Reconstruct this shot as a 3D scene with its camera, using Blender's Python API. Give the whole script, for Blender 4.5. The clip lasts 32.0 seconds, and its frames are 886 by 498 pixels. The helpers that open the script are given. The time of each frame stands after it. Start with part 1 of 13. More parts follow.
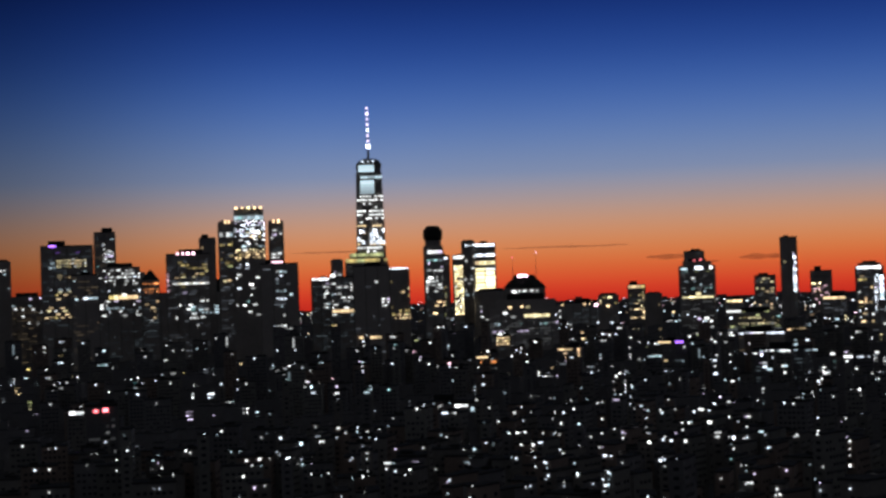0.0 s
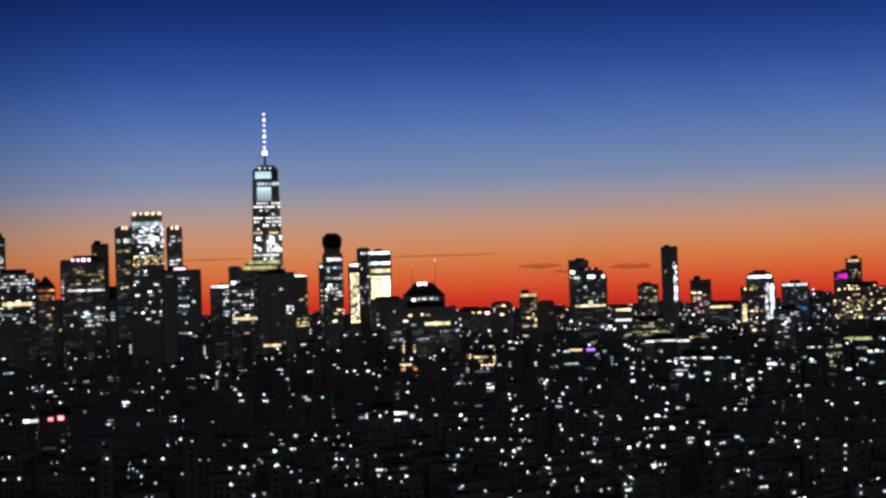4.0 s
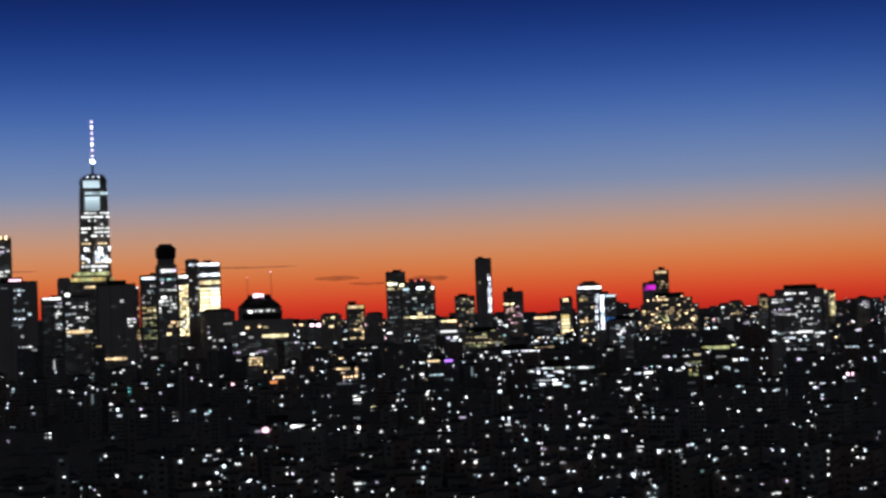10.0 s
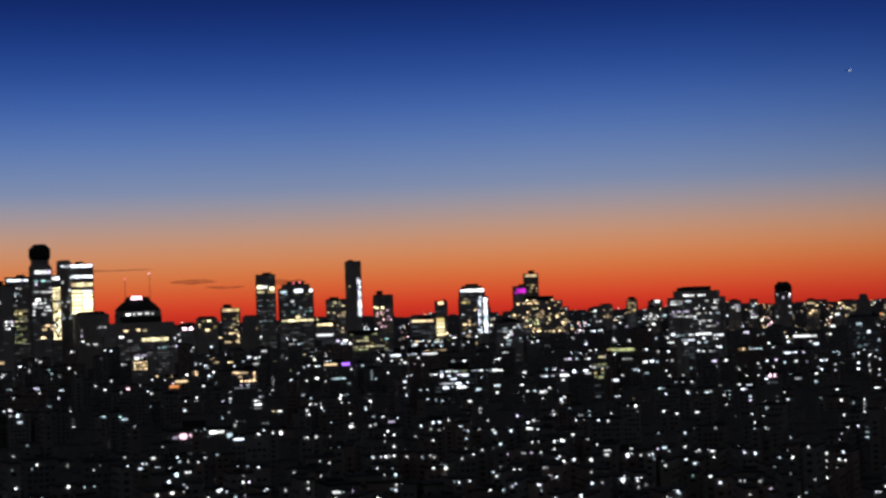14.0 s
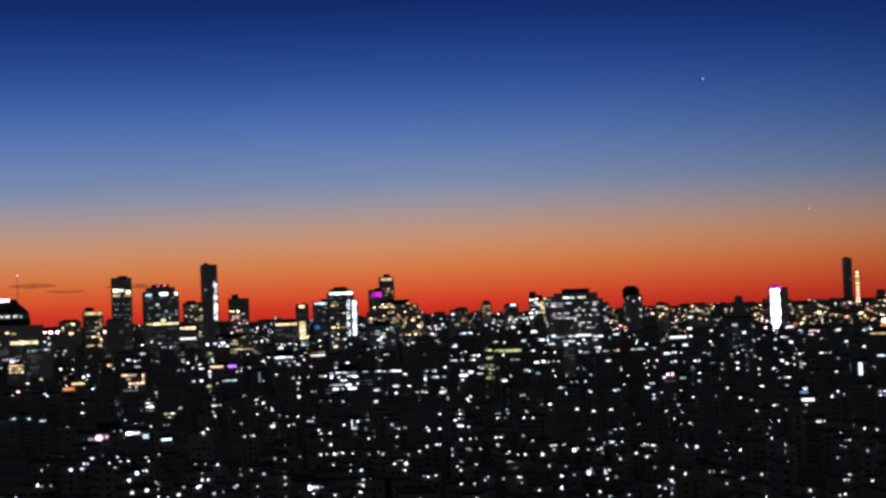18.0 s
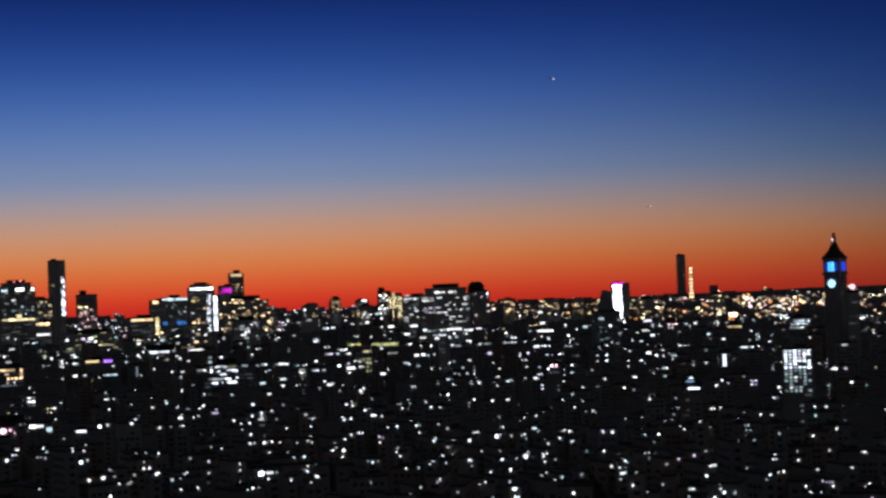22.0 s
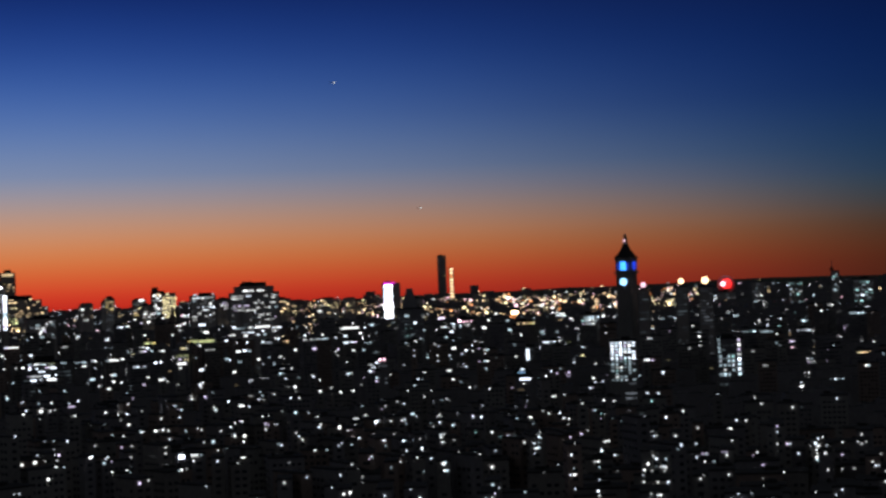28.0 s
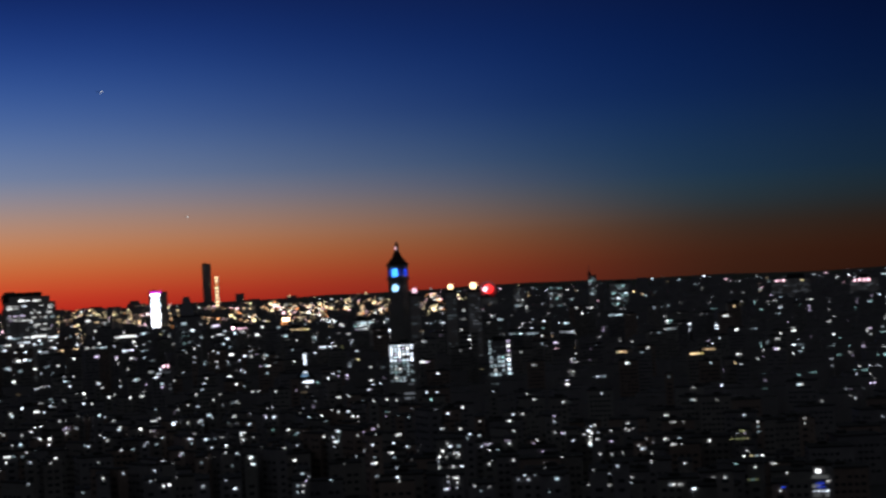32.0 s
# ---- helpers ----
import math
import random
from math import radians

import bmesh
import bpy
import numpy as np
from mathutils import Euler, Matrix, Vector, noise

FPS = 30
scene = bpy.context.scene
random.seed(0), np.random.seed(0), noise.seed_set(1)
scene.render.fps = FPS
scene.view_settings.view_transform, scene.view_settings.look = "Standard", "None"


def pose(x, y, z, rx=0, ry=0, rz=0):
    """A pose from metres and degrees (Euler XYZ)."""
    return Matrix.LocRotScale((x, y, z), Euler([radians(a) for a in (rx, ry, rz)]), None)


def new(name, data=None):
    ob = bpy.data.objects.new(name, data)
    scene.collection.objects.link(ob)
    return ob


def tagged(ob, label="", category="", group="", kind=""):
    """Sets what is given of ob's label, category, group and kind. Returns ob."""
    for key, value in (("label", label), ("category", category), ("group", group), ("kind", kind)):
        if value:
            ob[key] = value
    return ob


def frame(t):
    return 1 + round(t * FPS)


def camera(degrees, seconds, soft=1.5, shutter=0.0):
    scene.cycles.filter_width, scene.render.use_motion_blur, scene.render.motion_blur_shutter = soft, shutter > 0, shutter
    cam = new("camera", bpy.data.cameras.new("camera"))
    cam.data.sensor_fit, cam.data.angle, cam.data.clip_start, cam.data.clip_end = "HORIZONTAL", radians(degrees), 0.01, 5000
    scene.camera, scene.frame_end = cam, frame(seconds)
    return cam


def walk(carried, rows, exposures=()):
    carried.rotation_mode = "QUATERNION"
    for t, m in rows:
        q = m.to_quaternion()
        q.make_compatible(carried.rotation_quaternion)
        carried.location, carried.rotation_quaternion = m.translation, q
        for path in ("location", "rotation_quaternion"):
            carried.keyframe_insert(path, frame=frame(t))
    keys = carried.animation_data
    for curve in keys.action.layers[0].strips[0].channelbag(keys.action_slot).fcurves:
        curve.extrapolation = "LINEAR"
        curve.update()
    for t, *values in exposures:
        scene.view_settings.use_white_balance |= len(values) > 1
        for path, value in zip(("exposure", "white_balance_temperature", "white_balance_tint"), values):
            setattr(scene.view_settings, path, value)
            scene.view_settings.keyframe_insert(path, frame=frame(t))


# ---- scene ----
# ---- camera and its flight ----
cam = camera(29.49, 32.0, soft=2.75, shutter=1.0)
ROWS = [
    (0.0, 0.0, 0.0, 90.0, 0.031, 1.655, -1.922),
    (0.5, -6.3, 1.1, 89.8, -0.573, 1.729, -1.873),
    (1.0, -12.7, 2.2, 89.8, -1.156, 1.717, -1.901),
    (1.5, -19.1, 3.4, 89.9, -1.877, 1.668, -1.866),
    (2.0, -25.4, 4.6, 90.0, -2.461, 1.647, -1.789),
    (2.5, -31.8, 5.5, 90.1, -3.256, 1.655, -1.798),
    (4.5, -57.7, 5.9, 90.2, -5.536, 1.829, -1.722),
    (5.0, -64.1, 6.2, 90.4, -6.308, 1.736, -1.680),
    (5.5, -70.5, 6.3, 90.7, -7.051, 1.818, -1.750),
    (6.0, -77.1, 5.8, 91.1, -7.754, 1.898, -1.735),
    (6.5, -84.1, 4.6, 91.4, -8.484, 1.892, -1.734),
    (7.0, -91.0, 3.4, 91.6, -9.218, 1.861, -1.752),
    (7.5, -97.7, 2.8, 91.6, -9.934, 1.763, -1.780),
    (8.0, -103.8, 4.0, 91.6, -10.413, 1.883, -1.817),
    (8.5, -109.6, 7.9, 91.6, -10.989, 1.946, -1.894),
    (9.0, -115.0, 14.1, 91.5, -11.487, 1.953, -1.919),
    (9.5, -119.9, 21.8, 91.3, -12.102, 1.963, -1.955),
    (10.0, -124.5, 30.3, 91.1, -12.751, 1.992, -2.003),
    (10.5, -128.7, 38.6, 90.7, -13.395, 2.059, -2.122),
    (11.0, -132.8, 46.2, 90.3, -13.995, 1.999, -2.114),
    (11.5, -137.2, 53.0, 90.0, -14.683, 1.972, -2.153),
    (12.0, -142.0, 59.0, 89.9, -15.387, 1.853, -2.152),
    (12.5, -147.1, 64.3, 89.8, -16.112, 1.893, -2.112),
    (13.0, -152.4, 69.1, 89.9, -16.824, 2.010, -2.080),
    (13.5, -158.0, 73.1, 90.0, -17.508, 2.008, -2.028),
    (14.0, -163.8, 76.3, 90.0, -18.167, 1.981, -2.013),
    (14.5, -169.9, 78.7, 90.0, -18.798, 1.948, -1.980),
    (16.5, -196.0, 85.0, 89.5, -21.944, 2.032, -1.944),
    (17.0, -202.2, 85.5, 89.3, -22.627, 1.987, -1.958),
    (17.5, -208.4, 85.6, 89.1, -23.399, 1.939, -2.027),
    (18.0, -214.7, 85.5, 88.9, -24.059, 1.953, -2.064),
    (18.5, -221.0, 85.4, 88.8, -24.820, 1.944, -2.073),
    (19.0, -227.0, 85.3, 88.7, -25.540, 1.919, -2.089),
    (19.5, -233.0, 85.1, 88.6, -26.292, 1.832, -2.090),
    (20.0, -238.8, 84.9, 88.5, -27.033, 1.752, -2.102),
    (20.5, -244.9, 84.4, 88.5, -27.729, 1.663, -2.103),
    (21.0, -251.2, 84.1, 88.5, -28.512, 1.605, -2.134),
    (21.5, -257.6, 83.8, 88.6, -29.331, 1.631, -2.143),
    (22.0, -264.2, 83.0, 88.6, -29.996, 1.623, -2.137),
    (22.5, -270.6, 81.9, 88.7, -30.750, 1.556, -2.135),
    (23.0, -277.1, 80.8, 88.6, -31.435, 1.500, -2.112),
    (23.5, -283.6, 80.1, 88.6, -32.107, 1.453, -2.084),
    (24.0, -289.8, 80.0, 88.7, -32.937, 1.427, -2.117),
    (24.5, -296.2, 80.0, 88.6, -33.720, 1.449, -2.130),
    (25.0, -302.7, 79.9, 88.5, -34.451, 1.427, -2.108),
    (25.5, -309.4, 79.8, 88.3, -35.308, 1.407, -2.090),
    (27.5, -336.9, 77.6, 88.0, -38.135, 1.366, -2.187),
    (28.0, -344.0, 76.6, 88.0, -38.832, 1.335, -2.211),
    (28.5, -351.4, 75.0, 87.9, -39.578, 1.246, -2.280),
    (29.0, -358.3, 72.8, 87.9, -40.225, 1.250, -2.297),
    (29.5, -364.5, 70.3, 87.9, -40.997, 1.252, -2.346),
    (30.0, -370.1, 67.1, 88.0, -42.378, 1.309, -2.512),
    (30.5, -375.2, 63.4, 87.9, -43.657, 1.307, -2.628),
    (31.0, -379.4, 59.2, 87.9, -44.810, 1.292, -2.735),
    (31.5, -383.2, 54.9, 88.0, -45.962, 1.252, -2.785),
    (32.0, -386.8, 50.4, 88.0, -47.004, 1.226, -2.846),
]
walk(cam, [(t, pose(x, y, z, 90 + pitch, 0, yaw) @ pose(0, 0, 0, 0, 0, roll)) for t, x, y, z, yaw, pitch, roll in ROWS])

# ---- dusk sky ----
SUNSET = radians(6.0)          # bearing of the afterglow, clockwise from +y


def linear(r, g, b):
    """An sRGB colour of 0 to 255 as linear values."""
    return tuple(((c / 255 + 0.055) / 1.055) ** 2.4 if c > 10 else c / 255 / 12.92 for c in (r, g, b)) + (1.0,)


def ramp(nodes, links, source, stops, low, high):
    node = nodes.new("ShaderNodeValToRGB")
    node.color_ramp.interpolation = "B_SPLINE"
    for i, (value, colour) in enumerate(stops):
        place = (value - low) / (high - low)
        e = node.color_ramp.elements[i] if i < 2 else node.color_ramp.elements.new(place)
        e.position, e.color = place, linear(*colour)
    links.new(source, node.inputs[0])
    return node.outputs[0]


def dusk_sky():
    world = bpy.data.worlds.new("dusk_sky")
    scene.world = world
    world.use_nodes = True
    nodes, links = world.node_tree.nodes, world.node_tree.links
    nodes.clear()
    coord = nodes.new("ShaderNodeTexCoord")
    split = nodes.new("ShaderNodeSeparateXYZ")
    links.new(coord.outputs["Generated"], split.inputs[0])

    def calc(kind, a, b):
        node = nodes.new("ShaderNodeMath")
        node.operation = kind
        for slot, value in ((0, a), (1, b)):
            if isinstance(value, (int, float)):
                node.inputs[slot].default_value = value
            else:
                links.new(value, node.inputs[slot])
        return node.outputs[0]

    x, y, z = split.outputs
    level = calc("ADD", calc("MULTIPLY", calc("ARCSINE", z, 0.0), 180 / math.pi / 24), 2 / 24)   # 0 at -2, 1 at 22 degrees
    flat = calc("SQRT", calc("ADD", calc("MULTIPLY", x, x), calc("MULTIPLY", y, y)), 0.0)
    facing = calc("DIVIDE", calc("ADD", calc("MULTIPLY", x, math.sin(SUNSET)), calc("MULTIPLY", y, math.cos(SUNSET))), calc("MAXIMUM", flat, 0.001))
    glow = ramp(nodes, links, level, ((0 - 2, (120, 28, 16)), (22, (76, 80, 92)), (-0.2, (226, 46, 38)), (0.5, (238, 82, 48)), (1.4, (238, 138, 74)),
        (2.3, (224, 162, 122)), (3.2, (186, 166, 162)), (4.2, (136, 158, 194)), (6.2, (82, 122, 195)), (8.2, (40, 78, 162)), (10.4, (17, 42, 114)), (14, (18, 26, 60))), -2, 22)
    night = ramp(nodes, links, level, ((0 - 2, (40, 30, 28)), (22, (156, 160, 168)), (0.5, (92, 46, 28)), (1.6, (72, 58, 46)), (2.4, (56, 72, 80)), (3.4, (42, 76, 104)),
        (6.2, (15, 47, 114)), (10.4, (7, 22, 68)), (14, (40, 44, 54))), -2, 22)
    near = nodes.new("ShaderNodeMapRange")
    near.interpolation_type = "SMOOTHSTEP"
    near.inputs["From Min"].default_value, near.inputs["From Max"].default_value = 0.62, 0.985
    links.new(facing, near.inputs["Value"])
    grain = nodes.new("ShaderNodeTexNoise")
    grain.inputs["Scale"].default_value, grain.inputs["Detail"].default_value = 5.0, 3.0
    links.new(coord.outputs["Generated"], grain.inputs["Vector"])
    haze = calc("ADD", calc("MULTIPLY", grain.outputs["Fac"], 0.10), 0.75)
    for centre, edge, dim in ((radians(-4), radians(-18), 0.36), (radians(47), radians(65), 0.38)):        # sky darkened towards both ends, in place of lens vignetting
        side = nodes.new("ShaderNodeMapRange")
        side.interpolation_type = "SMOOTHSTEP"
        side.inputs["From Min"].default_value, side.inputs["From Max"].default_value = centre, edge
        side.inputs["To Min"].default_value, side.inputs["To Max"].default_value = 1.0, dim
        links.new(calc("ARCTAN2", x, y), side.inputs["Value"])
        haze = calc("MULTIPLY", haze, side.outputs[0])
    mix = nodes.new("ShaderNodeMix")
    mix.data_type = "RGBA"
    fade = nodes.new("ShaderNodeMapRange")          # the pale upper sky narrows sooner than the red band
    fade.inputs["From Min"].default_value, fade.inputs["From Max"].default_value = 4 / 24, 8 / 24
    fade.inputs["To Min"].default_value, fade.inputs["To Max"].default_value = 1.0, 1.7
    links.new(level, fade.inputs["Value"])
    links.new(calc("POWER", near.outputs[0], fade.outputs[0]), mix.inputs["Factor"])
    links.new(night, mix.inputs[6])
    links.new(glow, mix.inputs[7])
    back = nodes.new("ShaderNodeBackground")
    links.new(mix.outputs[2], back.inputs["Color"])
    links.new(haze, back.inputs["Strength"])
    out = nodes.new("ShaderNodeOutputWorld")
    links.new(back.outputs[0], out.inputs["Surface"])


dusk_sky()

# ---- materials ----


def surface(name, colour, scale, rough=0.8, vary=0.35, metal=0.0, bump=0.3):
    """A weathered surface: fine grain, broad stains and a shade of its own for each object."""
    m = bpy.data.materials.new(name)
    m.use_nodes = True
    nodes, links = m.node_tree.nodes, m.node_tree.links
    bsdf = nodes["Principled BSDF"]
    coord, info = nodes.new("ShaderNodeTexCoord"), nodes.new("ShaderNodeObjectInfo")
    fine, broad = nodes.new("ShaderNodeTexNoise"), nodes.new("ShaderNodeTexNoise")
    fine.inputs["Scale"].default_value, fine.inputs["Detail"].default_value = scale, 5.0
    broad.inputs["Scale"].default_value, broad.inputs["Detail"].default_value = scale / 14, 2.0
    for n in (fine, broad):
        links.new(coord.outputs["Object"], n.inputs["Vector"])
    total = nodes.new("ShaderNodeMath")
    total.operation = "ADD"
    links.new(fine.outputs["Fac"], total.inputs[0])
    links.new(broad.outputs["Fac"], total.inputs[1])
    more = nodes.new("ShaderNodeMath")
    more.operation = "MULTIPLY_ADD"
    links.new(info.outputs["Random"], more.inputs[0])
    more.inputs[1].default_value = 0.5
    links.new(total.outputs[0], more.inputs[2])
    spread = nodes.new("ShaderNodeMapRange")
    spread.inputs["From Min"].default_value, spread.inputs["From Max"].default_value = 0.5, 1.8
    spread.inputs["To Min"].default_value, spread.inputs["To Max"].default_value = 1 - vary, 1 + vary
    links.new(more.outputs[0], spread.inputs["Value"])
    tint = nodes.new("ShaderNodeVectorMath")
    tint.operation = "SCALE"
    tint.inputs[0].default_value = colour
    links.new(spread.outputs[0], tint.inputs["Scale"])
    links.new(tint.outputs[0], bsdf.inputs["Base Color"])
    bsdf.inputs["Roughness"].default_value, bsdf.inputs["Metallic"].default_value = rough, metal
    bsdf.inputs["Specular IOR Level"].default_value = 0.5 if rough < 0.5 else 0.02
    relief = nodes.new("ShaderNodeBump")
    relief.inputs["Strength"].default_value, relief.inputs["Distance"].default_value = bump, 0.1
    links.new(fine.outputs["Fac"], relief.inputs["Height"])
    links.new(relief.outputs[0], bsdf.inputs["Normal"])
    return m


def lamp_glass(name, colour, strength, islands=False):
    """A lit pane or lamp; each one burns a little differently."""
    m = bpy.data.materials.new(name)
    m.use_nodes = True
    m.cycles.emission_sampling = "NONE"
    nodes, links = m.node_tree.nodes, m.node_tree.links
    bsdf = nodes["Principled BSDF"]
    bsdf.inputs["Base Color"].default_value = (0.3, 0.3, 0.3, 1)
    bsdf.inputs["Roughness"].default_value = 0.3
    bsdf.inputs["Emission Color"].default_value = linear(*colour)
    info = nodes.new("ShaderNodeNewGeometry" if islands else "ShaderNodeObjectInfo")
    power = nodes.new("ShaderNodeMath")
    power.operation = "POWER"
    links.new(info.outputs["Random Per Island" if islands else "Random"], power.inputs[0])
    power.inputs[1].default_value = 2.0 if islands else 1.0
    level = nodes.new("ShaderNodeMath")
    level.operation = "MULTIPLY_ADD"
    links.new(power.outputs[0], level.inputs[0])
    level.inputs[1].default_value, level.inputs[2].default_value = strength * (1.8 if islands else 0.6), strength * (0.06 if islands else 0.7)
    links.new(level.outputs[0], bsdf.inputs["Emission Strength"])
    return m


WALLS = {
    "dark": surface("dark_facade", (0.155, 0.15, 0.155), 0.6, 0.6),
    "brick": surface("brown_brick", (0.19, 0.15, 0.13), 0.9, 0.9),
    "stone": surface("grey_stone", (0.18, 0.175, 0.165), 0.7, 0.85),
    "loft": surface("dark_painted_brick", (0.17, 0.16, 0.15), 0.8, 0.75),
    "facade": surface("grey_brown_facade", (0.28, 0.255, 0.24), 0.6, 0.6),
    "pale": surface("pale_concrete", (0.34, 0.34, 0.33), 0.7, 0.8),
}
DARK_GLASS = surface("dark_window_glass", (0.03, 0.035, 0.04), 0.5, 0.12)
ROOF = surface("tar_roof", (0.03, 0.03, 0.03), 0.8, 0.9)
METAL = surface("painted_steel", (0.2, 0.2, 0.21), 2.0, 0.45, metal=0.6)
GROUND = surface("city_ground", (0.05, 0.05, 0.05), 0.05, 0.9)
HILL = surface("wooded_ridge", (0.05, 0.055, 0.045), 0.02, 0.95)
TINTS = {
    "white": ((246, 250, 250), 2.8), "icewhite": ((228, 240, 255), 3.2), "cool": ((204, 230, 242), 1.7), "cyan": ((120, 235, 235), 1.6),
    "warm": ((255, 222, 170), 2.0), "pale": ((255, 240, 185), 2.2), "yellow": ((248, 222, 140), 1.2), "lime": ((220, 228, 160), 1.1),
    "amber": ((255, 214, 165), 2.2), "orange": ((255, 160, 90), 1.8), "pink": ((255, 205, 225), 2.6), "magenta": ((235, 40, 225), 2.0),
    "violet": ((170, 110, 255), 2.0), "lilac": ((234, 218, 255), 2.0), "teal": ((172, 226, 226), 1.5), "red": ((255, 44, 44), 2.6), "halo_red": ((255, 30, 34), 0.75), "rose": ((255, 120, 130), 2.6), "blue": ((24, 70, 255), 2.2), "azure": ((60, 150, 255), 2.4), "ice": ((150, 205, 255), 2.4),
}
LAMPS, FAR_LAMPS, DIM = {}, {}, {}
for tone, (colour, strength) in TINTS.items():
    for gain in range(1, 6):
        LAMPS[tone, gain] = lamp_glass(f"lit_{tone}_{gain}", colour, strength * (0.16, 0.34, 0.62, 1.1, 2.2)[gain - 1])
    DIM[tone] = lamp_glass(f"dim_{tone}", colour, strength * 0.028, islands=True)
    FAR_LAMPS[tone] = lamp_glass(f"far_lamps_{tone}", colour, strength * 0.9, islands=True)


KIN = {"white": ("cool", "icewhite", "white", "lilac"), "icewhite": ("cool", "white", "lilac"), "cool": ("teal", "icewhite", "white"), "warm": ("pale", "amber", "yellow"),
       "pale": ("warm", "yellow", "white"), "yellow": ("lime", "pale", "warm"), "lime": ("teal", "yellow", "pale"), "amber": ("warm", "orange", "pale")}


def near_tone(tone, rnd, chance):
    """The same tone, or now and then one that is close to it."""
    return rnd.choice(KIN[tone]) if tone in KIN and rnd.random() < chance else tone


def glass(tone, gain):
    return LAMPS[tone, 1 if gain < 0.45 else 2 if gain < 0.8 else 3 if gain < 1.15 else 4 if gain < 1.7 else 5]


# ---- mesh helpers ----


def mesh_of(name, bm, material):
    me = bpy.data.meshes.new(name)
    bm.to_mesh(me)
    bm.free()
    me.materials.append(material)
    return me


def part(name, bm, material, parent, label=""):
    ob = new(name, bm if isinstance(bm, bpy.types.Mesh) else mesh_of(name, bm, material))
    ob.parent = parent
    return tagged(ob, label)


def prism(bm, w, d, z0, z1, cut=0.0, top=1.0, cx=0.0, cy=0.0, sides=0):
    """A block w by d with its corners cut off, narrowed at the top; or, with sides, a round drum."""
    if sides:
        ring = [(math.cos(2 * math.pi * (i + 0.5) / sides) * w / 2, math.sin(2 * math.pi * (i + 0.5) / sides) * d / 2) for i in range(sides)]
    elif cut:
        ring = [(w / 2 - cut, -d / 2), (w / 2, -d / 2 + cut), (w / 2, d / 2 - cut), (w / 2 - cut, d / 2), (-w / 2 + cut, d / 2), (-w / 2, d / 2 - cut), (-w / 2, -d / 2 + cut), (-w / 2 + cut, -d / 2)]
    else:
        ring = [(w / 2, -d / 2), (w / 2, d / 2), (-w / 2, d / 2), (-w / 2, -d / 2)]
    low = [bm.verts.new((cx + x, cy + y, z0)) for x, y in ring]
    high = [bm.verts.new((cx + x * top, cy + y * top, z1)) for x, y in ring]
    n = len(ring)
    for i in range(n):
        bm.faces.new((low[i], low[(i + 1) % n], high[(i + 1) % n], high[i]))
    bm.faces.new(high)
    bm.faces.new(low[::-1])
    return bm


def solid(*args, **kw):
    return prism(bmesh.new(), *args, **kw)


PANE = {}


def pane(parent, tone, gain, x, y, z, w, h, turn=0.0, name="window"):
    """A lit pane of its own, standing a little proud of its wall."""
    material = glass(tone, gain)
    if material.name not in PANE:
        PANE[material.name] = mesh_of("pane", solid(1, 1, -0.5, 0.5), material)
    ob = new(name, PANE[material.name])
    ob.parent = parent
    ob.matrix_basis = pose(x, y, z, 0, 0, turn) @ Matrix.Diagonal((w, 0.5, h, 1))
    return ob


def glazing(b, w, d, z0, z1, rnd, pitch=3.0, busy=0.5, dark=False):
    """The rows of half-dark windows of a facade, in runs along each floor, all in one mesh."""
    verts, faces = [], []
    for side, span, off in ((0, w, d / 2), (1, d, w / 2), (3, d, w / 2)):
        c, s = math.cos(side * math.pi / 2), math.sin(side * math.pi / 2)
        cols, rows = max(1, int((span - 1.6) / (pitch * 0.8))), max(1, int((z1 - z0) / pitch))
        step = (span - 1.6) / cols
        for j in range(rows):
            i = 0
            while i < cols:
                run = min(1 if dark else rnd.choice((1, 1, 2, 2, 3, 5)), cols - i)
                if rnd.random() < busy:
                    a, e, z, o = i * step - (span - 1.6) / 2 + 0.2 * step, (i + run) * step - (span - 1.6) / 2 - 0.2 * step, z0 + (j + 0.5) * pitch, len(verts)
                    t = 0.2 * pitch
                    for px, pz in ((a, z - t), (e, z - t), (e, z + t), (a, z + t)):
                        verts.append((c * px + s * (off + 0.07), s * px - c * (off + 0.07), pz))
                    faces.append((o, o + 1, o + 2, o + 3))
                i += run
    me = bpy.data.meshes.new("glazing")
    me.from_pydata(verts, [], faces)
    me.materials.append(DARK_GLASS if dark else DIM[rnd.choice(("warm", "cool", "cool", "icewhite", "white"))])
    return tagged(part("glazing", me, None, b), "rows of unlit dark window panes" if dark else "faint rows of half-dark windows", kind="stuff")


PIER = {}


def piers(b, w, d, z0, z1, pitch=13.0):
    """Slim upright piers that part the bays of a tower's front and sides."""
    if not PIER:
        PIER["mesh"] = mesh_of("pier", solid(1, 1, 0, 1), WALLS["stone"])
    for span, other, ends in ((w, d, (-1,)), (d, w, (-1, 1))):
        n = max(1, round(span / pitch))
        for e in ends:
            for i in range(n + 1 if len(ends) == 1 else n):
                u = -span / 2 + span * (i if len(ends) == 1 else i + 0.5) / n
                ob = part("pier", PIER["mesh"], None, b)
                x, y = (u, e * other / 2) if len(ends) == 1 else (e * other / 2, u)
                ob.matrix_basis = pose(x, y, z0) @ Matrix.Diagonal((0.8, 0.8, z1 - z0, 1))


FORM = {}           # shape, width and height of each tower
SHAFT = {}          # half depth and foot of each building
FOOT = []           # footprints that are taken: x, y, radius


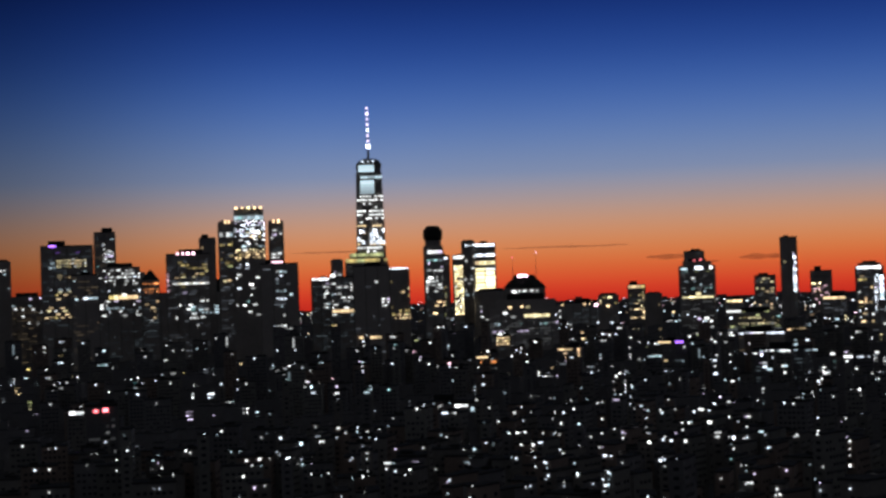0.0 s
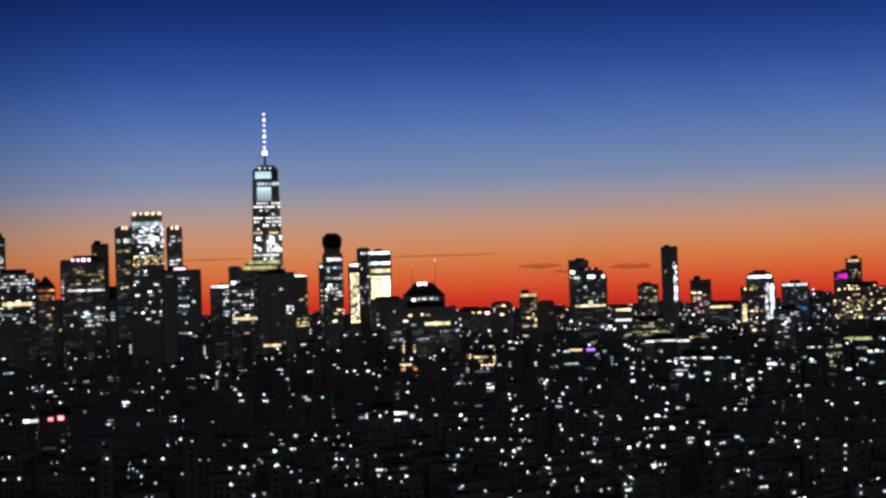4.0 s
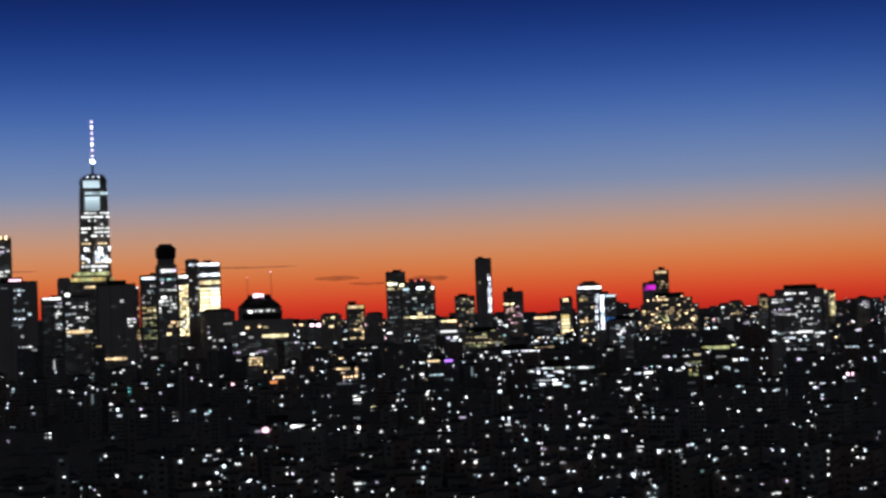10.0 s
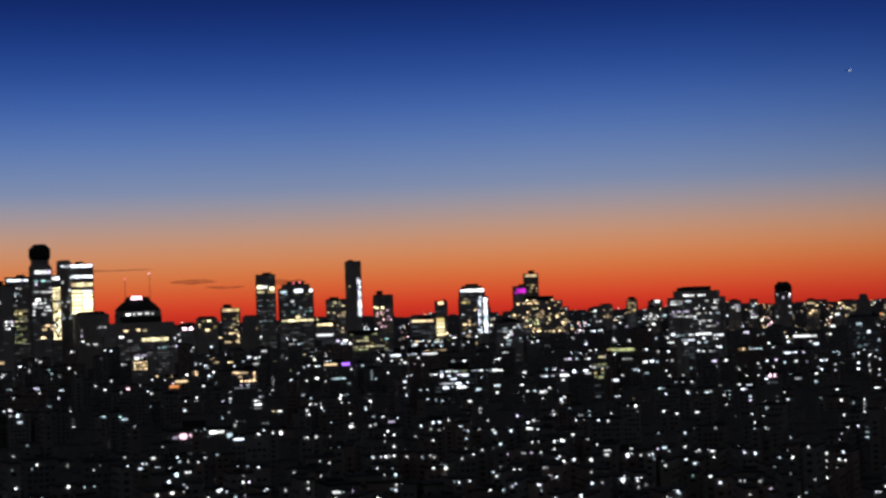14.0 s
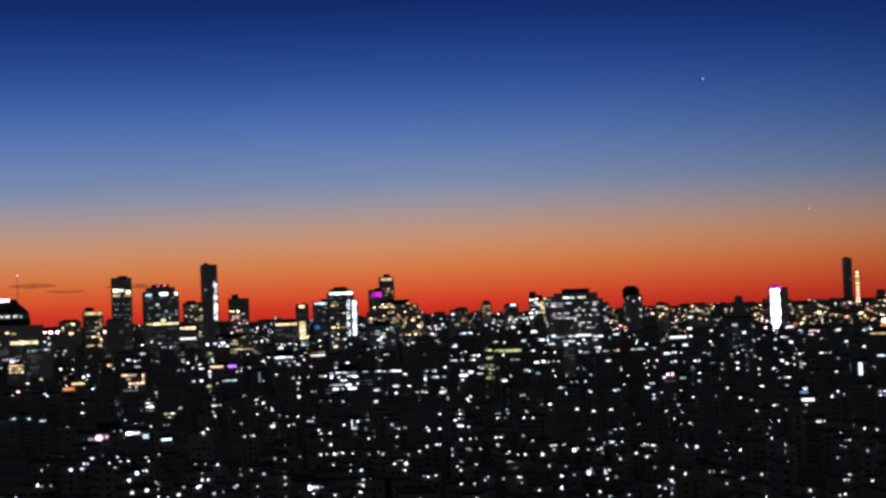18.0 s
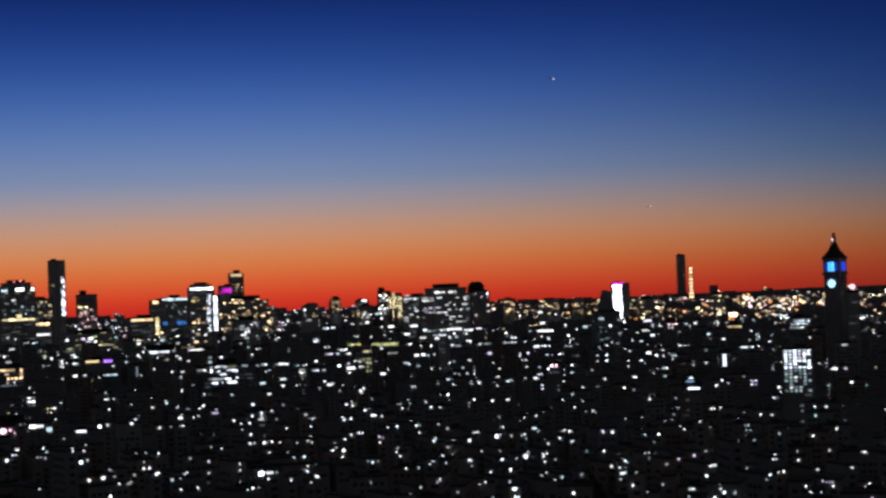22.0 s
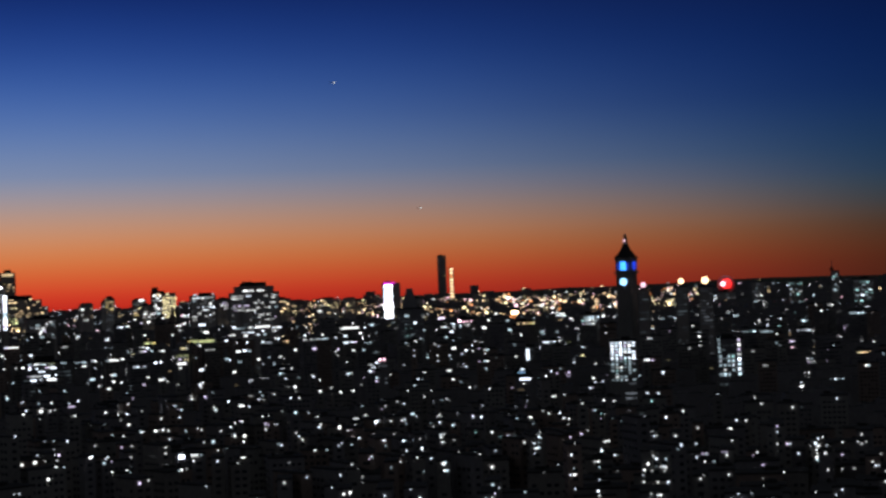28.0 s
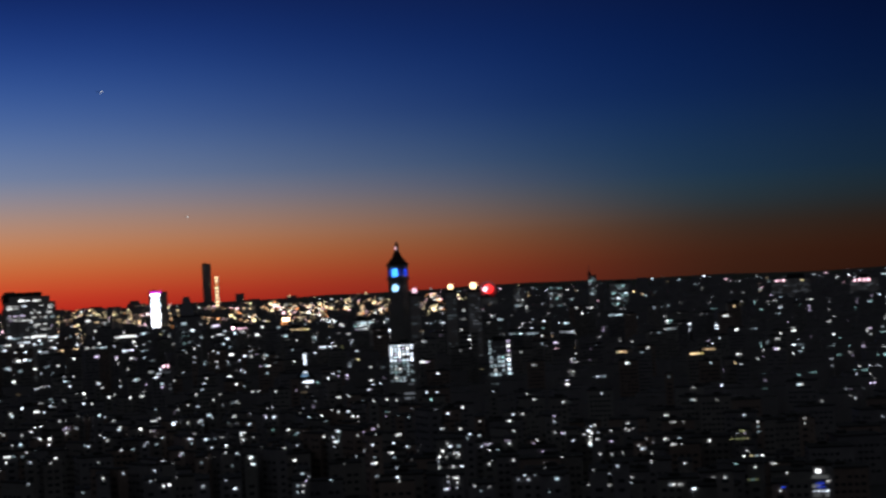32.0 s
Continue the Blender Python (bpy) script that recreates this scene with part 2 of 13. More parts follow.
def tower(kind, label, x, y, w, d, h, turn, shape="flat", tone="facade"):
    """A tall building with its shaft, parapet, roof and crown."""
    rnd = random.Random(round(x * 7 + y * 13))
    b = tagged(new(kind), label, "building")
    b.matrix_basis = pose(x, y, ground_height(x, y) - 1, 0, 0, turn)
    base = ground_height(x, y) - 1
    h -= base
    FOOT.append((x, y, max(w, d) * 0.75))
    SHAFT[b.name] = d / 2, base
    FORM[b.name] = shape, w, h
    wall = WALLS[tone]
    if shape == "round":
        part("wall", solid(w, d, 0, h - 0.09 * w, sides=20), wall, b)
        part("roof", solid(w * 0.9, d * 0.9, h - 0.09 * w, h, top=0.72, sides=20), ROOF, b)
    elif shape == "chamfer":
        part("wall", solid(w, d, 0, h * 0.93, cut=w * 0.16), wall, b)
        part("crown", solid(w * 0.92, d * 0.92, h * 0.93, h - 2, cut=w * 0.14), wall, b)
        part("roof", solid(w * 0.7, d * 0.7, h - 2, h, cut=w * 0.1), ROOF, b)
    elif shape == "pyramid":
        part("wall", solid(w, d, 0, h - w * 0.6), wall, b)
        part("roof", solid(w * 1.03, d * 1.03, h - w * 0.6, h, top=0.1), ROOF, b)
    elif shape == "dome":
        part("wall", solid(w, d, 0, h - w * 0.34, cut=w * 0.12), wall, b)
        for i, (a, c) in enumerate(((1.14, 0.94), (0.94, 0.68), (0.66, 0.52))):
            part("dome_ring", solid(w * a, d * a, h - w * (0.34 - i * 0.11), h - w * (0.23 - i * 0.11), top=c / a, sides=10), ROOF, b)
    elif shape == "bulb":
        neck = h - w * 1.05
        part("wall", solid(w, d, 0, neck, cut=w * 0.08), wall, b)
        part("neck", solid(w * 0.84, d * 0.84, neck, h - w * 0.76, cut=w * 0.2), wall, b)
        part("crown", solid(w * 0.9, d * 0.9, h - w * 0.76, h - w * 0.56, top=1.12, cut=w * 0.22), ROOF, b)
        part("drum", solid(w, d, h - w * 0.56, h - w * 0.2, cut=w * 0.26), ROOF, b)
        part("cap", solid(w * 0.92, d * 0.92, h - w * 0.2, h, top=0.62, cut=w * 0.22), ROOF, b)
    elif shape == "step":
        part("wall", solid(w, d, 0, h - w * 0.2), wall, b)
        part("setback", solid(w * 0.8, d * 0.8, h - w * 0.2, h - w * 0.08), wall, b)
        part("roof", solid(w * 0.5, d * 0.5, h - w * 0.08, h), ROOF, b)
    else:
        part("wall", solid(w, d, 0, h - 1.2), wall, b)
        part("parapet", solid(w * 1.015, d * 1.015, h - 1.2, h), ROOF, b)
    top = h - w * {"dome": 0.36, "pyramid": 0.62, "step": 0.22, "bulb": 1.07}.get(shape, 0.02) - 2
    if shape not in ("round", "chamfer"):
        glazing(b, w, d, 4, top, rnd, busy=0.05 if "unlit" in label else rnd.uniform(0.25, 0.55))
        piers(b, w, d, 0, top)
    if shape in ("flat", "crown"):
        s = rnd.uniform(0.3, 0.55)
        part("plant_room", solid(w * s, d * s, h, h + w * (0.1 if shape == "flat" else 0.2), cx=rnd.uniform(-0.2, 0.2) * w), ROOF, b)
    if shape == "crown":
        part("cornice", solid(w * 1.04, d * 1.04, h - w * 0.35, h - w * 0.28), METAL, b)
    if shape == "dome" and w > 34:
        for e in (-0.28, 0.3):
            mast = part("mast", solid(0.8, 0.8, h - w * 0.25, h + w * (0.46 + e * 0.2), top=0.5, sides=6, cx=e * w), METAL, b)
            pane(mast, "rose" if e < 0 else "pink", 0.9, e * w, 0, h + w * (0.48 + e * 0.2), 1.6, 1.6, name="mast_lamp")
    if shape == "mast":
        part("mast", solid(1.6, 1.6, h, h + 20, top=0.3, sides=8, cx=-w * 0.36), METAL, b)
        part("mast_base", solid(7, 7, h, h + 6, top=0.5, sides=10, cx=-w * 0.36), ROOF, b)
    return b


def skin(b, u, z):
    """Where a tower's front stands at the offset u and the height z over its foot: the offset and the depth."""
    shape, w, h = FORM[b.name]
    front = SHAFT[b.name][0]
    drop = (h - z) / w
    k = 1.0
    if shape == "round":
        k = 1.0 if drop > 0.09 else 0.8
        u = max(-0.48 * w * k, min(0.48 * w * k, u))
        return u, front * k * math.sqrt(1 - (2 * u / (w * k)) ** 2)
    if shape == "pyramid" and drop < 0.6:
        k = max(0.15, 1.03 * (0.1 + 1.5 * drop))
    elif shape == "dome" and drop < 0.34:
        k = 0.5 + 0.6 * max(drop, 0) / 0.34
        return u * k, front * k * 0.97
    elif shape == "bulb" and drop < 1.05:
        k = 0.8
    elif shape == "step" and drop < 0.2:
        k = 0.8 if drop > 0.08 else 0.5
    elif shape == "chamfer":
        edge = 0.34 * w
        return u, front - max(0.0, abs(u) - edge)
    return u * k, front * k


def lit(b, u0, u1, z0, z1, cols, rows, chance, tone, gain):
    """Lit windows on a building's front: a field of cols by rows, of which some burn."""
    rnd = random.Random(round(u0 * 31 + z1 * 17 + cols * 5 + rows))
    cw, rh = (u1 - u0) / cols, (z1 - z0) / rows
    base = SHAFT[b.name][1]
    if rows > 1 and chance < 0.9:
        cols, rows, chance = round(cols * 1.35), round(rows * 1.3), chance * 0.8
        cw, rh = (u1 - u0) / cols, (z1 - z0) / rows
    many = chance >= 0.9
    if many and rows > 1 and cw > 3.6 and gain < 1.2:      # wide lit bays are rows of single windows
        return window_grid(b, u0, u1, z0, z1, round((u1 - u0) / 2.7), round((z1 - z0) / 3.0), 0.85, tone, gain * 1.25)
    for r in range(rows):
        c = 0
        floor = 1.0 if many else rnd.choice((0.3, 0.6, 1.0, 1.3, 1.9)) if rows > 3 else 1.0
        hue = tone if many else near_tone(tone, rnd, 0.3)
        while c < cols:
            run = 1 if many or cols < 4 else min(rnd.choice((1, 1, 1, 2, 2, 3)), cols - c)
            if rnd.random() < chance * floor:
                power = gain * rnd.choice((0.7, 1, 1.1)) if many else gain * rnd.choice((0.5, 0.8, 1, 1.3, 1.9))
                wide, tall = (rnd.uniform(0.82, 1.0), rnd.uniform(0.6, 0.85) if rows > 1 else rnd.uniform(0.7, 0.95)) if many else (rnd.uniform(0.4, 0.8), rnd.uniform(0.35, 0.6))
                z = z0 + (r + 0.5 + (0 if many else rnd.uniform(-0.12, 0.12))) * rh - base
                u, depth = skin(b, u0 + (c + run / 2) * cw, z)
                wide, tall = cw * (run - 1 + wide), rh * tall
                if not many:
                    wide, tall = min(wide, 3.0 if chance < 0.16 else 4.6), min(tall, 2.3)
                elif rows == 1 and tone in ("amber", "pink") and cols > 1:     # roof lamps stand apart
                    wide, power = wide * rnd.uniform(0.4, 0.7), power * 1.3
                pane(b, near_tone(hue, rnd, 0.15), power, u, -depth - 0.2, z, wide, tall)
            c += run


def window_grid(b, u0, u1, z0, z1, cols, rows, chance, tone, gain):
    """Single windows in straight columns and floors, each with dark wall round it."""
    rnd = random.Random(round(u0 * 13 + z1 * 29 + cols * 3 + rows))
    cw, rh, base = (u1 - u0) / cols, (z1 - z0) / rows, SHAFT[b.name][1]
    for r in range(rows):
        for c in range(cols):
            if rnd.random() < chance:
                u, depth = skin(b, u0 + (c + 0.5) * cw, z0 + (r + 0.5) * rh - base)
                pane(b, near_tone(tone, rnd, 0.25), gain * rnd.choice((0.6, 0.9, 1.0, 1.3)), u, -depth - 0.2, z0 + (r + 0.5) * rh - base, cw * rnd.uniform(0.5, 0.72), rh * rnd.uniform(0.45, 0.62))


LAMP_MESH = {}


def lamp(b, u, z, w, h, tone, gain):
    """One lit window or lamp on a front; near ones have softly rounded corners."""
    front, base = SHAFT[b.name]
    tone = near_tone(tone, random.Random(round(u * 97 + z * 31 + b.location.x)), 0.2)
    w, h = w * 0.82, h * 0.82
    material = glass(tone, gain)
    if material.name not in LAMP_MESH:
        bm = bmesh.new()
        bmesh.ops.create_cone(bm, cap_ends=True, segments=10, radius1=0.5, radius2=0.5, depth=1.0, matrix=pose(0, 0, 0, 90))
        LAMP_MESH[material.name] = mesh_of("rounded_pane", bm, material)
    if max(w, h) > 1.6 * min(w, h):
        return pane(b, tone, gain, u, -front - 0.2, z - base, w, h)
    ob = new("window", LAMP_MESH[material.name])
    ob.parent = b
    ob.matrix_basis = pose(u, -front - 0.2, z - base) @ Matrix.Diagonal((w, 0.5, h, 1))
    return ob


# ---- ground, ridge and far city ----


def ground_height(x, y):
    """Flat by the rivers, rising beyond the far shore."""
    r = math.hypot(x + 150, y - 50)
    k = min(max((r - 2300) / 2300, 0.0), 1.0)
    return 58.0 * k * k * (3 - 2 * k)


def city_ground():
    """One sheet from below the camera to the horizon."""
    rings = [0, 150, 400, 800, 1300, 1800, 2300, 2600, 2900, 3200, 3500, 3800, 4100, 4400, 4700, 4900]
    n, verts, faces = 96, [], []
    for r in rings:
        for i in range(n):
            a = 2 * math.pi * i / n
            x, y = -150 + r * math.sin(a), 50 + r * math.cos(a)
            verts.append((x, y, ground_height(x, y)))
    for k in range(len(rings) - 1):
        for i in range(n):
            j = (i + 1) % n
            faces.append((k * n + j, k * n + i, (k + 1) * n + i, (k + 1) * n + j))
    me = bpy.data.meshes.new("ground")
    me.from_pydata(verts, [], faces)
    me.materials.append(GROUND)
    tagged(new("ground", me), "dark city ground of streets and lots", "ground", kind="structure")


def ridge():
    """Low wooded hills that close the horizon all round."""
    n, verts, faces = 360, [], []
    for i in range(n):
        a = 2 * math.pi * i / n
        east = min(max((math.degrees(math.atan2(math.sin(a), math.cos(a))) - 34) / 14, 0), 1)      # higher towards the end of the pan
        top = 66 + 17 * east + 7 * noise.noise((math.cos(a) * 3, math.sin(a) * 3, 1)) + 5 * noise.noise((math.cos(a) * 14, math.sin(a) * 14, 2)) + 2.5 * noise.noise((math.cos(a) * 60, math.sin(a) * 60, 3))
        for r, z in ((4560, 50), (4700, top - 3), (4760, top), (4900, 40)):
            verts.append((-150 + r * math.sin(a), 50 + r * math.cos(a), z))
    for i in range(n):
        j = (i + 1) % n
        for k in range(3):
            faces.append((i * 4 + k, i * 4 + k + 1, j * 4 + k + 1, j * 4 + k))
    me = bpy.data.meshes.new("ridge")
    me.from_pydata(verts, [], faces)
    me.materials.append(HILL)
    tagged(new("backdrop", me), "low dark wooded ridge along the horizon", "hills", kind="structure")


city_ground()
ridge()


def boxes(name, label, category, blocks, material, kind="stuff", roof=None):
    """Many plain far blocks as one mesh: x, y, z0, w, d, h, turn."""
    verts, faces = [], []
    for x, y, z, w, d, h, turn in blocks:
        c, s, o = math.cos(turn), math.sin(turn), len(verts)
        for dz in (0, h):
            for sx, sy in ((-1, -1), (1, -1), (1, 1), (-1, 1)):
                px, py = sx * w / 2, sy * d / 2
                verts.append((x + c * px - s * py, y + s * px + c * py, z + dz))
        faces += [(o, o + 1, o + 5, o + 4), (o + 1, o + 2, o + 6, o + 5), (o + 2, o + 3, o + 7, o + 6), (o + 3, o, o + 4, o + 7), (o + 4, o + 5, o + 6, o + 7)]
    me = bpy.data.meshes.new(name)
    me.from_pydata(verts, [], faces)
    me.materials.append(material)
    if roof:
        me.materials.append(roof)
        me.polygons.foreach_set("material_index", [0, 0, 0, 0, 1] * len(blocks))
    return tagged(new(name, me), label, category, kind=kind)


# ---- landmarks ----


def spire_tower():
    """The tallest tower: a tapering glass shaft, dark machine floors, a ring and a lit mast."""
    x, y = -87.6, 2026.0
    t = tagged(new("skyscraper"), "tallest tapering glass skyscraper with white lit floors and a lamp-studded mast", "skyscraper")
    t.matrix_basis = pose(x, y, -1, 0, 0, 4)
    FOOT.append((x, y, 40))
    bm = bmesh.new()                                # square foot, square top turned by an eighth
    low = [bm.verts.new((sx * 20, sy * 20, 0)) for sx, sy in ((1, -1), (1, 1), (-1, 1), (-1, -1))]
    mid = [bm.verts.new((sx * 19.5, sy * 19.5, 40)) for sx, sy in ((1, -1), (1, 1), (-1, 1), (-1, -1))]
    high = [bm.verts.new((math.cos(a) * 16.5, math.sin(a) * 16.5, 244)) for a in [math.pi / 2 * i + math.pi / 8 - math.pi / 2 for i in range(4)]]
    high2 = [bm.verts.new((math.cos(a) * 16.5, math.sin(a) * 16.5, 244)) for a in [math.pi / 2 * i - math.pi / 8 for i in range(4)]]
    for i in range(4):
        j = (i + 1) % 4
        bm.faces.new((low[i], low[j], mid[j], mid[i]))
        bm.faces.new((mid[i], mid[j], high2[j], high[j]))
        bm.faces.new((mid[i], high[j], high2[i], high[i]))
    part("wall", bm, WALLS["facade"], t)
    part("machine_floor", solid(29, 29, 244, 249, cut=7), METAL, t)
    part("parapet", solid(30, 30, 249, 255, cut=7), WALLS["stone"], t)
    part("roof", solid(28, 28, 255, 256, cut=7), ROOF, t)
    for i in range(9):
        part("roof_cabin", solid(2.6, 2.6, 256, 258 + (i * 7 % 5) * 0.6, cx=-11 + i * 2.8, cy=-11), METAL, t)
    part("mast_ring", solid(12, 12, 258, 261, sides=20), METAL, t)
    mast = part("mast", solid(3.0, 3.0, 256, 323, top=0.3, sides=10), METAL, t)
    for i in range(8):
        z = 276 + i * 6.6
        pane(t, "icewhite" if i in (0, 3) else "lilac", 1.2 if i % 3 else 1.75, 0, -2.2, z, 2.6 if i else 4.4, 2.8 if i else 4.4, name="mast_lamp")
    rnd = random.Random(5)

    def shell(z):                                   # half width and front of the shaft at height z
        k = max(0.0, (z - 40) / 204)
        return 19.5 - 4.3 * k, 19.5 - 4.3 * k

    def row(z, tone, gain, chance, h, n=9, a=-1.0, e=1.0):
        half, front = shell(z)
        for c in range(n):
            if rnd.random() < chance:
                u = a + (e - a) * (c + 0.5) / n
                pane(t, tone, gain * rnd.choice((0.7, 1, 1.2)), u * half, -front - 0.3, z, half * (e - a) / n * 0.8, h)

    for z in (246.5, 250.5):
        row(z, "cool", 0.7, 1.0, 4.2, 1, -1.0, 0.55)
    for u in (-7.5, -1.0, 5.0):
        pane(t, "icewhite", 1.0, u, -15.6, 256.6, 1.8, 1.8, name="roof_lamp")
    row(238, "cool", 0.9, 0.9, 3.2, 7)
    for z in (232, 228, 224, 220):
        row(z, "cool", 0.7, 1.0, 4.1, 1, -0.85, 0.5)
    z = 215
    while z > 148:
        busy = 0.62 if int(z / 9) % 2 else 0.22
        row(z, "white" if rnd.random() < 0.7 else "warm", 0.8, busy, 2.0, 9)
        z -= 4.4
    for i in range(11):                             # tall bright bays low on the shaft
        half, front = shell(168)
        u = -0.9 + 0.18 * i
        for z in (160, 164.5, 169, 173):
            if rnd.random() < (0.75 if i in (2, 5, 6, 8, 9) else 0.3):
                pane(t, "icewhite", rnd.choice((0.7, 1.0, 1.3)), u * half, -front - 0.6, z, half * 0.11, 4.0)
    for z in range(60, 148, 6):
        row(z, "white", 0.6, 0.15, 2.6, 8)


def clock_tower():
    """A stone campanile with a blue-lit loggia, lit clock faces, a steep roof and a lantern."""
    x, y, s = 779.0, 1199.0, 15.2
    t = tagged(new("clock_tower"), "stone clock tower with blue floodlit loggia and steep pyramid roof", "tower")
    t.matrix_basis = pose(x, y, -1, 0, 0, -45.5 - 23)
    FOOT.append((x, y, 24))
    part("wall", solid(s, s, 0, 96, cut=0.8), WALLS["stone"], t)
    part("cornice", solid(s * 1.12, s * 1.12, 96, 98), WALLS["stone"], t)
    loggia = part("loggia", solid(s * 0.96, s * 0.96, 98, 109), WALLS["stone"], t)
    part("upper_cornice", solid(s * 1.06, s * 1.06, 109, 111), WALLS["stone"], t)
    part("eaves", solid(s * 1.12, s * 1.12, 111, 112.2, top=0.96), ROOF, t)
    part("roof", solid(s * 0.98, s * 0.98, 112.2, 117, top=0.64), ROOF, t)
    part("upper_roof", solid(s * 0.56, s * 0.56, 117, 124, top=0.42), ROOF, t)
    part("lantern", solid(4.6, 4.6, 123.5, 129, top=0.8, sides=8), METAL, t)
    part("lantern_roof", solid(4.2, 4.2, 129, 131, top=0.5, sides=8), ROOF, t)
    bm = bmesh.new()
    bmesh.ops.create_uvsphere(bm, u_segments=12, v_segments=8, radius=1.5, matrix=Matrix.Translation((0, 0, 131.9)))
    part("finial", bm, METAL, t)
    pane(t, "pink", 1.0, 0, -2.6, 127, 1.6, 2.4, name="lantern_lamp")
    for side in range(4):
        m = pose(0, 0, 0, 0, 0, 90 * side)
        for i in range(4):                          # loggia bays
            ob = pane(t, "azure" if side % 2 == 0 and i in (1, 2) else "blue", (1.2 if side % 2 == 0 else 0.9) if i in (1, 2) else 0.4, 0, 0, 0, 1, 1, name="loggia_bay")
            ob.matrix_basis = m @ pose(-4.8 + 3.2 * i, -s * 0.48 - 0.2, 103.3) @ Matrix.Diagonal((2.7, 0.4, 8.0 if i in (1, 2) else 6.4, 1))
        for i in range(5):
            ob = part("column", solid(0.6, 0.6, 98, 109, sides=8), WALLS["pale"], t)
            ob.matrix_basis = m @ pose(-6.4 + 3.2 * i, -s * 0.5 - 0.2, 0)
        if side % 2 == 0:
            bm = bmesh.new()
            bmesh.ops.create_cone(bm, cap_ends=True, segments=28, radius1=3.4, radius2=3.4, depth=0.5)
            face = part("clock_face", bm, glass("ice", 1.3), t, "glowing pale blue clock face")
            face.matrix_basis = m @ pose(0, -s * 0.5 - 0.3, 88.5, 90)
            for a, n in ((20, 3.8), (-70, 2.8)):
                pointer = part("pointer", solid(0.4, 0.3, 0, n), METAL, face)
                pointer.matrix_basis = pose(0, 0, 0.45, -90, 0, 0) @ pose(0, 0, 0, 0, a, 0)


spire_tower()
clock_tower()

# ---- tall buildings one by one ----

# financial district, seen at the start
b = tower("office_tower", "dark round-topped office tower with cool white windows", -501.6, 1897.3, 24.9, 24.9, 149.4, 14.8, "round", "facade")
lit(b, -7.9, 11.1, 110.1, 142.9, 4, 6, 0.40, "cool", 0.60)
b = tower("office_tower", "broad dark office block with yellow floors and violet roof edge lights", -420.0, 1873.5, 56.2, 40.0, 161.5, 12.6, "flat", "facade")
lit(b, -11.5, 21.1, 136.6, 146.2, 4, 2, 1.00, "pale", 0.42)
lit(b, -11.5, 21.1, 122.6, 132.2, 10, 3, 0.80, "pale", 0.35)
lit(b, -13.4, 15.3, 100.9, 112.4, 6, 2, 0.80, "warm", 0.50)
lit(b, -25.5, 8.9, 80.5, 94.5, 5, 3, 0.70, "warm", 0.60)
lit(b, -19.8, -11.5, 159.6, 162.2, 1, 1, 1.00, "violet", 1.20)
lit(b, -23.0, 24.9, 152.6, 154.5, 9, 1, 0.50, "violet", 0.30)
lit(b, -19.8, 24.9, 100.9, 148.8, 8, 8, 0.20, "cool", 0.40)
b = tower("office_tower", "slim dark tower with a column of white windows", -407.4, 2021.8, 24.8, 24.8, 182.2, 11.4, "crown", "facade")
lit(b, -2.1, 11.0, 145.0, 169.1, 4, 6, 0.70, "white", 0.60)
lit(b, -10.3, 11.7, 134.7, 176.0, 5, 8, 0.20, "cool", 0.40)
b = tower("office_tower", "dark stepped office block with scattered white windows", -361.3, 1872.6, 54.3, 54.3, 140.0, 10.9, "step", "facade")
lit(b, -25.3, 22.1, 80.7, 133.7, 12, 11, 0.42, "white", 0.60)
lit(b, -12.6, 18.9, 99.6, 104.7, 6, 1, 1.00, "warm", 0.90)
b = tower("apartment_tower", "plain dark apartment tower with few lit windows", -368.7, 1724.8, 27.6, 27.6, 126.1, 12.1, "flat", "facade")
lit(b, -12.0, 11.5, 76.7, 120.8, 6, 9, 0.12, "cool", 0.60)
lit(b, -2.1, 12.6, 100.2, 102.6, 3, 1, 1.00, "cool", 0.80)
b = tower("office_tower", "small tower with orange floodlit pyramid top", -320.4, 1831.5, 18.6, 18.6, 130.9, 9.9, "pyramid", "facade")
lit(b, -8.7, 8.7, 104.9, 117.3, 5, 3, 0.70, "orange", 0.70)
lit(b, -7.5, 8.7, 73.8, 101.7, 4, 6, 0.30, "warm", 0.60)
b = tower("office_tower", "dark glass office tower with white roof lamps and greenish floors", -290.0, 1901.6, 47.2, 47.2, 149.1, 8.7, "flat", "facade")
lit(b, -14.0, 9.6, 147.2, 150.4, 4, 1, 1.00, "pink", 1.30)
lit(b, -19.1, 22.3, 110.2, 140.8, 9, 7, 0.50, "yellow", 0.45)
lit(b, -21.7, 23.0, 114.0, 116.5, 10, 1, 0.90, "white", 0.80)
lit(b, -24.2, -20.4, 102.5, 128.0, 1, 6, 0.80, "pink", 0.60)
lit(b, 0.0, 35.1, 80.8, 91.0, 6, 2, 0.80, "cool", 0.80)
lit(b, -19.1, 23.0, 65.5, 107.0, 8, 7, 0.25, "white", 0.50)
b = tower("office_tower", "slim unlit dark tower behind an office block", -286.5, 2039.6, 19.3, 19.3, 172.2, 8.0, "crown", "facade")
lit(b, -8.3, 8.3, 131.5, 166.0, 3, 6, 0.15, "warm", 0.40)
b = tower("office_tower", "dark tower shoulder with warm lamps at its roof", -240.5, 1863.3, 17.6, 17.6, 181.8, 7.4, "flat", "facade")
lit(b, -2.5, 5.0, 179.3, 183.7, 2, 1, 1.00, "amber", 1.40)
lit(b, -7.5, 7.5, 164.8, 169.9, 4, 1, 0.90, "white", 0.60)
lit(b, -7.5, 8.2, 114.6, 161.7, 4, 9, 0.35, "yellow", 0.50)
b = tower("office_tower", "tall tower with white floodlit crown and roof lamps", -214.4, 1855.4, 35.5, 35.5, 195.6, 6.6, "chamfer", "facade")
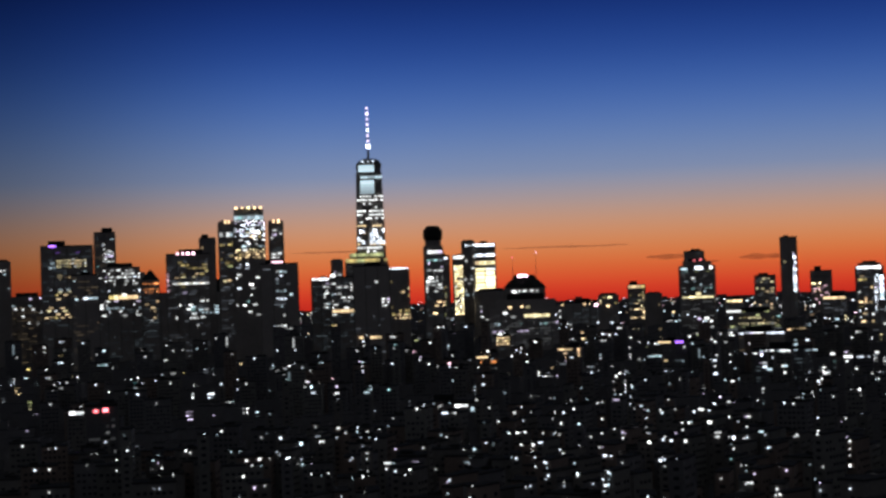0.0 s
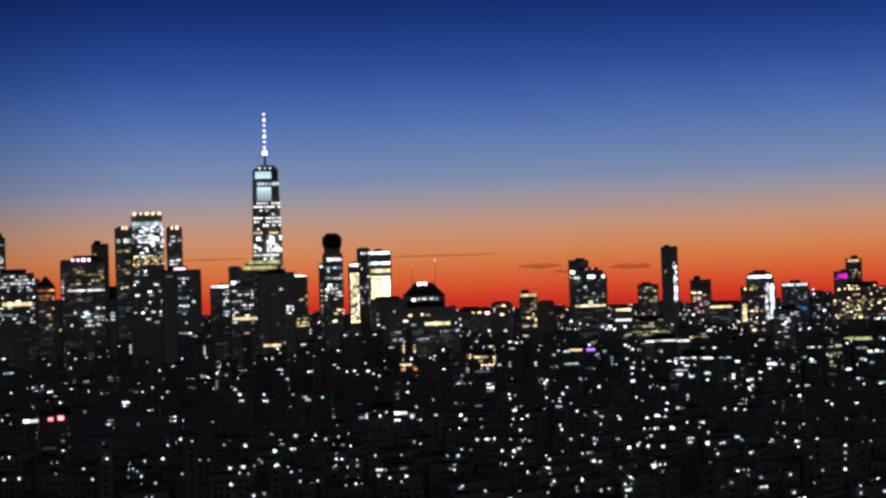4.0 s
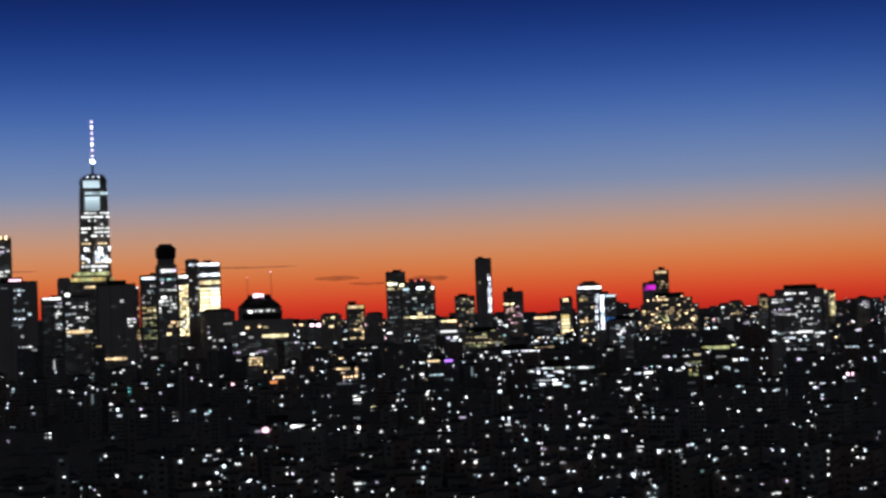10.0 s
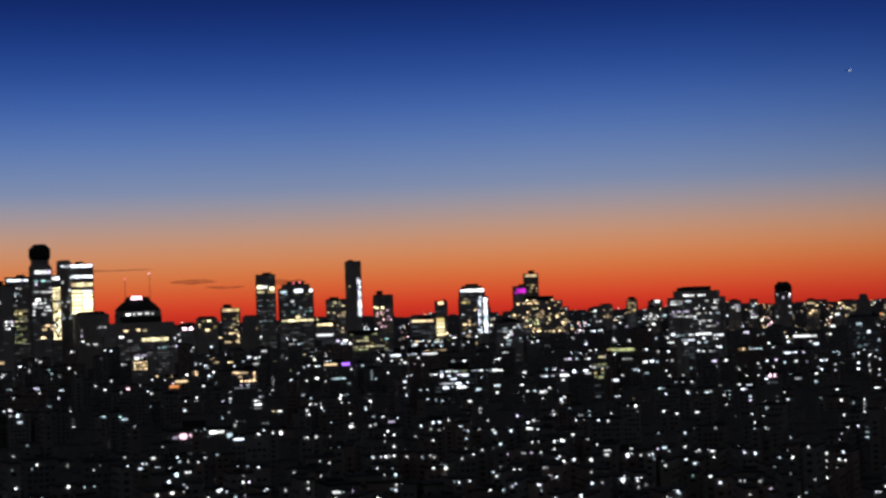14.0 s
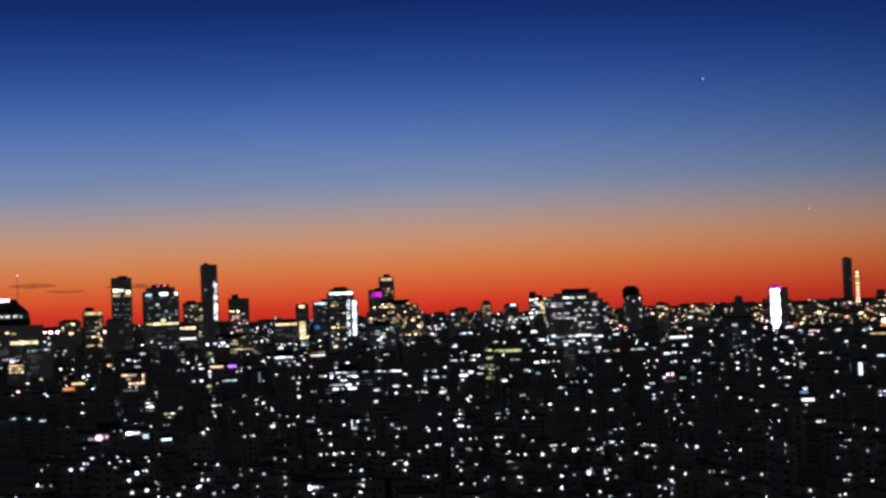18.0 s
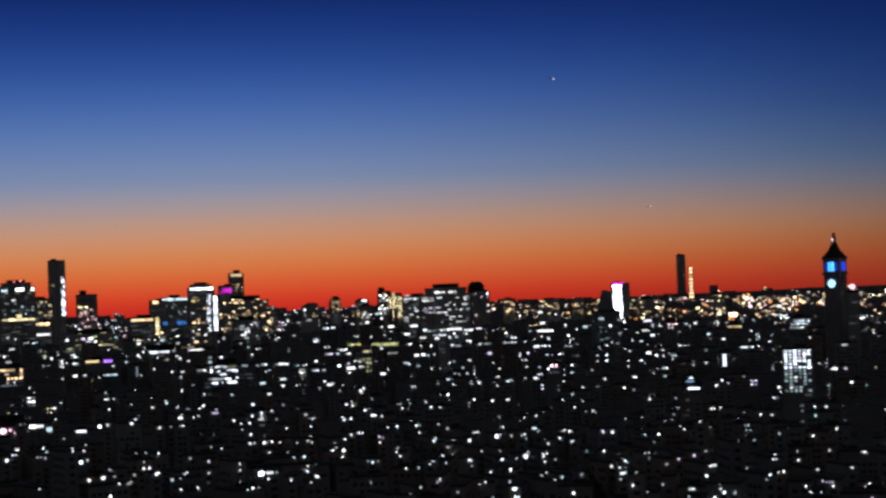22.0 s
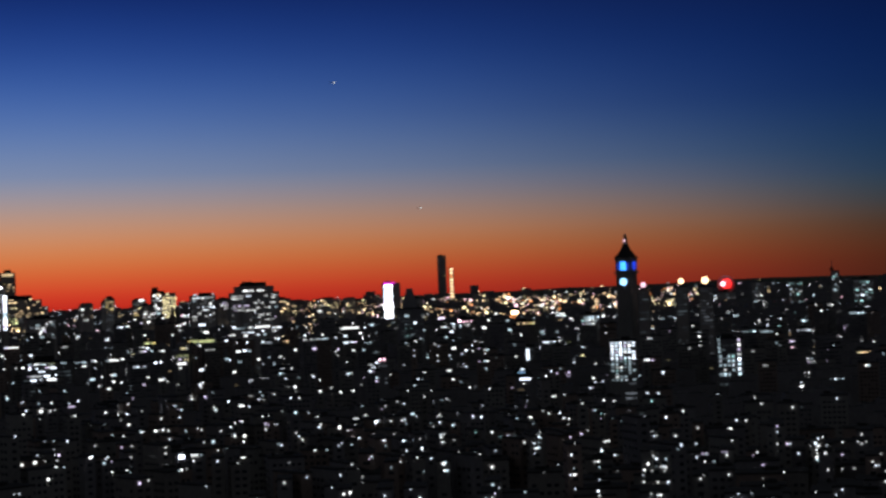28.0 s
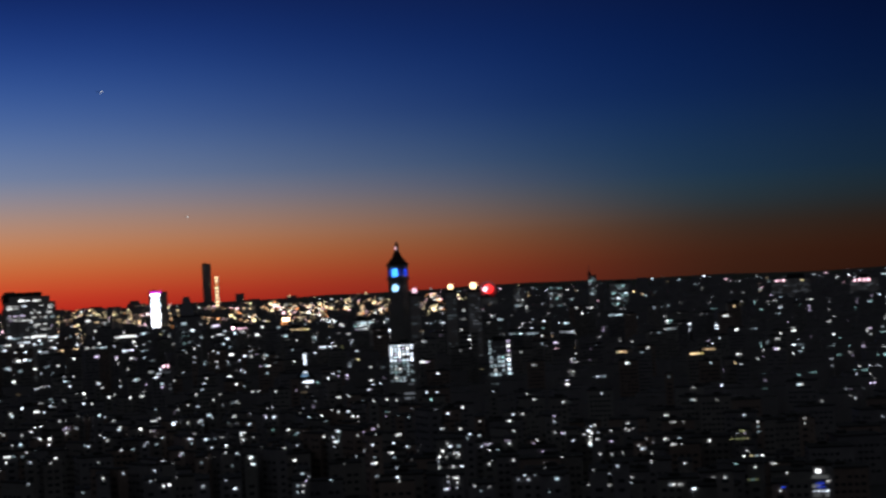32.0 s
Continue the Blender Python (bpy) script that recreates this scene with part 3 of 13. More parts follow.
lit(b, -16.5, 16.5, 193.7, 196.9, 5, 1, 1.00, "amber", 1.00)
lit(b, -15.9, 16.5, 181.9, 186.9, 7, 1, 0.90, "cool", 0.80)
lit(b, -15.9, 17.7, 152.1, 181.9, 9, 10, 0.78, "icewhite", 1.30)
lit(b, -10.9, 14.0, 157.0, 178.8, 4, 4, 0.80, "pale", 0.90)
lit(b, -15.9, 17.7, 137.1, 150.8, 7, 4, 0.80, "warm", 0.70)
lit(b, -15.9, 17.7, 76.2, 135.3, 7, 12, 0.25, "white", 0.70)
b = tower("office_tower", "narrow dark tower with two warm roof lamps", -186.0, 1868.9, 16.3, 16.3, 180.9, 5.7, "flat", "facade")
lit(b, -5.0, 5.7, 178.4, 182.8, 2, 1, 1.00, "amber", 1.40)
lit(b, -6.3, 6.9, 138.2, 172.7, 3, 6, 0.45, "white", 0.60)
b = tower("apartment_tower", "broad unlit dark slab tower with one column of windows", -169.5, 1724.7, 38.1, 26.0, 130.9, 5.6, "flat", "facade")
lit(b, -4.0, 7.5, 76.7, 124.0, 2, 9, 0.60, "cool", 0.60)
lit(b, -17.3, 17.3, 53.6, 122.9, 7, 12, 0.06, "white", 0.60)
lit(b, -8.1, 4.6, 130.4, 133.3, 1, 1, 1.00, "pink", 0.80)
b = tower("office_tower", "dark block with bright roof line", -137.1, 1855.2, 20.5, 20.5, 115.9, 4.2, "flat", "facade")
lit(b, -9.6, 9.0, 113.4, 115.9, 5, 1, 1.00, "white", 1.10)
lit(b, 2.8, 10.2, 81.7, 111.5, 2, 6, 0.70, "white", 0.60)
b = tower("office_tower", "dark office tower with corner mast and white windows", -112.4, 1829.7, 26.3, 26.3, 116.6, 3.5, "mast", "facade")
lit(b, -11.9, -6.4, 115.3, 120.2, 1, 1, 1.00, "white", 1.10)
lit(b, -11.3, 11.9, 73.8, 110.4, 6, 8, 0.45, "white", 0.60)
lit(b, -10.7, 15.6, 77.4, 81.1, 6, 1, 1.00, "warm", 0.90)
b = tower("office_tower", "low wide tower top with yellow-green lit floors", -93.7, 2027.8, 50.4, 60.0, 148.4, 2.6, "step", "facade")
lit(b, -24.5, 25.2, 141.7, 146.4, 11, 1, 1.00, "lime", 0.90)
lit(b, -24.5, 25.2, 135.0, 139.7, 11, 1, 0.95, "yellow", 1.00)
lit(b, -8.4, 9.1, 126.9, 130.3, 4, 1, 1.00, "warm", 0.80)
b = tower("apartment_tower", "broad unlit black slab tower", -74.7, 1713.4, 36.5, 30.0, 125.2, 2.5, "flat", "facade")
lit(b, -14.3, 8.6, 51.0, 53.9, 5, 1, 1.00, "warm", 0.80)
lit(b, 9.7, 17.7, 82.4, 92.1, 2, 2, 0.90, "white", 0.90)
lit(b, -16.6, 17.7, 73.8, 119.5, 6, 8, 0.03, "white", 0.50)
b = tower("office_tower", "round-cornered tower with bright white roof line", -53.7, 1962.0, 25.5, 25.5, 126.7, 1.6, "round", "facade")
lit(b, -11.5, 11.5, 123.5, 126.7, 6, 1, 1.00, "icewhite", 1.20)
lit(b, -10.1, 12.1, 70.4, 113.0, 5, 8, 0.30, "yellow", 0.50)
lit(b, -8.8, 14.7, 66.5, 73.7, 4, 2, 0.90, "warm", 0.70)
b = tower("office_tower", "dark tower with bulging rounded crown and white window bands", -12.4, 1925.9, 21.9, 21.9, 172.4, 0.3, "bulb", "facade")
lit(b, -6.4, 10.3, 140.1, 144.6, 4, 1, 1.00, "white", 1.00)
lit(b, -9.7, 10.9, 95.1, 135.0, 5, 8, 0.55, "white", 0.70)
lit(b, -4.5, 12.2, 70.6, 91.9, 4, 4, 0.70, "warm", 0.70)
b = tower("office_tower", "lower dark block with a white roof line behind a crowned tower", -8.0, 2338.0, 30.0, 30.0, 148.5, 0.2, "flat", "facade")
lit(b, -14.4, 12.0, 142.6, 145.6, 6, 1, 0.90, "icewhite", 1.20)
lit(b, -14.0, 4.0, 110.0, 138.0, 6, 7, 0.25, "white", 0.50)
lit(b, -14.0, 10.0, 62.0, 106.0, 7, 10, 0.60, "lime", 0.60)
b = tower("apartment_tower", "broad dark apartment block with a rounded top and few lit windows", 56.0, 2070.0, 42.0, 42.0, 99.5, -1.7, "round", "facade")
lit(b, -14.0, 16.0, 60.0, 86.0, 7, 6, 0.22, "white", 0.60)
b = tower("apartment_tower", "slim dark tower with a rounded cap and one white lamp", -123.6, 1938.0, 14.5, 14.5, 138.5, 3.8, "round", "facade")
lit(b, -4.0, 5.0, 96.0, 128.0, 3, 8, 0.35, "white", 0.60)
b = tower("office_tower", "narrow tower with a bright yellow-white facade", 16.9, 2086.6, 13.3, 13.3, 142.1, -0.5, "flat", "facade")
lit(b, -5.9, 5.2, 137.2, 141.4, 2, 1, 1.00, "white", 1.20)
lit(b, -5.2, 5.9, 68.0, 129.5, 2, 11, 0.93, "pale", 1.10)
b = tower("office_tower", "dark tower with scattered white windows between bright facades", 30.1, 2108.2, 16.9, 16.9, 161.2, -0.8, "round", "facade")
lit(b, -7.1, 7.8, 76.6, 156.3, 4, 13, 0.40, "white", 0.60)
b = tower("office_tower", "square tower with bright warm-white facade and roof strips", 49.8, 2123.9, 29.1, 29.1, 156.6, -1.3, "flat", "facade")
lit(b, -13.1, 13.8, 152.4, 155.9, 4, 1, 1.00, "icewhite", 1.40)
lit(b, -12.4, 13.8, 139.6, 143.2, 5, 1, 1.00, "icewhite", 1.20)
lit(b, -11.0, 13.8, 129.0, 134.7, 5, 1, 1.00, "pale", 1.10)
lit(b, -11.0, 13.8, 97.1, 126.2, 2, 6, 1.00, "pale", 1.40)
b = tower("office_tower", "dark domed tower with a pink-white lamp on top", 91.0, 1930.8, 46.2, 46.2, 113.4, -2.8, "dome", "facade")
lit(b, -9.6, 2.6, 109.5, 114.0, 1, 1, 1.00, "pink", 1.80)
lit(b, -16.0, 16.0, 91.6, 96.7, 8, 1, 0.70, "white", 0.70)
lit(b, -1.3, 9.6, 75.6, 88.4, 2, 3, 0.80, "warm", 0.90)
b = tower("office_tower", "wide dark stepped base block with warm windows", 90.2, 1902.9, 83.3, 50.0, 91.7, -2.7, "step", "facade")
lit(b, -30.3, 36.0, 74.6, 79.0, 12, 1, 0.60, "warm", 0.80)
lit(b, -1.9, 26.5, 64.5, 68.9, 6, 1, 0.90, "pale", 0.90)
lit(b, -39.1, 39.1, 47.5, 72.7, 16, 5, 0.22, "white", 0.70)
lamp(b, 34.4, 58.5, 2.62, 2.41, "white", 1.3)
lamp(b, 38.3, 64.1, 2.06, 1.93, "white", 0.8)
lamp(b, 33.2, 66.7, 2.06, 1.93, "icewhite", 1.1)
lamp(b, 37.5, 70.8, 2.06, 1.93, "white", 0.9)

# the far shore beyond the river, start of the pan
b = tower("apartment_tower", "small dark waterfront tower with two red lamps", 209.8, 2173.4, 27.0, 27.0, 89.1, -5.5, "round", "facade")
lit(b, -12.0, 11.3, 70.1, 84.7, 4, 3, 0.35, "warm", 0.70)
b = tower("apartment_tower", "small waterfront tower with many warm windows", 256.2, 2257.3, 23.5, 23.5, 99.0, -6.5, "crown", "facade")
lit(b, -11.0, 11.0, 93.7, 98.3, 4, 1, 1.00, "warm", 0.90)
lit(b, -9.5, 10.2, 52.8, 90.7, 5, 8, 0.55, "warm", 0.70)
b = tower("apartment_tower", "small unlit waterfront tower", 272.4, 2204.4, 22.3, 22.3, 88.5, -7.0, "round", "facade")
lit(b, -8.9, 9.6, 56.6, 82.6, 4, 5, 0.12, "warm", 0.60)
b = tower("office_tower", "dark tower with a pale lamp field below its roof", 404.7, 2726.7, 30.8, 30.8, 152.1, -11.8, "flat", "facade")
lit(b, -13.6, 3.6, 129.4, 134.8, 2, 1, 1.00, "pale", 1.20)
lit(b, 6.3, 13.6, 126.7, 132.1, 1, 1, 1.00, "pale", 1.20)
lit(b, -13.6, 14.5, 122.2, 125.8, 5, 1, 0.90, "pale", 0.70)
lit(b, -13.6, 14.5, 109.5, 112.2, 6, 1, 0.70, "cool", 0.40)
lit(b, -13.6, 14.5, 101.3, 104.0, 6, 1, 0.70, "cool", 0.40)
lit(b, -13.6, 14.5, 93.1, 95.9, 6, 1, 0.70, "cool", 0.40)
lit(b, -13.6, 14.5, 85.0, 87.7, 6, 1, 0.70, "cool", 0.40)
lit(b, -13.6, 14.5, 76.8, 79.5, 6, 1, 0.70, "cool", 0.40)
lit(b, -13.6, 14.5, 68.7, 71.4, 6, 1, 0.70, "cool", 0.40)
lamp(b, -12.4, 52.9, 10.08, 4.06, "white", 1.1)
b = tower("office_tower", "rounded dark tower with ring of warm lamps at roof and base", 328.0, 2187.3, 44.0, 44.0, 129.5, -12.8, "step", "facade")
lit(b, -6.9, -3.2, 125.9, 128.8, 1, 1, 1.00, "rose", 0.90)
lit(b, 9.0, 12.6, 126.6, 129.5, 1, 1, 1.00, "rose", 0.90)
lit(b, -1.8, 9.0, 115.1, 119.4, 1, 1, 1.00, "white", 1.60)
lit(b, 17.0, 21.3, 115.1, 119.4, 1, 1, 1.00, "white", 1.40)
lit(b, -19.1, -11.2, 114.4, 118.0, 1, 1, 1.00, "white", 1.00)
lit(b, -18.4, 20.6, 111.5, 113.6, 7, 1, 0.80, "yellow", 0.60)
lit(b, -17.0, 20.6, 84.8, 106.4, 7, 4, 0.20, "cool", 0.40)
lit(b, -19.1, 22.0, 78.3, 81.2, 5, 1, 1.00, "pale", 1.10)
lit(b, -1.1, 5.4, 81.9, 86.2, 1, 1, 1.00, "pale", 1.00)
lamp(b, -12.8, 57.4, 2.41, 2.26, "icewhite", 0.8)
lamp(b, -3.1, 55.4, 2.41, 2.26, "icewhite", 1.1)
b = tower("office_tower", "tallest unlit dark waterfront tower with a bright white window strip", 582.6, 2846.4, 26.9, 26.9, 173.4, -14.9, "flat", "facade")
lit(b, 6.7, 12.5, 79.3, 146.5, 1, 9, 0.95, "icewhite", 1.10)
lit(b, -11.5, 13.4, 79.3, 165.8, 4, 12, 0.04, "warm", 0.50)
b = tower("apartment_tower", "dark block with scattered lit windows beside a tall tower", 513.5, 2702.0, 31.7, 31.7, 109.2, -14.2, "flat", "facade")
lit(b, -14.0, 15.0, 53.9, 105.6, 6, 8, 0.40, "warm", 0.60)
b = tower("apartment_tower", "dark waterfront tower with warm windows at its top", 642.4, 2875.7, 34.1, 34.1, 115.4, -15.8, "crown", "facade")
lit(b, -16.1, 0.5, 77.4, 108.6, 3, 4, 0.70, "warm", 0.90)
lit(b, -14.1, 15.1, 58.0, 92.0, 5, 5, 0.30, "pink", 0.70)
lamp(b, -13.6, 55.9, 6.19, 4.35, "white", 1.1)
lamp(b, 1.8, 46.2, 3.23, 3.03, "white", 0.8)
b = tower("office_tower", "dark tower with bright roof ring and lit stair columns", 510.7, 2025.2, 31.0, 31.0, 117.2, -18.7, "step", "facade")
lit(b, -14.1, 14.8, 107.5, 111.0, 4, 1, 1.00, "white", 1.30)
lit(b, 6.5, 11.4, 56.6, 102.0, 1, 8, 0.90, "icewhite", 1.00)
lit(b, -13.4, 5.2, 42.8, 101.3, 4, 10, 0.40, "warm", 0.70)
lamp(b, -11.3, 80.0, 2.25, 2.12, "white", 0.8)
lamp(b, -11.4, 57.8, 2.25, 2.12, "icewhite", 1.1)
lamp(b, -10.9, 49.8, 2.29, 2.15, "icewhite", 0.8)
lamp(b, -4.1, 59.6, 2.29, 2.15, "white", 1.1)
lamp(b, 3.8, 53.1, 3.93, 3.09, "white", 1.1)
b = tower("lift_shaft_tower", "narrow shaft tower with a brilliant white lit face", 517.1, 1994.8, 7.5, 7.5, 101.3, -19.2, "flat", "facade")
lit(b, -2.4, 2.4, 57.6, 100.0, 1, 14, 1.00, "icewhite", 1.20)
b = tower("apartment_tower", "dark far block with a bright straight roof line", 843.0, 2988.0, 48.0, 30.0, 105.5, -17.0, "flat", "facade")
lit(b, -22.5, 22.5, 99.8, 104.4, 9, 1, 1.00, "cool", 1.10)
lit(b, -20.0, 21.0, 66.0, 96.0, 9, 6, 0.18, "cool", 0.60)
lit(b, -22.0, 20.0, 55.0, 63.0, 5, 1, 0.90, "azure", 0.60)
b = tower("apartment_tower", "dark mid-rise block with a few white lamps", 487.8, 1835.9, 30.6, 30.6, 72.0, -17.2, "flat", "facade")
lit(b, -11.5, 12.8, 38.5, 66.0, 6, 6, 0.25, "cool", 0.60)
lamp(b, 5.1, 65.6, 2.05, 1.93, "white", 0.8)
lamp(b, 9.3, 67.2, 2.05, 1.93, "white", 0.8)
lamp(b, -1.5, 57.1, 3.10, 2.76, "icewhite", 1.1)
lamp(b, 1.3, 59.1, 2.05, 1.93, "white", 1.1)
lamp(b, 10.9, 52.9, 2.05, 1.93, "cool", 1.1)
lamp(b, -9.2, 46.1, 2.05, 1.93, "white", 0.8)
b = tower("apartment_tower", "slim waterfront block with pale lit face", 611.9, 2459.1, 18.5, 18.5, 99.6, -17.7, "flat", "facade")
lit(b, -5.0, 4.2, 93.7, 98.7, 1, 1, 1.00, "amber", 1.20)
lit(b, -8.4, 5.0, 47.5, 74.4, 1, 5, 1.00, "pale", 1.50)
lit(b, -14.3, 9.2, 40.8, 52.6, 5, 2, 0.60, "warm", 1.00)
b = tower("office_tower", "far slim tower with warm top lamp", 906.1, 2847.2, 25.8, 25.8, 144.0, -20.9, "crown", "facade")
lit(b, -9.9, 9.9, 137.0, 143.0, 2, 1, 0.90, "warm", 0.90)
lit(b, -9.9, 11.9, 87.3, 132.0, 4, 6, 0.30, "warm", 0.60)
b = tower("apartment_tower", "broad stepped tower with a magenta floodlit terrace", 910.1, 2820.7, 99.3, 99.3, 103.5, -21.1, "step", "facade")
lit(b, -47.7, 47.7, 40.2, 98.7, 17, 9, 0.40, "warm", 0.90)
lit(b, -41.9, -1.0, 53.9, 65.6, 6, 2, 0.70, "lime", 1.00)
lamp(b, 45.8, 80.4, 3.19, 2.99, "white", 0.6)

# river front and west side, middle of the pan
b = tower("apartment_tower", "slim dark tower with lamp row near its roof", 1311.8, 2681.7, 30.0, 30.0, 98.7, -29.3, "round", "facade")
lit(b, -13.0, 13.0, 50.7, 94.7, 4, 6, 0.50, "white", 0.90)
b = tower("apartment_tower", "dark apartment tower with a rounded cap on its roof", 1484.0, 2985.0, 33.0, 33.0, 116.5, -29.6, "bulb", "facade")
lit(b, -14.0, 14.0, 52.0, 78.0, 7, 6, 0.5, "pale", 0.80)
lit(b, -8.0, 12.0, 86.0, 91.0, 2, 1, 0.90, "pale", 0.80)
b = tower("apartment_tower", "dark mid-rise block with scattered white windows", 818.9, 2039.7, 33.2, 33.2, 91.0, -28.2, "flat", "facade")
lit(b, -15.1, 15.1, 56.6, 93.6, 7, 7, 0.35, "white", 0.70)
lamp(b, 9.0, 64.2, 2.46, 2.31, "icewhite", 1.1)
lamp(b, -2.4, 51.7, 10.74, 3.31, "white", 1.1)
b = tower("apartment_tower", "dark apartment tower with a steep cap and cool lit windows", 627.0, 1336.0, 26.0, 24.0, 71.0, -36.6, "flat", "dark")
part("cap", solid(15, 15, 71.0 - SHAFT[b.name][1], 89.0 - SHAFT[b.name][1], top=0.35), WALLS["dark"], b)
lamp(b, 4.2, 56.8, 3.2, 2.8, "icewhite", 1.1)
lamp(b, 4.4, 36.6, 3.2, 2.8, "white", 1.1)
lamp(b, 4.4, 28.8, 3.0, 2.8, "white", 1.1)
lamp(b, 4.4, 23.6, 3.0, 2.8, "white", 1.1)
lamp(b, -3.6, 63.6, 5.6, 2.2, "cool", 0.8)
lamp(b, 12.4, 62.0, 2.0, 2.0, "white", 0.6)
lamp(b, 12.4, 49.5, 2.4, 3.0, "cool", 0.6)
lamp(b, 10.2, 41.0, 2.4, 2.0, "cool", 0.6)
lamp(b, -4.6, 55.6, 2.0, 1.6, "cool", 0.4)
lamp(b, -4.6, 51.8, 2.0, 1.6, "cool", 0.4)
lamp(b, 0.0, 51.8, 2.0, 1.6, "teal", 0.4)
lamp(b, -3.8, 44.6, 3.6, 1.8, "teal", 0.4)
lamp(b, 0.8, 45.6, 3.0, 2.2, "cool", 0.4)
lamp(b, -4.0, 36.0, 2.0, 1.8, "teal", 0.4)
lamp(b, 0.4, 34.4, 2.4, 1.8, "cool", 0.6)
lamp(b, -3.8, 31.0, 1.8, 1.6, "teal", 0.4)
b = tower("billboard_tower", "slim tower with a brilliant white lit face and pink top", 1635.3, 2702.3, 34.4, 24.0, 102.4, -35.4, "flat", "facade")
lit(b, -15.0, 3.2, 18.6, 99.2, 1, 16, 1.00, "icewhite", 2.20)
lit(b, -15.0, 7.5, 99.2, 103.5, 2, 1, 1.00, "magenta", 0.90)
b = tower("apartment_tower", "tall unlit dark slab tower far behind the river", 2480.6, 3594.2, 22.7, 22.7, 175.9, -38.8, "flat", "facade")
lit(b, -9.8, 9.8, 59.6, 150.2, 2, 6, 0.04, "warm", 0.40)
b = tower("lamp_tower", "slender dark tower with a column of warm lamps", 2470.0, 3541.2, 11.0, 11.0, 141.1, -39.1, "flat", "facade")
window_grid(b, -6.5, 6.5, 60.0, 141.5, 1, 9, 0.95, "amber", 1.5)

# clock tower and its neighbours, end of the pan
b = tower("apartment_tower", "pale office building with white lit floors", 393.0, 818.8, 17.0, 22.0, 52.2, -44.8, "flat", "stone")
window_grid(b, -8.0, 7.6, 40.2, 51.4, 6, 6, 0.92, "icewhite", 1.0)
window_grid(b, -8.0, 7.6, 27.0, 40.2, 6, 7, 0.7, "cool", 0.55)
b = tower("apartment_tower", "dark block with a lit stair column and a few lit floors", 552.3, 873.2, 18.4, 18.4, 46.3, -48.4, "flat", "dark")
window_grid(b, 4.4, 7.6, 19.0, 46.0, 1, 8, 1.0, "icewhite", 1.2)
window_grid(b, -8.4, 3.2, 19.0, 34.5, 4, 5, 0.8, "cool", 0.75)
window_grid(b, -9.0, -6.4, 35.0, 46.0, 1, 4, 1.0, "cool", 0.6)
b = tower("apartment_tower", "mid-rise block with a bright narrow light shaft", 639.5, 1184.2, 10.4, 10.4, 35.3, -41.6, "flat", "dark")
lit(b, -2.2, 0.7, 20.5, 33.9, 1, 1, 1.00, "icewhite", 0.90)
b = tower("office_tower", "mid-rise block with lit horizontal floors", 838.4, 1312.3, 20.5, 20.5, 56.9, -43.7, "flat", "facade")
lit(b, -9.1, 9.1, 47.8, 54.6, 4, 2, 0.90, "cool", 0.80)
lamp(b, -4.4, 50.1, 2.35, 1.97, "white", 0.4)
lamp(b, -1.1, 50.1, 4.26, 1.81, "white", 1.0)
lamp(b, 2.4, 50.1, 3.48, 1.76, "white", 1.0)
lamp(b, 5.9, 50.1, 2.50, 1.72, "white", 0.4)
b = tower("apartment_tower", "mid-rise block with long lit floors", 273.2, 1372.0, 40.5, 30.0, 40.6, -25.5, "flat", "dark")
lit(b, -15.5, 8.3, 23.9, 39.6, 6, 4, 0.75, "icewhite", 0.70)
lit(b, -6.0, 32.2, 37.7, 39.2, 7, 1, 0.80, "cool", 0.70)
lamp(b, -3.2, 38.5, 2.18, 1.61, "lime", 0.2)
lamp(b, 2.4, 38.5, 3.32, 1.46, "lime", 0.2)
lamp(b, 5.1, 38.6, 3.07, 1.59, "lime", 0.2)
lamp(b, -0.5, 35.6, 3.01, 1.27, "white", 0.8)
lamp(b, 2.2, 35.7, 3.42, 1.18, "white", 0.8)
lamp(b, 4.9, 35.7, 3.54, 1.33, "white", 1.0)
lamp(b, -19.3, 36.2, 3.44, 1.25, "white", 1.1)
lamp(b, -13.7, 36.2, 3.09, 1.27, "white", 1.3)
lamp(b, -15.1, 28.6, 2.40, 1.33, "white", 0.2)
lamp(b, -12.3, 28.6, 3.55, 1.50, "white", 0.2)
lamp(b, -9.5, 28.6, 3.42, 1.42, "white", 0.6)
lamp(b, -6.6, 28.6, 2.42, 1.49, "white", 0.2)
lamp(b, -5.8, 32.3, 3.16, 1.58, "icewhite", 0.8)
lamp(b, -3.0, 32.3, 2.78, 1.37, "icewhite", 0.8)
lamp(b, -9.5, 38.6, 2.27, 1.58, "white", 1.0)
lamp(b, -7.2, 38.6, 2.86, 1.34, "white", 0.8)
b = tower("apartment_tower", "mid-rise block with pale green upper floors", 399.5, 1338.9, 46.3, 30.0, 53.1, -30.5, "step", "dark")
lit(b, -18.3, 23.1, 48.7, 52.1, 9, 1, 0.90, "lime", 0.80)
lit(b, -20.7, -8.5, 27.8, 47.2, 3, 5, 0.80, "lime", 0.60)
lamp(b, -19.7, 37.0, 2.83, 1.44, "white", 0.7)
lamp(b, -22.5, 38.2, 1.52, 1.42, "white", 0.8)
b = tower("apartment_tower", "far apartment tower with yellow-white lit floors and a corner cap", 1203.0, 2829.0, 44.0, 40.0, 99.0, -27.0, "flat", "facade")
part("cap", solid(16, 16, 99.0 - SHAFT[b.name][1], 110.0 - SHAFT[b.name][1], top=0.7, sides=10, cx=-15, cy=-8), ROOF, b)
lit(b, -2.0, 23.0, 52.0, 92.0, 2, 7, 0.95, "pale", 1.00)
lit(b, -21.0, -3.0, 60.0, 97.0, 5, 6, 0.45, "white", 0.90)
lamp(b, -9.0, 96.5, 8.0, 6.0, "pale", 1.1)
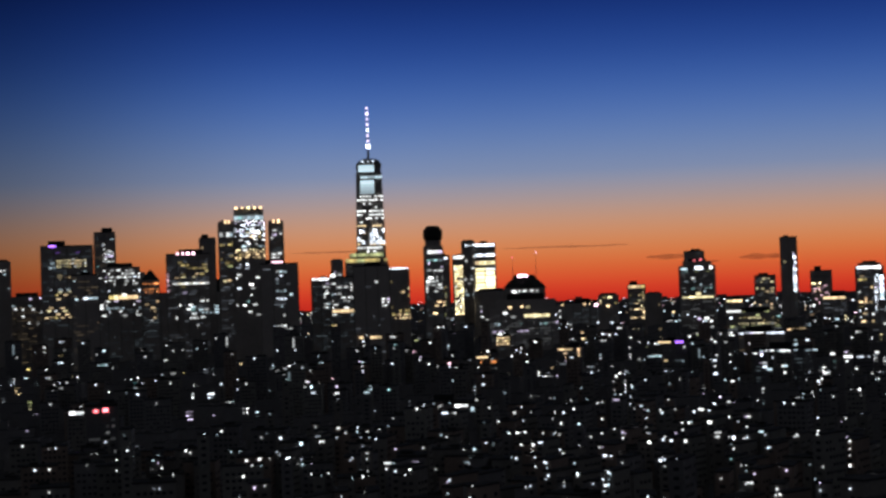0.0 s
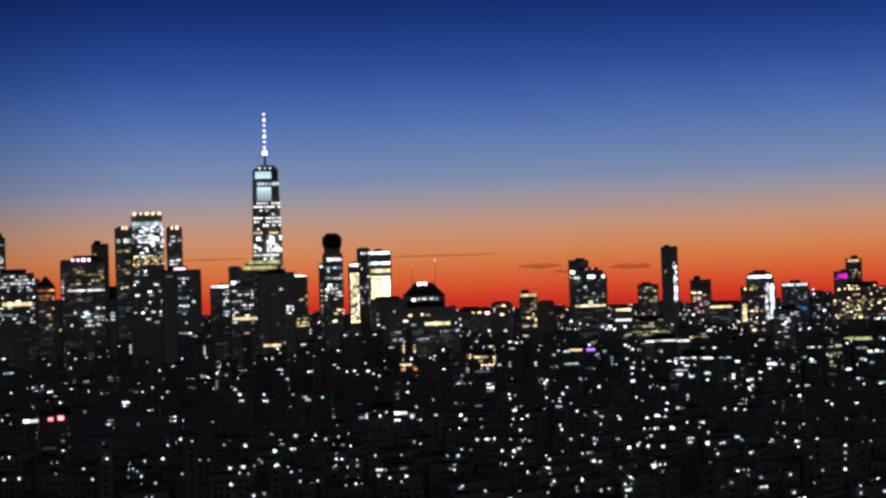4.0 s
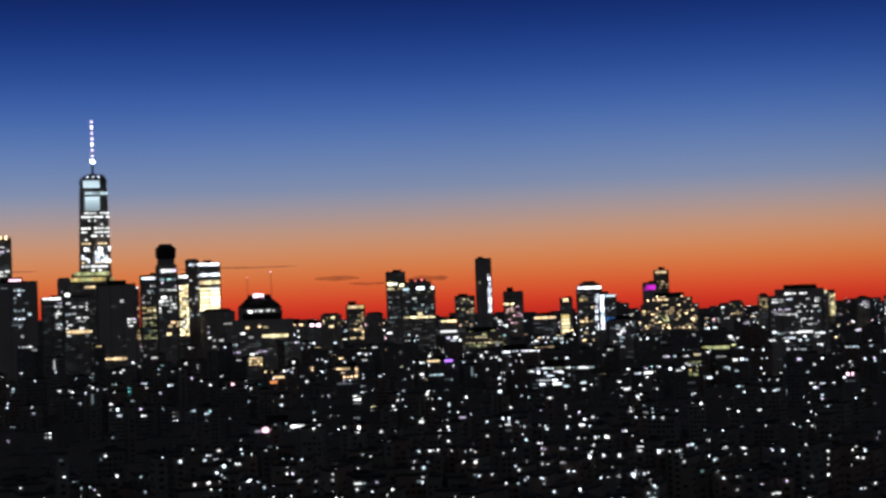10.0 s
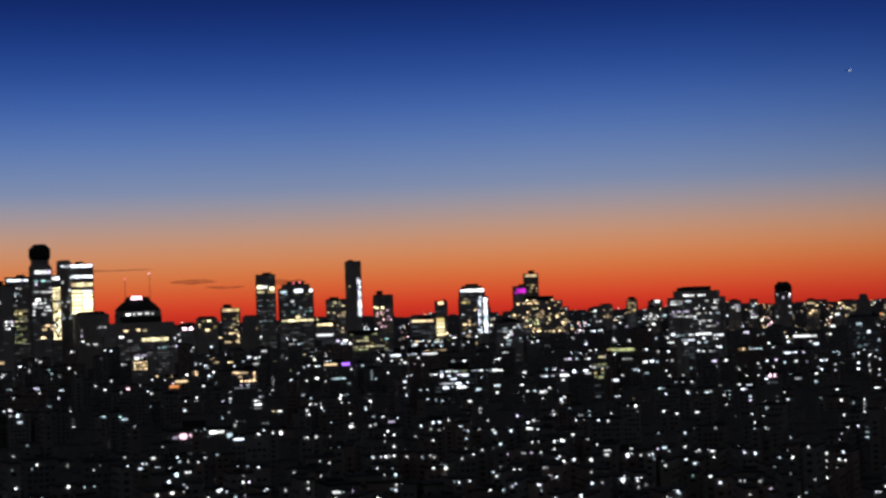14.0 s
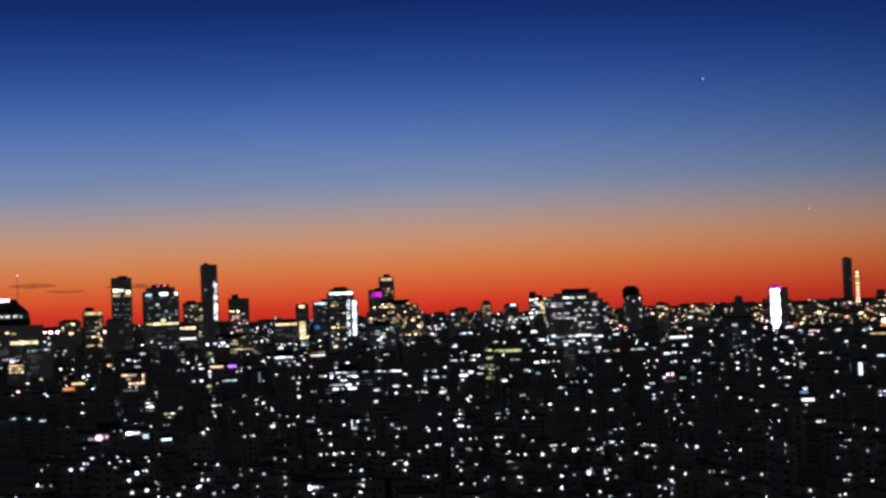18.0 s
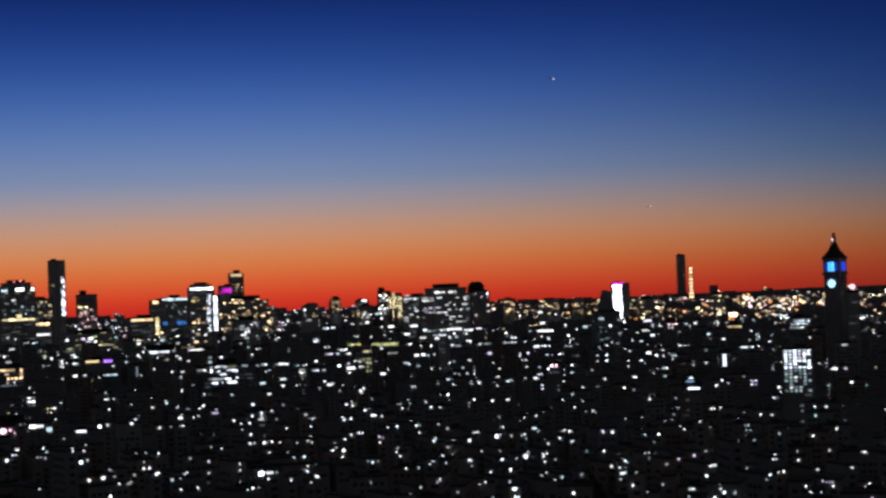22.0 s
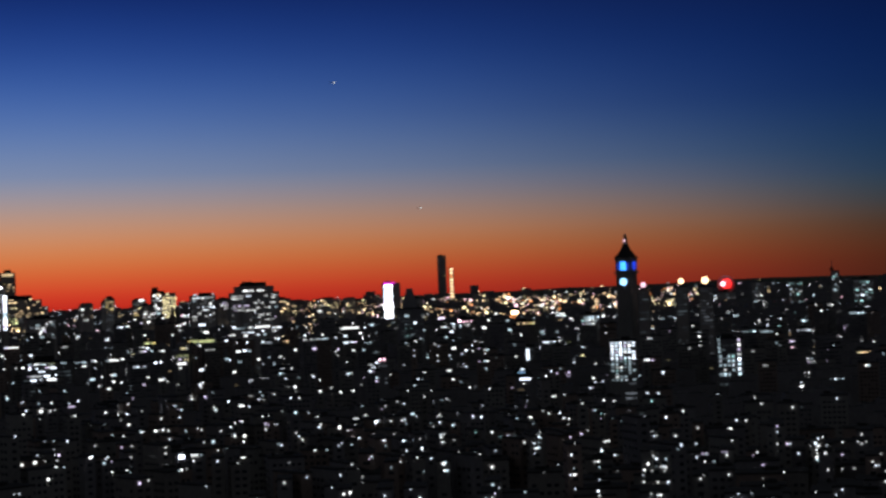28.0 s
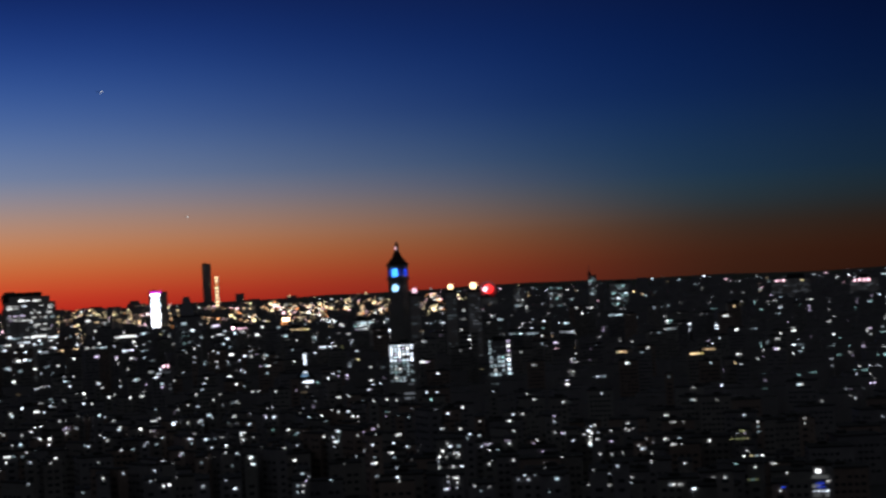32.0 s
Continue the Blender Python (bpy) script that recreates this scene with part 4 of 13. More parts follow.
lamp(b, 7.0, 96.5, 5.0, 7.0, "pale", 0.8)
b = tower("apartment_tower", "dark rounded block on a rise with a lamp row", 525.2, 1447.9, 47.3, 47.3, 100.7, -32.4, "step", "facade")
lit(b, -12.9, 12.9, 91.5, 94.2, 8, 1, 0.80, "white", 1.00)
lit(b, -21.5, 22.6, 62.0, 88.9, 17, 9, 0.25, "white", 0.50)
lamp(b, -23.2, 51.4, 3.65, 1.36, "white", 0.8)
lamp(b, -20.2, 51.4, 3.00, 1.57, "white", 0.8)
lamp(b, -4.4, 57.9, 3.25, 1.56, "white", 1.0)
lamp(b, -1.4, 57.9, 1.95, 1.75, "white", 0.5)
lamp(b, 1.6, 58.0, 2.56, 1.43, "white", 1.2)
lamp(b, -16.1, 57.3, 2.95, 1.33, "cool", 0.8)
lamp(b, -13.1, 57.3, 3.49, 1.30, "cool", 0.4)
lamp(b, -10.8, 57.3, 3.49, 1.33, "cool", 0.4)
lamp(b, 17.1, 57.1, 2.53, 1.77, "white", 1.0)
lamp(b, 20.1, 57.2, 3.52, 1.43, "white", 0.8)
lamp(b, 23.2, 57.2, 3.30, 1.76, "white", 1.0)
lamp(b, 21.6, 57.1, 3.25, 1.74, "white", 0.8)
lamp(b, 7.3, 54.3, 2.20, 2.16, "icewhite", 1.3)
lamp(b, 16.2, 54.0, 1.64, 1.73, "white", 0.4)
lamp(b, 18.7, 54.0, 1.79, 1.79, "white", 1.0)
lamp(b, -10.8, 53.3, 3.49, 1.32, "icewhite", 0.3)
lamp(b, -7.7, 53.3, 3.42, 1.47, "icewhite", 0.3)
lamp(b, -5.2, 53.3, 3.83, 1.72, "icewhite", 0.7)
lamp(b, -2.1, 53.3, 3.33, 1.41, "icewhite", 0.7)
lamp(b, 15.1, 76.1, 1.67, 1.57, "cool", 0.6)
lamp(b, 8.4, 58.5, 14.14, 2.25, "white", 1.1)
lamp(b, 9.0, 51.2, 3.55, 2.25, "cool", 1.1)
lamp(b, -8.9, 50.5, 3.90, 2.26, "white", 1.1)
lamp(b, -19.7, 58.6, 3.90, 2.26, "icewhite", 1.1)
lamp(b, 18.7, 47.1, 1.67, 1.57, "white", 0.9)
lamp(b, 2.7, 51.0, 3.31, 2.33, "icewhite", 1.1)
lamp(b, 21.5, 46.6, 2.96, 2.33, "icewhite", 1.1)
lamp(b, 2.4, 27.6, 2.96, 2.33, "white", 1.1)
b = tower("apartment_tower", "brick mid-rise with warm lit corner windows", 54.7, 1667.5, 16.7, 16.7, 51.1, -1.9, "flat", "facade")
lit(b, -6.1, 7.2, 41.1, 50.0, 3, 2, 1.00, "warm", 0.90)
b = tower("apartment_tower", "mid-rise with an orange lit ground arcade", 31.8, 1303.0, 14.8, 14.8, 47.8, -1.4, "flat", "dark")
lit(b, -6.5, 5.7, 38.2, 40.9, 4, 1, 1.00, "orange", 1.00)
lamp(b, -4.0, 41.7, 1.50, 1.35, "white", 1.2)
lamp(b, -4.9, 46.9, 1.76, 1.37, "warm", 0.6)
lamp(b, 2.9, 41.6, 1.41, 1.41, "cool", 0.6)
b = tower("apartment_tower", "mid-rise block with violet roof sign light and warm strip", 198.8, 1477.1, 20.9, 20.9, 46.6, -7.7, "flat", "dark")
lit(b, 1.0, 8.0, 43.2, 46.2, 2, 1, 1.00, "violet", 1.20)
lit(b, -17.9, -5.5, 27.8, 29.7, 3, 1, 1.00, "warm", 0.80)
lamp(b, -8.6, 44.8, 13.35, 2.13, "warm", 1.1)
lamp(b, 8.8, 40.1, 1.63, 1.53, "white", 0.8)
lamp(b, 6.9, 27.9, 1.63, 1.53, "white", 1.1)
b = tower("apartment_tower", "mid-rise with bright cool roof line and shaft", 296.4, 1587.6, 43.0, 30.0, 49.2, -10.6, "flat", "facade")
lit(b, -20.4, 20.4, 46.0, 48.1, 10, 1, 0.90, "icewhite", 0.80)
lit(b, -8.6, -4.8, 33.6, 44.4, 1, 3, 1.00, "cool", 0.80)
lit(b, -8.6, 18.3, 24.5, 28.2, 5, 1, 0.80, "icewhite", 0.90)
b = tower("apartment_tower", "low block with bright loading bay lamps", -0.0, 1027.0, 38.9, 24.0, 27.2, 0.0, "flat", "dark")
lamp(b, -11.6, 23.3, 5.60, 4.30, "pink", 1.1)
lamp(b, -16.0, 22.8, 3.60, 1.60, "lilac", 0.4)
lamp(b, -7.4, 23.6, 2.40, 2.20, "pink", 1.0)
lamp(b, -4.6, 21.8, 1.90, 2.20, "pink", 0.6)
lit(b, 3.1, 11.3, 23.8, 25.5, 2, 1, 1.00, "white", 1.20)
lit(b, 12.6, 18.1, 21.1, 23.8, 1, 1, 0.90, "white", 1.00)
lamp(b, 0.6, 26.5, 1.04, 1.21, "cool", 1.0)
b = tower("apartment_tower", "low block with a red neon roof sign", -166.6, 808.0, 15.1, 20.0, 45.1, 11.6, "flat", "dark")
lit(b, -3.7, -1.5, 41.0, 42.6, 1, 1, 1.00, "rose", 1.60)
lit(b, 0.7, 3.2, 41.0, 43.2, 1, 1, 1.00, "rose", 2.20)
lit(b, -15.2, -8.1, 40.4, 42.3, 2, 1, 0.90, "white", 0.90)
lamp(b, 0.3, 27.2, 0.83, 0.76, "white", 0.6)
b = tower("apartment_tower", "low block with two large white lamps", -15.4, 656.8, 11.4, 18.0, 30.1, 1.3, "flat", "dark")
lit(b, -3.5, -1.1, 26.2, 27.9, 1, 1, 1.00, "icewhite", 1.60)
lit(b, 0.4, 2.8, 26.4, 27.7, 1, 1, 1.00, "icewhite", 1.00)
b = tower("apartment_tower", "mid-rise with a blue-white floodlit roof gable", 360.5, 877.1, 14.3, 14.3, 39.1, -38.7, "pyramid", "dark")
lit(b, -3.7, 4.4, 32.3, 34.0, 4, 1, 0.90, "ice", 0.40)
lit(b, -1.0, 1.7, 34.3, 36.0, 1, 1, 1.00, "icewhite", 0.70)
lamp(b, 1.6, 29.1, 8.40, 1.52, "icewhite", 1.1)
lamp(b, 0.6, 26.2, 1.13, 1.06, "white", 0.8)

# bright sheds and roof lines on the far shore
b = tower("apartment_tower", "waterfront block with a brilliant pinkish white roof sign", 284.0, 2349.0, 24.0, 31.6, 75.2, -7.6, "flat", "facade")
lit(b, -9.6, 9.6, 68.6, 73.6, 3, 1, 1.00, "pink", 1.80)
b = tower("apartment_tower", "waterfront block with a bright white roof sign", 220.0, 2357.0, 34.7, 34.7, 76.6, -7.0, "flat", "facade")
lit(b, -13.0, 13.0, 71.0, 75.2, 3, 1, 1.00, "pink", 1.80)
lamp(b, -6.7, 48.5, 3.89, 3.47, "icewhite", 1.1)
b = tower("apartment_tower", "waterfront block with a bright white roof sign", 398.1, 2320.9, 26.8, 26.8, 75.6, -11.6, "flat", "facade")
lit(b, -11.0, 11.0, 70.1, 74.0, 3, 1, 1.00, "warm", 1.40)
lamp(b, -0.4, 57.9, 27.03, 3.47, "white", 1.1)
b = tower("apartment_tower", "waterfront block with a bright white roof sign", 529.9, 2294.0, 34.7, 34.7, 75.8, -14.9, "flat", "facade")
lit(b, -15.0, 15.0, 70.3, 74.2, 3, 1, 1.00, "warm", 1.40)
b = tower("apartment_tower", "long low waterfront block with a row of warm lamps", 195.7, 2507.4, 58.7, 30.0, 76.2, -4.5, "flat", "facade")
lit(b, -25.2, 26.9, 70.4, 75.4, 8, 1, 0.80, "amber", 1.20)
b = tower("apartment_tower", "mid-rise block in warm haze with greenish lit floors", 373.7, 2036.0, 68.8, 40.0, 65.6, -10.4, "step", "facade")
lit(b, -31.0, 31.0, 41.5, 62.2, 14, 5, 0.40, "lime", 0.50)
lamp(b, 17.3, 40.2, 2.22, 2.08, "white", 0.9)
b = tower("apartment_tower", "far block with a warm lit corner", 1258.5, 1887.5, 36.3, 36.3, 42.7, -41.5, "flat", "facade")
lit(b, -10.1, 16.5, 26.6, 40.3, 4, 2, 1.00, "amber", 0.70)
b = tower("apartment_tower", "slim far block with a magenta floodlit top", 878.4, 2826.5, 27.5, 27.5, 122.5, -20.5, "flat", "facade")
lit(b, -7.9, 8.9, 108.7, 118.6, 3, 1, 1.00, "magenta", 1.00)
lit(b, -11.8, -5.9, 106.8, 113.7, 1, 1, 1.00, "magenta", 0.60)
lit(b, -11.8, 11.8, 68.4, 102.8, 4, 5, 0.40, "warm", 0.60)

# small far towers that break the horizon
b = tower("apartment_tower", "small far domed block with a few lamps under the dusk sky", 907.2, 2562.3, 18.1, 18.1, 83.0, -23.0, "round", "facade")
lit(b, -7.3, 7.3, 52.2, 77.6, 4, 5, 0.50, "white", 0.70)
b = tower("apartment_tower", "small far domed block with a few lamps under the dusk sky", 1044.9, 2827.5, 14.1, 14.1, 86.4, -23.5, "pyramid", "facade")
lit(b, -5.0, 5.0, 52.1, 80.3, 4, 5, 0.50, "white", 0.70)
b = tower("apartment_tower", "small far domed block with a few lamps under the dusk sky", 1125.4, 2903.8, 18.7, 18.7, 91.9, -24.3, "dome", "facade")
lit(b, -7.3, 7.3, 56.5, 85.7, 4, 5, 0.50, "white", 0.70)
b = tower("apartment_tower", "small far flat-roofed block with a few lamps under the dusk sky", 903.9, 2345.1, 18.5, 18.5, 80.5, -24.9, "flat", "facade")
lit(b, -7.6, 7.6, 52.0, 75.5, 4, 5, 0.50, "white", 0.70)
lamp(b, -8.7, 53.1, 2.80, 2.63, "white", 0.6)
b = tower("apartment_tower", "small far flat-roofed block with a few lamps under the dusk sky", 1057.7, 2381.6, 20.1, 20.1, 85.0, -27.6, "flat", "facade")
lit(b, -8.3, 8.3, 55.4, 79.8, 4, 5, 0.50, "white", 0.70)
b = tower("apartment_tower", "small far domed block with a few lamps under the dusk sky", 1273.0, 2717.4, 15.1, 15.1, 86.0, -28.3, "round", "facade")
lit(b, -5.5, 5.5, 51.7, 79.9, 4, 5, 0.50, "white", 0.70)
b = tower("apartment_tower", "small far domed block with a few warm lamps on the horizon", 995.6, 2727.9, 23.4, 23.4, 86.5, -24.8, "round", "facade")
lit(b, -9.7, 9.7, 57.3, 82.6, 5, 5, 0.45, "warm", 0.70)
b = tower("apartment_tower", "small far domed block with a few warm lamps on the horizon", 1076.1, 2797.5, 18.1, 18.1, 97.0, -25.7, "dome", "facade")
lit(b, -7.0, 7.0, 66.8, 93.0, 5, 5, 0.45, "warm", 0.70)
b = tower("apartment_tower", "small far flat-roofed block with a few warm lamps on the horizon", 1028.4, 2600.7, 22.6, 22.6, 88.4, -26.5, "flat", "facade")
lit(b, -9.4, 9.4, 60.2, 84.6, 5, 5, 0.45, "warm", 0.70)
lamp(b, 3.8, 87.2, 10.26, 4.13, "white", 1.1)
b = tower("apartment_tower", "small far flat-roofed block with a few warm lamps on the horizon", 1351.1, 2650.3, 23.2, 23.2, 80.9, -31.6, "flat", "facade")
lit(b, -9.6, 9.6, 50.7, 76.9, 5, 5, 0.45, "warm", 0.70)
b = tower("apartment_tower", "small far flat-roofed block with a few warm lamps on the horizon", 1193.3, 2283.9, 34.9, 34.9, 80.7, -32.9, "step", "facade")
lit(b, -15.7, 15.7, 54.6, 77.3, 5, 5, 0.45, "warm", 0.70)
lamp(b, -14.2, 59.0, 8.36, 3.83, "white", 1.1)
lamp(b, 9.9, 54.7, 2.90, 2.72, "icewhite", 1.1)
b = tower("apartment_tower", "small far domed block with a few warm lamps on the horizon", 1568.1, 2747.3, 21.5, 21.5, 77.7, -34.0, "round", "facade")
lit(b, -8.6, 8.6, 45.5, 73.4, 5, 5, 0.45, "warm", 0.70)
b = tower("apartment_tower", "small far flat-roofed block with a few warm lamps on the horizon", 1735.6, 2761.0, 36.6, 36.6, 70.6, -36.3, "flat", "facade")
lit(b, -16.1, 16.1, 37.4, 66.2, 5, 5, 0.45, "warm", 0.70)
b = tower("apartment_tower", "small far flat-roofed block with a few warm lamps on the horizon", 2036.3, 2908.1, 36.3, 36.3, 76.5, -38.7, "step", "facade")
lit(b, -15.7, 15.7, 40.2, 71.6, 5, 5, 0.45, "warm", 0.70)
b = tower("apartment_tower", "small far flat-roofed block with cool lamps on the ridge", 1941.5, 2037.0, 22.2, 22.2, 78.2, -49.4, "flat", "facade")
lit(b, -9.1, 9.1, 37.9, 74.1, 5, 6, 0.40, "cool", 0.70)
b = tower("apartment_tower", "small far domed block with cool lamps on the ridge", 1829.0, 1860.9, 23.5, 23.5, 79.3, -50.6, "round", "facade")
lit(b, -9.9, 9.9, 41.7, 75.5, 5, 6, 0.40, "cool", 0.70)
b = tower("apartment_tower", "small far flat-roofed block with cool lamps on the ridge", 1943.4, 1870.3, 13.6, 13.6, 92.6, -51.9, "mast", "facade")
lit(b, -4.9, 4.9, 53.7, 88.7, 5, 6, 0.40, "cool", 0.70)
b = tower("apartment_tower", "small far flat-roofed block with cool lamps on the ridge", 1739.2, 1657.7, 30.5, 30.5, 78.7, -52.8, "flat", "facade")
lit(b, -13.5, 13.5, 43.8, 75.2, 5, 6, 0.40, "cool", 0.70)
b = tower("apartment_tower", "long low far building with a pinkish white lamp row", 2442.8, 1777.5, 73.1, 30.0, 68.9, -58.6, "flat", "facade")
lit(b, -29.9, -10.0, 62.3, 66.7, 3, 1, 1.00, "pink", 1.00)
lit(b, 3.3, 32.1, 62.3, 65.6, 4, 1, 0.80, "warm", 0.70)
b = tower("apartment_tower", "low far building with a glaring white lamp row", 2511.9, 1658.8, 53.2, 30.0, 63.5, -61.0, "flat", "facade")
lit(b, -21.0, 12.2, 55.8, 61.3, 4, 1, 0.90, "pink", 1.00)
b = tower("apartment_tower", "far block with a warm pale lit corner", 1292.4, 1153.5, 18.1, 18.1, 51.8, -56.7, "flat", "facade")
lit(b, -5.7, 7.7, 43.0, 49.8, 2, 2, 1.00, "pale", 1.30)
b = tower("apartment_tower", "mid-rise with an orange lit framed stair window", 103.5, 1411.7, 20.1, 20.0, 46.7, -9.4, "flat", "dark")
lit(b, -8.2, 2.1, 42.5, 44.4, 3, 1, 1.00, "warm", 1.00)
lit(b, 6.3, 8.2, 36.0, 44.4, 1, 3, 1.00, "amber", 0.90)
lit(b, -4.4, 7.7, 36.0, 37.8, 4, 1, 1.00, "amber", 0.90)
lit(b, -5.4, -2.6, 39.2, 41.6, 1, 1, 1.00, "amber", 0.70)
lamp(b, -8.2, 43.8, 2.13, 1.52, "warm", 0.8)
lamp(b, -9.3, 43.8, 2.16, 1.52, "warm", 0.8)
lamp(b, -6.5, 43.8, 2.48, 1.45, "warm", 0.8)
lamp(b, 1.7, 34.0, 1.54, 1.45, "icewhite", 0.9)
lamp(b, -3.5, 33.8, 1.54, 1.45, "icewhite", 0.9)
b = tower("apartment_tower", "low block with a U-shaped white lamp sign", 122.5, 974.1, 13.3, 16.0, 28.4, -20.1, "flat", "dark")
lit(b, -1.3, 0.0, 23.7, 27.5, 1, 2, 1.00, "icewhite", 0.80)
lit(b, 2.2, 3.5, 23.7, 27.5, 1, 2, 1.00, "icewhite", 0.80)
lit(b, -4.7, 3.8, 22.4, 23.4, 5, 1, 1.00, "white", 0.70)
b = tower("apartment_tower", "plain unlit dark block behind the office towers", -305.2, 2173.7, 149.3, 30.0, 108.4, 8.0, "flat", "facade")
lit(b, -71.7, 71.7, 61.6, 96.7, 20, 5, 0.10, "warm", 0.60)
b = tower("apartment_tower", "dark broad mid-rise block beside the office towers", -487.1, 1960.4, 51.0, 40.0, 111.7, 14.0, "step", "facade")
lit(b, -22.8, 22.8, 74.1, 107.0, 10, 6, 0.18, "white", 0.60)

b = tower("apartment_tower", "mid-rise block with a glaring warm roof sign", 1107.0, 1735.0, 15.0, 14.0, 57.0, -41.3, "flat", "dark")
lit(b, -5.0, 5.0, 49.5, 56.0, 1, 1, 1.00, "amber", 1.70)
lit(b, -6.5, 1.0, 46.0, 48.5, 3, 1, 1.00, "orange", 1.00)
b = tower("apartment_tower", "mid-rise block with a bright pinkish white top floor", 866.6, 1546.0, 20.0, 15.0, 54.0, -39.6, "flat", "dark")
lit(b, -8.5, 7.0, 48.8, 52.6, 3, 1, 1.00, "pink", 1.20)
lit(b, -6.0, 3.0, 42.6, 47.2, 2, 1, 1.00, "white", 1.20)
b = tower("apartment_tower", "mid-rise block with a wide yellowish lit hall", 915.8, 1503.0, 18.0, 14.0, 48.5, -41.5, "flat", "dark")
lit(b, -6.5, 6.5, 39.5, 47.0, 3, 1, 1.00, "pale", 0.62)
b = tower("apartment_tower", "mid-rise block with a pink-white lamp sign", 676.6, 1440.0, 11.0, 12.0, 46.5, -36.9, "flat", "dark")
lit(b, -3.4, 3.4, 41.6, 45.6, 1, 1, 1.00, "pink", 1.70)
b = tower("apartment_tower", "low block with a pink-white lamp sign", 374.3, 1043.0, 9.0, 10.0, 41.0, -36.8, "flat", "dark")
lit(b, -3.0, 3.0, 37.8, 40.2, 2, 1, 1.00, "pink", 1.20)
lamp(b, -3.9, 36.9, 2.21, 1.73, "icewhite", 1.1)
b = tower("apartment_tower", "low block with a pink-white lit gable", 116.5, 363.5, 6.0, 8.0, 25.4, -58.4, "flat", "dark")
lit(b, -1.6, 1.9, 20.6, 22.6, 3, 2, 1.00, "pink", 0.75)
lit(b, -1.9, 0.6, 23.0, 23.6, 2, 1, 1.00, "pink", 0.60)
lit(b, -2.6, -1.7, 18.6, 19.4, 1, 1, 1.00, "white", 0.60)
b = tower("apartment_tower", "low block with blue floodlit terrace and white lamps", 100.0, 341.0, 9.0, 8.0, 24.0, -59.5, "flat", "dark")
lit(b, -0.9, 0.9, 20.6, 22.2, 1, 1, 1.00, "white", 0.90)
window_grid(b, -1.0, 1.9, 15.6, 18.0, 3, 2, 1.0, "blue", 0.5)
window_grid(b, -2.2, 3.4, 14.4, 15.4, 4, 1, 1.0, "icewhite", 0.8)
lit(b, 2.6, 3.6, 17.8, 18.3, 1, 1, 1.00, "white", 0.60)
b = tower("apartment_tower", "low block with a glaring white entrance lamp", 46.0, 353.0, 7.0, 8.0, 23.4, -55.2, "flat", "dark")
lit(b, -1.2, 1.0, 19.6, 21.8, 1, 1, 1.00, "pink", 1.20)
lit(b, -3.2, -1.6, 19.6, 21.0, 2, 2, 1.00, "white", 0.60)


def roof_lantern(x, y, z, size, tone, gain, label):
    """A lamp house on a dark tower shaft."""
    b = tower("lantern_tower", label, x, y, size * 1.5 + 3, size * 1.5 + 3, z - size * 0.75, -45, "flat")
    h = z - size * 0.75 - SHAFT[b.name][1]
    part("lantern_base", solid(size * 0.5, size * 0.5, h, h + size * 0.3, sides=12), METAL, b)
    bm = bmesh.new()
    bmesh.ops.create_uvsphere(bm, u_segments=16, v_segments=10, radius=size / 2, matrix=Matrix.Translation((0, 0, h + size * 0.75)))
    part("lantern", bm, glass(tone, gain), b, "glowing glass lantern")
    # oversized red lantern; the dim sphere behind it is only its glow, modelled solid
    if tone == "red":
        bm = bmesh.new()
        bmesh.ops.create_uvsphere(bm, u_segments=12, v_segments=8, radius=size * 0.24, matrix=Matrix.Translation((-size * 0.36, -size * 0.36, h + size * 0.75)))
        part("bulb", bm, glass("pink", 1.5), b, "glaring pinkish bulb")
        bm = bmesh.new()
        bmesh.ops.create_uvsphere(bm, u_segments=20, v_segments=12, radius=size * 0.85, matrix=Matrix.Translation((0, size * 0.9, h + size * 0.7)))
        part("outer_globe", bm, glass("halo_red", 0.3), b, "dim red sphere standing in for the beacon's glow")
    return b


roof_lantern(797, 1147, 86, 5.4, "amber", 1.3, "dark tower topped by a warm glowing round lantern")
roof_lantern(812, 1131, 86, 6.6, "amber", 1.3, "dark tower topped by a large warm glowing lantern")
roof_lantern(773, 1172, 84, 5.0, "pink", 0.9, "dark tower topped by a pinkish glowing lantern")
roof_lantern(2259, 2393, 75, 21, "red", 1.0, "far dark tower with a glaring red roof beacon")

# ---- thin clouds low over the afterglow ----
CLOUD = bpy.data.materials.new("dusk_cloud")
CLOUD.use_nodes = True


def cloud_nodes(nodes, links):
    """Thin vapour: mostly clear, denser in streaks."""
    grain, clear, mix = nodes.new("ShaderNodeTexNoise"), nodes.new("ShaderNodeBsdfTransparent"), nodes.new("ShaderNodeMixShader")
    grain.inputs["Scale"].default_value = 4.0
    dense = nodes.new("ShaderNodeMapRange")
    dense.inputs["From Min"].default_value, dense.inputs["From Max"].default_value = 0.3, 0.7
    dense.inputs["To Min"].default_value, dense.inputs["To Max"].default_value = 0.12, 0.32
    links.new(grain.outputs["Fac"], dense.inputs["Value"])
    nodes["Principled BSDF"].inputs["Base Color"].default_value = (0.35, 0.2, 0.2, 1)
    nodes["Principled BSDF"].inputs["Roughness"].default_value = 1.0
    links.new(dense.outputs[0], mix.inputs[0])
    links.new(clear.outputs[0], mix.inputs[1])
    links.new(nodes["Principled BSDF"].outputs[0], mix.inputs[2])
    links.new(mix.outputs[0], nodes["Material Output"].inputs["Surface"])


cloud_nodes(CLOUD.node_tree.nodes, CLOUD.node_tree.links)


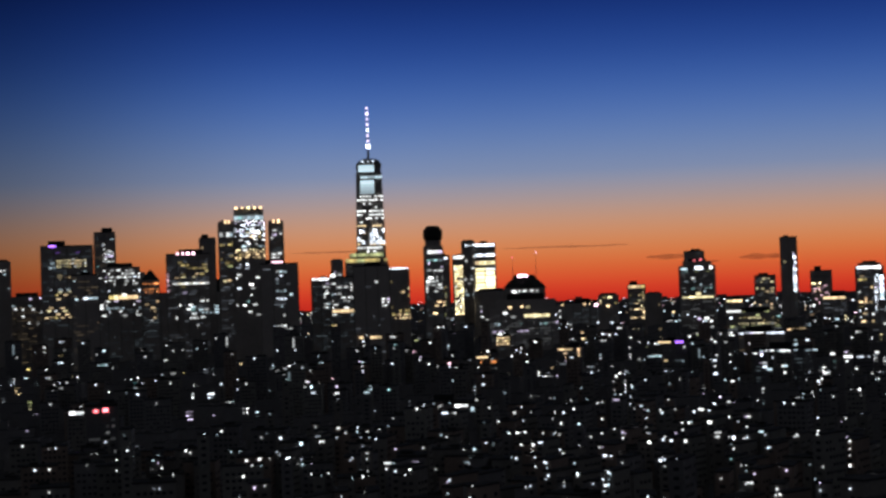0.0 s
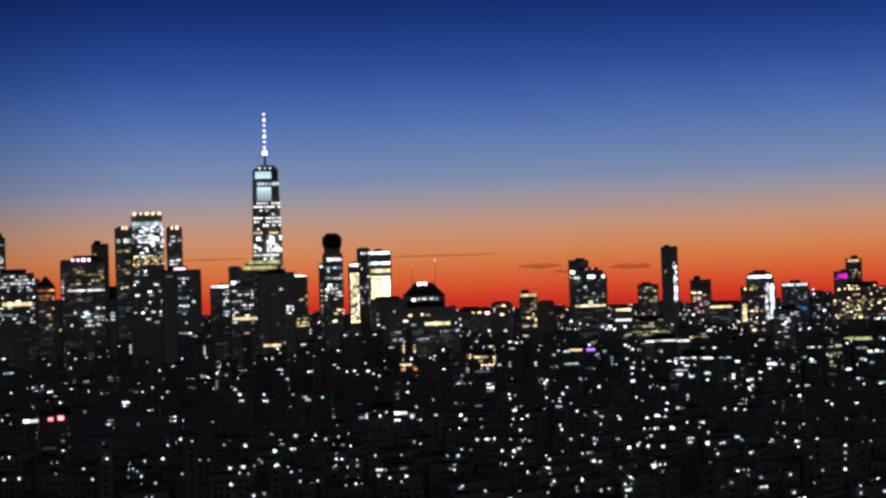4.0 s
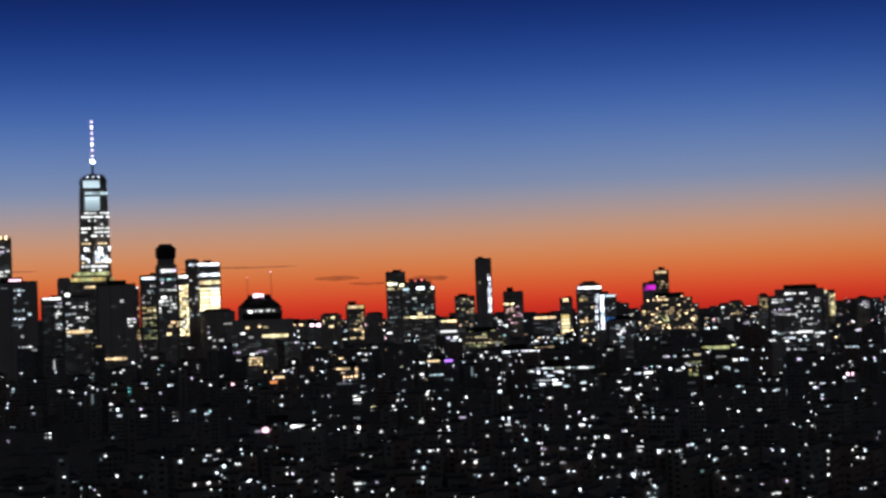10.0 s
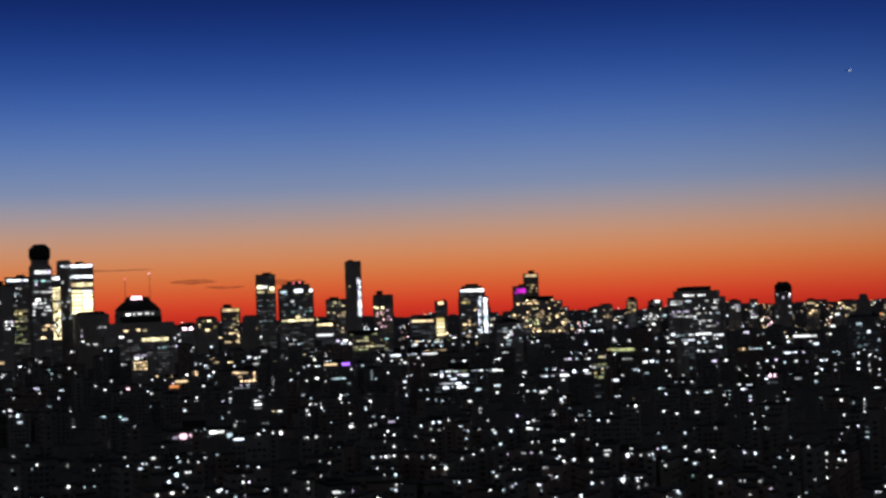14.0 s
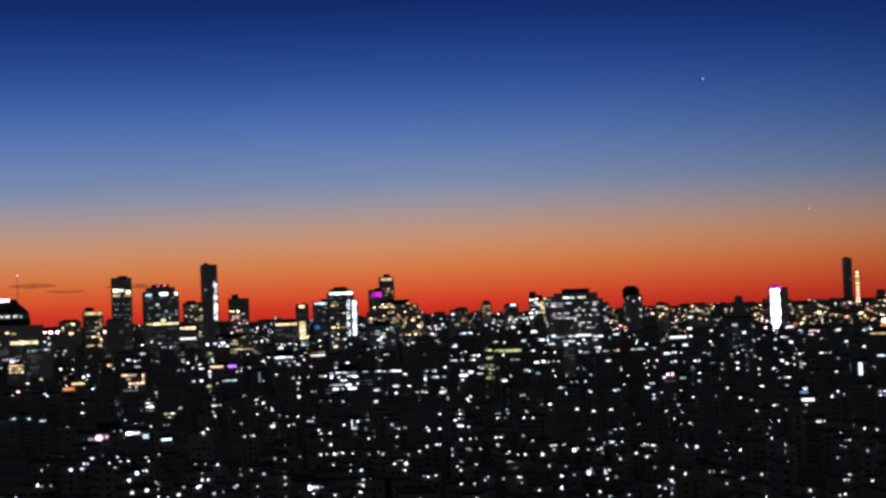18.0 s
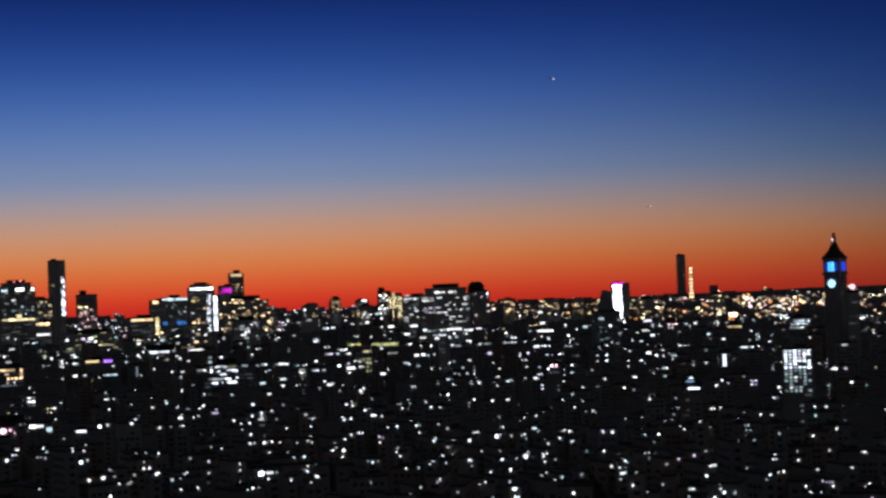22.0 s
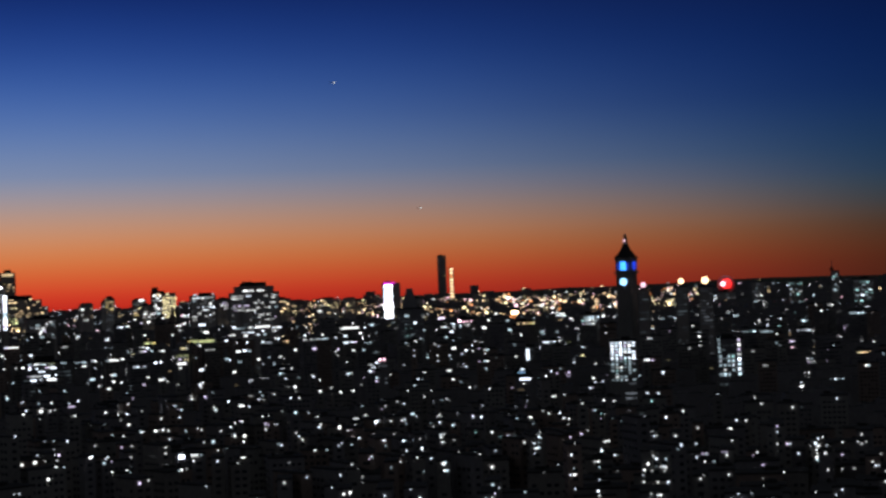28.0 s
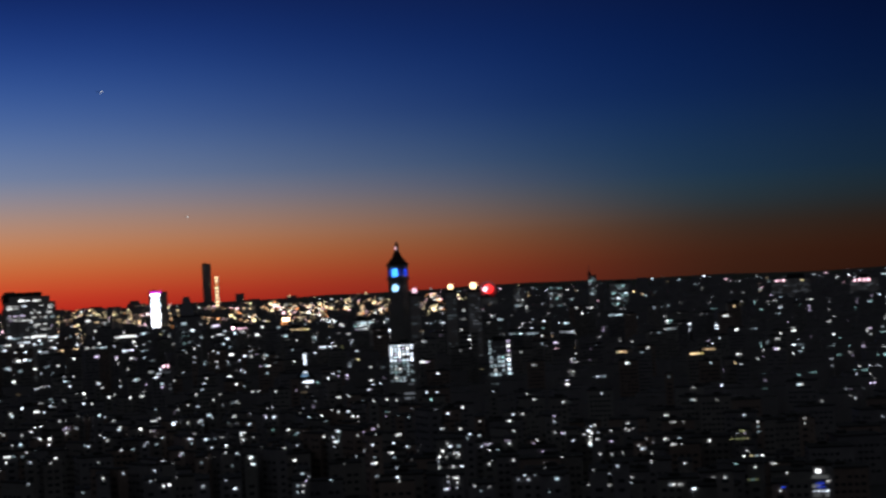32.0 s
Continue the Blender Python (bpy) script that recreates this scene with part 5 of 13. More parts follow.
def cloud(x, y, z, length, depth, thick, turn):
    bm = bmesh.new()
    bmesh.ops.create_uvsphere(bm, u_segments=28, v_segments=10, radius=0.5)
    for v in bm.verts:
        v.co.z *= 0.75 + 0.5 * noise.noise((v.co.x * 4, v.co.y * 3, x * 0.01))
        v.co.z += 0.25 * noise.noise((v.co.x * 2.5, 0, x * 0.02))
    ob = new("cloud", mesh_of("cloud", bm, CLOUD))
    ob.matrix_basis = pose(x, y, z, 0, 0, turn) @ Matrix.Diagonal((length, depth, thick, 1))
    tagged(ob, "thin dark streak of cloud above the horizon", "cloud", "cloud streaks", "structure")


cloud(631, 4733, 182.4, 128, 40, 16, -8.5)
cloud(881, 4689, 175.0, 119, 40, 18, -11.6)
cloud(717, 4719, 167.0, 112, 40, 8, -9.6)
cloud(346, 4767, 223.1, 369, 40, 6, -4.1)
cloud(-311, 4770, 229.3, 241, 40, 5, 3.7)


def aircraft(x, y, z, turn):
    """A far airliner with its landing light on."""
    b = tagged(new("aircraft"), "distant airliner in the dusk sky with a white landing light", "aircraft")
    b.matrix_basis = pose(x, y, z, 0, 0, turn)
    part("fuselage", prism(bmesh.new(), 0.8, 6, -0.4, 0.4, cut=0.25, top=0.8), METAL, b)
    part("wing", solid(6, 0.9, -0.1, 0.1), METAL, b)
    part("tail_fin", solid(0.15, 0.8, 0.4, 1.4, cy=2.6, top=0.6), METAL, b)
    bm = bmesh.new()
    bmesh.ops.create_uvsphere(bm, u_segments=10, v_segments=8, radius=1.5, matrix=Matrix.Translation((0, -3.6, 0)))
    part("landing_light", bm, glass("white", 0.7), b, "bright white landing light")


aircraft(1651, 2624, 244, 60)
aircraft(1170, 2218, 415, 60)

# ---- the streets of low and mid-rise houses ----
LOOK = (("white", 46), ("icewhite", 22), ("cool", 26), ("warm", 7), ("pale", 5), ("amber", 3), ("cyan", 1), ("pink", 2), ("lime", 2))
TONES = [t for t, n in LOOK for _ in range(n)]
LABELS = {"brick": "dark brown brick apartment house with some lit windows", "stone": "grey stone walk-up house with some lit windows", "dark": "dark glass and concrete block with scattered lit windows", "loft": "dark painted loft building with some lit windows"}
KINDS = {"brick": "brick_apartment_house", "stone": "stone_town_house", "dark": "concrete_block_house", "loft": "loft_building"}
GRID = radians(24)


def free(x, y, r):
    return all((x - a) ** 2 + (y - b) ** 2 > (r + c) ** 2 for a, b, c in FOOT)


def house(x, y, w, d, h, turn, wall):
    """A city house: walls with a cornice, a stair hut and a chimney stack on the roof."""
    rnd = random.Random(round(x * 3 + y * 5))
    b = tagged(new(KINDS[wall]), LABELS[wall], "building", "city houses")
    b.matrix_basis = pose(x, y, ground_height(x, y) - 0.5, 0, 0, turn)
    SHAFT[b.name] = d / 2, ground_height(x, y) - 0.5
    FOOT.append((x, y, max(w, d) * 0.5))
    part("wall", solid(w, d, 0, h - 0.4), WALLS[wall], b)
    glazing(b, w, d, 2, h - 1.5, rnd, 2.6, 0.85, True)
    bm = solid(w * 1.03, d * 1.03, h - 0.4, h + 0.1)
    if w > 9 and d > 8:
        prism(bm, 3.5, 3.0, h + 0.1, h + 1.1, cx=rnd.uniform(-0.3, 0.3) * w, cy=rnd.uniform(-0.1, 0.3) * d)
        prism(bm, 1.0, 1.0, h + 0.1, h + 1.3, cx=rnd.uniform(-0.4, 0.4) * w, cy=rnd.uniform(0, 0.4) * d)
    part("roof", bm, ROOF, b)
    return b


# ---- houses with their lit windows, row by row ----
h = house(702.4, 2010.4, 15.1, 14.3, 65.4, -23.7, "dark")
lamp(h, -1.7, 63.1, 2.42, 2.14, "white", 1.2)
lamp(h, 5.8, 58.3, 2.38, 2.23, "icewhite", 0.9)
h = house(404.0, 1985.2, 14.7, 11.9, 50.6, -11.5, "stone")
h = house(606.8, 1860.7, 15.6, 14.7, 60.7, -23.0, "loft")
lamp(h, -0.1, 57.2, 3.72, 1.99, "cool", 1.2)
lamp(h, 3.1, 57.2, 2.05, 2.42, "cool", 1.0)
h = house(596.7, 1856.4, 13.1, 12.5, 60.0, -22.8, "dark")
lamp(h, -0.9, 56.9, 3.94, 1.94, "icewhite", 0.5)
lamp(h, 2.4, 56.9, 3.07, 2.05, "icewhite", 1.2)
lamp(h, 3.0, 35.4, 2.18, 2.04, "white", 1.1)
h = house(618.9, 1827.3, 18.7, 12.1, 41.0, -23.7, "brick")
lamp(h, -5.7, 37.1, 4.75, 2.07, "lime", 0.5)
lamp(h, -1.9, 37.1, 4.63, 2.26, "lime", 1.2)
lamp(h, 2.0, 37.1, 4.19, 2.08, "lime", 1.0)
lamp(h, 5.8, 37.1, 4.92, 2.20, "lime", 1.2)
h = house(642.0, 1813.2, 16.0, 11.2, 59.9, -24.7, "brick")
lamp(h, 5.6, 56.3, 2.64, 1.96, "white", 1.0)
h = house(631.2, 1818.9, 14.5, 11.3, 58.6, -24.2, "brick")
h = house(251.9, 1873.1, 16.1, 13.9, 58.7, -9.8, "dark")
lamp(h, -4.9, 55.6, 1.75, 1.55, "white", 0.5)
lamp(h, 3.9, 55.4, 2.16, 2.09, "cool", 1.2)
lamp(h, -1.8, 56.0, 2.07, 1.94, "white", 0.6)
lamp(h, 7.5, 56.3, 2.07, 1.94, "cool", 0.8)
h = house(593.4, 1804.4, 9.9, 13.5, 57.1, -23.3, "stone")
h = house(1094.0, 1232.4, 15.5, 11.2, 57.2, -51.5, "brick")
lamp(h, 1.0, 55.1, 2.19, 1.77, "white", 1.0)
h = house(807.4, 1553.9, 12.9, 14.4, 58.4, -37.9, "dark")
lamp(h, -0.9, 54.7, 2.93, 2.66, "white", 1.3)
h = house(1093.6, 1211.5, 12.9, 11.4, 58.1, -52.0, "dark")
lamp(h, -1.3, 54.7, 4.01, 2.27, "white", 0.4)
lamp(h, 1.8, 54.7, 2.56, 1.95, "white", 0.8)
h = house(813.1, 1528.1, 13.7, 12.8, 57.6, -38.6, "stone")
lamp(h, 0.5, 54.2, 2.19, 1.69, "white", 0.8)
lamp(h, 4.2, 55.3, 8.73, 2.69, "white", 1.1)
h = house(126.4, 1817.7, 10.4, 12.4, 61.0, -6.3, "brick")
lamp(h, -2.6, 57.7, 1.88, 1.41, "cool", 0.6)
lamp(h, -4.5, 53.2, 1.99, 1.87, "cool", 0.9)
lamp(h, 3.0, 54.1, 1.99, 1.87, "icewhite", 0.6)
lamp(h, 4.6, 57.5, 1.99, 1.87, "white", 0.9)
h = house(1090.3, 1120.6, 16.0, 12.7, 55.3, -54.1, "loft")
lamp(h, -1.0, 52.7, 1.86, 1.78, "cool", 1.2)
h = house(832.4, 1456.0, 14.4, 13.0, 55.9, -40.5, "stone")
lamp(h, -5.7, 51.9, 3.34, 2.63, "white", 1.1)
h = house(692.3, 1667.9, 12.6, 14.2, 54.9, -27.8, "stone")
lamp(h, -2.2, 52.5, 2.91, 1.93, "white", 0.8)
lamp(h, 0.8, 52.5, 3.70, 2.30, "white", 1.0)
h = house(747.5, 1494.9, 16.1, 14.5, 54.7, -37.5, "brick")
lamp(h, -2.1, 51.9, 1.74, 1.32, "white", 0.4)
lamp(h, -4.5, 41.2, 1.93, 1.81, "white", 0.9)
h = house(475.1, 1742.7, 12.6, 12.5, 54.8, -20.6, "brick")
lamp(h, 0.2, 51.8, 1.36, 1.27, "icewhite", 0.5)
lamp(h, 5.7, 53.9, 2.01, 1.88, "white", 0.8)
h = house(795.1, 1452.5, 17.5, 11.3, 55.2, -39.6, "loft")
lamp(h, -5.2, 51.8, 3.67, 1.98, "pink", 1.0)
lamp(h, -1.6, 51.8, 3.75, 1.56, "pink", 1.0)
lamp(h, 2.0, 51.8, 2.29, 1.89, "pink", 1.2)
lamp(h, 4.5, 44.1, 1.92, 1.80, "white", 0.6)
h = house(604.7, 1685.6, 14.8, 14.3, 54.1, -25.1, "dark")
lamp(h, 0.6, 51.7, 1.34, 1.18, "white", 0.4)
lamp(h, 5.9, 49.8, 6.75, 2.71, "white", 1.1)
h = house(1022.6, 1158.5, 15.5, 11.4, 54.1, -51.9, "stone")
lamp(h, -0.9, 51.6, 1.62, 1.56, "cool", 0.6)
h = house(477.5, 1724.1, 13.6, 12.0, 54.7, -20.8, "stone")
lamp(h, 0.2, 51.3, 2.34, 1.76, "white", 1.2)
h = house(1100.2, 1026.9, 13.3, 13.2, 55.0, -56.8, "brick")
lamp(h, 0.3, 51.2, 2.78, 2.23, "warm", 1.1)
h = house(1005.2, 1155.0, 13.7, 13.3, 53.9, -51.7, "loft")
lamp(h, 1.2, 51.1, 1.96, 1.48, "white", 1.2)
h = house(455.9, 1683.4, 11.0, 4.8, 52.5, -17.7, "stone")
lamp(h, -0.3, 51.0, 1.97, 2.18, "white", 1.0)
h = house(983.1, 1157.5, 13.3, 13.3, 44.7, -51.2, "stone")
lamp(h, -0.7, 42.2, 3.20, 1.95, "cool", 1.2)
lamp(h, 2.2, 42.2, 2.95, 1.86, "cool", 0.5)
h = house(674.3, 1609.9, 14.4, 14.3, 53.1, -28.2, "brick")
lamp(h, 0.4, 50.5, 1.51, 1.44, "white", 0.5)
lamp(h, 5.2, 52.1, 1.93, 1.81, "icewhite", 0.6)
h = house(720.6, 1582.1, 15.4, 12.0, 51.9, -30.0, "stone")
lamp(h, -0.3, 48.1, 3.25, 2.29, "white", 0.5)
lamp(h, 2.6, 48.1, 3.62, 2.25, "white", 0.6)
lamp(h, 3.2, 40.2, 6.46, 2.60, "icewhite", 1.1)
lamp(h, -2.3, 42.7, 1.99, 1.87, "white", 0.9)
h = house(1117.1, 959.7, 12.2, 11.2, 52.5, -59.0, "stone")
lamp(h, 1.4, 50.5, 1.31, 1.08, "cool", 0.5)
h = house(761.2, 1414.5, 12.0, 12.9, 52.0, -39.5, "stone")
lamp(h, -1.8, 50.0, 1.93, 2.19, "white", 0.6)
lamp(h, 1.1, 50.0, 1.81, 1.96, "white", 0.8)
h = house(724.5, 1442.2, 13.6, 12.7, 52.0, -38.1, "loft")
lamp(h, 1.4, 50.0, 1.57, 1.34, "icewhite", 0.6)
lamp(h, -3.5, 47.0, 1.86, 1.75, "icewhite", 0.9)
h = house(262.2, 1699.1, 16.1, 12.4, 61.4, -11.3, "brick")
lamp(h, -2.7, 57.6, 2.49, 2.15, "icewhite", 0.8)
lamp(h, 0.2, 57.6, 2.33, 2.09, "icewhite", 1.0)
lamp(h, -6.7, 60.3, 4.39, 2.54, "white", 1.1)
lamp(h, 0.7, 60.5, 5.55, 2.54, "white", 1.1)
lamp(h, 5.1, 57.4, 3.62, 2.54, "white", 1.1)
h = house(547.7, 1645.3, 4.8, 14.1, 51.1, -23.9, "dark")
lamp(h, -0.8, 49.7, 2.42, 2.13, "white", 0.8)
h = house(795.4, 1358.0, 18.2, 13.3, 52.3, -41.6, "loft")
lamp(h, -5.2, 49.3, 3.49, 1.55, "warm", 1.1)
lamp(h, -1.8, 49.3, 3.99, 1.77, "warm", 0.5)
lamp(h, 1.7, 49.3, 3.43, 1.58, "warm", 1.1)
lamp(h, 5.1, 49.3, 2.95, 1.63, "warm", 1.1)
h = house(342.4, 1678.2, 15.3, 12.8, 50.0, -15.8, "stone")
lamp(h, -1.1, 46.9, 3.44, 1.95, "warm", 1.2)
lamp(h, 1.7, 46.9, 2.10, 2.04, "warm", 0.5)
h = house(980.9, 1091.4, 17.3, 12.3, 52.8, -52.8, "dark")
lamp(h, -5.1, 49.1, 4.28, 1.98, "cool", 0.5)
lamp(h, -1.7, 49.1, 3.41, 1.99, "cool", 0.5)
lamp(h, 1.7, 49.1, 2.38, 1.90, "cool", 1.2)
lamp(h, 5.2, 49.1, 4.27, 1.48, "cool", 1.2)
h = house(719.7, 1402.8, 16.5, 12.5, 51.7, -38.8, "dark")
lamp(h, -0.6, 48.9, 3.00, 1.83, "white", 0.5)
lamp(h, 2.2, 48.9, 2.62, 2.06, "white", 0.5)
lamp(h, -6.5, 46.9, 1.83, 1.72, "cool", 0.8)
h = house(675.3, 1434.1, 13.3, 13.1, 47.8, -36.9, "stone")
h = house(981.9, 1073.0, 12.1, 13.0, 50.8, -53.3, "brick")
lamp(h, -1.3, 48.8, 1.25, 1.09, "white", 0.3)
h = house(1004.4, 1028.1, 15.6, 13.0, 50.3, -55.0, "stone")
lamp(h, -1.1, 48.5, 1.33, 1.20, "cool", 0.3)
h = house(717.5, 1389.7, 6.3, 14.2, 51.4, -38.9, "dark")
lamp(h, -1.8, 48.4, 1.78, 1.67, "white", 0.6)
lamp(h, 1.9, 44.3, 4.22, 2.44, "icewhite", 1.1)
h = house(753.1, 1359.2, 14.8, 15.0, 51.3, -40.5, "dark")
h = house(346.4, 1649.6, 16.4, 12.4, 49.7, -16.2, "brick")
lamp(h, -6.3, 48.4, 2.24, 1.78, "warm", 0.2)
lamp(h, -2.9, 48.4, 2.10, 1.49, "warm", 0.2)
lamp(h, 0.5, 48.4, 3.22, 1.71, "warm", 0.2)
lamp(h, 3.8, 48.4, 3.58, 1.93, "warm", 0.2)
lamp(h, -7.5, 32.9, 4.32, 2.50, "white", 1.1)
h = house(873.1, 1217.5, 12.8, 13.8, 50.8, -46.9, "loft")
lamp(h, 0.7, 47.7, 2.09, 1.78, "white", 1.0)
h = house(806.5, 1282.1, 16.5, 11.0, 50.1, -43.6, "stone")
lamp(h, -5.4, 47.7, 2.06, 1.68, "white", 0.6)
lamp(h, -2.0, 47.7, 3.59, 1.48, "white", 0.2)
lamp(h, 1.3, 47.7, 3.41, 1.86, "white", 0.2)
lamp(h, 4.7, 47.7, 4.07, 1.89, "white", 0.5)
h = house(897.5, 1187.5, 16.1, 14.9, 50.7, -48.1, "stone")
lamp(h, -1.2, 47.7, 1.76, 1.58, "white", 0.6)
h = house(988.0, 985.5, 16.3, 14.6, 49.7, -55.9, "dark")
lamp(h, 0.1, 47.2, 1.16, 1.06, "icewhite", 0.3)
h = house(859.7, 1203.9, 12.2, 14.4, 48.1, -46.9, "brick")
lamp(h, 1.0, 47.1, 1.50, 1.29, "cool", 0.6)
h = house(979.3, 988.1, 13.6, 14.0, 49.7, -55.7, "dark")
lamp(h, 1.8, 47.0, 1.18, 1.02, "white", 0.5)
h = house(609.4, 1524.6, 16.2, 12.7, 43.3, -27.6, "brick")
lamp(h, -1.9, 40.0, 3.00, 1.61, "amber", 0.4)
lamp(h, 1.4, 40.0, 3.22, 1.65, "amber", 1.0)
lamp(h, 4.0, 23.6, 1.81, 1.70, "cool", 0.6)
h = house(914.9, 1130.7, 13.7, 11.9, 49.0, -50.0, "stone")
lamp(h, -0.2, 46.9, 1.67, 1.48, "icewhite", 1.2)
h = house(152.2, 1629.4, 16.7, 12.6, 53.3, -8.0, "brick")
lamp(h, -1.2, 49.9, 3.54, 1.94, "icewhite", 0.8)
lamp(h, 1.5, 49.9, 2.67, 1.83, "icewhite", 0.3)
lamp(h, 5.3, 48.8, 3.07, 2.41, "white", 1.1)
h = house(36.9, 1641.9, 13.4, 14.0, 50.6, -4.0, "dark")
lamp(h, -1.2, 47.9, 3.03, 1.75, "white", 0.6)
lamp(h, 1.5, 47.9, 1.76, 1.86, "white", 0.2)
h = house(-409.0, 1588.5, 15.5, 14.5, 62.8, 14.3, "dark")
lamp(h, 3.0, 47.0, 1.95, 1.48, "white", 0.6)
lamp(h, 0.1, 54.6, 1.92, 10.97, "cool", 0.4)
h = house(-329.4, 1605.9, 13.4, 12.4, 53.3, 11.7, "dark")
lamp(h, -4.3, 47.2, 1.28, 1.10, "white", 0.5)
lamp(h, 2.1, 50.2, 2.84, 2.63, "cool", 1.6)
h = house(-365.2, 1598.4, 16.8, 13.0, 55.4, 12.9, "stone")
lamp(h, -3.2, 47.5, 1.67, 1.95, "warm", 0.2)
lamp(h, -0.5, 47.5, 2.67, 1.68, "warm", 0.2)
lamp(h, 2.4, 52.7, 1.66, 1.30, "white", 0.4)
h = house(-261.4, 1618.9, 20.2, 13.5, 55.9, 9.2, "stone")
lamp(h, -1.8, 47.7, 1.79, 1.60, "white", 1.0)
lamp(h, 7.4, 48.4, 1.31, 1.26, "white", 0.6)
lamp(h, -8.0, 53.3, 1.80, 1.40, "white", 1.0)
h = house(-237.6, 1622.2, 15.2, 12.9, 57.3, 8.2, "loft")
lamp(h, 4.9, 48.7, 1.19, 1.13, "cool", 0.6)
lamp(h, -3.2, 49.0, 1.98, 1.53, "cool", 1.0)
lamp(h, 4.0, 54.1, 1.21, 1.14, "icewhite", 0.4)
h = house(-293.2, 1613.7, 12.7, 14.1, 50.8, 10.3, "loft")
lamp(h, 1.1, 48.8, 1.39, 1.26, "white", 0.6)
h = house(-385.0, 1593.9, 14.9, 13.4, 58.1, 13.4, "brick")
lamp(h, 3.9, 50.8, 1.50, 1.29, "white", 0.5)
lamp(h, -4.9, 51.1, 1.33, 1.27, "icewhite", 0.4)
lamp(h, 4.0, 55.6, 1.79, 1.66, "white", 1.0)
h = house(-217.6, 1625.0, 14.6, 12.8, 63.0, 7.4, "dark")
lamp(h, 5.4, 55.0, 1.92, 10.97, "white", 0.4)
lamp(h, -5.2, 58.1, 1.72, 1.68, "white", 0.6)
h = house(-345.3, 1602.4, 12.2, 12.3, 60.5, 12.2, "loft")
lamp(h, -0.9, 58.4, 2.10, 1.58, "white", 0.8)
h = house(-6.6, 1666.4, 12.6, 14.4, 63.4, -4.1, "brick")
lamp(h, -1.0, 60.9, 2.44, 2.11, "icewhite", 0.8)
lamp(h, 1.8, 60.9, 2.09, 1.70, "icewhite", 0.4)
h = house(-364.3, 1599.0, 16.5, 13.7, 63.9, 12.9, "brick")
lamp(h, -2.3, 60.3, 2.53, 1.75, "white", 0.6)
lamp(h, 0.4, 60.3, 1.74, 1.72, "white", 0.2)
h = house(-151.6, 1644.6, 13.9, 15.0, 67.7, 2.6, "dark")
lamp(h, 0.0, 65.0, 3.32, 1.61, "white", 0.4)
h = house(732.1, 1308.4, 16.7, 11.0, 50.1, -41.2, "dark")
lamp(h, 6.2, 40.2, 3.37, 2.37, "white", 1.1)
h = house(602.8, 1400.4, 4.4, 11.1, 58.8, -35.6, "dark")
lamp(h, 0.9, 53.4, 18.36, 2.36, "white", 1.1)
h = house(131.6, 1622.5, 13.0, 14.4, 49.9, -4.6, "stone")
lamp(h, -1.0, 46.2, 2.72, 1.84, "warm", 1.2)
lamp(h, 1.7, 46.2, 2.21, 1.66, "warm", 1.0)
h = house(-160.0, 1630.9, 15.9, 13.3, 69.6, 2.9, "dark")
lamp(h, -5.5, 68.2, 2.26, 1.71, "white", 0.3)
lamp(h, -2.2, 68.2, 2.89, 1.85, "white", 0.3)
lamp(h, 1.0, 68.2, 3.27, 1.48, "white", 0.3)
lamp(h, 4.3, 68.2, 3.77, 1.91, "white", 0.8)
lamp(h, 6.3, 65.2, 1.96, 1.68, "white", 0.4)
lamp(h, -4.2, 44.3, 1.79, 1.79, "icewhite", 0.9)
h = house(435.6, 1551.4, 12.6, 12.4, 47.7, -20.2, "stone")
lamp(h, 1.5, 31.3, 3.09, 2.42, "white", 1.1)
h = house(138.8, 1612.0, 11.4, 13.1, 58.0, -7.6, "loft")
lamp(h, -5.0, 42.8, 1.77, 1.66, "icewhite", 1.1)
lamp(h, 3.3, 46.5, 1.77, 1.66, "icewhite", 1.1)
h = house(787.7, 1235.3, 15.9, 12.5, 49.2, -44.3, "brick")
lamp(h, -1.9, 46.1, 1.15, 1.00, "icewhite", 0.3)
h = house(964.8, 947.7, 13.9, 13.7, 49.4, -56.5, "brick")
lamp(h, -1.4, 45.8, 3.28, 1.80, "white", 1.0)
lamp(h, 1.3, 45.8, 2.96, 1.76, "white", 1.0)
h = house(575.3, 1399.3, 14.6, 12.3, 64.0, -34.7, "dark")
lamp(h, -4.7, 48.4, 2.62, 2.33, "white", 1.1)
h = house(383.1, 1560.3, 15.4, 12.5, 49.3, -23.2, "loft")
lamp(h, -2.7, 45.7, 2.20, 1.81, "white", 0.5)
lamp(h, -0.0, 45.7, 3.17, 2.03, "white", 0.2)
lamp(h, -7.1, 40.5, 1.74, 1.63, "white", 0.8)
h = house(-99.6, 1634.1, 15.0, 12.4, 30.4, -0.8, "brick")
lamp(h, -1.7, 28.4, 1.63, 1.53, "white", 1.0)
h = house(169.0, 1645.3, 15.2, 11.3, 58.4, -13.4, "dark")
lamp(h, -0.8, 54.8, 1.99, 1.91, "white", 0.8)
lamp(h, 1.9, 54.8, 2.79, 1.93, "white", 0.7)
lamp(h, -3.6, 48.9, 1.81, 1.70, "icewhite", 1.1)
h = house(358.4, 1550.3, 12.5, 14.5, 54.8, -15.8, "stone")
lamp(h, 0.5, 51.8, 1.84, 1.39, "white", 0.6)
h = house(-17.2, 1606.3, 14.6, 12.0, 50.7, -2.2, "brick")
lamp(h, 1.4, 47.7, 2.78, 2.08, "white", 1.1)
h = house(-72.8, 1598.3, 14.0, 14.8, 47.4, 2.6, "stone")
lamp(h, -0.6, 44.6, 2.13, 1.65, "white", 0.8)
h = house(84.6, 1606.6, 12.2, 14.4, 48.0, -7.6, "brick")
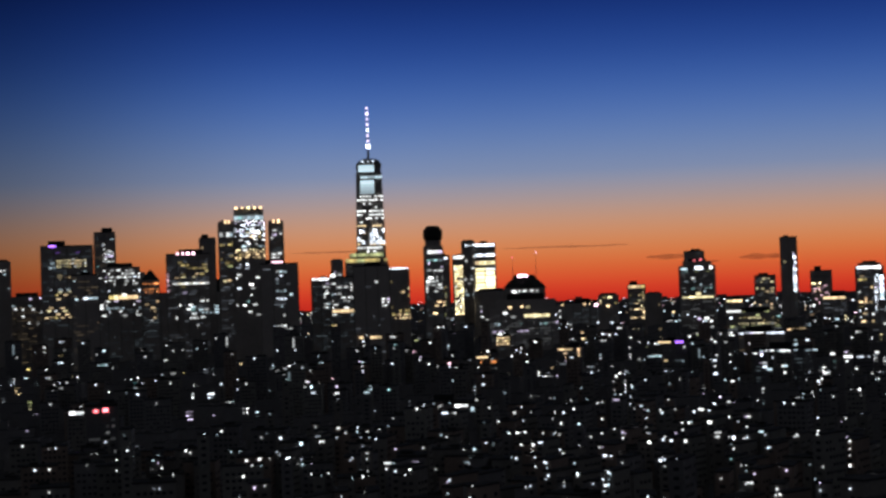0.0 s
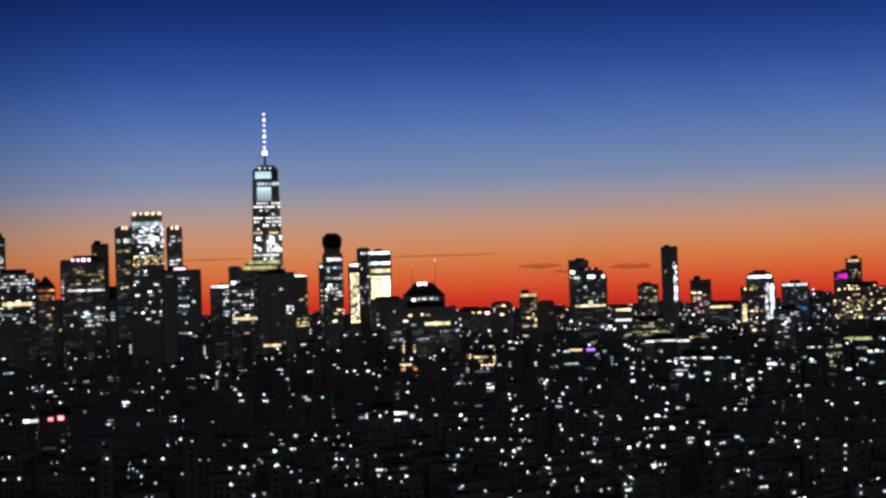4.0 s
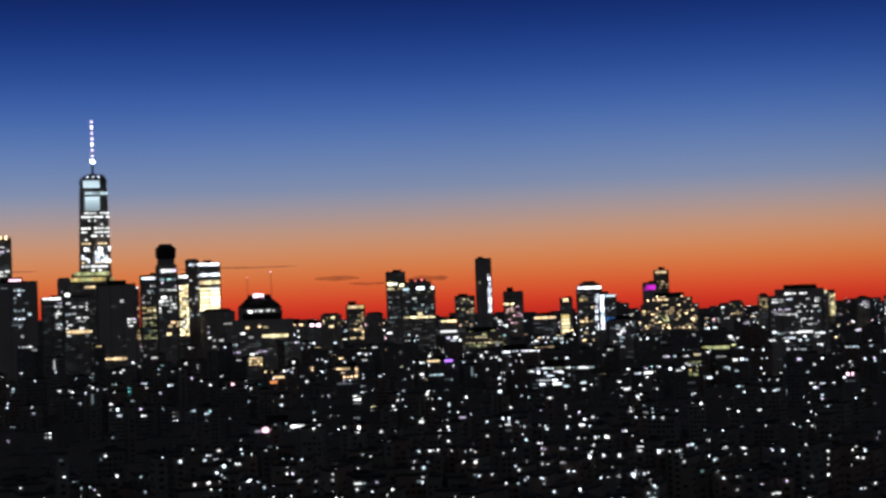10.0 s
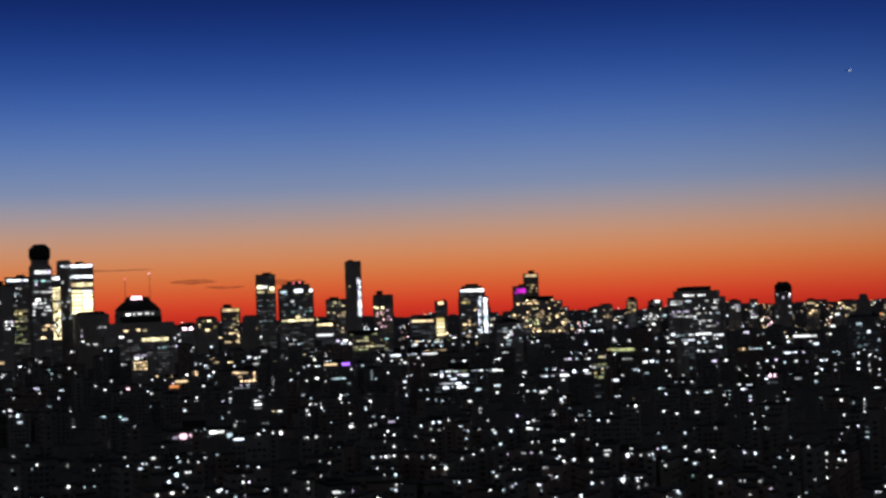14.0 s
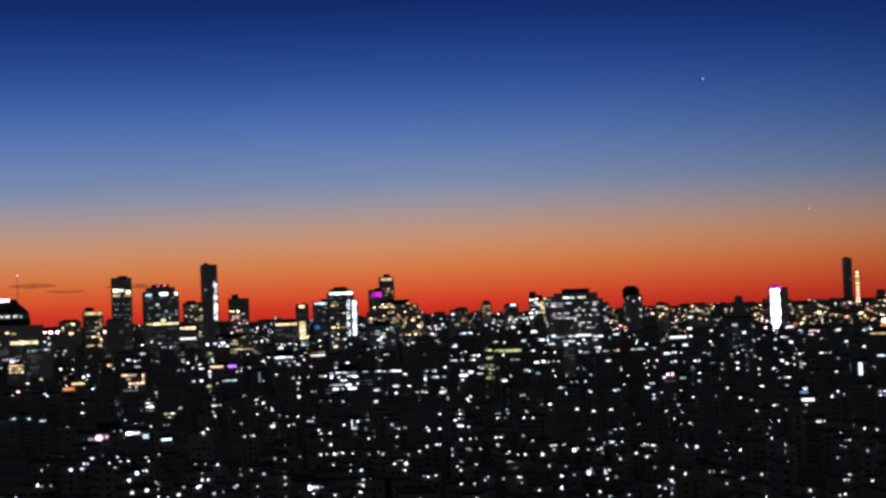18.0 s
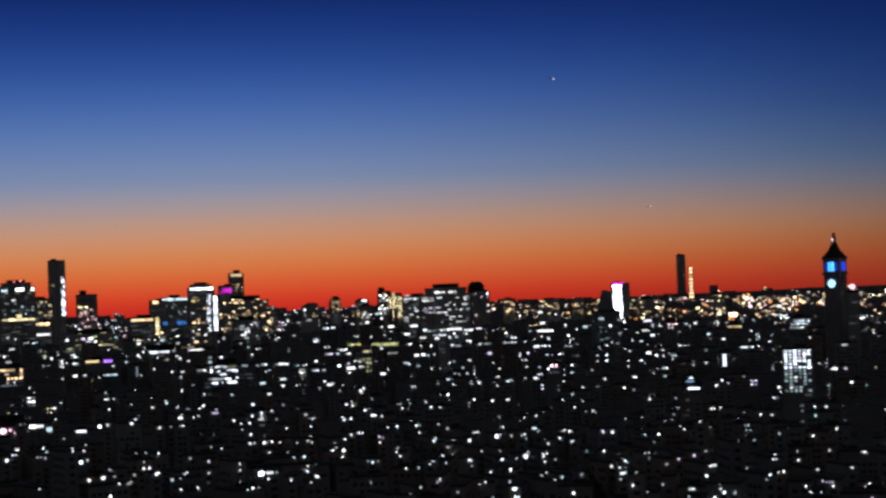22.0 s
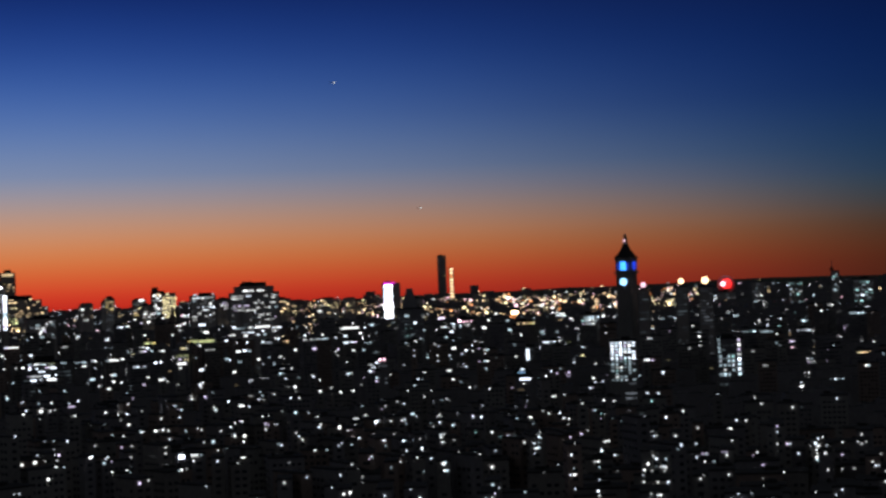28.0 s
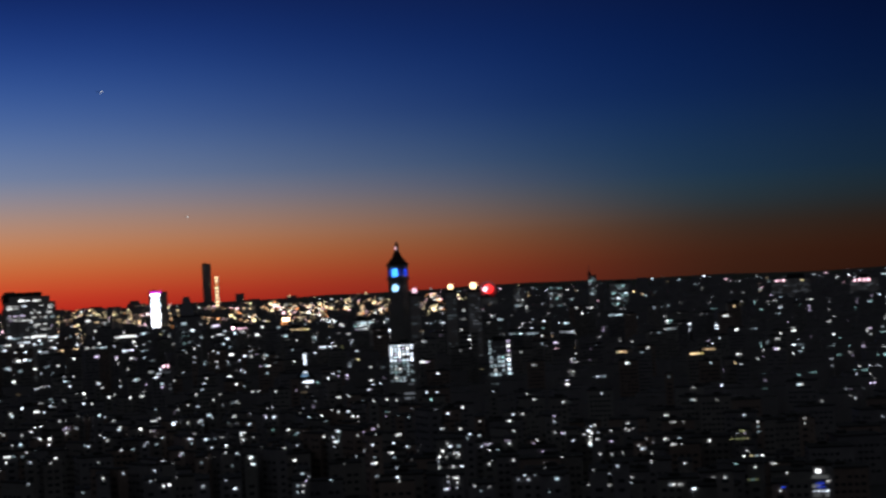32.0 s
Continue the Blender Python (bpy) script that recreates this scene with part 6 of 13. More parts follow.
lamp(h, -0.0, 45.1, 2.27, 2.12, "white", 1.6)
h = house(337.5, 1538.2, 12.1, 13.9, 61.0, -15.1, "stone")
lamp(h, -0.8, 57.5, 1.67, 1.55, "white", 1.0)
lamp(h, -5.2, 55.0, 1.70, 1.59, "cool", 0.8)
h = house(119.6, 1579.7, 14.6, 13.1, 40.1, -7.1, "loft")
h = house(146.6, 1575.8, 17.0, 13.9, 47.4, -8.1, "dark")
lamp(h, -1.1, 45.0, 3.26, 1.92, "white", 0.2)
lamp(h, 1.5, 45.0, 2.31, 1.81, "white", 0.5)
h = house(347.7, 1544.4, 16.3, 14.5, 48.4, -17.3, "loft")
lamp(h, -0.1, 45.7, 1.28, 1.23, "cool", 0.4)
lamp(h, 5.3, 27.2, 5.13, 2.35, "white", 1.1)
h = house(-280.0, 1558.9, 15.1, 13.4, 48.3, 10.2, "dark")
lamp(h, 0.8, 44.9, 1.50, 1.34, "white", 1.0)
h = house(19.6, 1580.5, 12.5, 13.9, 65.0, -3.5, "dark")
lamp(h, -1.2, 61.9, 2.21, 1.71, "icewhite", 1.0)
h = house(809.1, 1146.6, 14.0, 11.2, 46.6, -47.1, "loft")
lamp(h, 0.3, 44.6, 1.58, 1.39, "white", 1.0)
h = house(8.9, 1564.8, 14.8, 13.2, 58.3, -0.3, "dark")
lamp(h, -1.6, 56.0, 1.19, 0.97, "icewhite", 0.4)
h = house(-85.0, 1549.2, 15.9, 12.0, 46.8, 3.1, "dark")
lamp(h, 1.9, 43.8, 1.75, 1.41, "white", 1.0)
lamp(h, 7.5, 43.9, 1.69, 1.69, "cool", 0.9)
lamp(h, 7.5, 43.9, 1.69, 1.69, "white", 0.5)
h = house(675.4, 1246.3, 14.5, 14.0, 46.9, -41.1, "loft")
lamp(h, -0.5, 43.8, 1.18, 0.96, "white", 0.4)
h = house(599.8, 1305.9, 13.9, 13.6, 41.4, -37.5, "stone")
lamp(h, -1.7, 39.2, 1.64, 1.38, "cool", 1.0)
h = house(319.9, 1514.2, 18.9, 11.5, 43.8, -16.5, "brick")
lamp(h, -6.0, 41.4, 3.09, 1.90, "cool", 0.7)
lamp(h, 4.1, 41.3, 3.28, 1.87, "icewhite", 0.8)
lamp(h, -6.3, 37.5, 3.88, 2.25, "cool", 1.1)
h = house(-346.5, 1504.2, 12.9, 13.7, 45.8, 12.9, "loft")
lamp(h, -0.5, 43.5, 2.68, 1.78, "icewhite", 0.8)
lamp(h, 2.1, 43.5, 2.37, 2.04, "icewhite", 0.8)
h = house(319.2, 1537.5, 16.9, 12.6, 49.5, -19.7, "loft")
h = house(819.0, 1024.7, 14.3, 12.8, 42.1, -51.1, "dark")
lamp(h, -4.7, 39.6, 2.36, 1.32, "icewhite", 0.4)
lamp(h, -1.7, 39.6, 2.35, 1.52, "icewhite", 0.4)
lamp(h, 1.4, 39.6, 2.71, 1.80, "icewhite", 0.4)
lamp(h, 4.5, 39.6, 3.03, 1.61, "icewhite", 0.8)
h = house(588.3, 1372.8, 14.9, 11.7, 43.5, -33.1, "loft")
lamp(h, 0.5, 40.3, 1.79, 1.36, "icewhite", 1.2)
lamp(h, 2.7, 31.9, 1.66, 1.56, "icewhite", 0.6)
h = house(187.4, 1517.0, 13.8, 13.0, 44.7, -10.0, "loft")
lamp(h, 0.1, 42.4, 2.58, 1.82, "icewhite", 1.0)
lamp(h, 2.6, 42.4, 2.47, 1.65, "icewhite", 1.2)
lamp(h, 0.8, 31.9, 3.78, 2.19, "white", 1.1)
lamp(h, -6.3, 43.3, 1.67, 1.57, "icewhite", 1.1)
h = house(830.0, 1062.1, 12.1, 13.0, 45.2, -50.0, "loft")
lamp(h, 0.4, 43.2, 1.97, 1.55, "cool", 0.8)
h = house(-47.2, 1526.0, 16.8, 11.8, 59.7, 1.8, "brick")
lamp(h, -2.8, 56.1, 2.99, 1.74, "white", 0.5)
lamp(h, -0.3, 56.1, 2.96, 1.64, "white", 0.6)
h = house(717.1, 1163.6, 15.2, 13.0, 45.7, -44.2, "brick")
lamp(h, -1.7, 42.7, 1.83, 1.44, "white", 1.0)
h = house(861.9, 929.3, 15.3, 12.7, 45.6, -54.9, "dark")
lamp(h, -0.7, 42.6, 1.21, 1.03, "white", 0.3)
h = house(-115.0, 1519.0, 14.5, 13.3, 44.3, 1.5, "dark")
lamp(h, -1.0, 41.0, 1.46, 1.41, "white", 1.0)
h = house(241.6, 1494.8, 14.0, 13.1, 52.8, -14.1, "stone")
lamp(h, 1.5, 50.2, 1.88, 1.66, "white", 1.0)
lamp(h, -3.0, 47.1, 3.10, 2.18, "white", 1.1)
lamp(h, -1.1, 45.0, 1.62, 1.52, "white", 0.6)
h = house(745.4, 1115.2, 14.0, 14.7, 45.1, -46.4, "stone")
lamp(h, 0.6, 42.2, 1.25, 1.08, "white", 0.6)
h = house(266.6, 1468.3, 14.8, 13.1, 51.9, -13.2, "brick")
lamp(h, -5.0, 50.7, 3.45, 1.72, "icewhite", 0.2)
lamp(h, -2.0, 50.7, 2.03, 1.39, "icewhite", 0.5)
lamp(h, 3.1, 32.3, 1.60, 1.50, "icewhite", 0.9)
lamp(h, 0.0, 47.4, 2.48, 2.21, "icewhite", 1.1)
lamp(h, -3.5, 42.0, 1.64, 1.54, "icewhite", 0.6)
lamp(h, -6.7, 32.7, 1.64, 1.54, "icewhite", 1.1)
h = house(575.7, 1260.3, 8.7, 14.3, 45.3, -37.8, "stone")
lamp(h, -1.7, 42.0, 1.88, 1.69, "white", 0.8)
lamp(h, -2.2, 33.9, 2.75, 2.16, "icewhite", 1.1)
lamp(h, -2.4, 29.2, 2.75, 2.16, "icewhite", 1.1)
lamp(h, 2.7, 44.4, 1.61, 1.51, "icewhite", 0.6)
h = house(501.0, 1388.5, 13.7, 11.9, 46.9, -24.7, "stone")
lamp(h, -1.7, 44.3, 2.93, 1.57, "icewhite", 0.4)
lamp(h, 0.8, 44.3, 2.82, 1.88, "icewhite", 0.4)
lamp(h, -5.5, 45.1, 3.12, 2.19, "icewhite", 1.1)
h = house(558.2, 1340.2, 10.4, 11.4, 45.0, -32.9, "loft")
lamp(h, 1.2, 41.9, 1.94, 1.73, "icewhite", 1.0)
lamp(h, 3.7, 41.9, 1.96, 1.60, "icewhite", 1.2)
lamp(h, -3.6, 41.5, 6.05, 2.17, "icewhite", 1.1)
lamp(h, 3.4, 34.3, 3.42, 2.17, "cool", 1.1)
h = house(-300.1, 1458.7, 19.1, 14.1, 44.4, 11.5, "loft")
lamp(h, -1.5, 41.7, 2.29, 1.63, "cool", 1.0)
lamp(h, 1.4, 41.7, 3.00, 1.29, "cool", 0.8)
lamp(h, 4.4, 41.7, 2.51, 1.36, "cool", 0.8)
h = house(-37.1, 1487.1, 13.4, 12.8, 47.0, 1.4, "loft")
lamp(h, 1.2, 44.7, 1.83, 1.62, "white", 0.6)
h = house(626.8, 1283.5, 14.8, 11.3, 45.3, -36.2, "dark")
lamp(h, 0.1, 43.1, 2.64, 1.99, "white", 1.3)
h = house(396.6, 1406.7, 9.9, 14.4, 43.3, -18.8, "loft")
lamp(h, 0.5, 42.1, 2.81, 1.80, "white", 0.4)
lamp(h, 3.0, 42.1, 2.97, 1.80, "white", 1.0)
lamp(h, -0.1, 32.0, 4.67, 2.14, "icewhite", 1.1)
h = house(-133.0, 1470.6, 16.6, 11.3, 62.0, 5.2, "stone")
lamp(h, -0.9, 54.9, 1.73, 9.88, "icewhite", 0.4)
lamp(h, 0.4, 48.8, 1.61, 1.61, "icewhite", 0.9)
lamp(h, 0.3, 48.8, 1.61, 1.61, "cool", 0.9)
h = house(742.9, 1076.2, 15.5, 14.1, 43.7, -47.4, "stone")
lamp(h, -0.8, 41.2, 1.63, 1.43, "icewhite", 1.0)
h = house(624.3, 1272.0, 12.3, 14.3, 42.4, -36.4, "dark")
lamp(h, 0.5, 40.4, 1.46, 1.16, "white", 1.0)
lamp(h, 1.3, 33.2, 4.85, 2.22, "white", 1.1)
h = house(213.2, 1449.7, 14.0, 13.9, 46.9, -11.3, "dark")
lamp(h, -1.9, 43.5, 2.82, 1.81, "icewhite", 0.8)
h = house(41.8, 1470.2, 4.4, 12.0, 44.6, -4.6, "stone")
lamp(h, 0.0, 41.8, 2.02, 1.74, "warm", 1.3)
h = house(765.3, 1039.7, 15.8, 11.6, 44.6, -49.0, "dark")
lamp(h, -5.0, 41.0, 1.92, 1.65, "cool", 0.6)
lamp(h, -2.1, 41.0, 1.85, 1.33, "cool", 0.6)
lamp(h, 0.9, 41.0, 2.12, 1.43, "cool", 0.6)
lamp(h, 3.8, 41.0, 2.75, 1.50, "cool", 1.5)
h = house(533.7, 1326.6, 13.9, 12.6, 50.0, -32.3, "loft")
lamp(h, -0.2, 47.1, 1.67, 1.31, "icewhite", 0.8)
lamp(h, -5.7, 36.3, 2.71, 2.13, "icewhite", 1.1)
lamp(h, -0.5, 31.0, 1.58, 1.49, "white", 0.9)
lamp(h, 1.7, 36.8, 2.48, 2.21, "icewhite", 1.1)
h = house(491.0, 1378.0, 7.9, 12.7, 42.3, -28.6, "dark")
lamp(h, 1.8, 30.7, 1.61, 1.51, "cool", 0.8)
lamp(h, -2.7, 25.3, 1.66, 1.56, "icewhite", 0.6)
h = house(383.1, 1405.4, 14.4, 11.6, 44.9, -20.3, "dark")
lamp(h, -4.0, 42.5, 3.58, 1.60, "white", 0.4)
lamp(h, -1.0, 42.5, 3.20, 1.42, "white", 1.0)
lamp(h, 4.9, 42.5, 2.53, 1.42, "white", 1.0)
h = house(585.7, 1288.5, 16.4, 14.5, 38.9, -34.8, "stone")
lamp(h, 0.4, 37.8, 1.25, 1.07, "white", 0.4)
h = house(-44.2, 1469.8, 13.7, 11.8, 53.4, -1.3, "dark")
lamp(h, -0.9, 50.5, 2.00, 1.48, "cool", 1.0)
h = house(-96.4, 1462.0, 8.3, 13.4, 70.3, 3.8, "dark")
lamp(h, -2.1, 69.0, 2.67, 1.75, "warm", 1.0)
lamp(h, 0.3, 69.0, 2.43, 1.64, "warm", 1.0)
lamp(h, -2.9, 55.3, 1.40, 1.07, "cool", 0.5)
h = house(62.5, 1464.0, 10.9, 14.6, 46.5, -5.5, "brick")
lamp(h, 1.2, 40.8, 1.55, 1.25, "icewhite", 0.8)
lamp(h, 2.2, 44.1, 1.67, 1.55, "white", 0.8)
lamp(h, -2.1, 42.4, 1.59, 1.50, "icewhite", 1.1)
h = house(770.4, 1024.9, 16.6, 14.1, 44.4, -49.6, "loft")
lamp(h, -5.2, 40.8, 1.80, 1.66, "cool", 0.5)
lamp(h, -2.3, 40.8, 3.51, 1.27, "cool", 0.6)
lamp(h, 0.6, 40.8, 2.88, 1.69, "cool", 0.5)
lamp(h, 3.6, 40.8, 3.03, 1.31, "cool", 0.6)
h = house(-338.8, 1422.1, 15.9, 12.4, 42.9, 13.4, "loft")
lamp(h, -0.1, 40.8, 1.57, 1.27, "white", 1.2)
h = house(811.6, 904.4, 14.7, 12.4, 43.6, -54.7, "stone")
lamp(h, -3.9, 40.7, 2.00, 1.43, "cool", 0.5)
lamp(h, -1.0, 40.7, 3.43, 1.42, "cool", 0.6)
lamp(h, 1.9, 40.7, 2.58, 1.29, "cool", 0.2)
lamp(h, 4.8, 40.7, 1.90, 1.37, "cool", 0.6)
h = house(215.1, 1431.7, 14.5, 14.4, 42.5, -11.5, "stone")
lamp(h, -1.0, 35.8, 1.70, 9.73, "icewhite", 0.4)
lamp(h, 2.3, 32.6, 1.59, 1.49, "white", 0.9)
h = house(512.1, 1316.7, 14.3, 12.9, 48.4, -31.7, "brick")
lamp(h, -5.0, 47.2, 2.70, 1.57, "cool", 1.0)
lamp(h, -2.1, 47.2, 1.90, 1.66, "cool", 1.0)
lamp(h, 0.8, 47.2, 2.95, 1.27, "cool", 1.0)
lamp(h, 3.7, 47.2, 2.39, 1.27, "cool", 1.0)
lamp(h, -4.7, 47.0, 2.98, 1.37, "amber", 0.4)
h = house(260.4, 1413.9, 14.1, 12.4, 53.1, -13.5, "brick")
lamp(h, -4.7, 52.0, 3.66, 1.48, "white", 0.8)
lamp(h, -1.8, 52.0, 3.13, 1.33, "white", 1.0)
lamp(h, 1.2, 52.0, 3.21, 1.42, "white", 1.0)
lamp(h, 4.1, 52.0, 3.03, 1.37, "white", 1.0)
lamp(h, -5.4, 52.2, 2.86, 1.30, "icewhite", 0.5)
lamp(h, -5.8, 52.2, 2.63, 1.31, "icewhite", 0.2)
lamp(h, -6.5, 43.0, 1.54, 1.45, "white", 0.9)
lamp(h, -3.5, 22.1, 1.54, 1.45, "icewhite", 0.9)
h = house(3.7, 1471.4, 14.1, 13.1, 42.6, -5.1, "dark")
lamp(h, 1.1, 39.5, 1.65, 1.42, "white", 0.8)
h = house(488.7, 1323.7, 13.1, 11.4, 41.2, -30.8, "loft")
lamp(h, -1.0, 38.6, 2.29, 1.72, "white", 1.6)
h = house(-23.0, 1441.7, 14.4, 12.5, 43.1, -2.2, "loft")
lamp(h, 0.1, 39.9, 2.19, 2.05, "white", 1.1)
h = house(569.0, 1177.6, 14.2, 12.4, 41.9, -39.7, "brick")
lamp(h, 0.7, 38.9, 1.44, 1.20, "icewhite", 1.0)
lamp(h, -4.6, 34.9, 2.94, 2.06, "icewhite", 1.1)
lamp(h, -5.1, 21.1, 1.53, 1.44, "icewhite", 1.1)
h = house(750.1, 998.6, 14.5, 13.9, 40.8, -49.9, "brick")
lamp(h, 1.0, 39.7, 1.75, 1.43, "white", 1.0)
h = house(-2.1, 1453.0, 4.4, 13.8, 66.1, -4.9, "dark")
lamp(h, 0.0, 65.0, 1.60, 1.36, "white", 0.8)
h = house(704.6, 1042.8, 12.6, 12.5, 41.9, -47.4, "dark")
lamp(h, 0.5, 39.5, 1.80, 1.67, "white", 1.6)
h = house(772.0, 891.0, 16.6, 14.9, 41.0, -54.0, "loft")
lamp(h, -3.9, 39.4, 1.22, 1.12, "icewhite", 0.4)
lamp(h, 3.0, 39.2, 1.61, 1.46, "white", 0.8)
h = house(785.8, 936.8, 14.8, 13.1, 26.0, -52.7, "loft")
lamp(h, -3.5, 22.7, 3.69, 1.36, "amber", 0.7)
lamp(h, -0.7, 22.7, 2.90, 1.45, "amber", 0.8)
lamp(h, 2.2, 22.7, 2.33, 1.36, "amber", 0.8)
lamp(h, 5.0, 22.7, 1.87, 1.41, "amber", 0.8)
h = house(258.7, 1392.3, 14.6, 11.2, 38.4, -15.7, "stone")
lamp(h, -4.4, 35.3, 2.27, 1.57, "white", 0.5)
h = house(231.1, 1415.1, 16.1, 13.8, 46.6, -20.0, "loft")
lamp(h, 4.1, 45.2, 2.92, 1.54, "white", 0.4)
lamp(h, -6.4, 37.8, 1.53, 1.44, "white", 0.9)
lamp(h, 7.5, 34.4, 1.58, 1.48, "white", 1.1)
lamp(h, 7.5, 28.3, 1.58, 1.48, "white", 0.9)
h = house(653.4, 1169.4, 18.3, 14.3, 40.5, -39.7, "loft")
lamp(h, -6.2, 37.6, 3.21, 1.55, "icewhite", 0.8)
lamp(h, -3.3, 37.6, 2.62, 1.37, "icewhite", 0.8)
lamp(h, -0.5, 37.6, 3.21, 1.37, "icewhite", 0.4)
lamp(h, 2.4, 37.6, 2.20, 1.45, "icewhite", 0.8)
lamp(h, 7.1, 38.2, 1.42, 1.18, "white", 1.2)
h = house(804.0, 831.4, 14.6, 12.0, 41.5, -56.9, "dark")
lamp(h, 0.0, 39.1, 2.20, 1.80, "white", 1.3)
h = house(-70.0, 1432.7, 4.4, 14.6, 56.6, -2.2, "brick")
lamp(h, -0.2, 55.3, 2.14, 1.91, "icewhite", 1.6)
h = house(386.6, 1327.1, 9.1, 12.3, 49.8, -19.5, "dark")
lamp(h, 2.8, 48.8, 1.53, 1.26, "cool", 0.8)
h = house(566.9, 1219.4, 16.3, 11.8, 41.1, -35.8, "brick")
lamp(h, 0.0, 37.9, 1.68, 1.43, "cool", 0.8)
lamp(h, -3.7, 40.1, 1.57, 1.47, "white", 0.9)
lamp(h, -1.2, 30.2, 1.57, 1.47, "white", 1.1)
lamp(h, -1.3, 25.7, 1.57, 1.47, "white", 0.6)
h = house(413.7, 1321.4, 13.0, 13.8, 51.5, -22.6, "brick")
lamp(h, -1.4, 50.3, 1.55, 1.48, "icewhite", 0.4)
lamp(h, 0.9, 50.3, 2.62, 1.80, "icewhite", 1.0)
h = house(575.4, 1126.6, 14.1, 11.1, 41.7, -41.1, "dark")
lamp(h, -1.7, 39.3, 1.78, 1.40, "cool", 0.6)
h = house(366.1, 1360.1, 9.1, 12.2, 35.6, -24.1, "dark")
lamp(h, 1.1, 33.9, 2.94, 2.60, "white", 1.6)
h = house(396.1, 1315.6, 12.9, 14.9, 44.9, -19.8, "loft")
lamp(h, -4.6, 43.8, 2.43, 1.28, "white", 0.4)
lamp(h, -1.8, 43.8, 2.40, 1.36, "white", 0.4)
lamp(h, 1.0, 43.8, 3.20, 1.34, "white", 0.4)
lamp(h, -5.9, 30.8, 1.50, 1.41, "white", 0.9)
lamp(h, 0.7, 7.3, 1.55, 1.46, "cool", 0.8)
h = house(18.4, 1407.2, 12.9, 14.7, 38.2, -5.9, "loft")
lamp(h, 0.5, 37.3, 1.35, 1.12, "icewhite", 0.5)
h = house(430.0, 1315.7, 16.6, 13.0, 50.5, -27.3, "brick")
lamp(h, 1.8, 48.0, 1.90, 1.61, "icewhite", 1.6)
lamp(h, 4.3, 40.9, 1.63, 1.63, "white", 0.5)
lamp(h, -6.7, 48.2, 1.52, 1.42, "white", 0.8)
lamp(h, 0.5, 41.0, 1.52, 1.42, "cool", 0.9)
lamp(h, -0.6, 33.0, 1.52, 1.42, "icewhite", 0.9)
lamp(h, 1.5, 28.6, 1.52, 1.42, "white", 0.8)
h = house(167.3, 1363.7, 14.0, 13.4, 38.3, -10.2, "dark")
lamp(h, -3.5, 37.2, 3.21, 1.28, "cool", 0.6)
lamp(h, -0.7, 37.2, 3.23, 1.20, "cool", 0.8)
lamp(h, 2.1, 37.2, 3.01, 1.29, "cool", 0.8)
lamp(h, 4.8, 37.2, 3.33, 1.54, "cool", 0.8)
h = house(378.7, 1308.4, 5.4, 14.4, 49.2, -19.3, "brick")
lamp(h, 1.3, 48.1, 1.93, 1.47, "white", 1.0)
lamp(h, 1.8, 27.7, 4.97, 2.00, "icewhite", 1.1)
h = house(-68.2, 1375.0, 7.1, 11.1, 54.4, 2.8, "loft")
lamp(h, 0.1, 53.4, 1.60, 1.36, "white", 0.8)
h = house(67.8, 1388.5, 11.0, 13.9, 36.6, -8.0, "dark")
lamp(h, -1.9, 35.3, 2.37, 1.78, "white", 1.1)
h = house(660.4, 1001.8, 15.1, 12.2, 39.3, -47.4, "stone")
lamp(h, 1.4, 37.5, 1.14, 1.08, "white", 0.6)
h = house(-314.4, 1326.1, 13.1, 11.3, 40.9, 13.4, "brick")
lamp(h, -1.5, 37.4, 1.78, 1.35, "white", 0.5)
lamp(h, 0.8, 37.4, 1.84, 1.48, "white", 0.5)
h = house(322.1, 1308.5, 15.6, 11.8, 37.1, -17.1, "dark")
lamp(h, -3.3, 33.5, 2.80, 1.57, "icewhite", 0.2)
lamp(h, -0.6, 33.5, 3.33, 1.60, "icewhite", 0.6)
lamp(h, 4.9, 33.5, 2.24, 1.25, "icewhite", 0.5)
h = house(535.7, 1113.9, 11.5, 12.2, 38.5, -40.2, "brick")
lamp(h, -4.3, 37.3, 1.74, 1.80, "white", 0.5)
lamp(h, -2.0, 37.3, 2.57, 1.73, "white", 1.0)
lamp(h, -4.1, 34.6, 1.45, 1.37, "white", 0.8)
h = house(568.3, 1170.0, 14.3, 13.2, 38.4, -37.1, "stone")
lamp(h, 1.5, 36.5, 1.47, 1.20, "icewhite", 0.8)
lamp(h, -3.4, 34.5, 1.52, 1.43, "white", 0.8)
h = house(-129.0, 1364.2, 13.0, 13.1, 40.5, 2.2, "loft")
lamp(h, -0.5, 37.3, 2.29, 1.40, "white", 0.8)
h = house(-44.4, 1386.1, 12.8, 13.6, 40.7, -3.4, "dark")
lamp(h, -0.4, 37.2, 2.51, 1.62, "icewhite", 1.0)
lamp(h, 1.9, 37.2, 2.71, 1.60, "icewhite", 0.5)
h = house(-218.7, 1338.8, 13.8, 12.5, 40.3, 9.3, "loft")
lamp(h, -1.0, 37.2, 2.16, 1.64, "white", 0.3)
lamp(h, 1.3, 37.2, 2.37, 1.43, "white", 0.3)
h = house(-64.2, 1358.9, 4.6, 14.1, 62.8, -0.6, "dark")
lamp(h, 0.3, 61.9, 1.33, 1.06, "white", 0.6)
h = house(-18.5, 1349.3, 15.9, 12.7, 42.0, 1.0, "dark")
lamp(h, -4.0, 40.9, 1.36, 1.30, "white", 0.8)
lamp(h, 3.1, 37.6, 1.86, 1.45, "white", 1.2)
h = house(267.6, 1349.9, 16.8, 11.7, 28.2, -20.4, "loft")
lamp(h, 1.8, 26.2, 2.29, 1.44, "icewhite", 0.5)
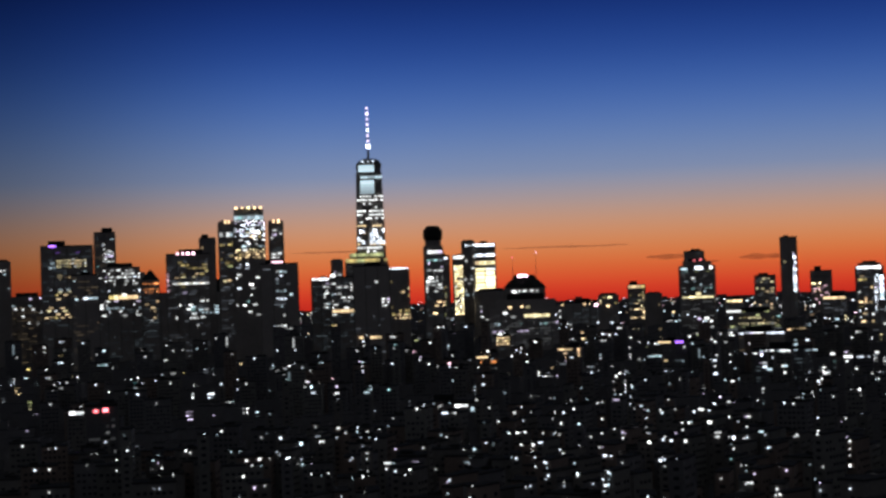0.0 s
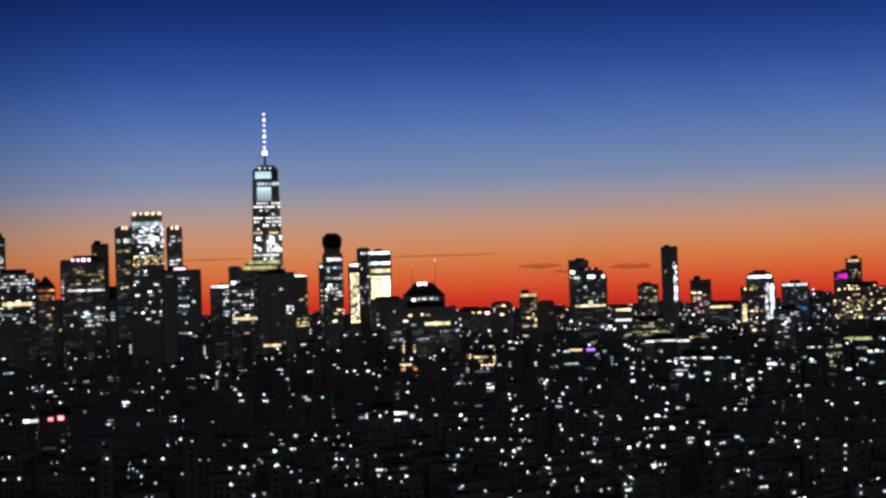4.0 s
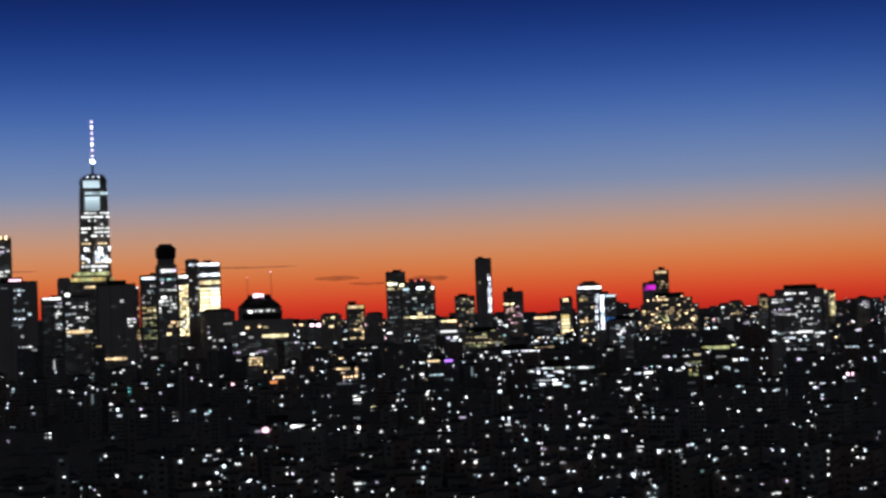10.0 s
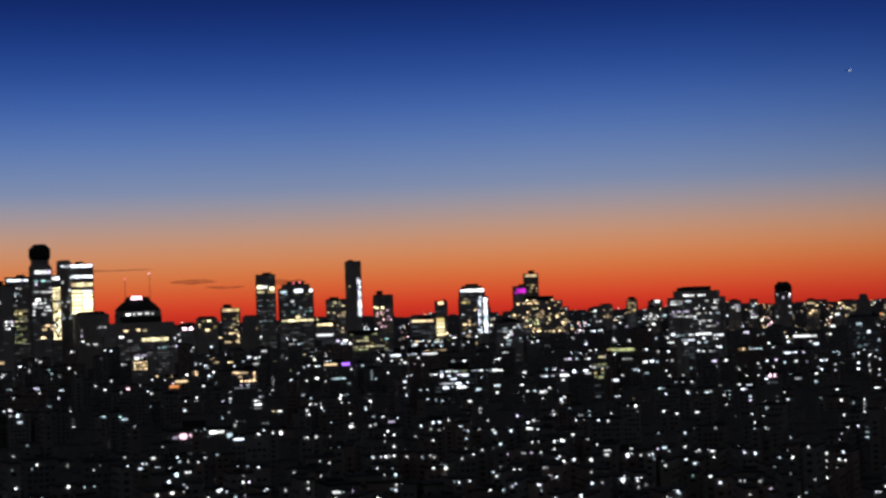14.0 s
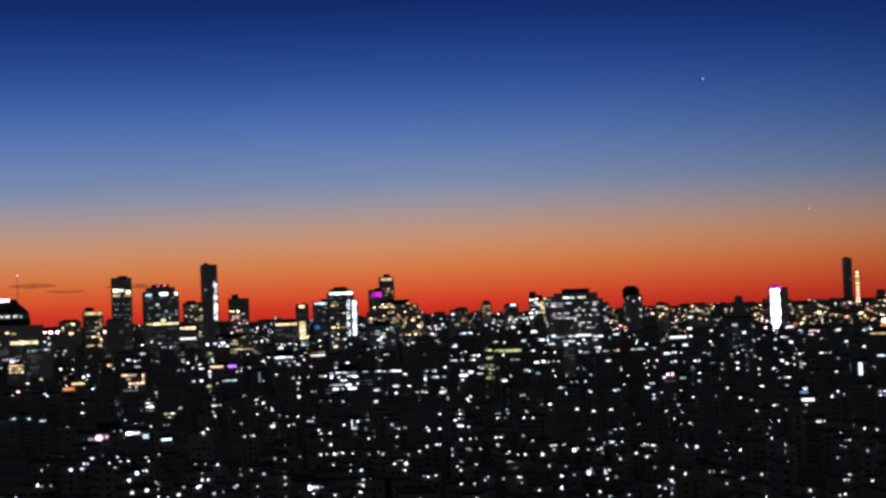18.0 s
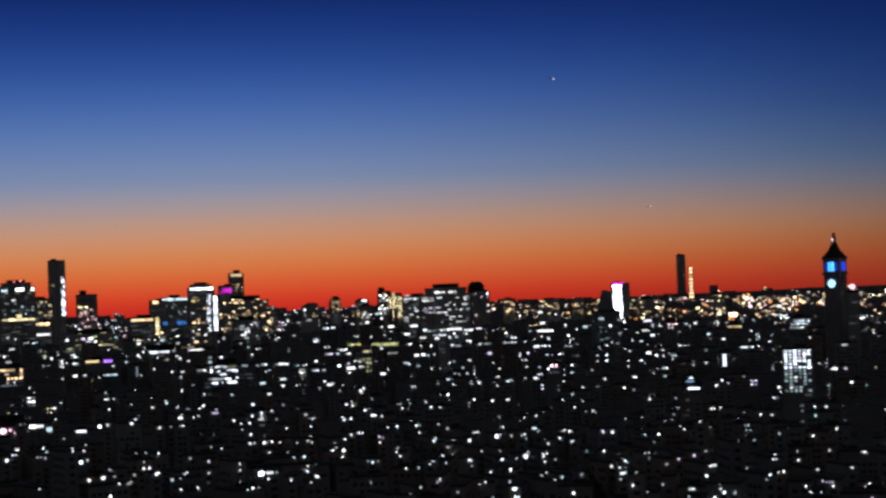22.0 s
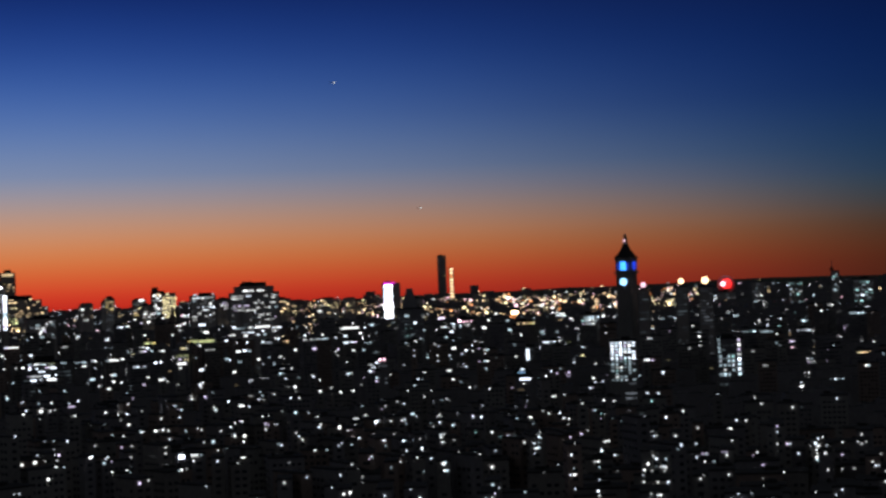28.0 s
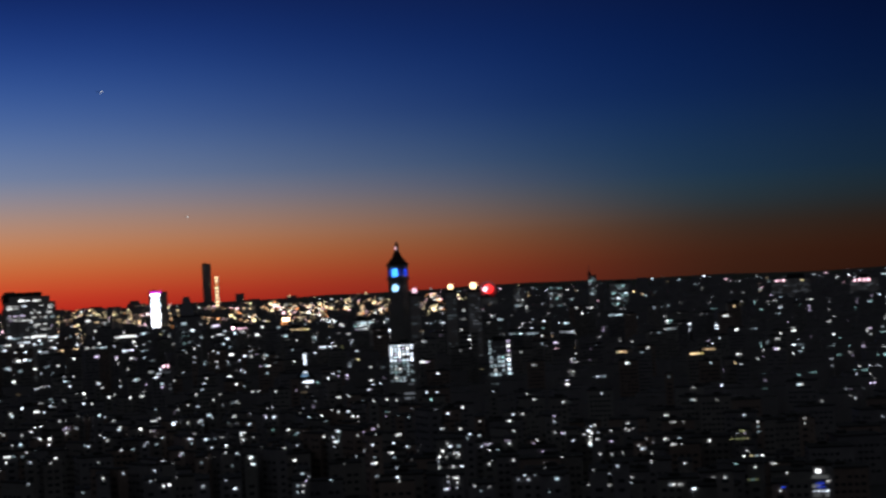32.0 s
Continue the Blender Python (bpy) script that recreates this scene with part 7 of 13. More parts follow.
lamp(h, -1.9, 26.3, 8.19, 2.05, "white", 1.1)
h = house(768.8, 766.3, 14.7, 11.3, 39.8, -58.3, "loft")
lamp(h, -1.1, 36.9, 1.66, 1.50, "icewhite", 1.0)
h = house(2.1, 1347.9, 12.8, 12.7, 41.4, -3.4, "brick")
lamp(h, -0.3, 37.5, 3.00, 2.35, "pink", 1.6)
h = house(-166.6, 1344.2, 15.4, 13.0, 32.6, 3.9, "brick")
lamp(h, -1.2, 30.4, 1.37, 1.24, "icewhite", 1.0)
h = house(516.6, 1228.7, 13.2, 12.1, 31.0, -30.0, "stone")
lamp(h, -1.5, 28.9, 2.22, 1.30, "white", 0.8)
lamp(h, -2.0, 22.8, 2.96, 2.08, "cool", 1.1)
h = house(-172.7, 1340.1, 9.7, 12.0, 53.3, 4.0, "brick")
lamp(h, 1.7, 50.6, 1.22, 0.91, "white", 0.6)
h = house(469.8, 1199.8, 7.4, 12.1, 41.3, -33.0, "dark")
lamp(h, 1.9, 40.0, 2.24, 1.82, "cool", 1.1)
h = house(671.4, 933.9, 14.2, 14.3, 39.2, -49.9, "loft")
lamp(h, 1.5, 36.2, 1.42, 1.27, "cool", 1.0)
h = house(724.9, 794.3, 12.1, 13.4, 38.9, -56.3, "stone")
lamp(h, -1.0, 36.1, 1.46, 1.29, "icewhite", 1.0)
h = house(495.4, 1223.7, 13.2, 11.5, 29.2, -29.3, "loft")
lamp(h, -0.5, 26.1, 2.85, 1.52, "white", 0.3)
lamp(h, 1.7, 26.1, 2.79, 1.62, "white", 0.3)
h = house(-55.6, 1322.8, 9.5, 11.3, 53.3, 2.4, "loft")
lamp(h, -0.7, 52.3, 1.50, 1.22, "icewhite", 1.0)
lamp(h, -0.8, 48.4, 1.23, 0.95, "white", 0.3)
h = house(628.6, 972.9, 12.4, 11.3, 38.0, -47.4, "stone")
lamp(h, 0.7, 36.0, 1.43, 1.38, "white", 0.6)
h = house(210.7, 1322.8, 5.1, 12.3, 61.5, -20.5, "dark")
lamp(h, -0.7, 60.3, 2.67, 1.63, "white", 0.2)
lamp(h, 1.9, 38.0, 1.43, 1.34, "white", 0.9)
lamp(h, 0.1, 34.0, 3.33, 1.93, "cool", 1.1)
lamp(h, -1.6, 50.6, 1.47, 1.38, "white", 1.1)
lamp(h, 0.9, 48.4, 2.83, 1.98, "white", 1.1)
lamp(h, -0.1, 29.3, 1.47, 1.38, "white", 0.9)
lamp(h, 0.2, 23.6, 3.43, 1.99, "icewhite", 1.1)
h = house(166.4, 1350.6, 14.7, 12.2, 24.3, -16.3, "loft")
lamp(h, 1.6, 21.3, 1.12, 1.20, "white", 0.5)
h = house(595.5, 1094.8, 14.1, 14.1, 38.1, -39.9, "stone")
h = house(337.7, 1260.5, 7.9, 12.5, 37.7, -26.6, "dark")
lamp(h, -1.0, 36.5, 2.56, 1.57, "white", 0.6)
lamp(h, 1.2, 36.5, 2.71, 1.39, "white", 0.6)
h = house(-67.6, 1317.0, 13.0, 11.7, 44.7, -0.4, "dark")
lamp(h, -0.7, 41.9, 2.61, 1.42, "white", 1.2)
lamp(h, 1.5, 41.9, 2.42, 1.73, "white", 1.0)
h = house(-288.2, 1276.4, 14.8, 12.8, 37.9, 12.7, "dark")
lamp(h, -0.4, 35.5, 1.36, 1.06, "white", 1.0)
h = house(-39.5, 1303.4, 5.7, 11.6, 53.2, 1.8, "stone")
lamp(h, -1.9, 52.4, 1.17, 0.87, "white", 0.5)
h = house(656.2, 913.6, 7.0, 13.9, 37.4, -50.0, "loft")
lamp(h, -1.4, 35.4, 1.03, 0.84, "icewhite", 0.6)
h = house(553.9, 1104.6, 16.6, 11.6, 32.7, -38.3, "loft")
lamp(h, 0.5, 30.7, 1.68, 1.47, "white", 1.0)
h = house(605.2, 962.7, 15.8, 14.7, 38.1, -47.0, "stone")
lamp(h, 1.2, 35.2, 1.34, 1.13, "white", 0.6)
h = house(225.3, 1278.7, 9.8, 13.9, 25.8, -15.5, "loft")
lamp(h, -4.3, 21.3, 1.54, 1.38, "cool", 1.0)
h = house(669.8, 877.6, 13.1, 11.9, 36.2, -51.8, "dark")
lamp(h, 1.5, 34.2, 1.36, 1.08, "cool", 0.8)
h = house(720.0, 739.8, 13.2, 14.5, 38.0, -58.2, "stone")
lamp(h, -1.4, 35.0, 1.72, 1.27, "white", 0.6)
lamp(h, 0.8, 35.0, 2.05, 1.27, "white", 0.6)
h = house(-6.0, 1315.7, 15.5, 12.2, 37.6, -5.2, "stone")
lamp(h, -1.5, 36.5, 1.48, 1.11, "white", 0.6)
h = house(-221.4, 1269.0, 16.0, 11.6, 38.2, 9.9, "brick")
lamp(h, 0.8, 34.9, 1.36, 1.22, "icewhite", 1.0)
h = house(-145.5, 1285.4, 15.9, 14.5, 50.8, 3.1, "dark")
lamp(h, -1.3, 48.6, 1.43, 1.17, "icewhite", 0.8)
h = house(146.0, 1264.0, 10.4, 10.4, 24.8, -10.1, "dark")
lamp(h, 2.0, 23.6, 2.07, 1.70, "icewhite", 0.8)
h = house(-67.0, 1307.9, 12.1, 11.3, 41.3, -2.6, "brick")
lamp(h, 1.1, 39.2, 1.40, 1.10, "white", 1.0)
h = house(528.9, 1098.2, 11.6, 13.5, 33.6, -37.5, "brick")
lamp(h, -0.8, 31.5, 1.19, 1.04, "cool", 0.3)
h = house(-98.9, 1273.9, 16.1, 11.3, 43.1, 4.4, "dark")
lamp(h, 1.6, 40.7, 1.32, 1.10, "white", 0.6)
h = house(-260.5, 1246.9, 12.2, 11.1, 36.7, 11.8, "brick")
lamp(h, -0.2, 34.4, 1.49, 1.27, "icewhite", 1.0)
h = house(565.6, 962.2, 16.0, 11.9, 47.2, -45.7, "stone")
lamp(h, -2.1, 44.8, 2.00, 1.29, "icewhite", 0.5)
lamp(h, 0.0, 44.8, 2.12, 1.49, "icewhite", 0.2)
h = house(-206.3, 1243.5, 16.7, 11.2, 37.4, 9.4, "loft")
lamp(h, 1.4, 33.9, 1.36, 1.31, "white", 1.0)
h = house(636.9, 802.3, 12.9, 12.7, 36.3, -53.9, "brick")
lamp(h, 1.2, 33.9, 1.48, 1.48, "white", 1.0)
h = house(-280.3, 1225.0, 16.7, 11.1, 36.1, 13.0, "loft")
lamp(h, -2.7, 33.8, 1.28, 1.28, "white", 0.4)
lamp(h, -0.6, 33.8, 1.84, 1.36, "white", 0.3)
h = house(-57.1, 1256.2, 13.9, 11.3, 28.7, -0.9, "dark")
lamp(h, -0.5, 25.8, 1.64, 1.69, "cool", 0.8)
h = house(28.8, 1254.7, 5.8, 14.2, 71.4, -4.9, "brick")
lamp(h, 1.7, 49.2, 2.09, 1.83, "white", 1.3)
lamp(h, -2.3, 44.9, 10.15, 1.84, "warm", 1.1)
h = house(602.2, 895.0, 15.9, 12.6, 36.6, -49.1, "loft")
lamp(h, -0.5, 33.6, 1.67, 1.33, "white", 0.6)
h = house(-148.7, 1238.9, 13.9, 13.1, 34.1, 6.8, "stone")
lamp(h, 0.1, 31.9, 1.30, 1.26, "white", 1.0)
h = house(653.7, 757.3, 16.1, 12.1, 35.1, -55.9, "stone")
lamp(h, -0.6, 33.4, 0.87, 0.83, "icewhite", 0.4)
h = house(634.0, 850.6, 16.5, 14.0, 35.1, -51.6, "dark")
lamp(h, -1.6, 33.4, 1.29, 0.97, "white", 0.4)
h = house(-120.8, 1246.3, 13.8, 12.6, 38.9, 2.0, "dark")
lamp(h, -0.1, 37.2, 1.12, 1.01, "white", 0.3)
lamp(h, 5.6, 32.8, 1.36, 1.36, "icewhite", 0.6)
h = house(627.3, 849.7, 12.4, 14.5, 27.9, -51.5, "stone")
lamp(h, 0.8, 25.7, 1.19, 0.95, "white", 0.4)
h = house(-284.1, 1207.4, 9.3, 13.5, 34.9, 13.2, "dark")
lamp(h, 0.8, 33.2, 1.05, 0.93, "white", 0.4)
h = house(7.9, 1263.6, 16.3, 14.2, 39.6, -6.1, "stone")
lamp(h, -0.8, 37.1, 1.48, 1.48, "white", 0.8)
h = house(4.4, 1253.7, 13.6, 11.5, 31.5, -6.0, "dark")
lamp(h, -0.3, 28.2, 1.60, 1.43, "cool", 1.6)
h = house(452.3, 1093.3, 14.2, 13.2, 26.9, -34.8, "stone")
lamp(h, -0.8, 24.5, 1.69, 1.29, "white", 1.6)
h = house(-223.4, 1207.2, 14.0, 12.0, 34.8, 10.5, "loft")
lamp(h, 0.1, 32.8, 1.25, 0.96, "icewhite", 0.5)
lamp(h, -1.0, 33.0, 1.34, 1.34, "icewhite", 0.6)
h = house(445.2, 1014.5, 10.4, 14.2, 35.3, -40.2, "brick")
lamp(h, 0.6, 34.2, 2.50, 1.35, "white", 1.0)
lamp(h, 2.7, 34.2, 2.32, 1.54, "white", 1.0)
lamp(h, -3.5, 34.1, 1.31, 1.23, "white", 0.6)
lamp(h, 1.3, 28.7, 2.24, 1.76, "white", 1.1)
h = house(371.2, 1166.5, 16.0, 12.3, 33.4, -27.9, "dark")
lamp(h, -0.5, 31.1, 1.09, 0.98, "white", 0.6)
lamp(h, 5.7, 31.1, 1.40, 1.31, "white", 1.1)
h = house(380.3, 1145.2, 11.0, 11.2, 54.0, -24.4, "dark")
lamp(h, -3.3, 53.0, 2.87, 1.33, "white", 0.7)
lamp(h, 1.6, 53.0, 2.67, 1.37, "white", 0.3)
lamp(h, 4.1, 53.0, 2.15, 1.24, "white", 0.3)
lamp(h, 3.9, 45.9, 3.63, 1.79, "white", 1.1)
h = house(632.1, 742.4, 16.7, 11.0, 33.7, -55.9, "stone")
lamp(h, -4.5, 32.6, 2.08, 1.14, "amber", 0.2)
lamp(h, -2.1, 32.6, 2.22, 1.10, "amber", 0.5)
lamp(h, 0.4, 32.6, 2.27, 1.34, "amber", 0.5)
lamp(h, 2.8, 32.6, 2.74, 1.16, "amber", 0.5)
h = house(27.1, 1241.9, 12.1, 14.0, 33.9, -7.1, "brick")
lamp(h, 0.0, 31.8, 1.05, 1.19, "icewhite", 0.8)
lamp(h, -0.6, 25.4, 2.86, 1.82, "icewhite", 1.1)
h = house(603.7, 781.4, 13.0, 13.5, 34.4, -53.7, "dark")
lamp(h, -0.3, 32.5, 1.31, 1.10, "cool", 1.0)
h = house(-1.8, 1242.2, 9.0, 9.6, 40.5, -5.9, "dark")
lamp(h, 3.5, 39.5, 1.28, 1.23, "icewhite", 0.8)
h = house(-63.9, 1216.7, 7.5, 11.7, 40.3, 2.9, "dark")
lamp(h, 2.2, 39.4, 1.18, 0.99, "icewhite", 1.0)
lamp(h, 2.8, 38.7, 1.32, 1.32, "white", 0.5)
lamp(h, 2.8, 38.7, 1.32, 1.32, "icewhite", 0.6)
h = house(195.5, 1183.6, 4.9, 14.6, 27.0, -13.0, "stone")
lamp(h, -0.9, 25.9, 1.53, 1.52, "cool", 1.3)
h = house(233.5, 1212.5, 5.6, 12.5, 45.4, -21.2, "loft")
lamp(h, -0.7, 44.4, 2.52, 1.20, "icewhite", 0.4)
lamp(h, 1.3, 44.4, 2.34, 1.23, "icewhite", 0.8)
lamp(h, -1.2, 30.9, 4.58, 1.84, "cool", 1.1)
lamp(h, 1.2, 39.1, 1.36, 1.28, "icewhite", 0.6)
h = house(275.1, 1158.0, 5.0, 13.5, 44.8, -17.0, "stone")
lamp(h, -0.9, 43.7, 2.30, 1.28, "icewhite", 1.0)
lamp(h, -0.5, 37.4, 2.21, 1.73, "white", 1.1)
lamp(h, 0.4, 40.5, 7.19, 1.80, "white", 1.1)
h = house(639.0, 691.3, 14.5, 11.6, 33.9, -58.2, "dark")
lamp(h, -0.2, 31.8, 2.55, 1.54, "white", 0.8)
lamp(h, 1.8, 31.8, 2.06, 1.30, "white", 1.0)
h = house(-89.8, 1228.3, 8.9, 13.3, 46.9, -1.6, "brick")
lamp(h, -2.8, 45.8, 2.07, 1.33, "cool", 0.3)
lamp(h, -0.8, 45.8, 1.40, 1.28, "cool", 0.8)
h = house(351.9, 1146.9, 8.9, 12.7, 33.4, -27.7, "stone")
lamp(h, 3.2, 32.5, 1.44, 1.14, "icewhite", 0.6)
h = house(-225.0, 1171.6, 14.4, 12.6, 33.4, 10.8, "stone")
lamp(h, 1.1, 31.6, 0.87, 0.75, "cool", 0.5)
h = house(238.5, 1193.1, 10.9, 12.6, 45.7, -19.2, "loft")
lamp(h, -3.5, 44.6, 2.87, 1.37, "icewhite", 0.4)
lamp(h, 3.7, 44.6, 2.80, 1.13, "icewhite", 0.8)
lamp(h, 0.5, 29.2, 2.59, 1.82, "white", 1.1)
lamp(h, -0.7, 33.9, 2.32, 1.82, "white", 1.1)
lamp(h, -0.2, 44.8, 5.87, 1.81, "white", 1.1)
lamp(h, 1.4, 34.0, 3.13, 1.81, "cool", 1.1)
h = house(8.9, 1189.6, 9.6, 12.5, 40.3, -4.0, "loft")
h = house(599.0, 730.9, 13.8, 14.1, 33.1, -55.5, "loft")
lamp(h, -3.3, 31.4, 2.30, 1.22, "warm", 1.5)
lamp(h, -0.9, 31.4, 3.02, 1.35, "warm", 1.5)
lamp(h, 1.5, 31.4, 1.61, 1.31, "warm", 1.5)
lamp(h, 3.9, 31.4, 1.81, 1.14, "warm", 1.5)
h = house(-106.6, 1208.9, 10.9, 13.8, 47.5, -0.8, "stone")
lamp(h, -2.3, 46.7, 1.13, 0.95, "icewhite", 0.6)
lamp(h, -4.7, 41.5, 1.32, 1.32, "icewhite", 0.8)
lamp(h, 3.0, 43.5, 1.32, 1.32, "icewhite", 0.5)
h = house(-213.2, 1156.0, 12.9, 13.0, 34.0, 10.4, "dark")
lamp(h, 0.0, 31.0, 1.36, 1.34, "cool", 1.2)
h = house(95.6, 1168.3, 10.1, 14.6, 34.3, -8.6, "brick")
lamp(h, 1.6, 29.2, 1.58, 1.10, "white", 0.8)
lamp(h, 2.3, 33.3, 1.65, 1.24, "white", 1.0)
lamp(h, 3.4, 29.2, 1.65, 1.16, "white", 1.0)
h = house(541.9, 943.0, 16.6, 13.1, 32.9, -42.7, "brick")
lamp(h, 2.6, 30.0, 2.27, 1.07, "white", 0.8)
h = house(262.1, 1161.2, 4.7, 12.6, 31.9, -20.8, "stone")
lamp(h, 0.8, 30.8, 1.62, 1.47, "white", 0.3)
lamp(h, 1.2, 29.8, 1.32, 1.19, "white", 0.6)
lamp(h, -1.5, 29.6, 3.92, 1.79, "white", 1.1)
h = house(119.2, 1171.8, 4.4, 14.5, 34.8, -12.1, "loft")
lamp(h, 0.7, 33.8, 1.59, 1.33, "white", 1.6)
h = house(-75.0, 1165.0, 15.8, 12.7, 34.0, -0.0, "dark")
lamp(h, -1.8, 31.3, 1.63, 1.49, "white", 1.6)
h = house(475.2, 972.6, 16.3, 12.9, 29.9, -39.2, "brick")
lamp(h, 4.1, 27.6, 1.29, 1.21, "cool", 0.8)
h = house(-107.6, 1147.8, 4.4, 4.0, 48.2, 1.5, "stone")
lamp(h, -0.0, 47.2, 1.78, 1.36, "white", 1.3)
lamp(h, -0.4, 39.7, 1.34, 7.66, "cool", 0.4)
h = house(316.0, 1081.2, 16.5, 11.8, 33.3, -20.0, "stone")
lamp(h, -4.1, 32.3, 2.44, 1.31, "cool", 0.8)
lamp(h, -1.8, 32.3, 1.66, 1.28, "cool", 0.4)
lamp(h, -4.8, 32.3, 1.66, 1.29, "cool", 1.3)
lamp(h, -0.8, 28.5, 1.29, 1.21, "icewhite", 1.1)
h = house(386.2, 1052.7, 13.6, 14.8, 29.6, -26.6, "brick")
lamp(h, 0.5, 27.5, 1.41, 1.19, "white", 0.8)
h = house(84.7, 1136.6, 10.2, 14.3, 26.6, -4.5, "stone")
lamp(h, 3.7, 24.4, 1.43, 1.09, "white", 1.2)
h = house(515.6, 808.9, 12.1, 13.2, 32.8, -49.5, "brick")
lamp(h, -1.9, 29.4, 2.12, 1.22, "white", 0.4)
lamp(h, -0.0, 29.4, 1.35, 1.45, "white", 0.2)
h = house(87.7, 1176.1, 8.3, 11.4, 46.6, -14.8, "brick")
lamp(h, -0.1, 45.5, 2.30, 1.20, "icewhite", 0.5)
h = house(-259.5, 1096.1, 13.0, 11.2, 31.3, 13.3, "dark")
lamp(h, 0.3, 29.4, 1.08, 1.03, "white", 1.0)
h = house(-75.5, 1149.9, 12.6, 11.9, 30.3, -2.5, "dark")
lamp(h, -0.8, 27.6, 1.96, 1.47, "white", 0.8)
lamp(h, 1.1, 27.6, 1.52, 1.18, "white", 0.8)
h = house(546.7, 751.8, 13.2, 12.6, 30.8, -52.8, "brick")
lamp(h, -1.3, 28.3, 2.00, 1.48, "white", 1.2)
lamp(h, 0.5, 28.3, 1.64, 1.44, "white", 1.0)
h = house(473.7, 933.9, 16.0, 14.2, 17.2, -40.5, "dark")
lamp(h, -0.6, 14.8, 1.86, 1.37, "icewhite", 0.8)
lamp(h, 1.3, 14.8, 2.07, 1.21, "icewhite", 0.4)
h = house(-91.4, 1143.4, 12.9, 12.3, 35.3, -1.6, "stone")
lamp(h, -1.0, 32.8, 1.78, 2.08, "white", 2.0)
lamp(h, 0.3, 28.8, 3.70, 1.44, "white", 0.5)
lamp(h, -5.3, 32.9, 1.24, 1.24, "white", 0.5)
h = house(537.1, 678.8, 13.9, 11.1, 30.9, -56.0, "brick")
lamp(h, 1.0, 28.7, 1.01, 1.00, "icewhite", 1.2)
h = house(391.7, 980.1, 14.0, 12.0, 26.2, -35.8, "stone")
lamp(h, 1.9, 23.2, 1.35, 1.33, "icewhite", 0.6)
h = house(-187.3, 1084.4, 16.9, 11.4, 31.8, 9.8, "dark")
lamp(h, -0.8, 28.5, 1.07, 1.16, "white", 0.6)
h = house(-234.2, 1075.4, 14.1, 12.4, 31.3, 12.3, "brick")
lamp(h, -0.3, 28.5, 1.09, 1.16, "white", 1.0)
h = house(541.2, 662.0, 12.0, 12.3, 31.6, -56.8, "loft")
lamp(h, 0.6, 28.5, 1.63, 1.49, "warm", 1.1)
h = house(489.4, 894.4, 4.4, 13.2, 35.3, -42.4, "stone")
lamp(h, 0.3, 34.4, 1.29, 1.08, "icewhite", 0.6)
lamp(h, -0.9, 33.5, 1.84, 1.24, "white", 0.8)
lamp(h, 1.2, 33.5, 2.87, 1.13, "white", 0.8)
lamp(h, 1.5, 33.3, 1.51, 0.97, "white", 1.0)
h = house(373.3, 905.2, 16.3, 11.9, 34.4, -40.8, "dark")
h = house(494.2, 882.7, 15.8, 14.5, 27.5, -43.0, "brick")
lamp(h, -0.7, 25.1, 1.90, 1.44, "icewhite", 1.3)
h = house(378.6, 972.0, 13.0, 11.2, 28.7, -35.4, "brick")
lamp(h, 1.6, 25.8, 1.69, 1.51, "white", 1.3)
h = house(533.1, 650.3, 8.7, 12.7, 30.9, -57.0, "dark")
lamp(h, -1.2, 28.0, 1.25, 1.17, "icewhite", 0.6)
h = house(231.0, 1083.8, 4.4, 8.0, 30.5, -20.7, "stone")
lamp(h, -0.5, 29.6, 1.00, 1.09, "white", 1.0)
h = house(-38.2, 1082.7, 11.6, 11.1, 35.8, -2.1, "dark")
lamp(h, 0.2, 32.4, 1.63, 1.58, "cool", 1.3)
h = house(326.9, 991.0, 9.8, 14.8, 35.5, -32.5, "dark")
lamp(h, -1.8, 34.5, 2.33, 1.41, "icewhite", 0.8)
lamp(h, -0.0, 34.5, 1.53, 1.32, "icewhite", 0.7)
lamp(h, 2.4, 29.9, 2.07, 1.63, "cool", 1.1)
lamp(h, 2.3, 27.7, 2.07, 1.63, "icewhite", 1.1)
h = house(-51.2, 1070.2, 6.5, 11.7, 34.7, 2.7, "loft")
lamp(h, -0.0, 33.7, 1.29, 1.41, "cool", 0.4)
lamp(h, 1.8, 33.7, 2.16, 1.23, "cool", 0.8)
h = house(230.3, 1069.4, 13.9, 13.4, 23.7, -21.0, "stone")
lamp(h, 1.1, 22.8, 0.97, 1.10, "white", 1.0)
lamp(h, -0.3, 20.3, 1.16, 1.26, "white", 0.3)
lamp(h, 1.5, 20.3, 1.44, 1.31, "white", 0.8)
h = house(-231.7, 1042.6, 12.4, 11.5, 29.1, 12.6, "brick")
lamp(h, -0.6, 27.4, 1.26, 1.24, "icewhite", 0.8)
h = house(373.5, 867.8, 8.6, 13.7, 34.3, -42.3, "loft")
lamp(h, -0.7, 30.5, 1.19, 1.17, "white", 1.2)
lamp(h, 2.6, 33.4, 1.37, 1.19, "icewhite", 1.0)
h = house(333.0, 997.5, 5.7, 7.5, 37.3, -30.4, "brick")
lamp(h, -1.2, 36.3, 2.24, 1.07, "icewhite", 0.6)
lamp(h, 0.6, 36.3, 1.60, 1.38, "icewhite", 0.6)
h = house(232.3, 1036.2, 9.5, 13.7, 28.4, -24.4, "dark")
lamp(h, -2.7, 25.8, 1.15, 1.02, "cool", 1.0)
h = house(-223.0, 1020.7, 16.9, 12.7, 27.5, 12.3, "loft")
lamp(h, -0.4, 26.6, 0.99, 1.04, "cool", 1.0)
h = house(288.7, 892.1, 15.1, 12.6, 32.1, -37.7, "stone")
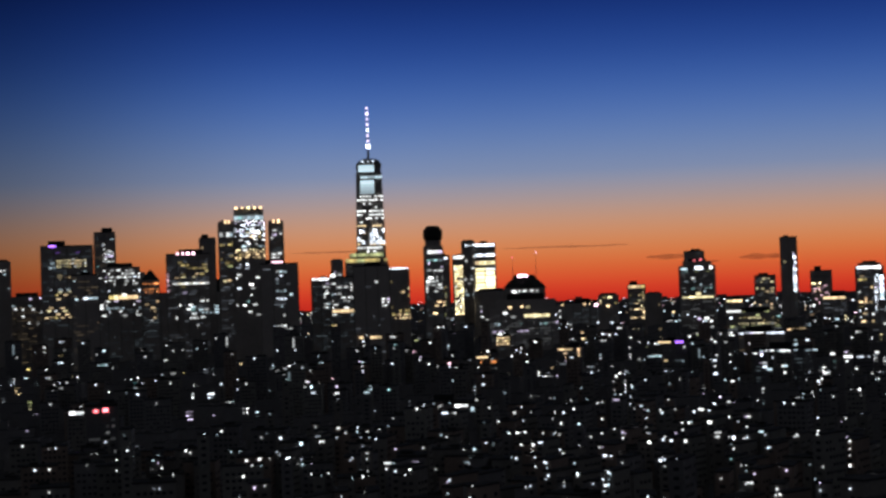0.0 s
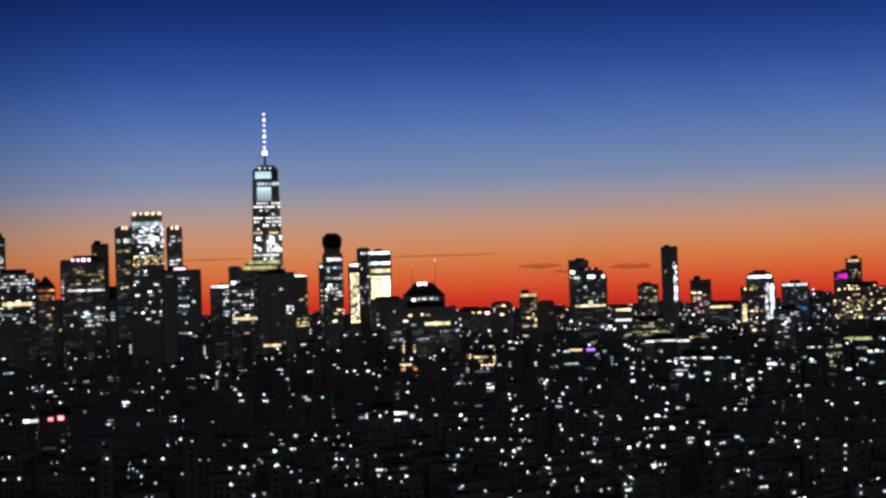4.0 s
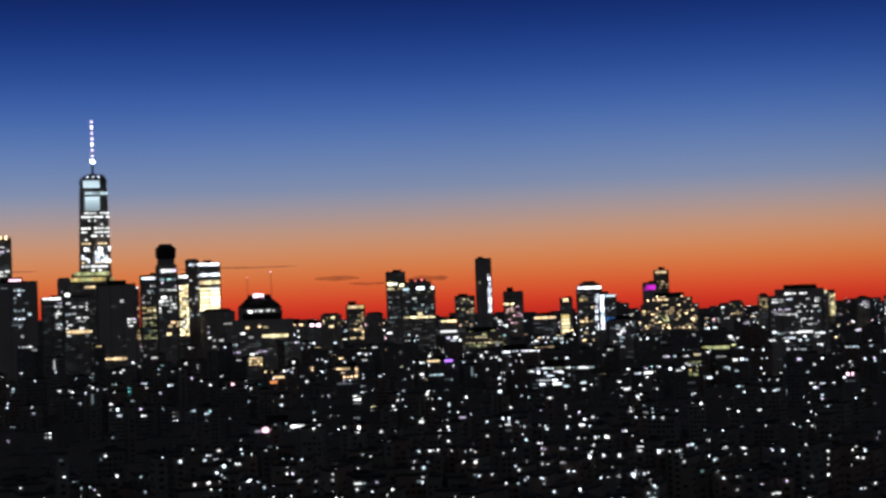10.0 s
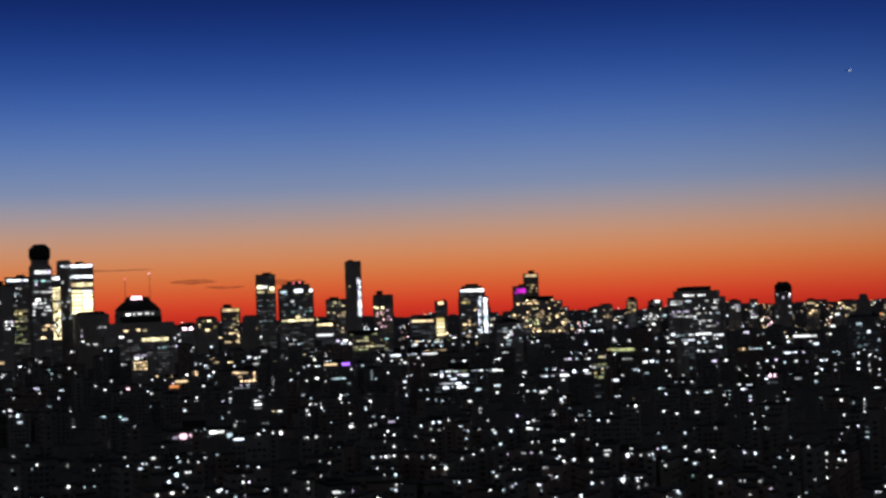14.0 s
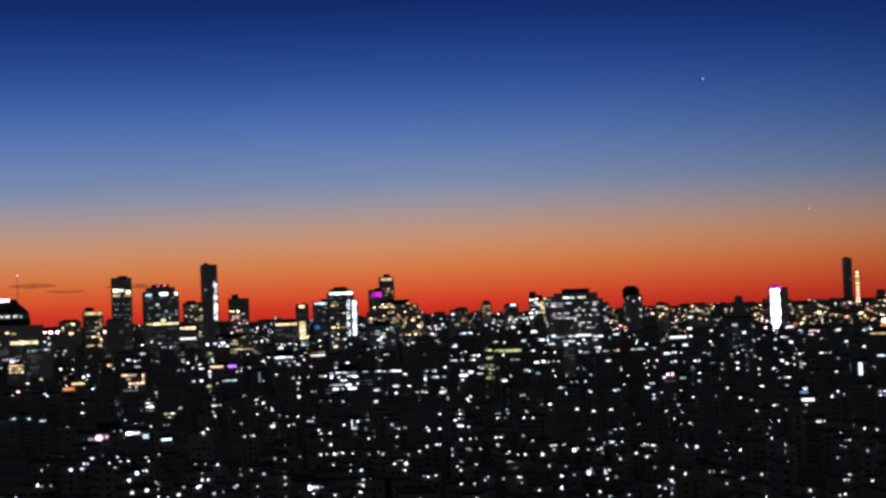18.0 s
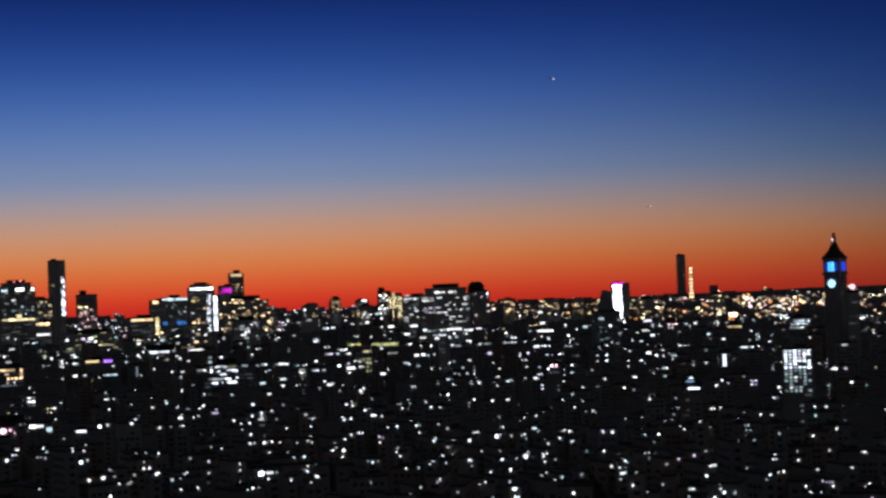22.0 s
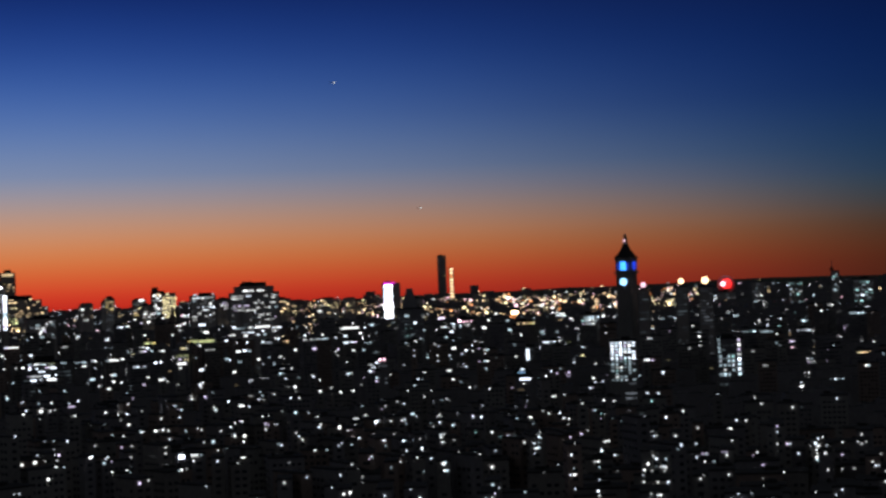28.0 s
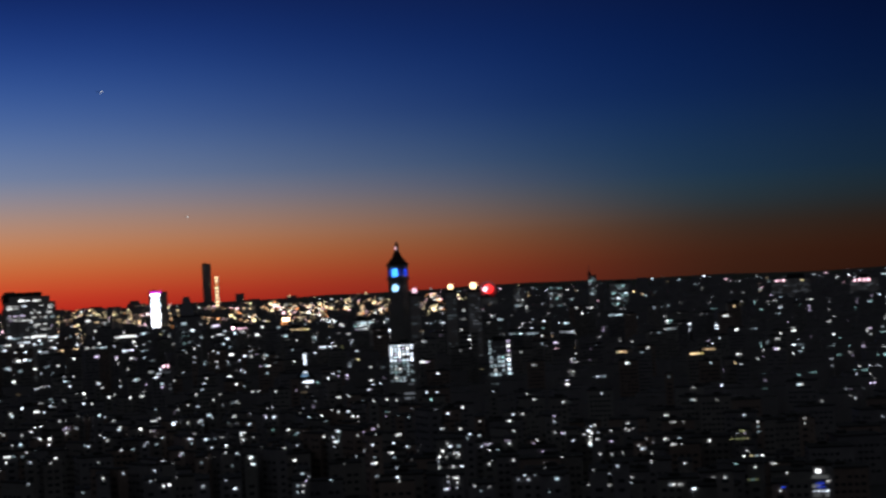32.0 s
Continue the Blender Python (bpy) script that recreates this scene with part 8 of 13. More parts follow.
lamp(h, -1.5, 29.9, 0.79, 0.62, "icewhite", 0.6)
lamp(h, -2.2, 29.6, 1.10, 1.03, "icewhite", 0.9)
h = house(-78.7, 1009.8, 14.5, 12.0, 14.8, 4.3, "loft")
lamp(h, 2.0, 12.0, 0.98, 1.14, "white", 0.6)
h = house(43.9, 1021.2, 15.5, 14.3, 24.9, -9.7, "brick")
lamp(h, 0.8, 22.1, 2.02, 2.08, "white", 1.3)
h = house(-48.2, 985.8, 5.7, 4.0, 37.3, 2.8, "dark")
lamp(h, -0.3, 36.3, 2.00, 1.17, "cool", 1.0)
lamp(h, 1.3, 36.3, 1.47, 1.30, "cool", 1.0)
h = house(193.1, 936.8, 7.0, 11.3, 29.4, -19.4, "brick")
lamp(h, 0.6, 28.4, 0.96, 1.23, "white", 0.4)
lamp(h, 2.2, 28.4, 1.69, 1.07, "white", 0.4)
h = house(248.0, 834.3, 4.4, 14.0, 27.9, -38.3, "loft")
lamp(h, 0.0, 27.1, 0.98, 0.87, "white", 1.2)
h = house(395.0, 684.6, 14.5, 13.2, 17.2, -50.6, "dark")
lamp(h, 1.2, 14.9, 0.69, 0.61, "white", 0.3)
h = house(18.6, 1015.7, 4.4, 12.8, 29.1, -13.3, "loft")
lamp(h, -0.6, 28.2, 1.13, 1.20, "white", 1.0)
h = house(337.3, 743.5, 13.5, 13.3, 28.0, -45.5, "stone")
lamp(h, -1.0, 25.2, 1.22, 1.11, "icewhite", 1.6)
h = house(-91.5, 949.1, 4.4, 14.1, 48.0, 5.5, "loft")
lamp(h, 0.4, 47.4, 0.74, 0.58, "icewhite", 0.6)
lamp(h, 1.3, 47.2, 0.84, 0.82, "cool", 1.0)
h = house(234.2, 902.8, 6.7, 12.1, 29.8, -19.3, "loft")
lamp(h, 1.8, 28.8, 1.09, 1.25, "white", 1.2)
h = house(334.4, 731.8, 12.7, 13.2, 28.6, -45.9, "brick")
lamp(h, -1.2, 25.7, 1.56, 1.29, "cool", 1.1)
h = house(305.9, 840.9, 11.4, 14.3, 29.5, -36.2, "stone")
lamp(h, -2.9, 27.6, 0.88, 0.92, "white", 1.2)
h = house(-30.4, 963.5, 14.6, 12.1, 24.9, -5.7, "dark")
lamp(h, -0.9, 22.6, 0.82, 0.83, "white", 0.5)
h = house(194.9, 924.6, 4.4, 6.0, 32.0, -22.1, "stone")
lamp(h, -0.1, 31.0, 1.04, 1.20, "cool", 1.0)
h = house(195.2, 921.1, 4.7, 11.2, 30.1, -25.4, "stone")
lamp(h, -1.1, 29.2, 0.98, 1.14, "cool", 1.0)
h = house(381.4, 586.6, 15.4, 12.7, 26.4, -55.4, "stone")
lamp(h, 2.0, 25.2, 0.98, 0.97, "white", 1.0)
h = house(285.7, 753.4, 8.2, 14.1, 28.5, -42.8, "brick")
lamp(h, -3.0, 27.6, 0.97, 1.02, "white", 1.0)
lamp(h, -3.0, 27.6, 0.98, 0.93, "cool", 1.0)
h = house(267.1, 879.3, 6.4, 13.0, 29.0, -30.7, "stone")
lamp(h, 2.2, 28.2, 0.88, 0.97, "white", 1.2)
h = house(410.9, 533.7, 16.3, 14.9, 27.9, -59.0, "dark")
lamp(h, -1.7, 25.2, 1.97, 1.01, "white", 1.2)
lamp(h, -0.2, 25.2, 1.72, 1.03, "white", 0.5)
h = house(313.1, 716.2, 12.8, 11.1, 25.6, -45.7, "stone")
lamp(h, -1.4, 23.2, 1.28, 1.17, "cool", 1.6)
h = house(148.3, 909.8, 4.4, 14.2, 33.1, -25.8, "dark")
lamp(h, 0.1, 32.1, 1.26, 1.22, "white", 1.3)
h = house(308.2, 855.2, 14.8, 12.3, 19.3, -30.3, "loft")
lamp(h, -1.4, 16.6, 0.70, 0.64, "white", 0.6)
h = house(152.6, 888.9, 14.5, 13.9, 31.4, -14.5, "dark")
lamp(h, -2.1, 30.3, 0.71, 0.78, "icewhite", 0.6)
lamp(h, -4.6, 30.6, 2.31, 1.20, "white", 0.5)
lamp(h, -4.6, 30.6, 2.31, 1.20, "cool", 0.5)
h = house(323.7, 785.7, 13.1, 14.7, 24.2, -39.3, "loft")
lamp(h, -0.3, 21.2, 0.66, 0.65, "white", 0.5)
h = house(247.7, 758.0, 6.6, 11.2, 24.6, -41.1, "dark")
lamp(h, 1.9, 23.2, 0.67, 0.76, "white", 0.3)
h = house(332.7, 662.3, 15.1, 13.7, 27.4, -49.1, "dark")
lamp(h, -0.2, 25.2, 1.02, 0.94, "white", 1.0)
h = house(295.4, 780.5, 10.1, 11.4, 28.0, -38.3, "loft")
lamp(h, 1.4, 25.2, 1.31, 1.11, "white", 1.0)
lamp(h, 2.8, 25.2, 1.06, 1.03, "white", 1.0)
h = house(175.3, 856.0, 15.5, 11.7, 32.4, -28.7, "dark")
lamp(h, -3.6, 31.1, 1.21, 1.32, "icewhite", 0.8)
lamp(h, 1.1, 30.7, 1.22, 1.06, "white", 0.8)
h = house(263.8, 712.6, 12.7, 14.2, 23.9, -43.7, "loft")
lamp(h, -0.4, 22.2, 1.21, 1.09, "white", 0.4)
lamp(h, 1.1, 22.2, 1.33, 0.88, "white", 0.8)
h = house(-57.7, 878.1, 4.4, 13.3, 40.2, 3.8, "loft")
lamp(h, -0.2, 39.5, 0.68, 0.67, "icewhite", 0.5)
h = house(217.7, 822.7, 11.6, 13.3, 28.6, -32.5, "loft")
lamp(h, 1.3, 26.7, 0.90, 1.05, "white", 0.6)
h = house(112.7, 900.1, 4.6, 15.0, 33.0, -21.2, "brick")
lamp(h, 0.3, 32.2, 0.96, 0.86, "cool", 1.0)
h = house(341.6, 618.3, 13.4, 14.6, 27.7, -51.8, "stone")
lamp(h, 1.4, 25.2, 0.98, 1.05, "icewhite", 0.8)
h = house(148.9, 842.0, 12.3, 13.5, 29.4, -15.1, "stone")
lamp(h, -0.4, 26.2, 1.08, 1.09, "white", 1.0)
lamp(h, 1.0, 26.2, 1.51, 1.11, "white", 1.0)
h = house(259.3, 681.6, 13.7, 11.5, 25.7, -44.9, "brick")
lamp(h, 0.0, 23.2, 0.65, 0.60, "icewhite", 0.4)
h = house(137.2, 868.7, 4.8, 12.2, 32.2, -23.5, "stone")
lamp(h, 0.9, 31.2, 1.24, 1.29, "icewhite", 1.3)
h = house(300.0, 631.9, 13.8, 13.2, 26.8, -49.3, "stone")
lamp(h, 1.4, 25.2, 0.95, 1.08, "white", 1.0)
h = house(66.3, 872.4, 12.1, 12.7, 33.4, -21.9, "dark")
lamp(h, 0.0, 30.6, 1.22, 1.07, "icewhite", 1.3)
h = house(278.1, 595.3, 9.4, 13.4, 29.0, -51.0, "loft")
lamp(h, 2.3, 26.2, 0.93, 1.03, "white", 1.0)
h = house(-207.5, 819.8, 13.6, 14.1, 27.3, 14.2, "stone")
lamp(h, -0.3, 25.2, 1.05, 1.22, "white", 0.8)
h = house(131.7, 835.3, 12.4, 14.7, 31.5, -26.8, "loft")
lamp(h, -3.7, 30.6, 0.88, 0.98, "icewhite", 1.2)
lamp(h, -5.2, 30.8, 2.61, 1.20, "white", 0.9)
lamp(h, -0.8, 30.2, 1.00, 1.00, "icewhite", 0.9)
lamp(h, -5.2, 30.8, 2.61, 1.20, "white", 0.5)
h = house(132.5, 817.7, 9.0, 11.2, 19.3, -14.7, "stone")
lamp(h, 3.1, 18.5, 1.05, 1.00, "white", 0.6)
h = house(310.8, 533.6, 16.6, 12.3, 27.6, -55.4, "stone")
lamp(h, -2.5, 25.2, 1.35, 0.89, "white", 0.6)
lamp(h, -1.1, 25.2, 1.77, 0.81, "white", 0.6)
h = house(273.2, 733.2, 13.0, 11.3, 24.8, -39.0, "dark")
lamp(h, 1.6, 23.7, 0.78, 0.85, "white", 1.2)
h = house(199.5, 709.4, 14.5, 11.9, 26.8, -40.7, "dark")
lamp(h, 0.4, 25.7, 0.88, 0.89, "white", 1.0)
h = house(52.3, 830.7, 14.8, 13.0, 31.3, -8.8, "dark")
lamp(h, -1.1, 29.3, 0.68, 0.63, "white", 0.5)
lamp(h, 3.1, 26.7, 1.13, 1.29, "white", 0.8)
h = house(283.2, 721.1, 12.7, 12.2, 28.3, -40.2, "dark")
lamp(h, 2.8, 25.2, 1.18, 1.11, "white", 0.8)
lamp(h, -2.7, 25.7, 1.17, 1.07, "white", 1.3)
h = house(311.4, 522.9, 15.2, 11.6, 27.8, -56.2, "loft")
lamp(h, 1.1, 25.2, 0.74, 0.65, "white", 0.6)
h = house(-43.3, 832.5, 9.2, 14.9, 28.6, -3.0, "loft")
lamp(h, -1.5, 27.8, 0.92, 0.97, "icewhite", 1.0)
lamp(h, 3.3, 25.7, 1.01, 0.90, "white", 1.0)
h = house(-128.3, 830.5, 13.4, 13.4, 21.1, 3.5, "stone")
lamp(h, 0.8, 18.5, 1.00, 0.93, "white", 1.0)
h = house(227.0, 668.3, 4.4, 10.5, 25.5, -44.0, "loft")
lamp(h, -0.3, 22.2, 0.67, 0.65, "white", 0.5)
lamp(h, -0.2, 24.7, 0.81, 0.86, "cool", 0.8)
lamp(h, 1.4, 24.3, 0.59, 0.52, "white", 0.5)
h = house(-187.6, 799.8, 12.1, 12.0, 26.9, 13.4, "brick")
lamp(h, -2.6, 25.2, 0.58, 0.61, "white", 0.5)
lamp(h, 0.5, 25.2, 0.92, 0.90, "icewhite", 1.2)
h = house(126.4, 807.6, 8.7, 14.9, 29.4, -9.1, "loft")
lamp(h, 3.5, 28.7, 0.66, 0.64, "white", 0.5)
h = house(-25.7, 818.8, 8.9, 11.7, 29.5, -3.4, "brick")
lamp(h, -3.6, 28.8, 0.90, 0.82, "cool", 0.8)
h = house(219.0, 747.2, 4.4, 12.0, 27.4, -35.3, "stone")
lamp(h, -1.2, 26.7, 0.74, 0.75, "icewhite", 0.6)
h = house(154.6, 787.6, 11.0, 12.2, 23.5, -30.1, "brick")
lamp(h, 2.8, 22.7, 2.00, 0.75, "white", 0.6)
h = house(-165.9, 793.3, 15.4, 12.7, 26.6, 11.7, "dark")
lamp(h, 1.9, 25.2, 0.80, 0.93, "icewhite", 1.2)
h = house(202.7, 765.7, 16.9, 14.7, 13.8, -20.2, "loft")
lamp(h, -1.5, 11.8, 1.23, 1.04, "cool", 0.2)
h = house(162.2, 712.0, 4.4, 14.3, 27.4, -39.4, "loft")
lamp(h, -0.5, 26.7, 1.48, 0.82, "white", 0.8)
lamp(h, 0.1, 24.2, 0.78, 0.85, "icewhite", 1.0)
lamp(h, 0.7, 26.7, 0.73, 0.79, "white", 0.3)
h = house(196.4, 676.4, 15.5, 12.1, 29.3, -42.0, "brick")
lamp(h, -0.1, 28.1, 0.78, 0.80, "white", 0.6)
h = house(131.0, 819.0, 5.6, 11.3, 28.9, -24.9, "dark")
lamp(h, 2.1, 28.2, 0.70, 0.69, "white", 0.3)
h = house(176.3, 797.3, 4.4, 13.5, 29.0, -28.0, "stone")
lamp(h, -0.0, 28.2, 0.85, 0.87, "icewhite", 0.8)
lamp(h, 0.1, 23.4, 0.62, 0.55, "icewhite", 0.4)
lamp(h, 1.7, 23.3, 1.00, 0.95, "white", 1.0)
h = house(142.9, 784.0, 11.7, 11.5, 26.6, -29.2, "dark")
lamp(h, -3.2, 25.7, 0.98, 0.93, "icewhite", 1.0)
h = house(-47.0, 828.0, 11.2, 14.2, 27.3, -5.7, "stone")
lamp(h, 2.7, 26.2, 1.20, 1.08, "white", 1.3)
h = house(-106.6, 805.1, 13.5, 12.6, 33.3, 2.2, "dark")
lamp(h, -1.7, 30.3, 1.17, 1.19, "white", 1.3)
lamp(h, -3.8, 28.8, 0.88, 0.88, "cool", 0.6)
h = house(109.4, 792.4, 6.4, 12.1, 29.0, -27.1, "stone")
lamp(h, 1.8, 28.1, 1.00, 0.92, "white", 1.0)
h = house(54.0, 831.5, 9.5, 4.0, 32.6, -18.8, "brick")
lamp(h, -1.5, 31.7, 0.68, 0.79, "white", 1.2)
lamp(h, 2.9, 31.7, 1.10, 1.08, "icewhite", 1.6)
h = house(185.9, 660.2, 4.4, 4.0, 29.0, -42.6, "brick")
lamp(h, -0.4, 28.1, 0.89, 1.03, "white", 0.8)
h = house(102.8, 783.0, 8.2, 12.0, 25.0, -7.7, "loft")
lamp(h, 1.9, 24.2, 1.35, 0.81, "icewhite", 0.5)
h = house(258.0, 743.6, 4.8, 12.3, 38.2, -31.3, "loft")
h = house(223.5, 625.0, 16.9, 13.8, 27.3, -46.1, "brick")
lamp(h, 2.3, 24.7, 0.93, 0.95, "icewhite", 1.6)
h = house(-162.2, 765.0, 12.3, 14.4, 25.9, 12.0, "loft")
lamp(h, -0.7, 25.2, 0.57, 0.56, "white", 0.5)
lamp(h, 1.8, 25.2, 0.60, 0.55, "white", 0.6)
h = house(108.3, 776.6, 4.4, 13.7, 25.3, -17.3, "dark")
lamp(h, 0.1, 24.7, 0.67, 0.59, "cool", 0.3)
lamp(h, -0.5, 24.6, 0.78, 0.84, "white", 0.8)
h = house(16.9, 782.9, 4.4, 14.7, 32.5, -6.9, "stone")
lamp(h, -0.0, 31.9, 0.60, 0.54, "cool", 0.5)
h = house(212.9, 622.2, 8.9, 13.7, 30.3, -45.4, "stone")
lamp(h, -2.8, 29.6, 0.75, 0.77, "white", 1.0)
h = house(16.2, 794.3, 4.4, 14.5, 32.0, -10.5, "stone")
lamp(h, 0.5, 31.4, 0.58, 0.63, "icewhite", 0.5)
h = house(-46.9, 766.1, 4.4, 9.7, 31.5, 3.5, "brick")
lamp(h, -0.5, 30.7, 0.80, 0.84, "white", 1.0)
h = house(26.0, 766.5, 4.4, 12.2, 29.3, -7.8, "dark")
lamp(h, 1.1, 28.3, 1.17, 1.35, "cool", 1.1)
lamp(h, 1.5, 28.0, 0.86, 0.99, "white", 1.0)
h = house(194.1, 623.8, 7.5, 14.4, 27.3, -44.3, "brick")
lamp(h, -2.4, 26.6, 0.71, 0.64, "cool", 0.4)
h = house(28.7, 816.0, 9.2, 13.3, 30.5, -17.3, "brick")
lamp(h, -3.4, 29.7, 1.00, 0.97, "white", 0.8)
h = house(171.2, 636.6, 7.6, 12.1, 25.8, -42.8, "brick")
lamp(h, 3.1, 25.2, 0.47, 0.51, "white", 0.5)
h = house(223.3, 576.5, 13.7, 11.7, 27.2, -48.8, "stone")
lamp(h, -1.7, 25.2, 0.88, 0.96, "icewhite", 1.6)
h = house(-83.3, 784.4, 16.0, 13.1, 32.7, -3.1, "dark")
lamp(h, -0.8, 30.3, 0.65, 0.59, "icewhite", 0.4)
lamp(h, -3.4, 28.5, 0.86, 0.86, "icewhite", 0.6)
h = house(160.3, 715.1, 4.4, 11.1, 27.4, -33.1, "stone")
lamp(h, 0.1, 26.7, 0.71, 0.70, "icewhite", 1.2)
h = house(232.4, 496.0, 14.9, 12.8, 28.3, -54.5, "loft")
lamp(h, -0.7, 25.2, 0.80, 0.77, "white", 0.8)
lamp(h, 0.6, 25.2, 1.19, 0.76, "white", 0.8)
h = house(249.2, 637.3, 13.9, 11.3, 27.6, -42.2, "dark")
lamp(h, 1.1, 25.2, 0.76, 0.80, "white", 1.2)
h = house(32.7, 755.0, 6.4, 4.3, 29.5, -12.2, "loft")
lamp(h, -2.3, 28.7, 0.93, 1.02, "white", 1.6)
lamp(h, -1.6, 28.5, 0.72, 0.74, "white", 1.0)
lamp(h, -0.6, 28.9, 0.53, 0.59, "white", 0.5)
lamp(h, 1.3, 28.9, 1.06, 1.06, "icewhite", 0.9)
h = house(108.8, 760.1, 4.4, 7.7, 31.4, -24.7, "brick")
lamp(h, -0.2, 30.7, 0.82, 0.74, "icewhite", 1.0)
lamp(h, 0.0, 30.2, 0.93, 0.93, "white", 1.0)
lamp(h, 1.4, 30.6, 0.70, 0.70, "cool", 0.9)
h = house(79.7, 683.2, 6.7, 4.0, 30.1, -35.1, "loft")
lamp(h, 2.0, 29.1, 1.54, 1.37, "white", 1.6)
h = house(-142.6, 730.7, 16.5, 14.5, 27.3, 11.2, "loft")
lamp(h, -2.0, 25.2, 0.69, 0.70, "white", 1.2)
h = house(240.5, 462.1, 14.1, 12.5, 27.1, -57.1, "dark")
lamp(h, 1.5, 25.2, 0.79, 0.77, "icewhite", 1.0)
h = house(-14.5, 799.1, 10.3, 12.5, 39.2, -14.8, "stone")
lamp(h, 1.0, 38.2, 1.41, 1.26, "white", 1.0)
h = house(125.0, 639.3, 5.7, 12.0, 21.0, -40.6, "loft")
lamp(h, -2.0, 20.2, 0.71, 0.82, "white", 0.8)
h = house(0.7, 729.6, 7.1, 11.1, 31.2, -6.0, "loft")
lamp(h, -1.6, 30.3, 0.87, 0.87, "white", 1.0)
lamp(h, -2.7, 28.1, 0.63, 0.63, "white", 0.6)
h = house(4.0, 783.5, 6.0, 12.4, 37.5, -16.5, "stone")
lamp(h, -0.7, 36.7, 1.04, 0.94, "white", 0.3)
lamp(h, 0.5, 36.7, 1.12, 0.82, "white", 0.8)
h = house(-152.3, 710.4, 12.5, 12.1, 26.8, 12.2, "dark")
lamp(h, -0.9, 25.2, 0.60, 0.55, "white", 0.5)
h = house(89.1, 747.7, 4.4, 12.5, 28.4, -23.7, "brick")
lamp(h, -0.1, 27.7, 0.69, 0.65, "white", 0.6)
lamp(h, 1.0, 27.5, 1.10, 0.95, "icewhite", 0.2)
h = house(179.0, 685.3, 4.4, 14.0, 28.4, -24.9, "stone")
lamp(h, 0.5, 27.8, 0.46, 0.51, "white", 0.4)
h = house(-38.1, 722.5, 9.8, 11.9, 29.9, -3.2, "loft")
lamp(h, 0.8, 25.7, 1.11, 1.23, "white", 0.8)
lamp(h, 1.0, 28.2, 0.50, 0.50, "icewhite", 0.6)
lamp(h, 3.1, 25.7, 0.98, 1.13, "icewhite", 1.3)
h = house(207.0, 471.9, 14.0, 14.0, 26.6, -54.7, "brick")
lamp(h, -2.8, 25.2, 1.02, 0.90, "white", 0.2)
lamp(h, -1.6, 25.2, 0.96, 0.84, "white", 0.6)
lamp(h, 2.4, 25.2, 0.59, 0.64, "icewhite", 0.4)
h = house(-66.4, 720.0, 11.3, 9.5, 31.5, -1.1, "stone")
lamp(h, 3.3, 30.3, 1.47, 1.69, "cool", 2.0)
lamp(h, 0.3, 27.8, 1.24, 1.12, "icewhite", 1.3)
h = house(-169.4, 694.9, 15.0, 11.1, 27.4, 13.9, "brick")
lamp(h, -1.9, 25.2, 0.94, 0.86, "icewhite", 1.6)
lamp(h, 3.9, 25.2, 1.18, 1.11, "white", 1.1)
h = house(64.7, 661.3, 13.4, 13.3, 27.4, -35.3, "loft")
lamp(h, 1.8, 26.7, 0.81, 0.73, "cool", 1.6)
h = house(220.1, 441.3, 16.3, 12.2, 26.1, -57.5, "loft")
lamp(h, -0.5, 25.2, 0.49, 0.54, "icewhite", 0.5)
h = house(205.4, 614.7, 15.5, 11.0, 22.9, -40.9, "brick")
lamp(h, 1.8, 20.2, 0.69, 0.77, "icewhite", 1.0)
h = house(75.8, 703.4, 10.6, 14.4, 25.8, -27.5, "dark")
lamp(h, -4.1, 25.2, 0.56, 0.50, "icewhite", 0.5)
h = house(-135.0, 681.2, 16.0, 11.7, 28.1, 11.2, "stone")
lamp(h, 0.1, 25.2, 0.83, 0.82, "white", 0.8)
h = house(-117.6, 683.9, 11.7, 11.1, 29.1, 9.6, "loft")
lamp(h, -3.3, 25.2, 0.57, 0.50, "white", 0.5)
lamp(h, -3.2, 28.3, 0.79, 0.89, "icewhite", 1.2)
h = house(129.7, 578.2, 4.4, 14.4, 40.2, -43.4, "stone")
lamp(h, -0.1, 39.4, 0.86, 0.83, "white", 1.0)
lamp(h, -1.6, 24.2, 0.53, 0.53, "icewhite", 1.0)
lamp(h, 1.6, 28.5, 0.56, 0.56, "white", 0.6)
h = house(-9.2, 724.8, 16.5, 13.0, 29.9, -21.1, "stone")
lamp(h, 5.2, 28.6, 0.78, 0.75, "icewhite", 1.2)
lamp(h, -5.4, 27.7, 0.79, 0.83, "white", 0.6)
lamp(h, 5.3, 28.9, 0.63, 0.63, "white", 0.5)
lamp(h, 5.8, 28.9, 0.62, 0.62, "white", 0.5)
h = house(51.7, 673.1, 4.4, 4.0, 39.0, -10.9, "dark")
lamp(h, -0.0, 38.1, 1.04, 1.10, "cool", 1.3)
lamp(h, -0.1, 29.4, 0.60, 0.60, "icewhite", 0.9)
h = house(-1.9, 735.9, 12.3, 12.7, 33.0, -17.1, "brick")
lamp(h, 0.0, 30.7, 0.81, 0.78, "cool", 1.0)
h = house(2.5, 675.2, 19.5, 12.7, 30.7, -0.4, "loft")
lamp(h, 2.7, 29.7, 0.64, 0.68, "white", 1.0)
lamp(h, 6.9, 29.6, 1.33, 1.40, "icewhite", 1.6)
lamp(h, -8.6, 22.2, 0.65, 0.69, "white", 0.6)
h = house(33.7, 631.9, 11.4, 8.4, 27.0, -34.2, "brick")
lamp(h, 0.2, 26.2, 0.93, 0.87, "white", 0.8)
lamp(h, 4.9, 26.2, 0.85, 0.94, "cool", 1.1)
h = house(-110.6, 657.9, 13.0, 12.1, 26.2, 9.4, "loft")
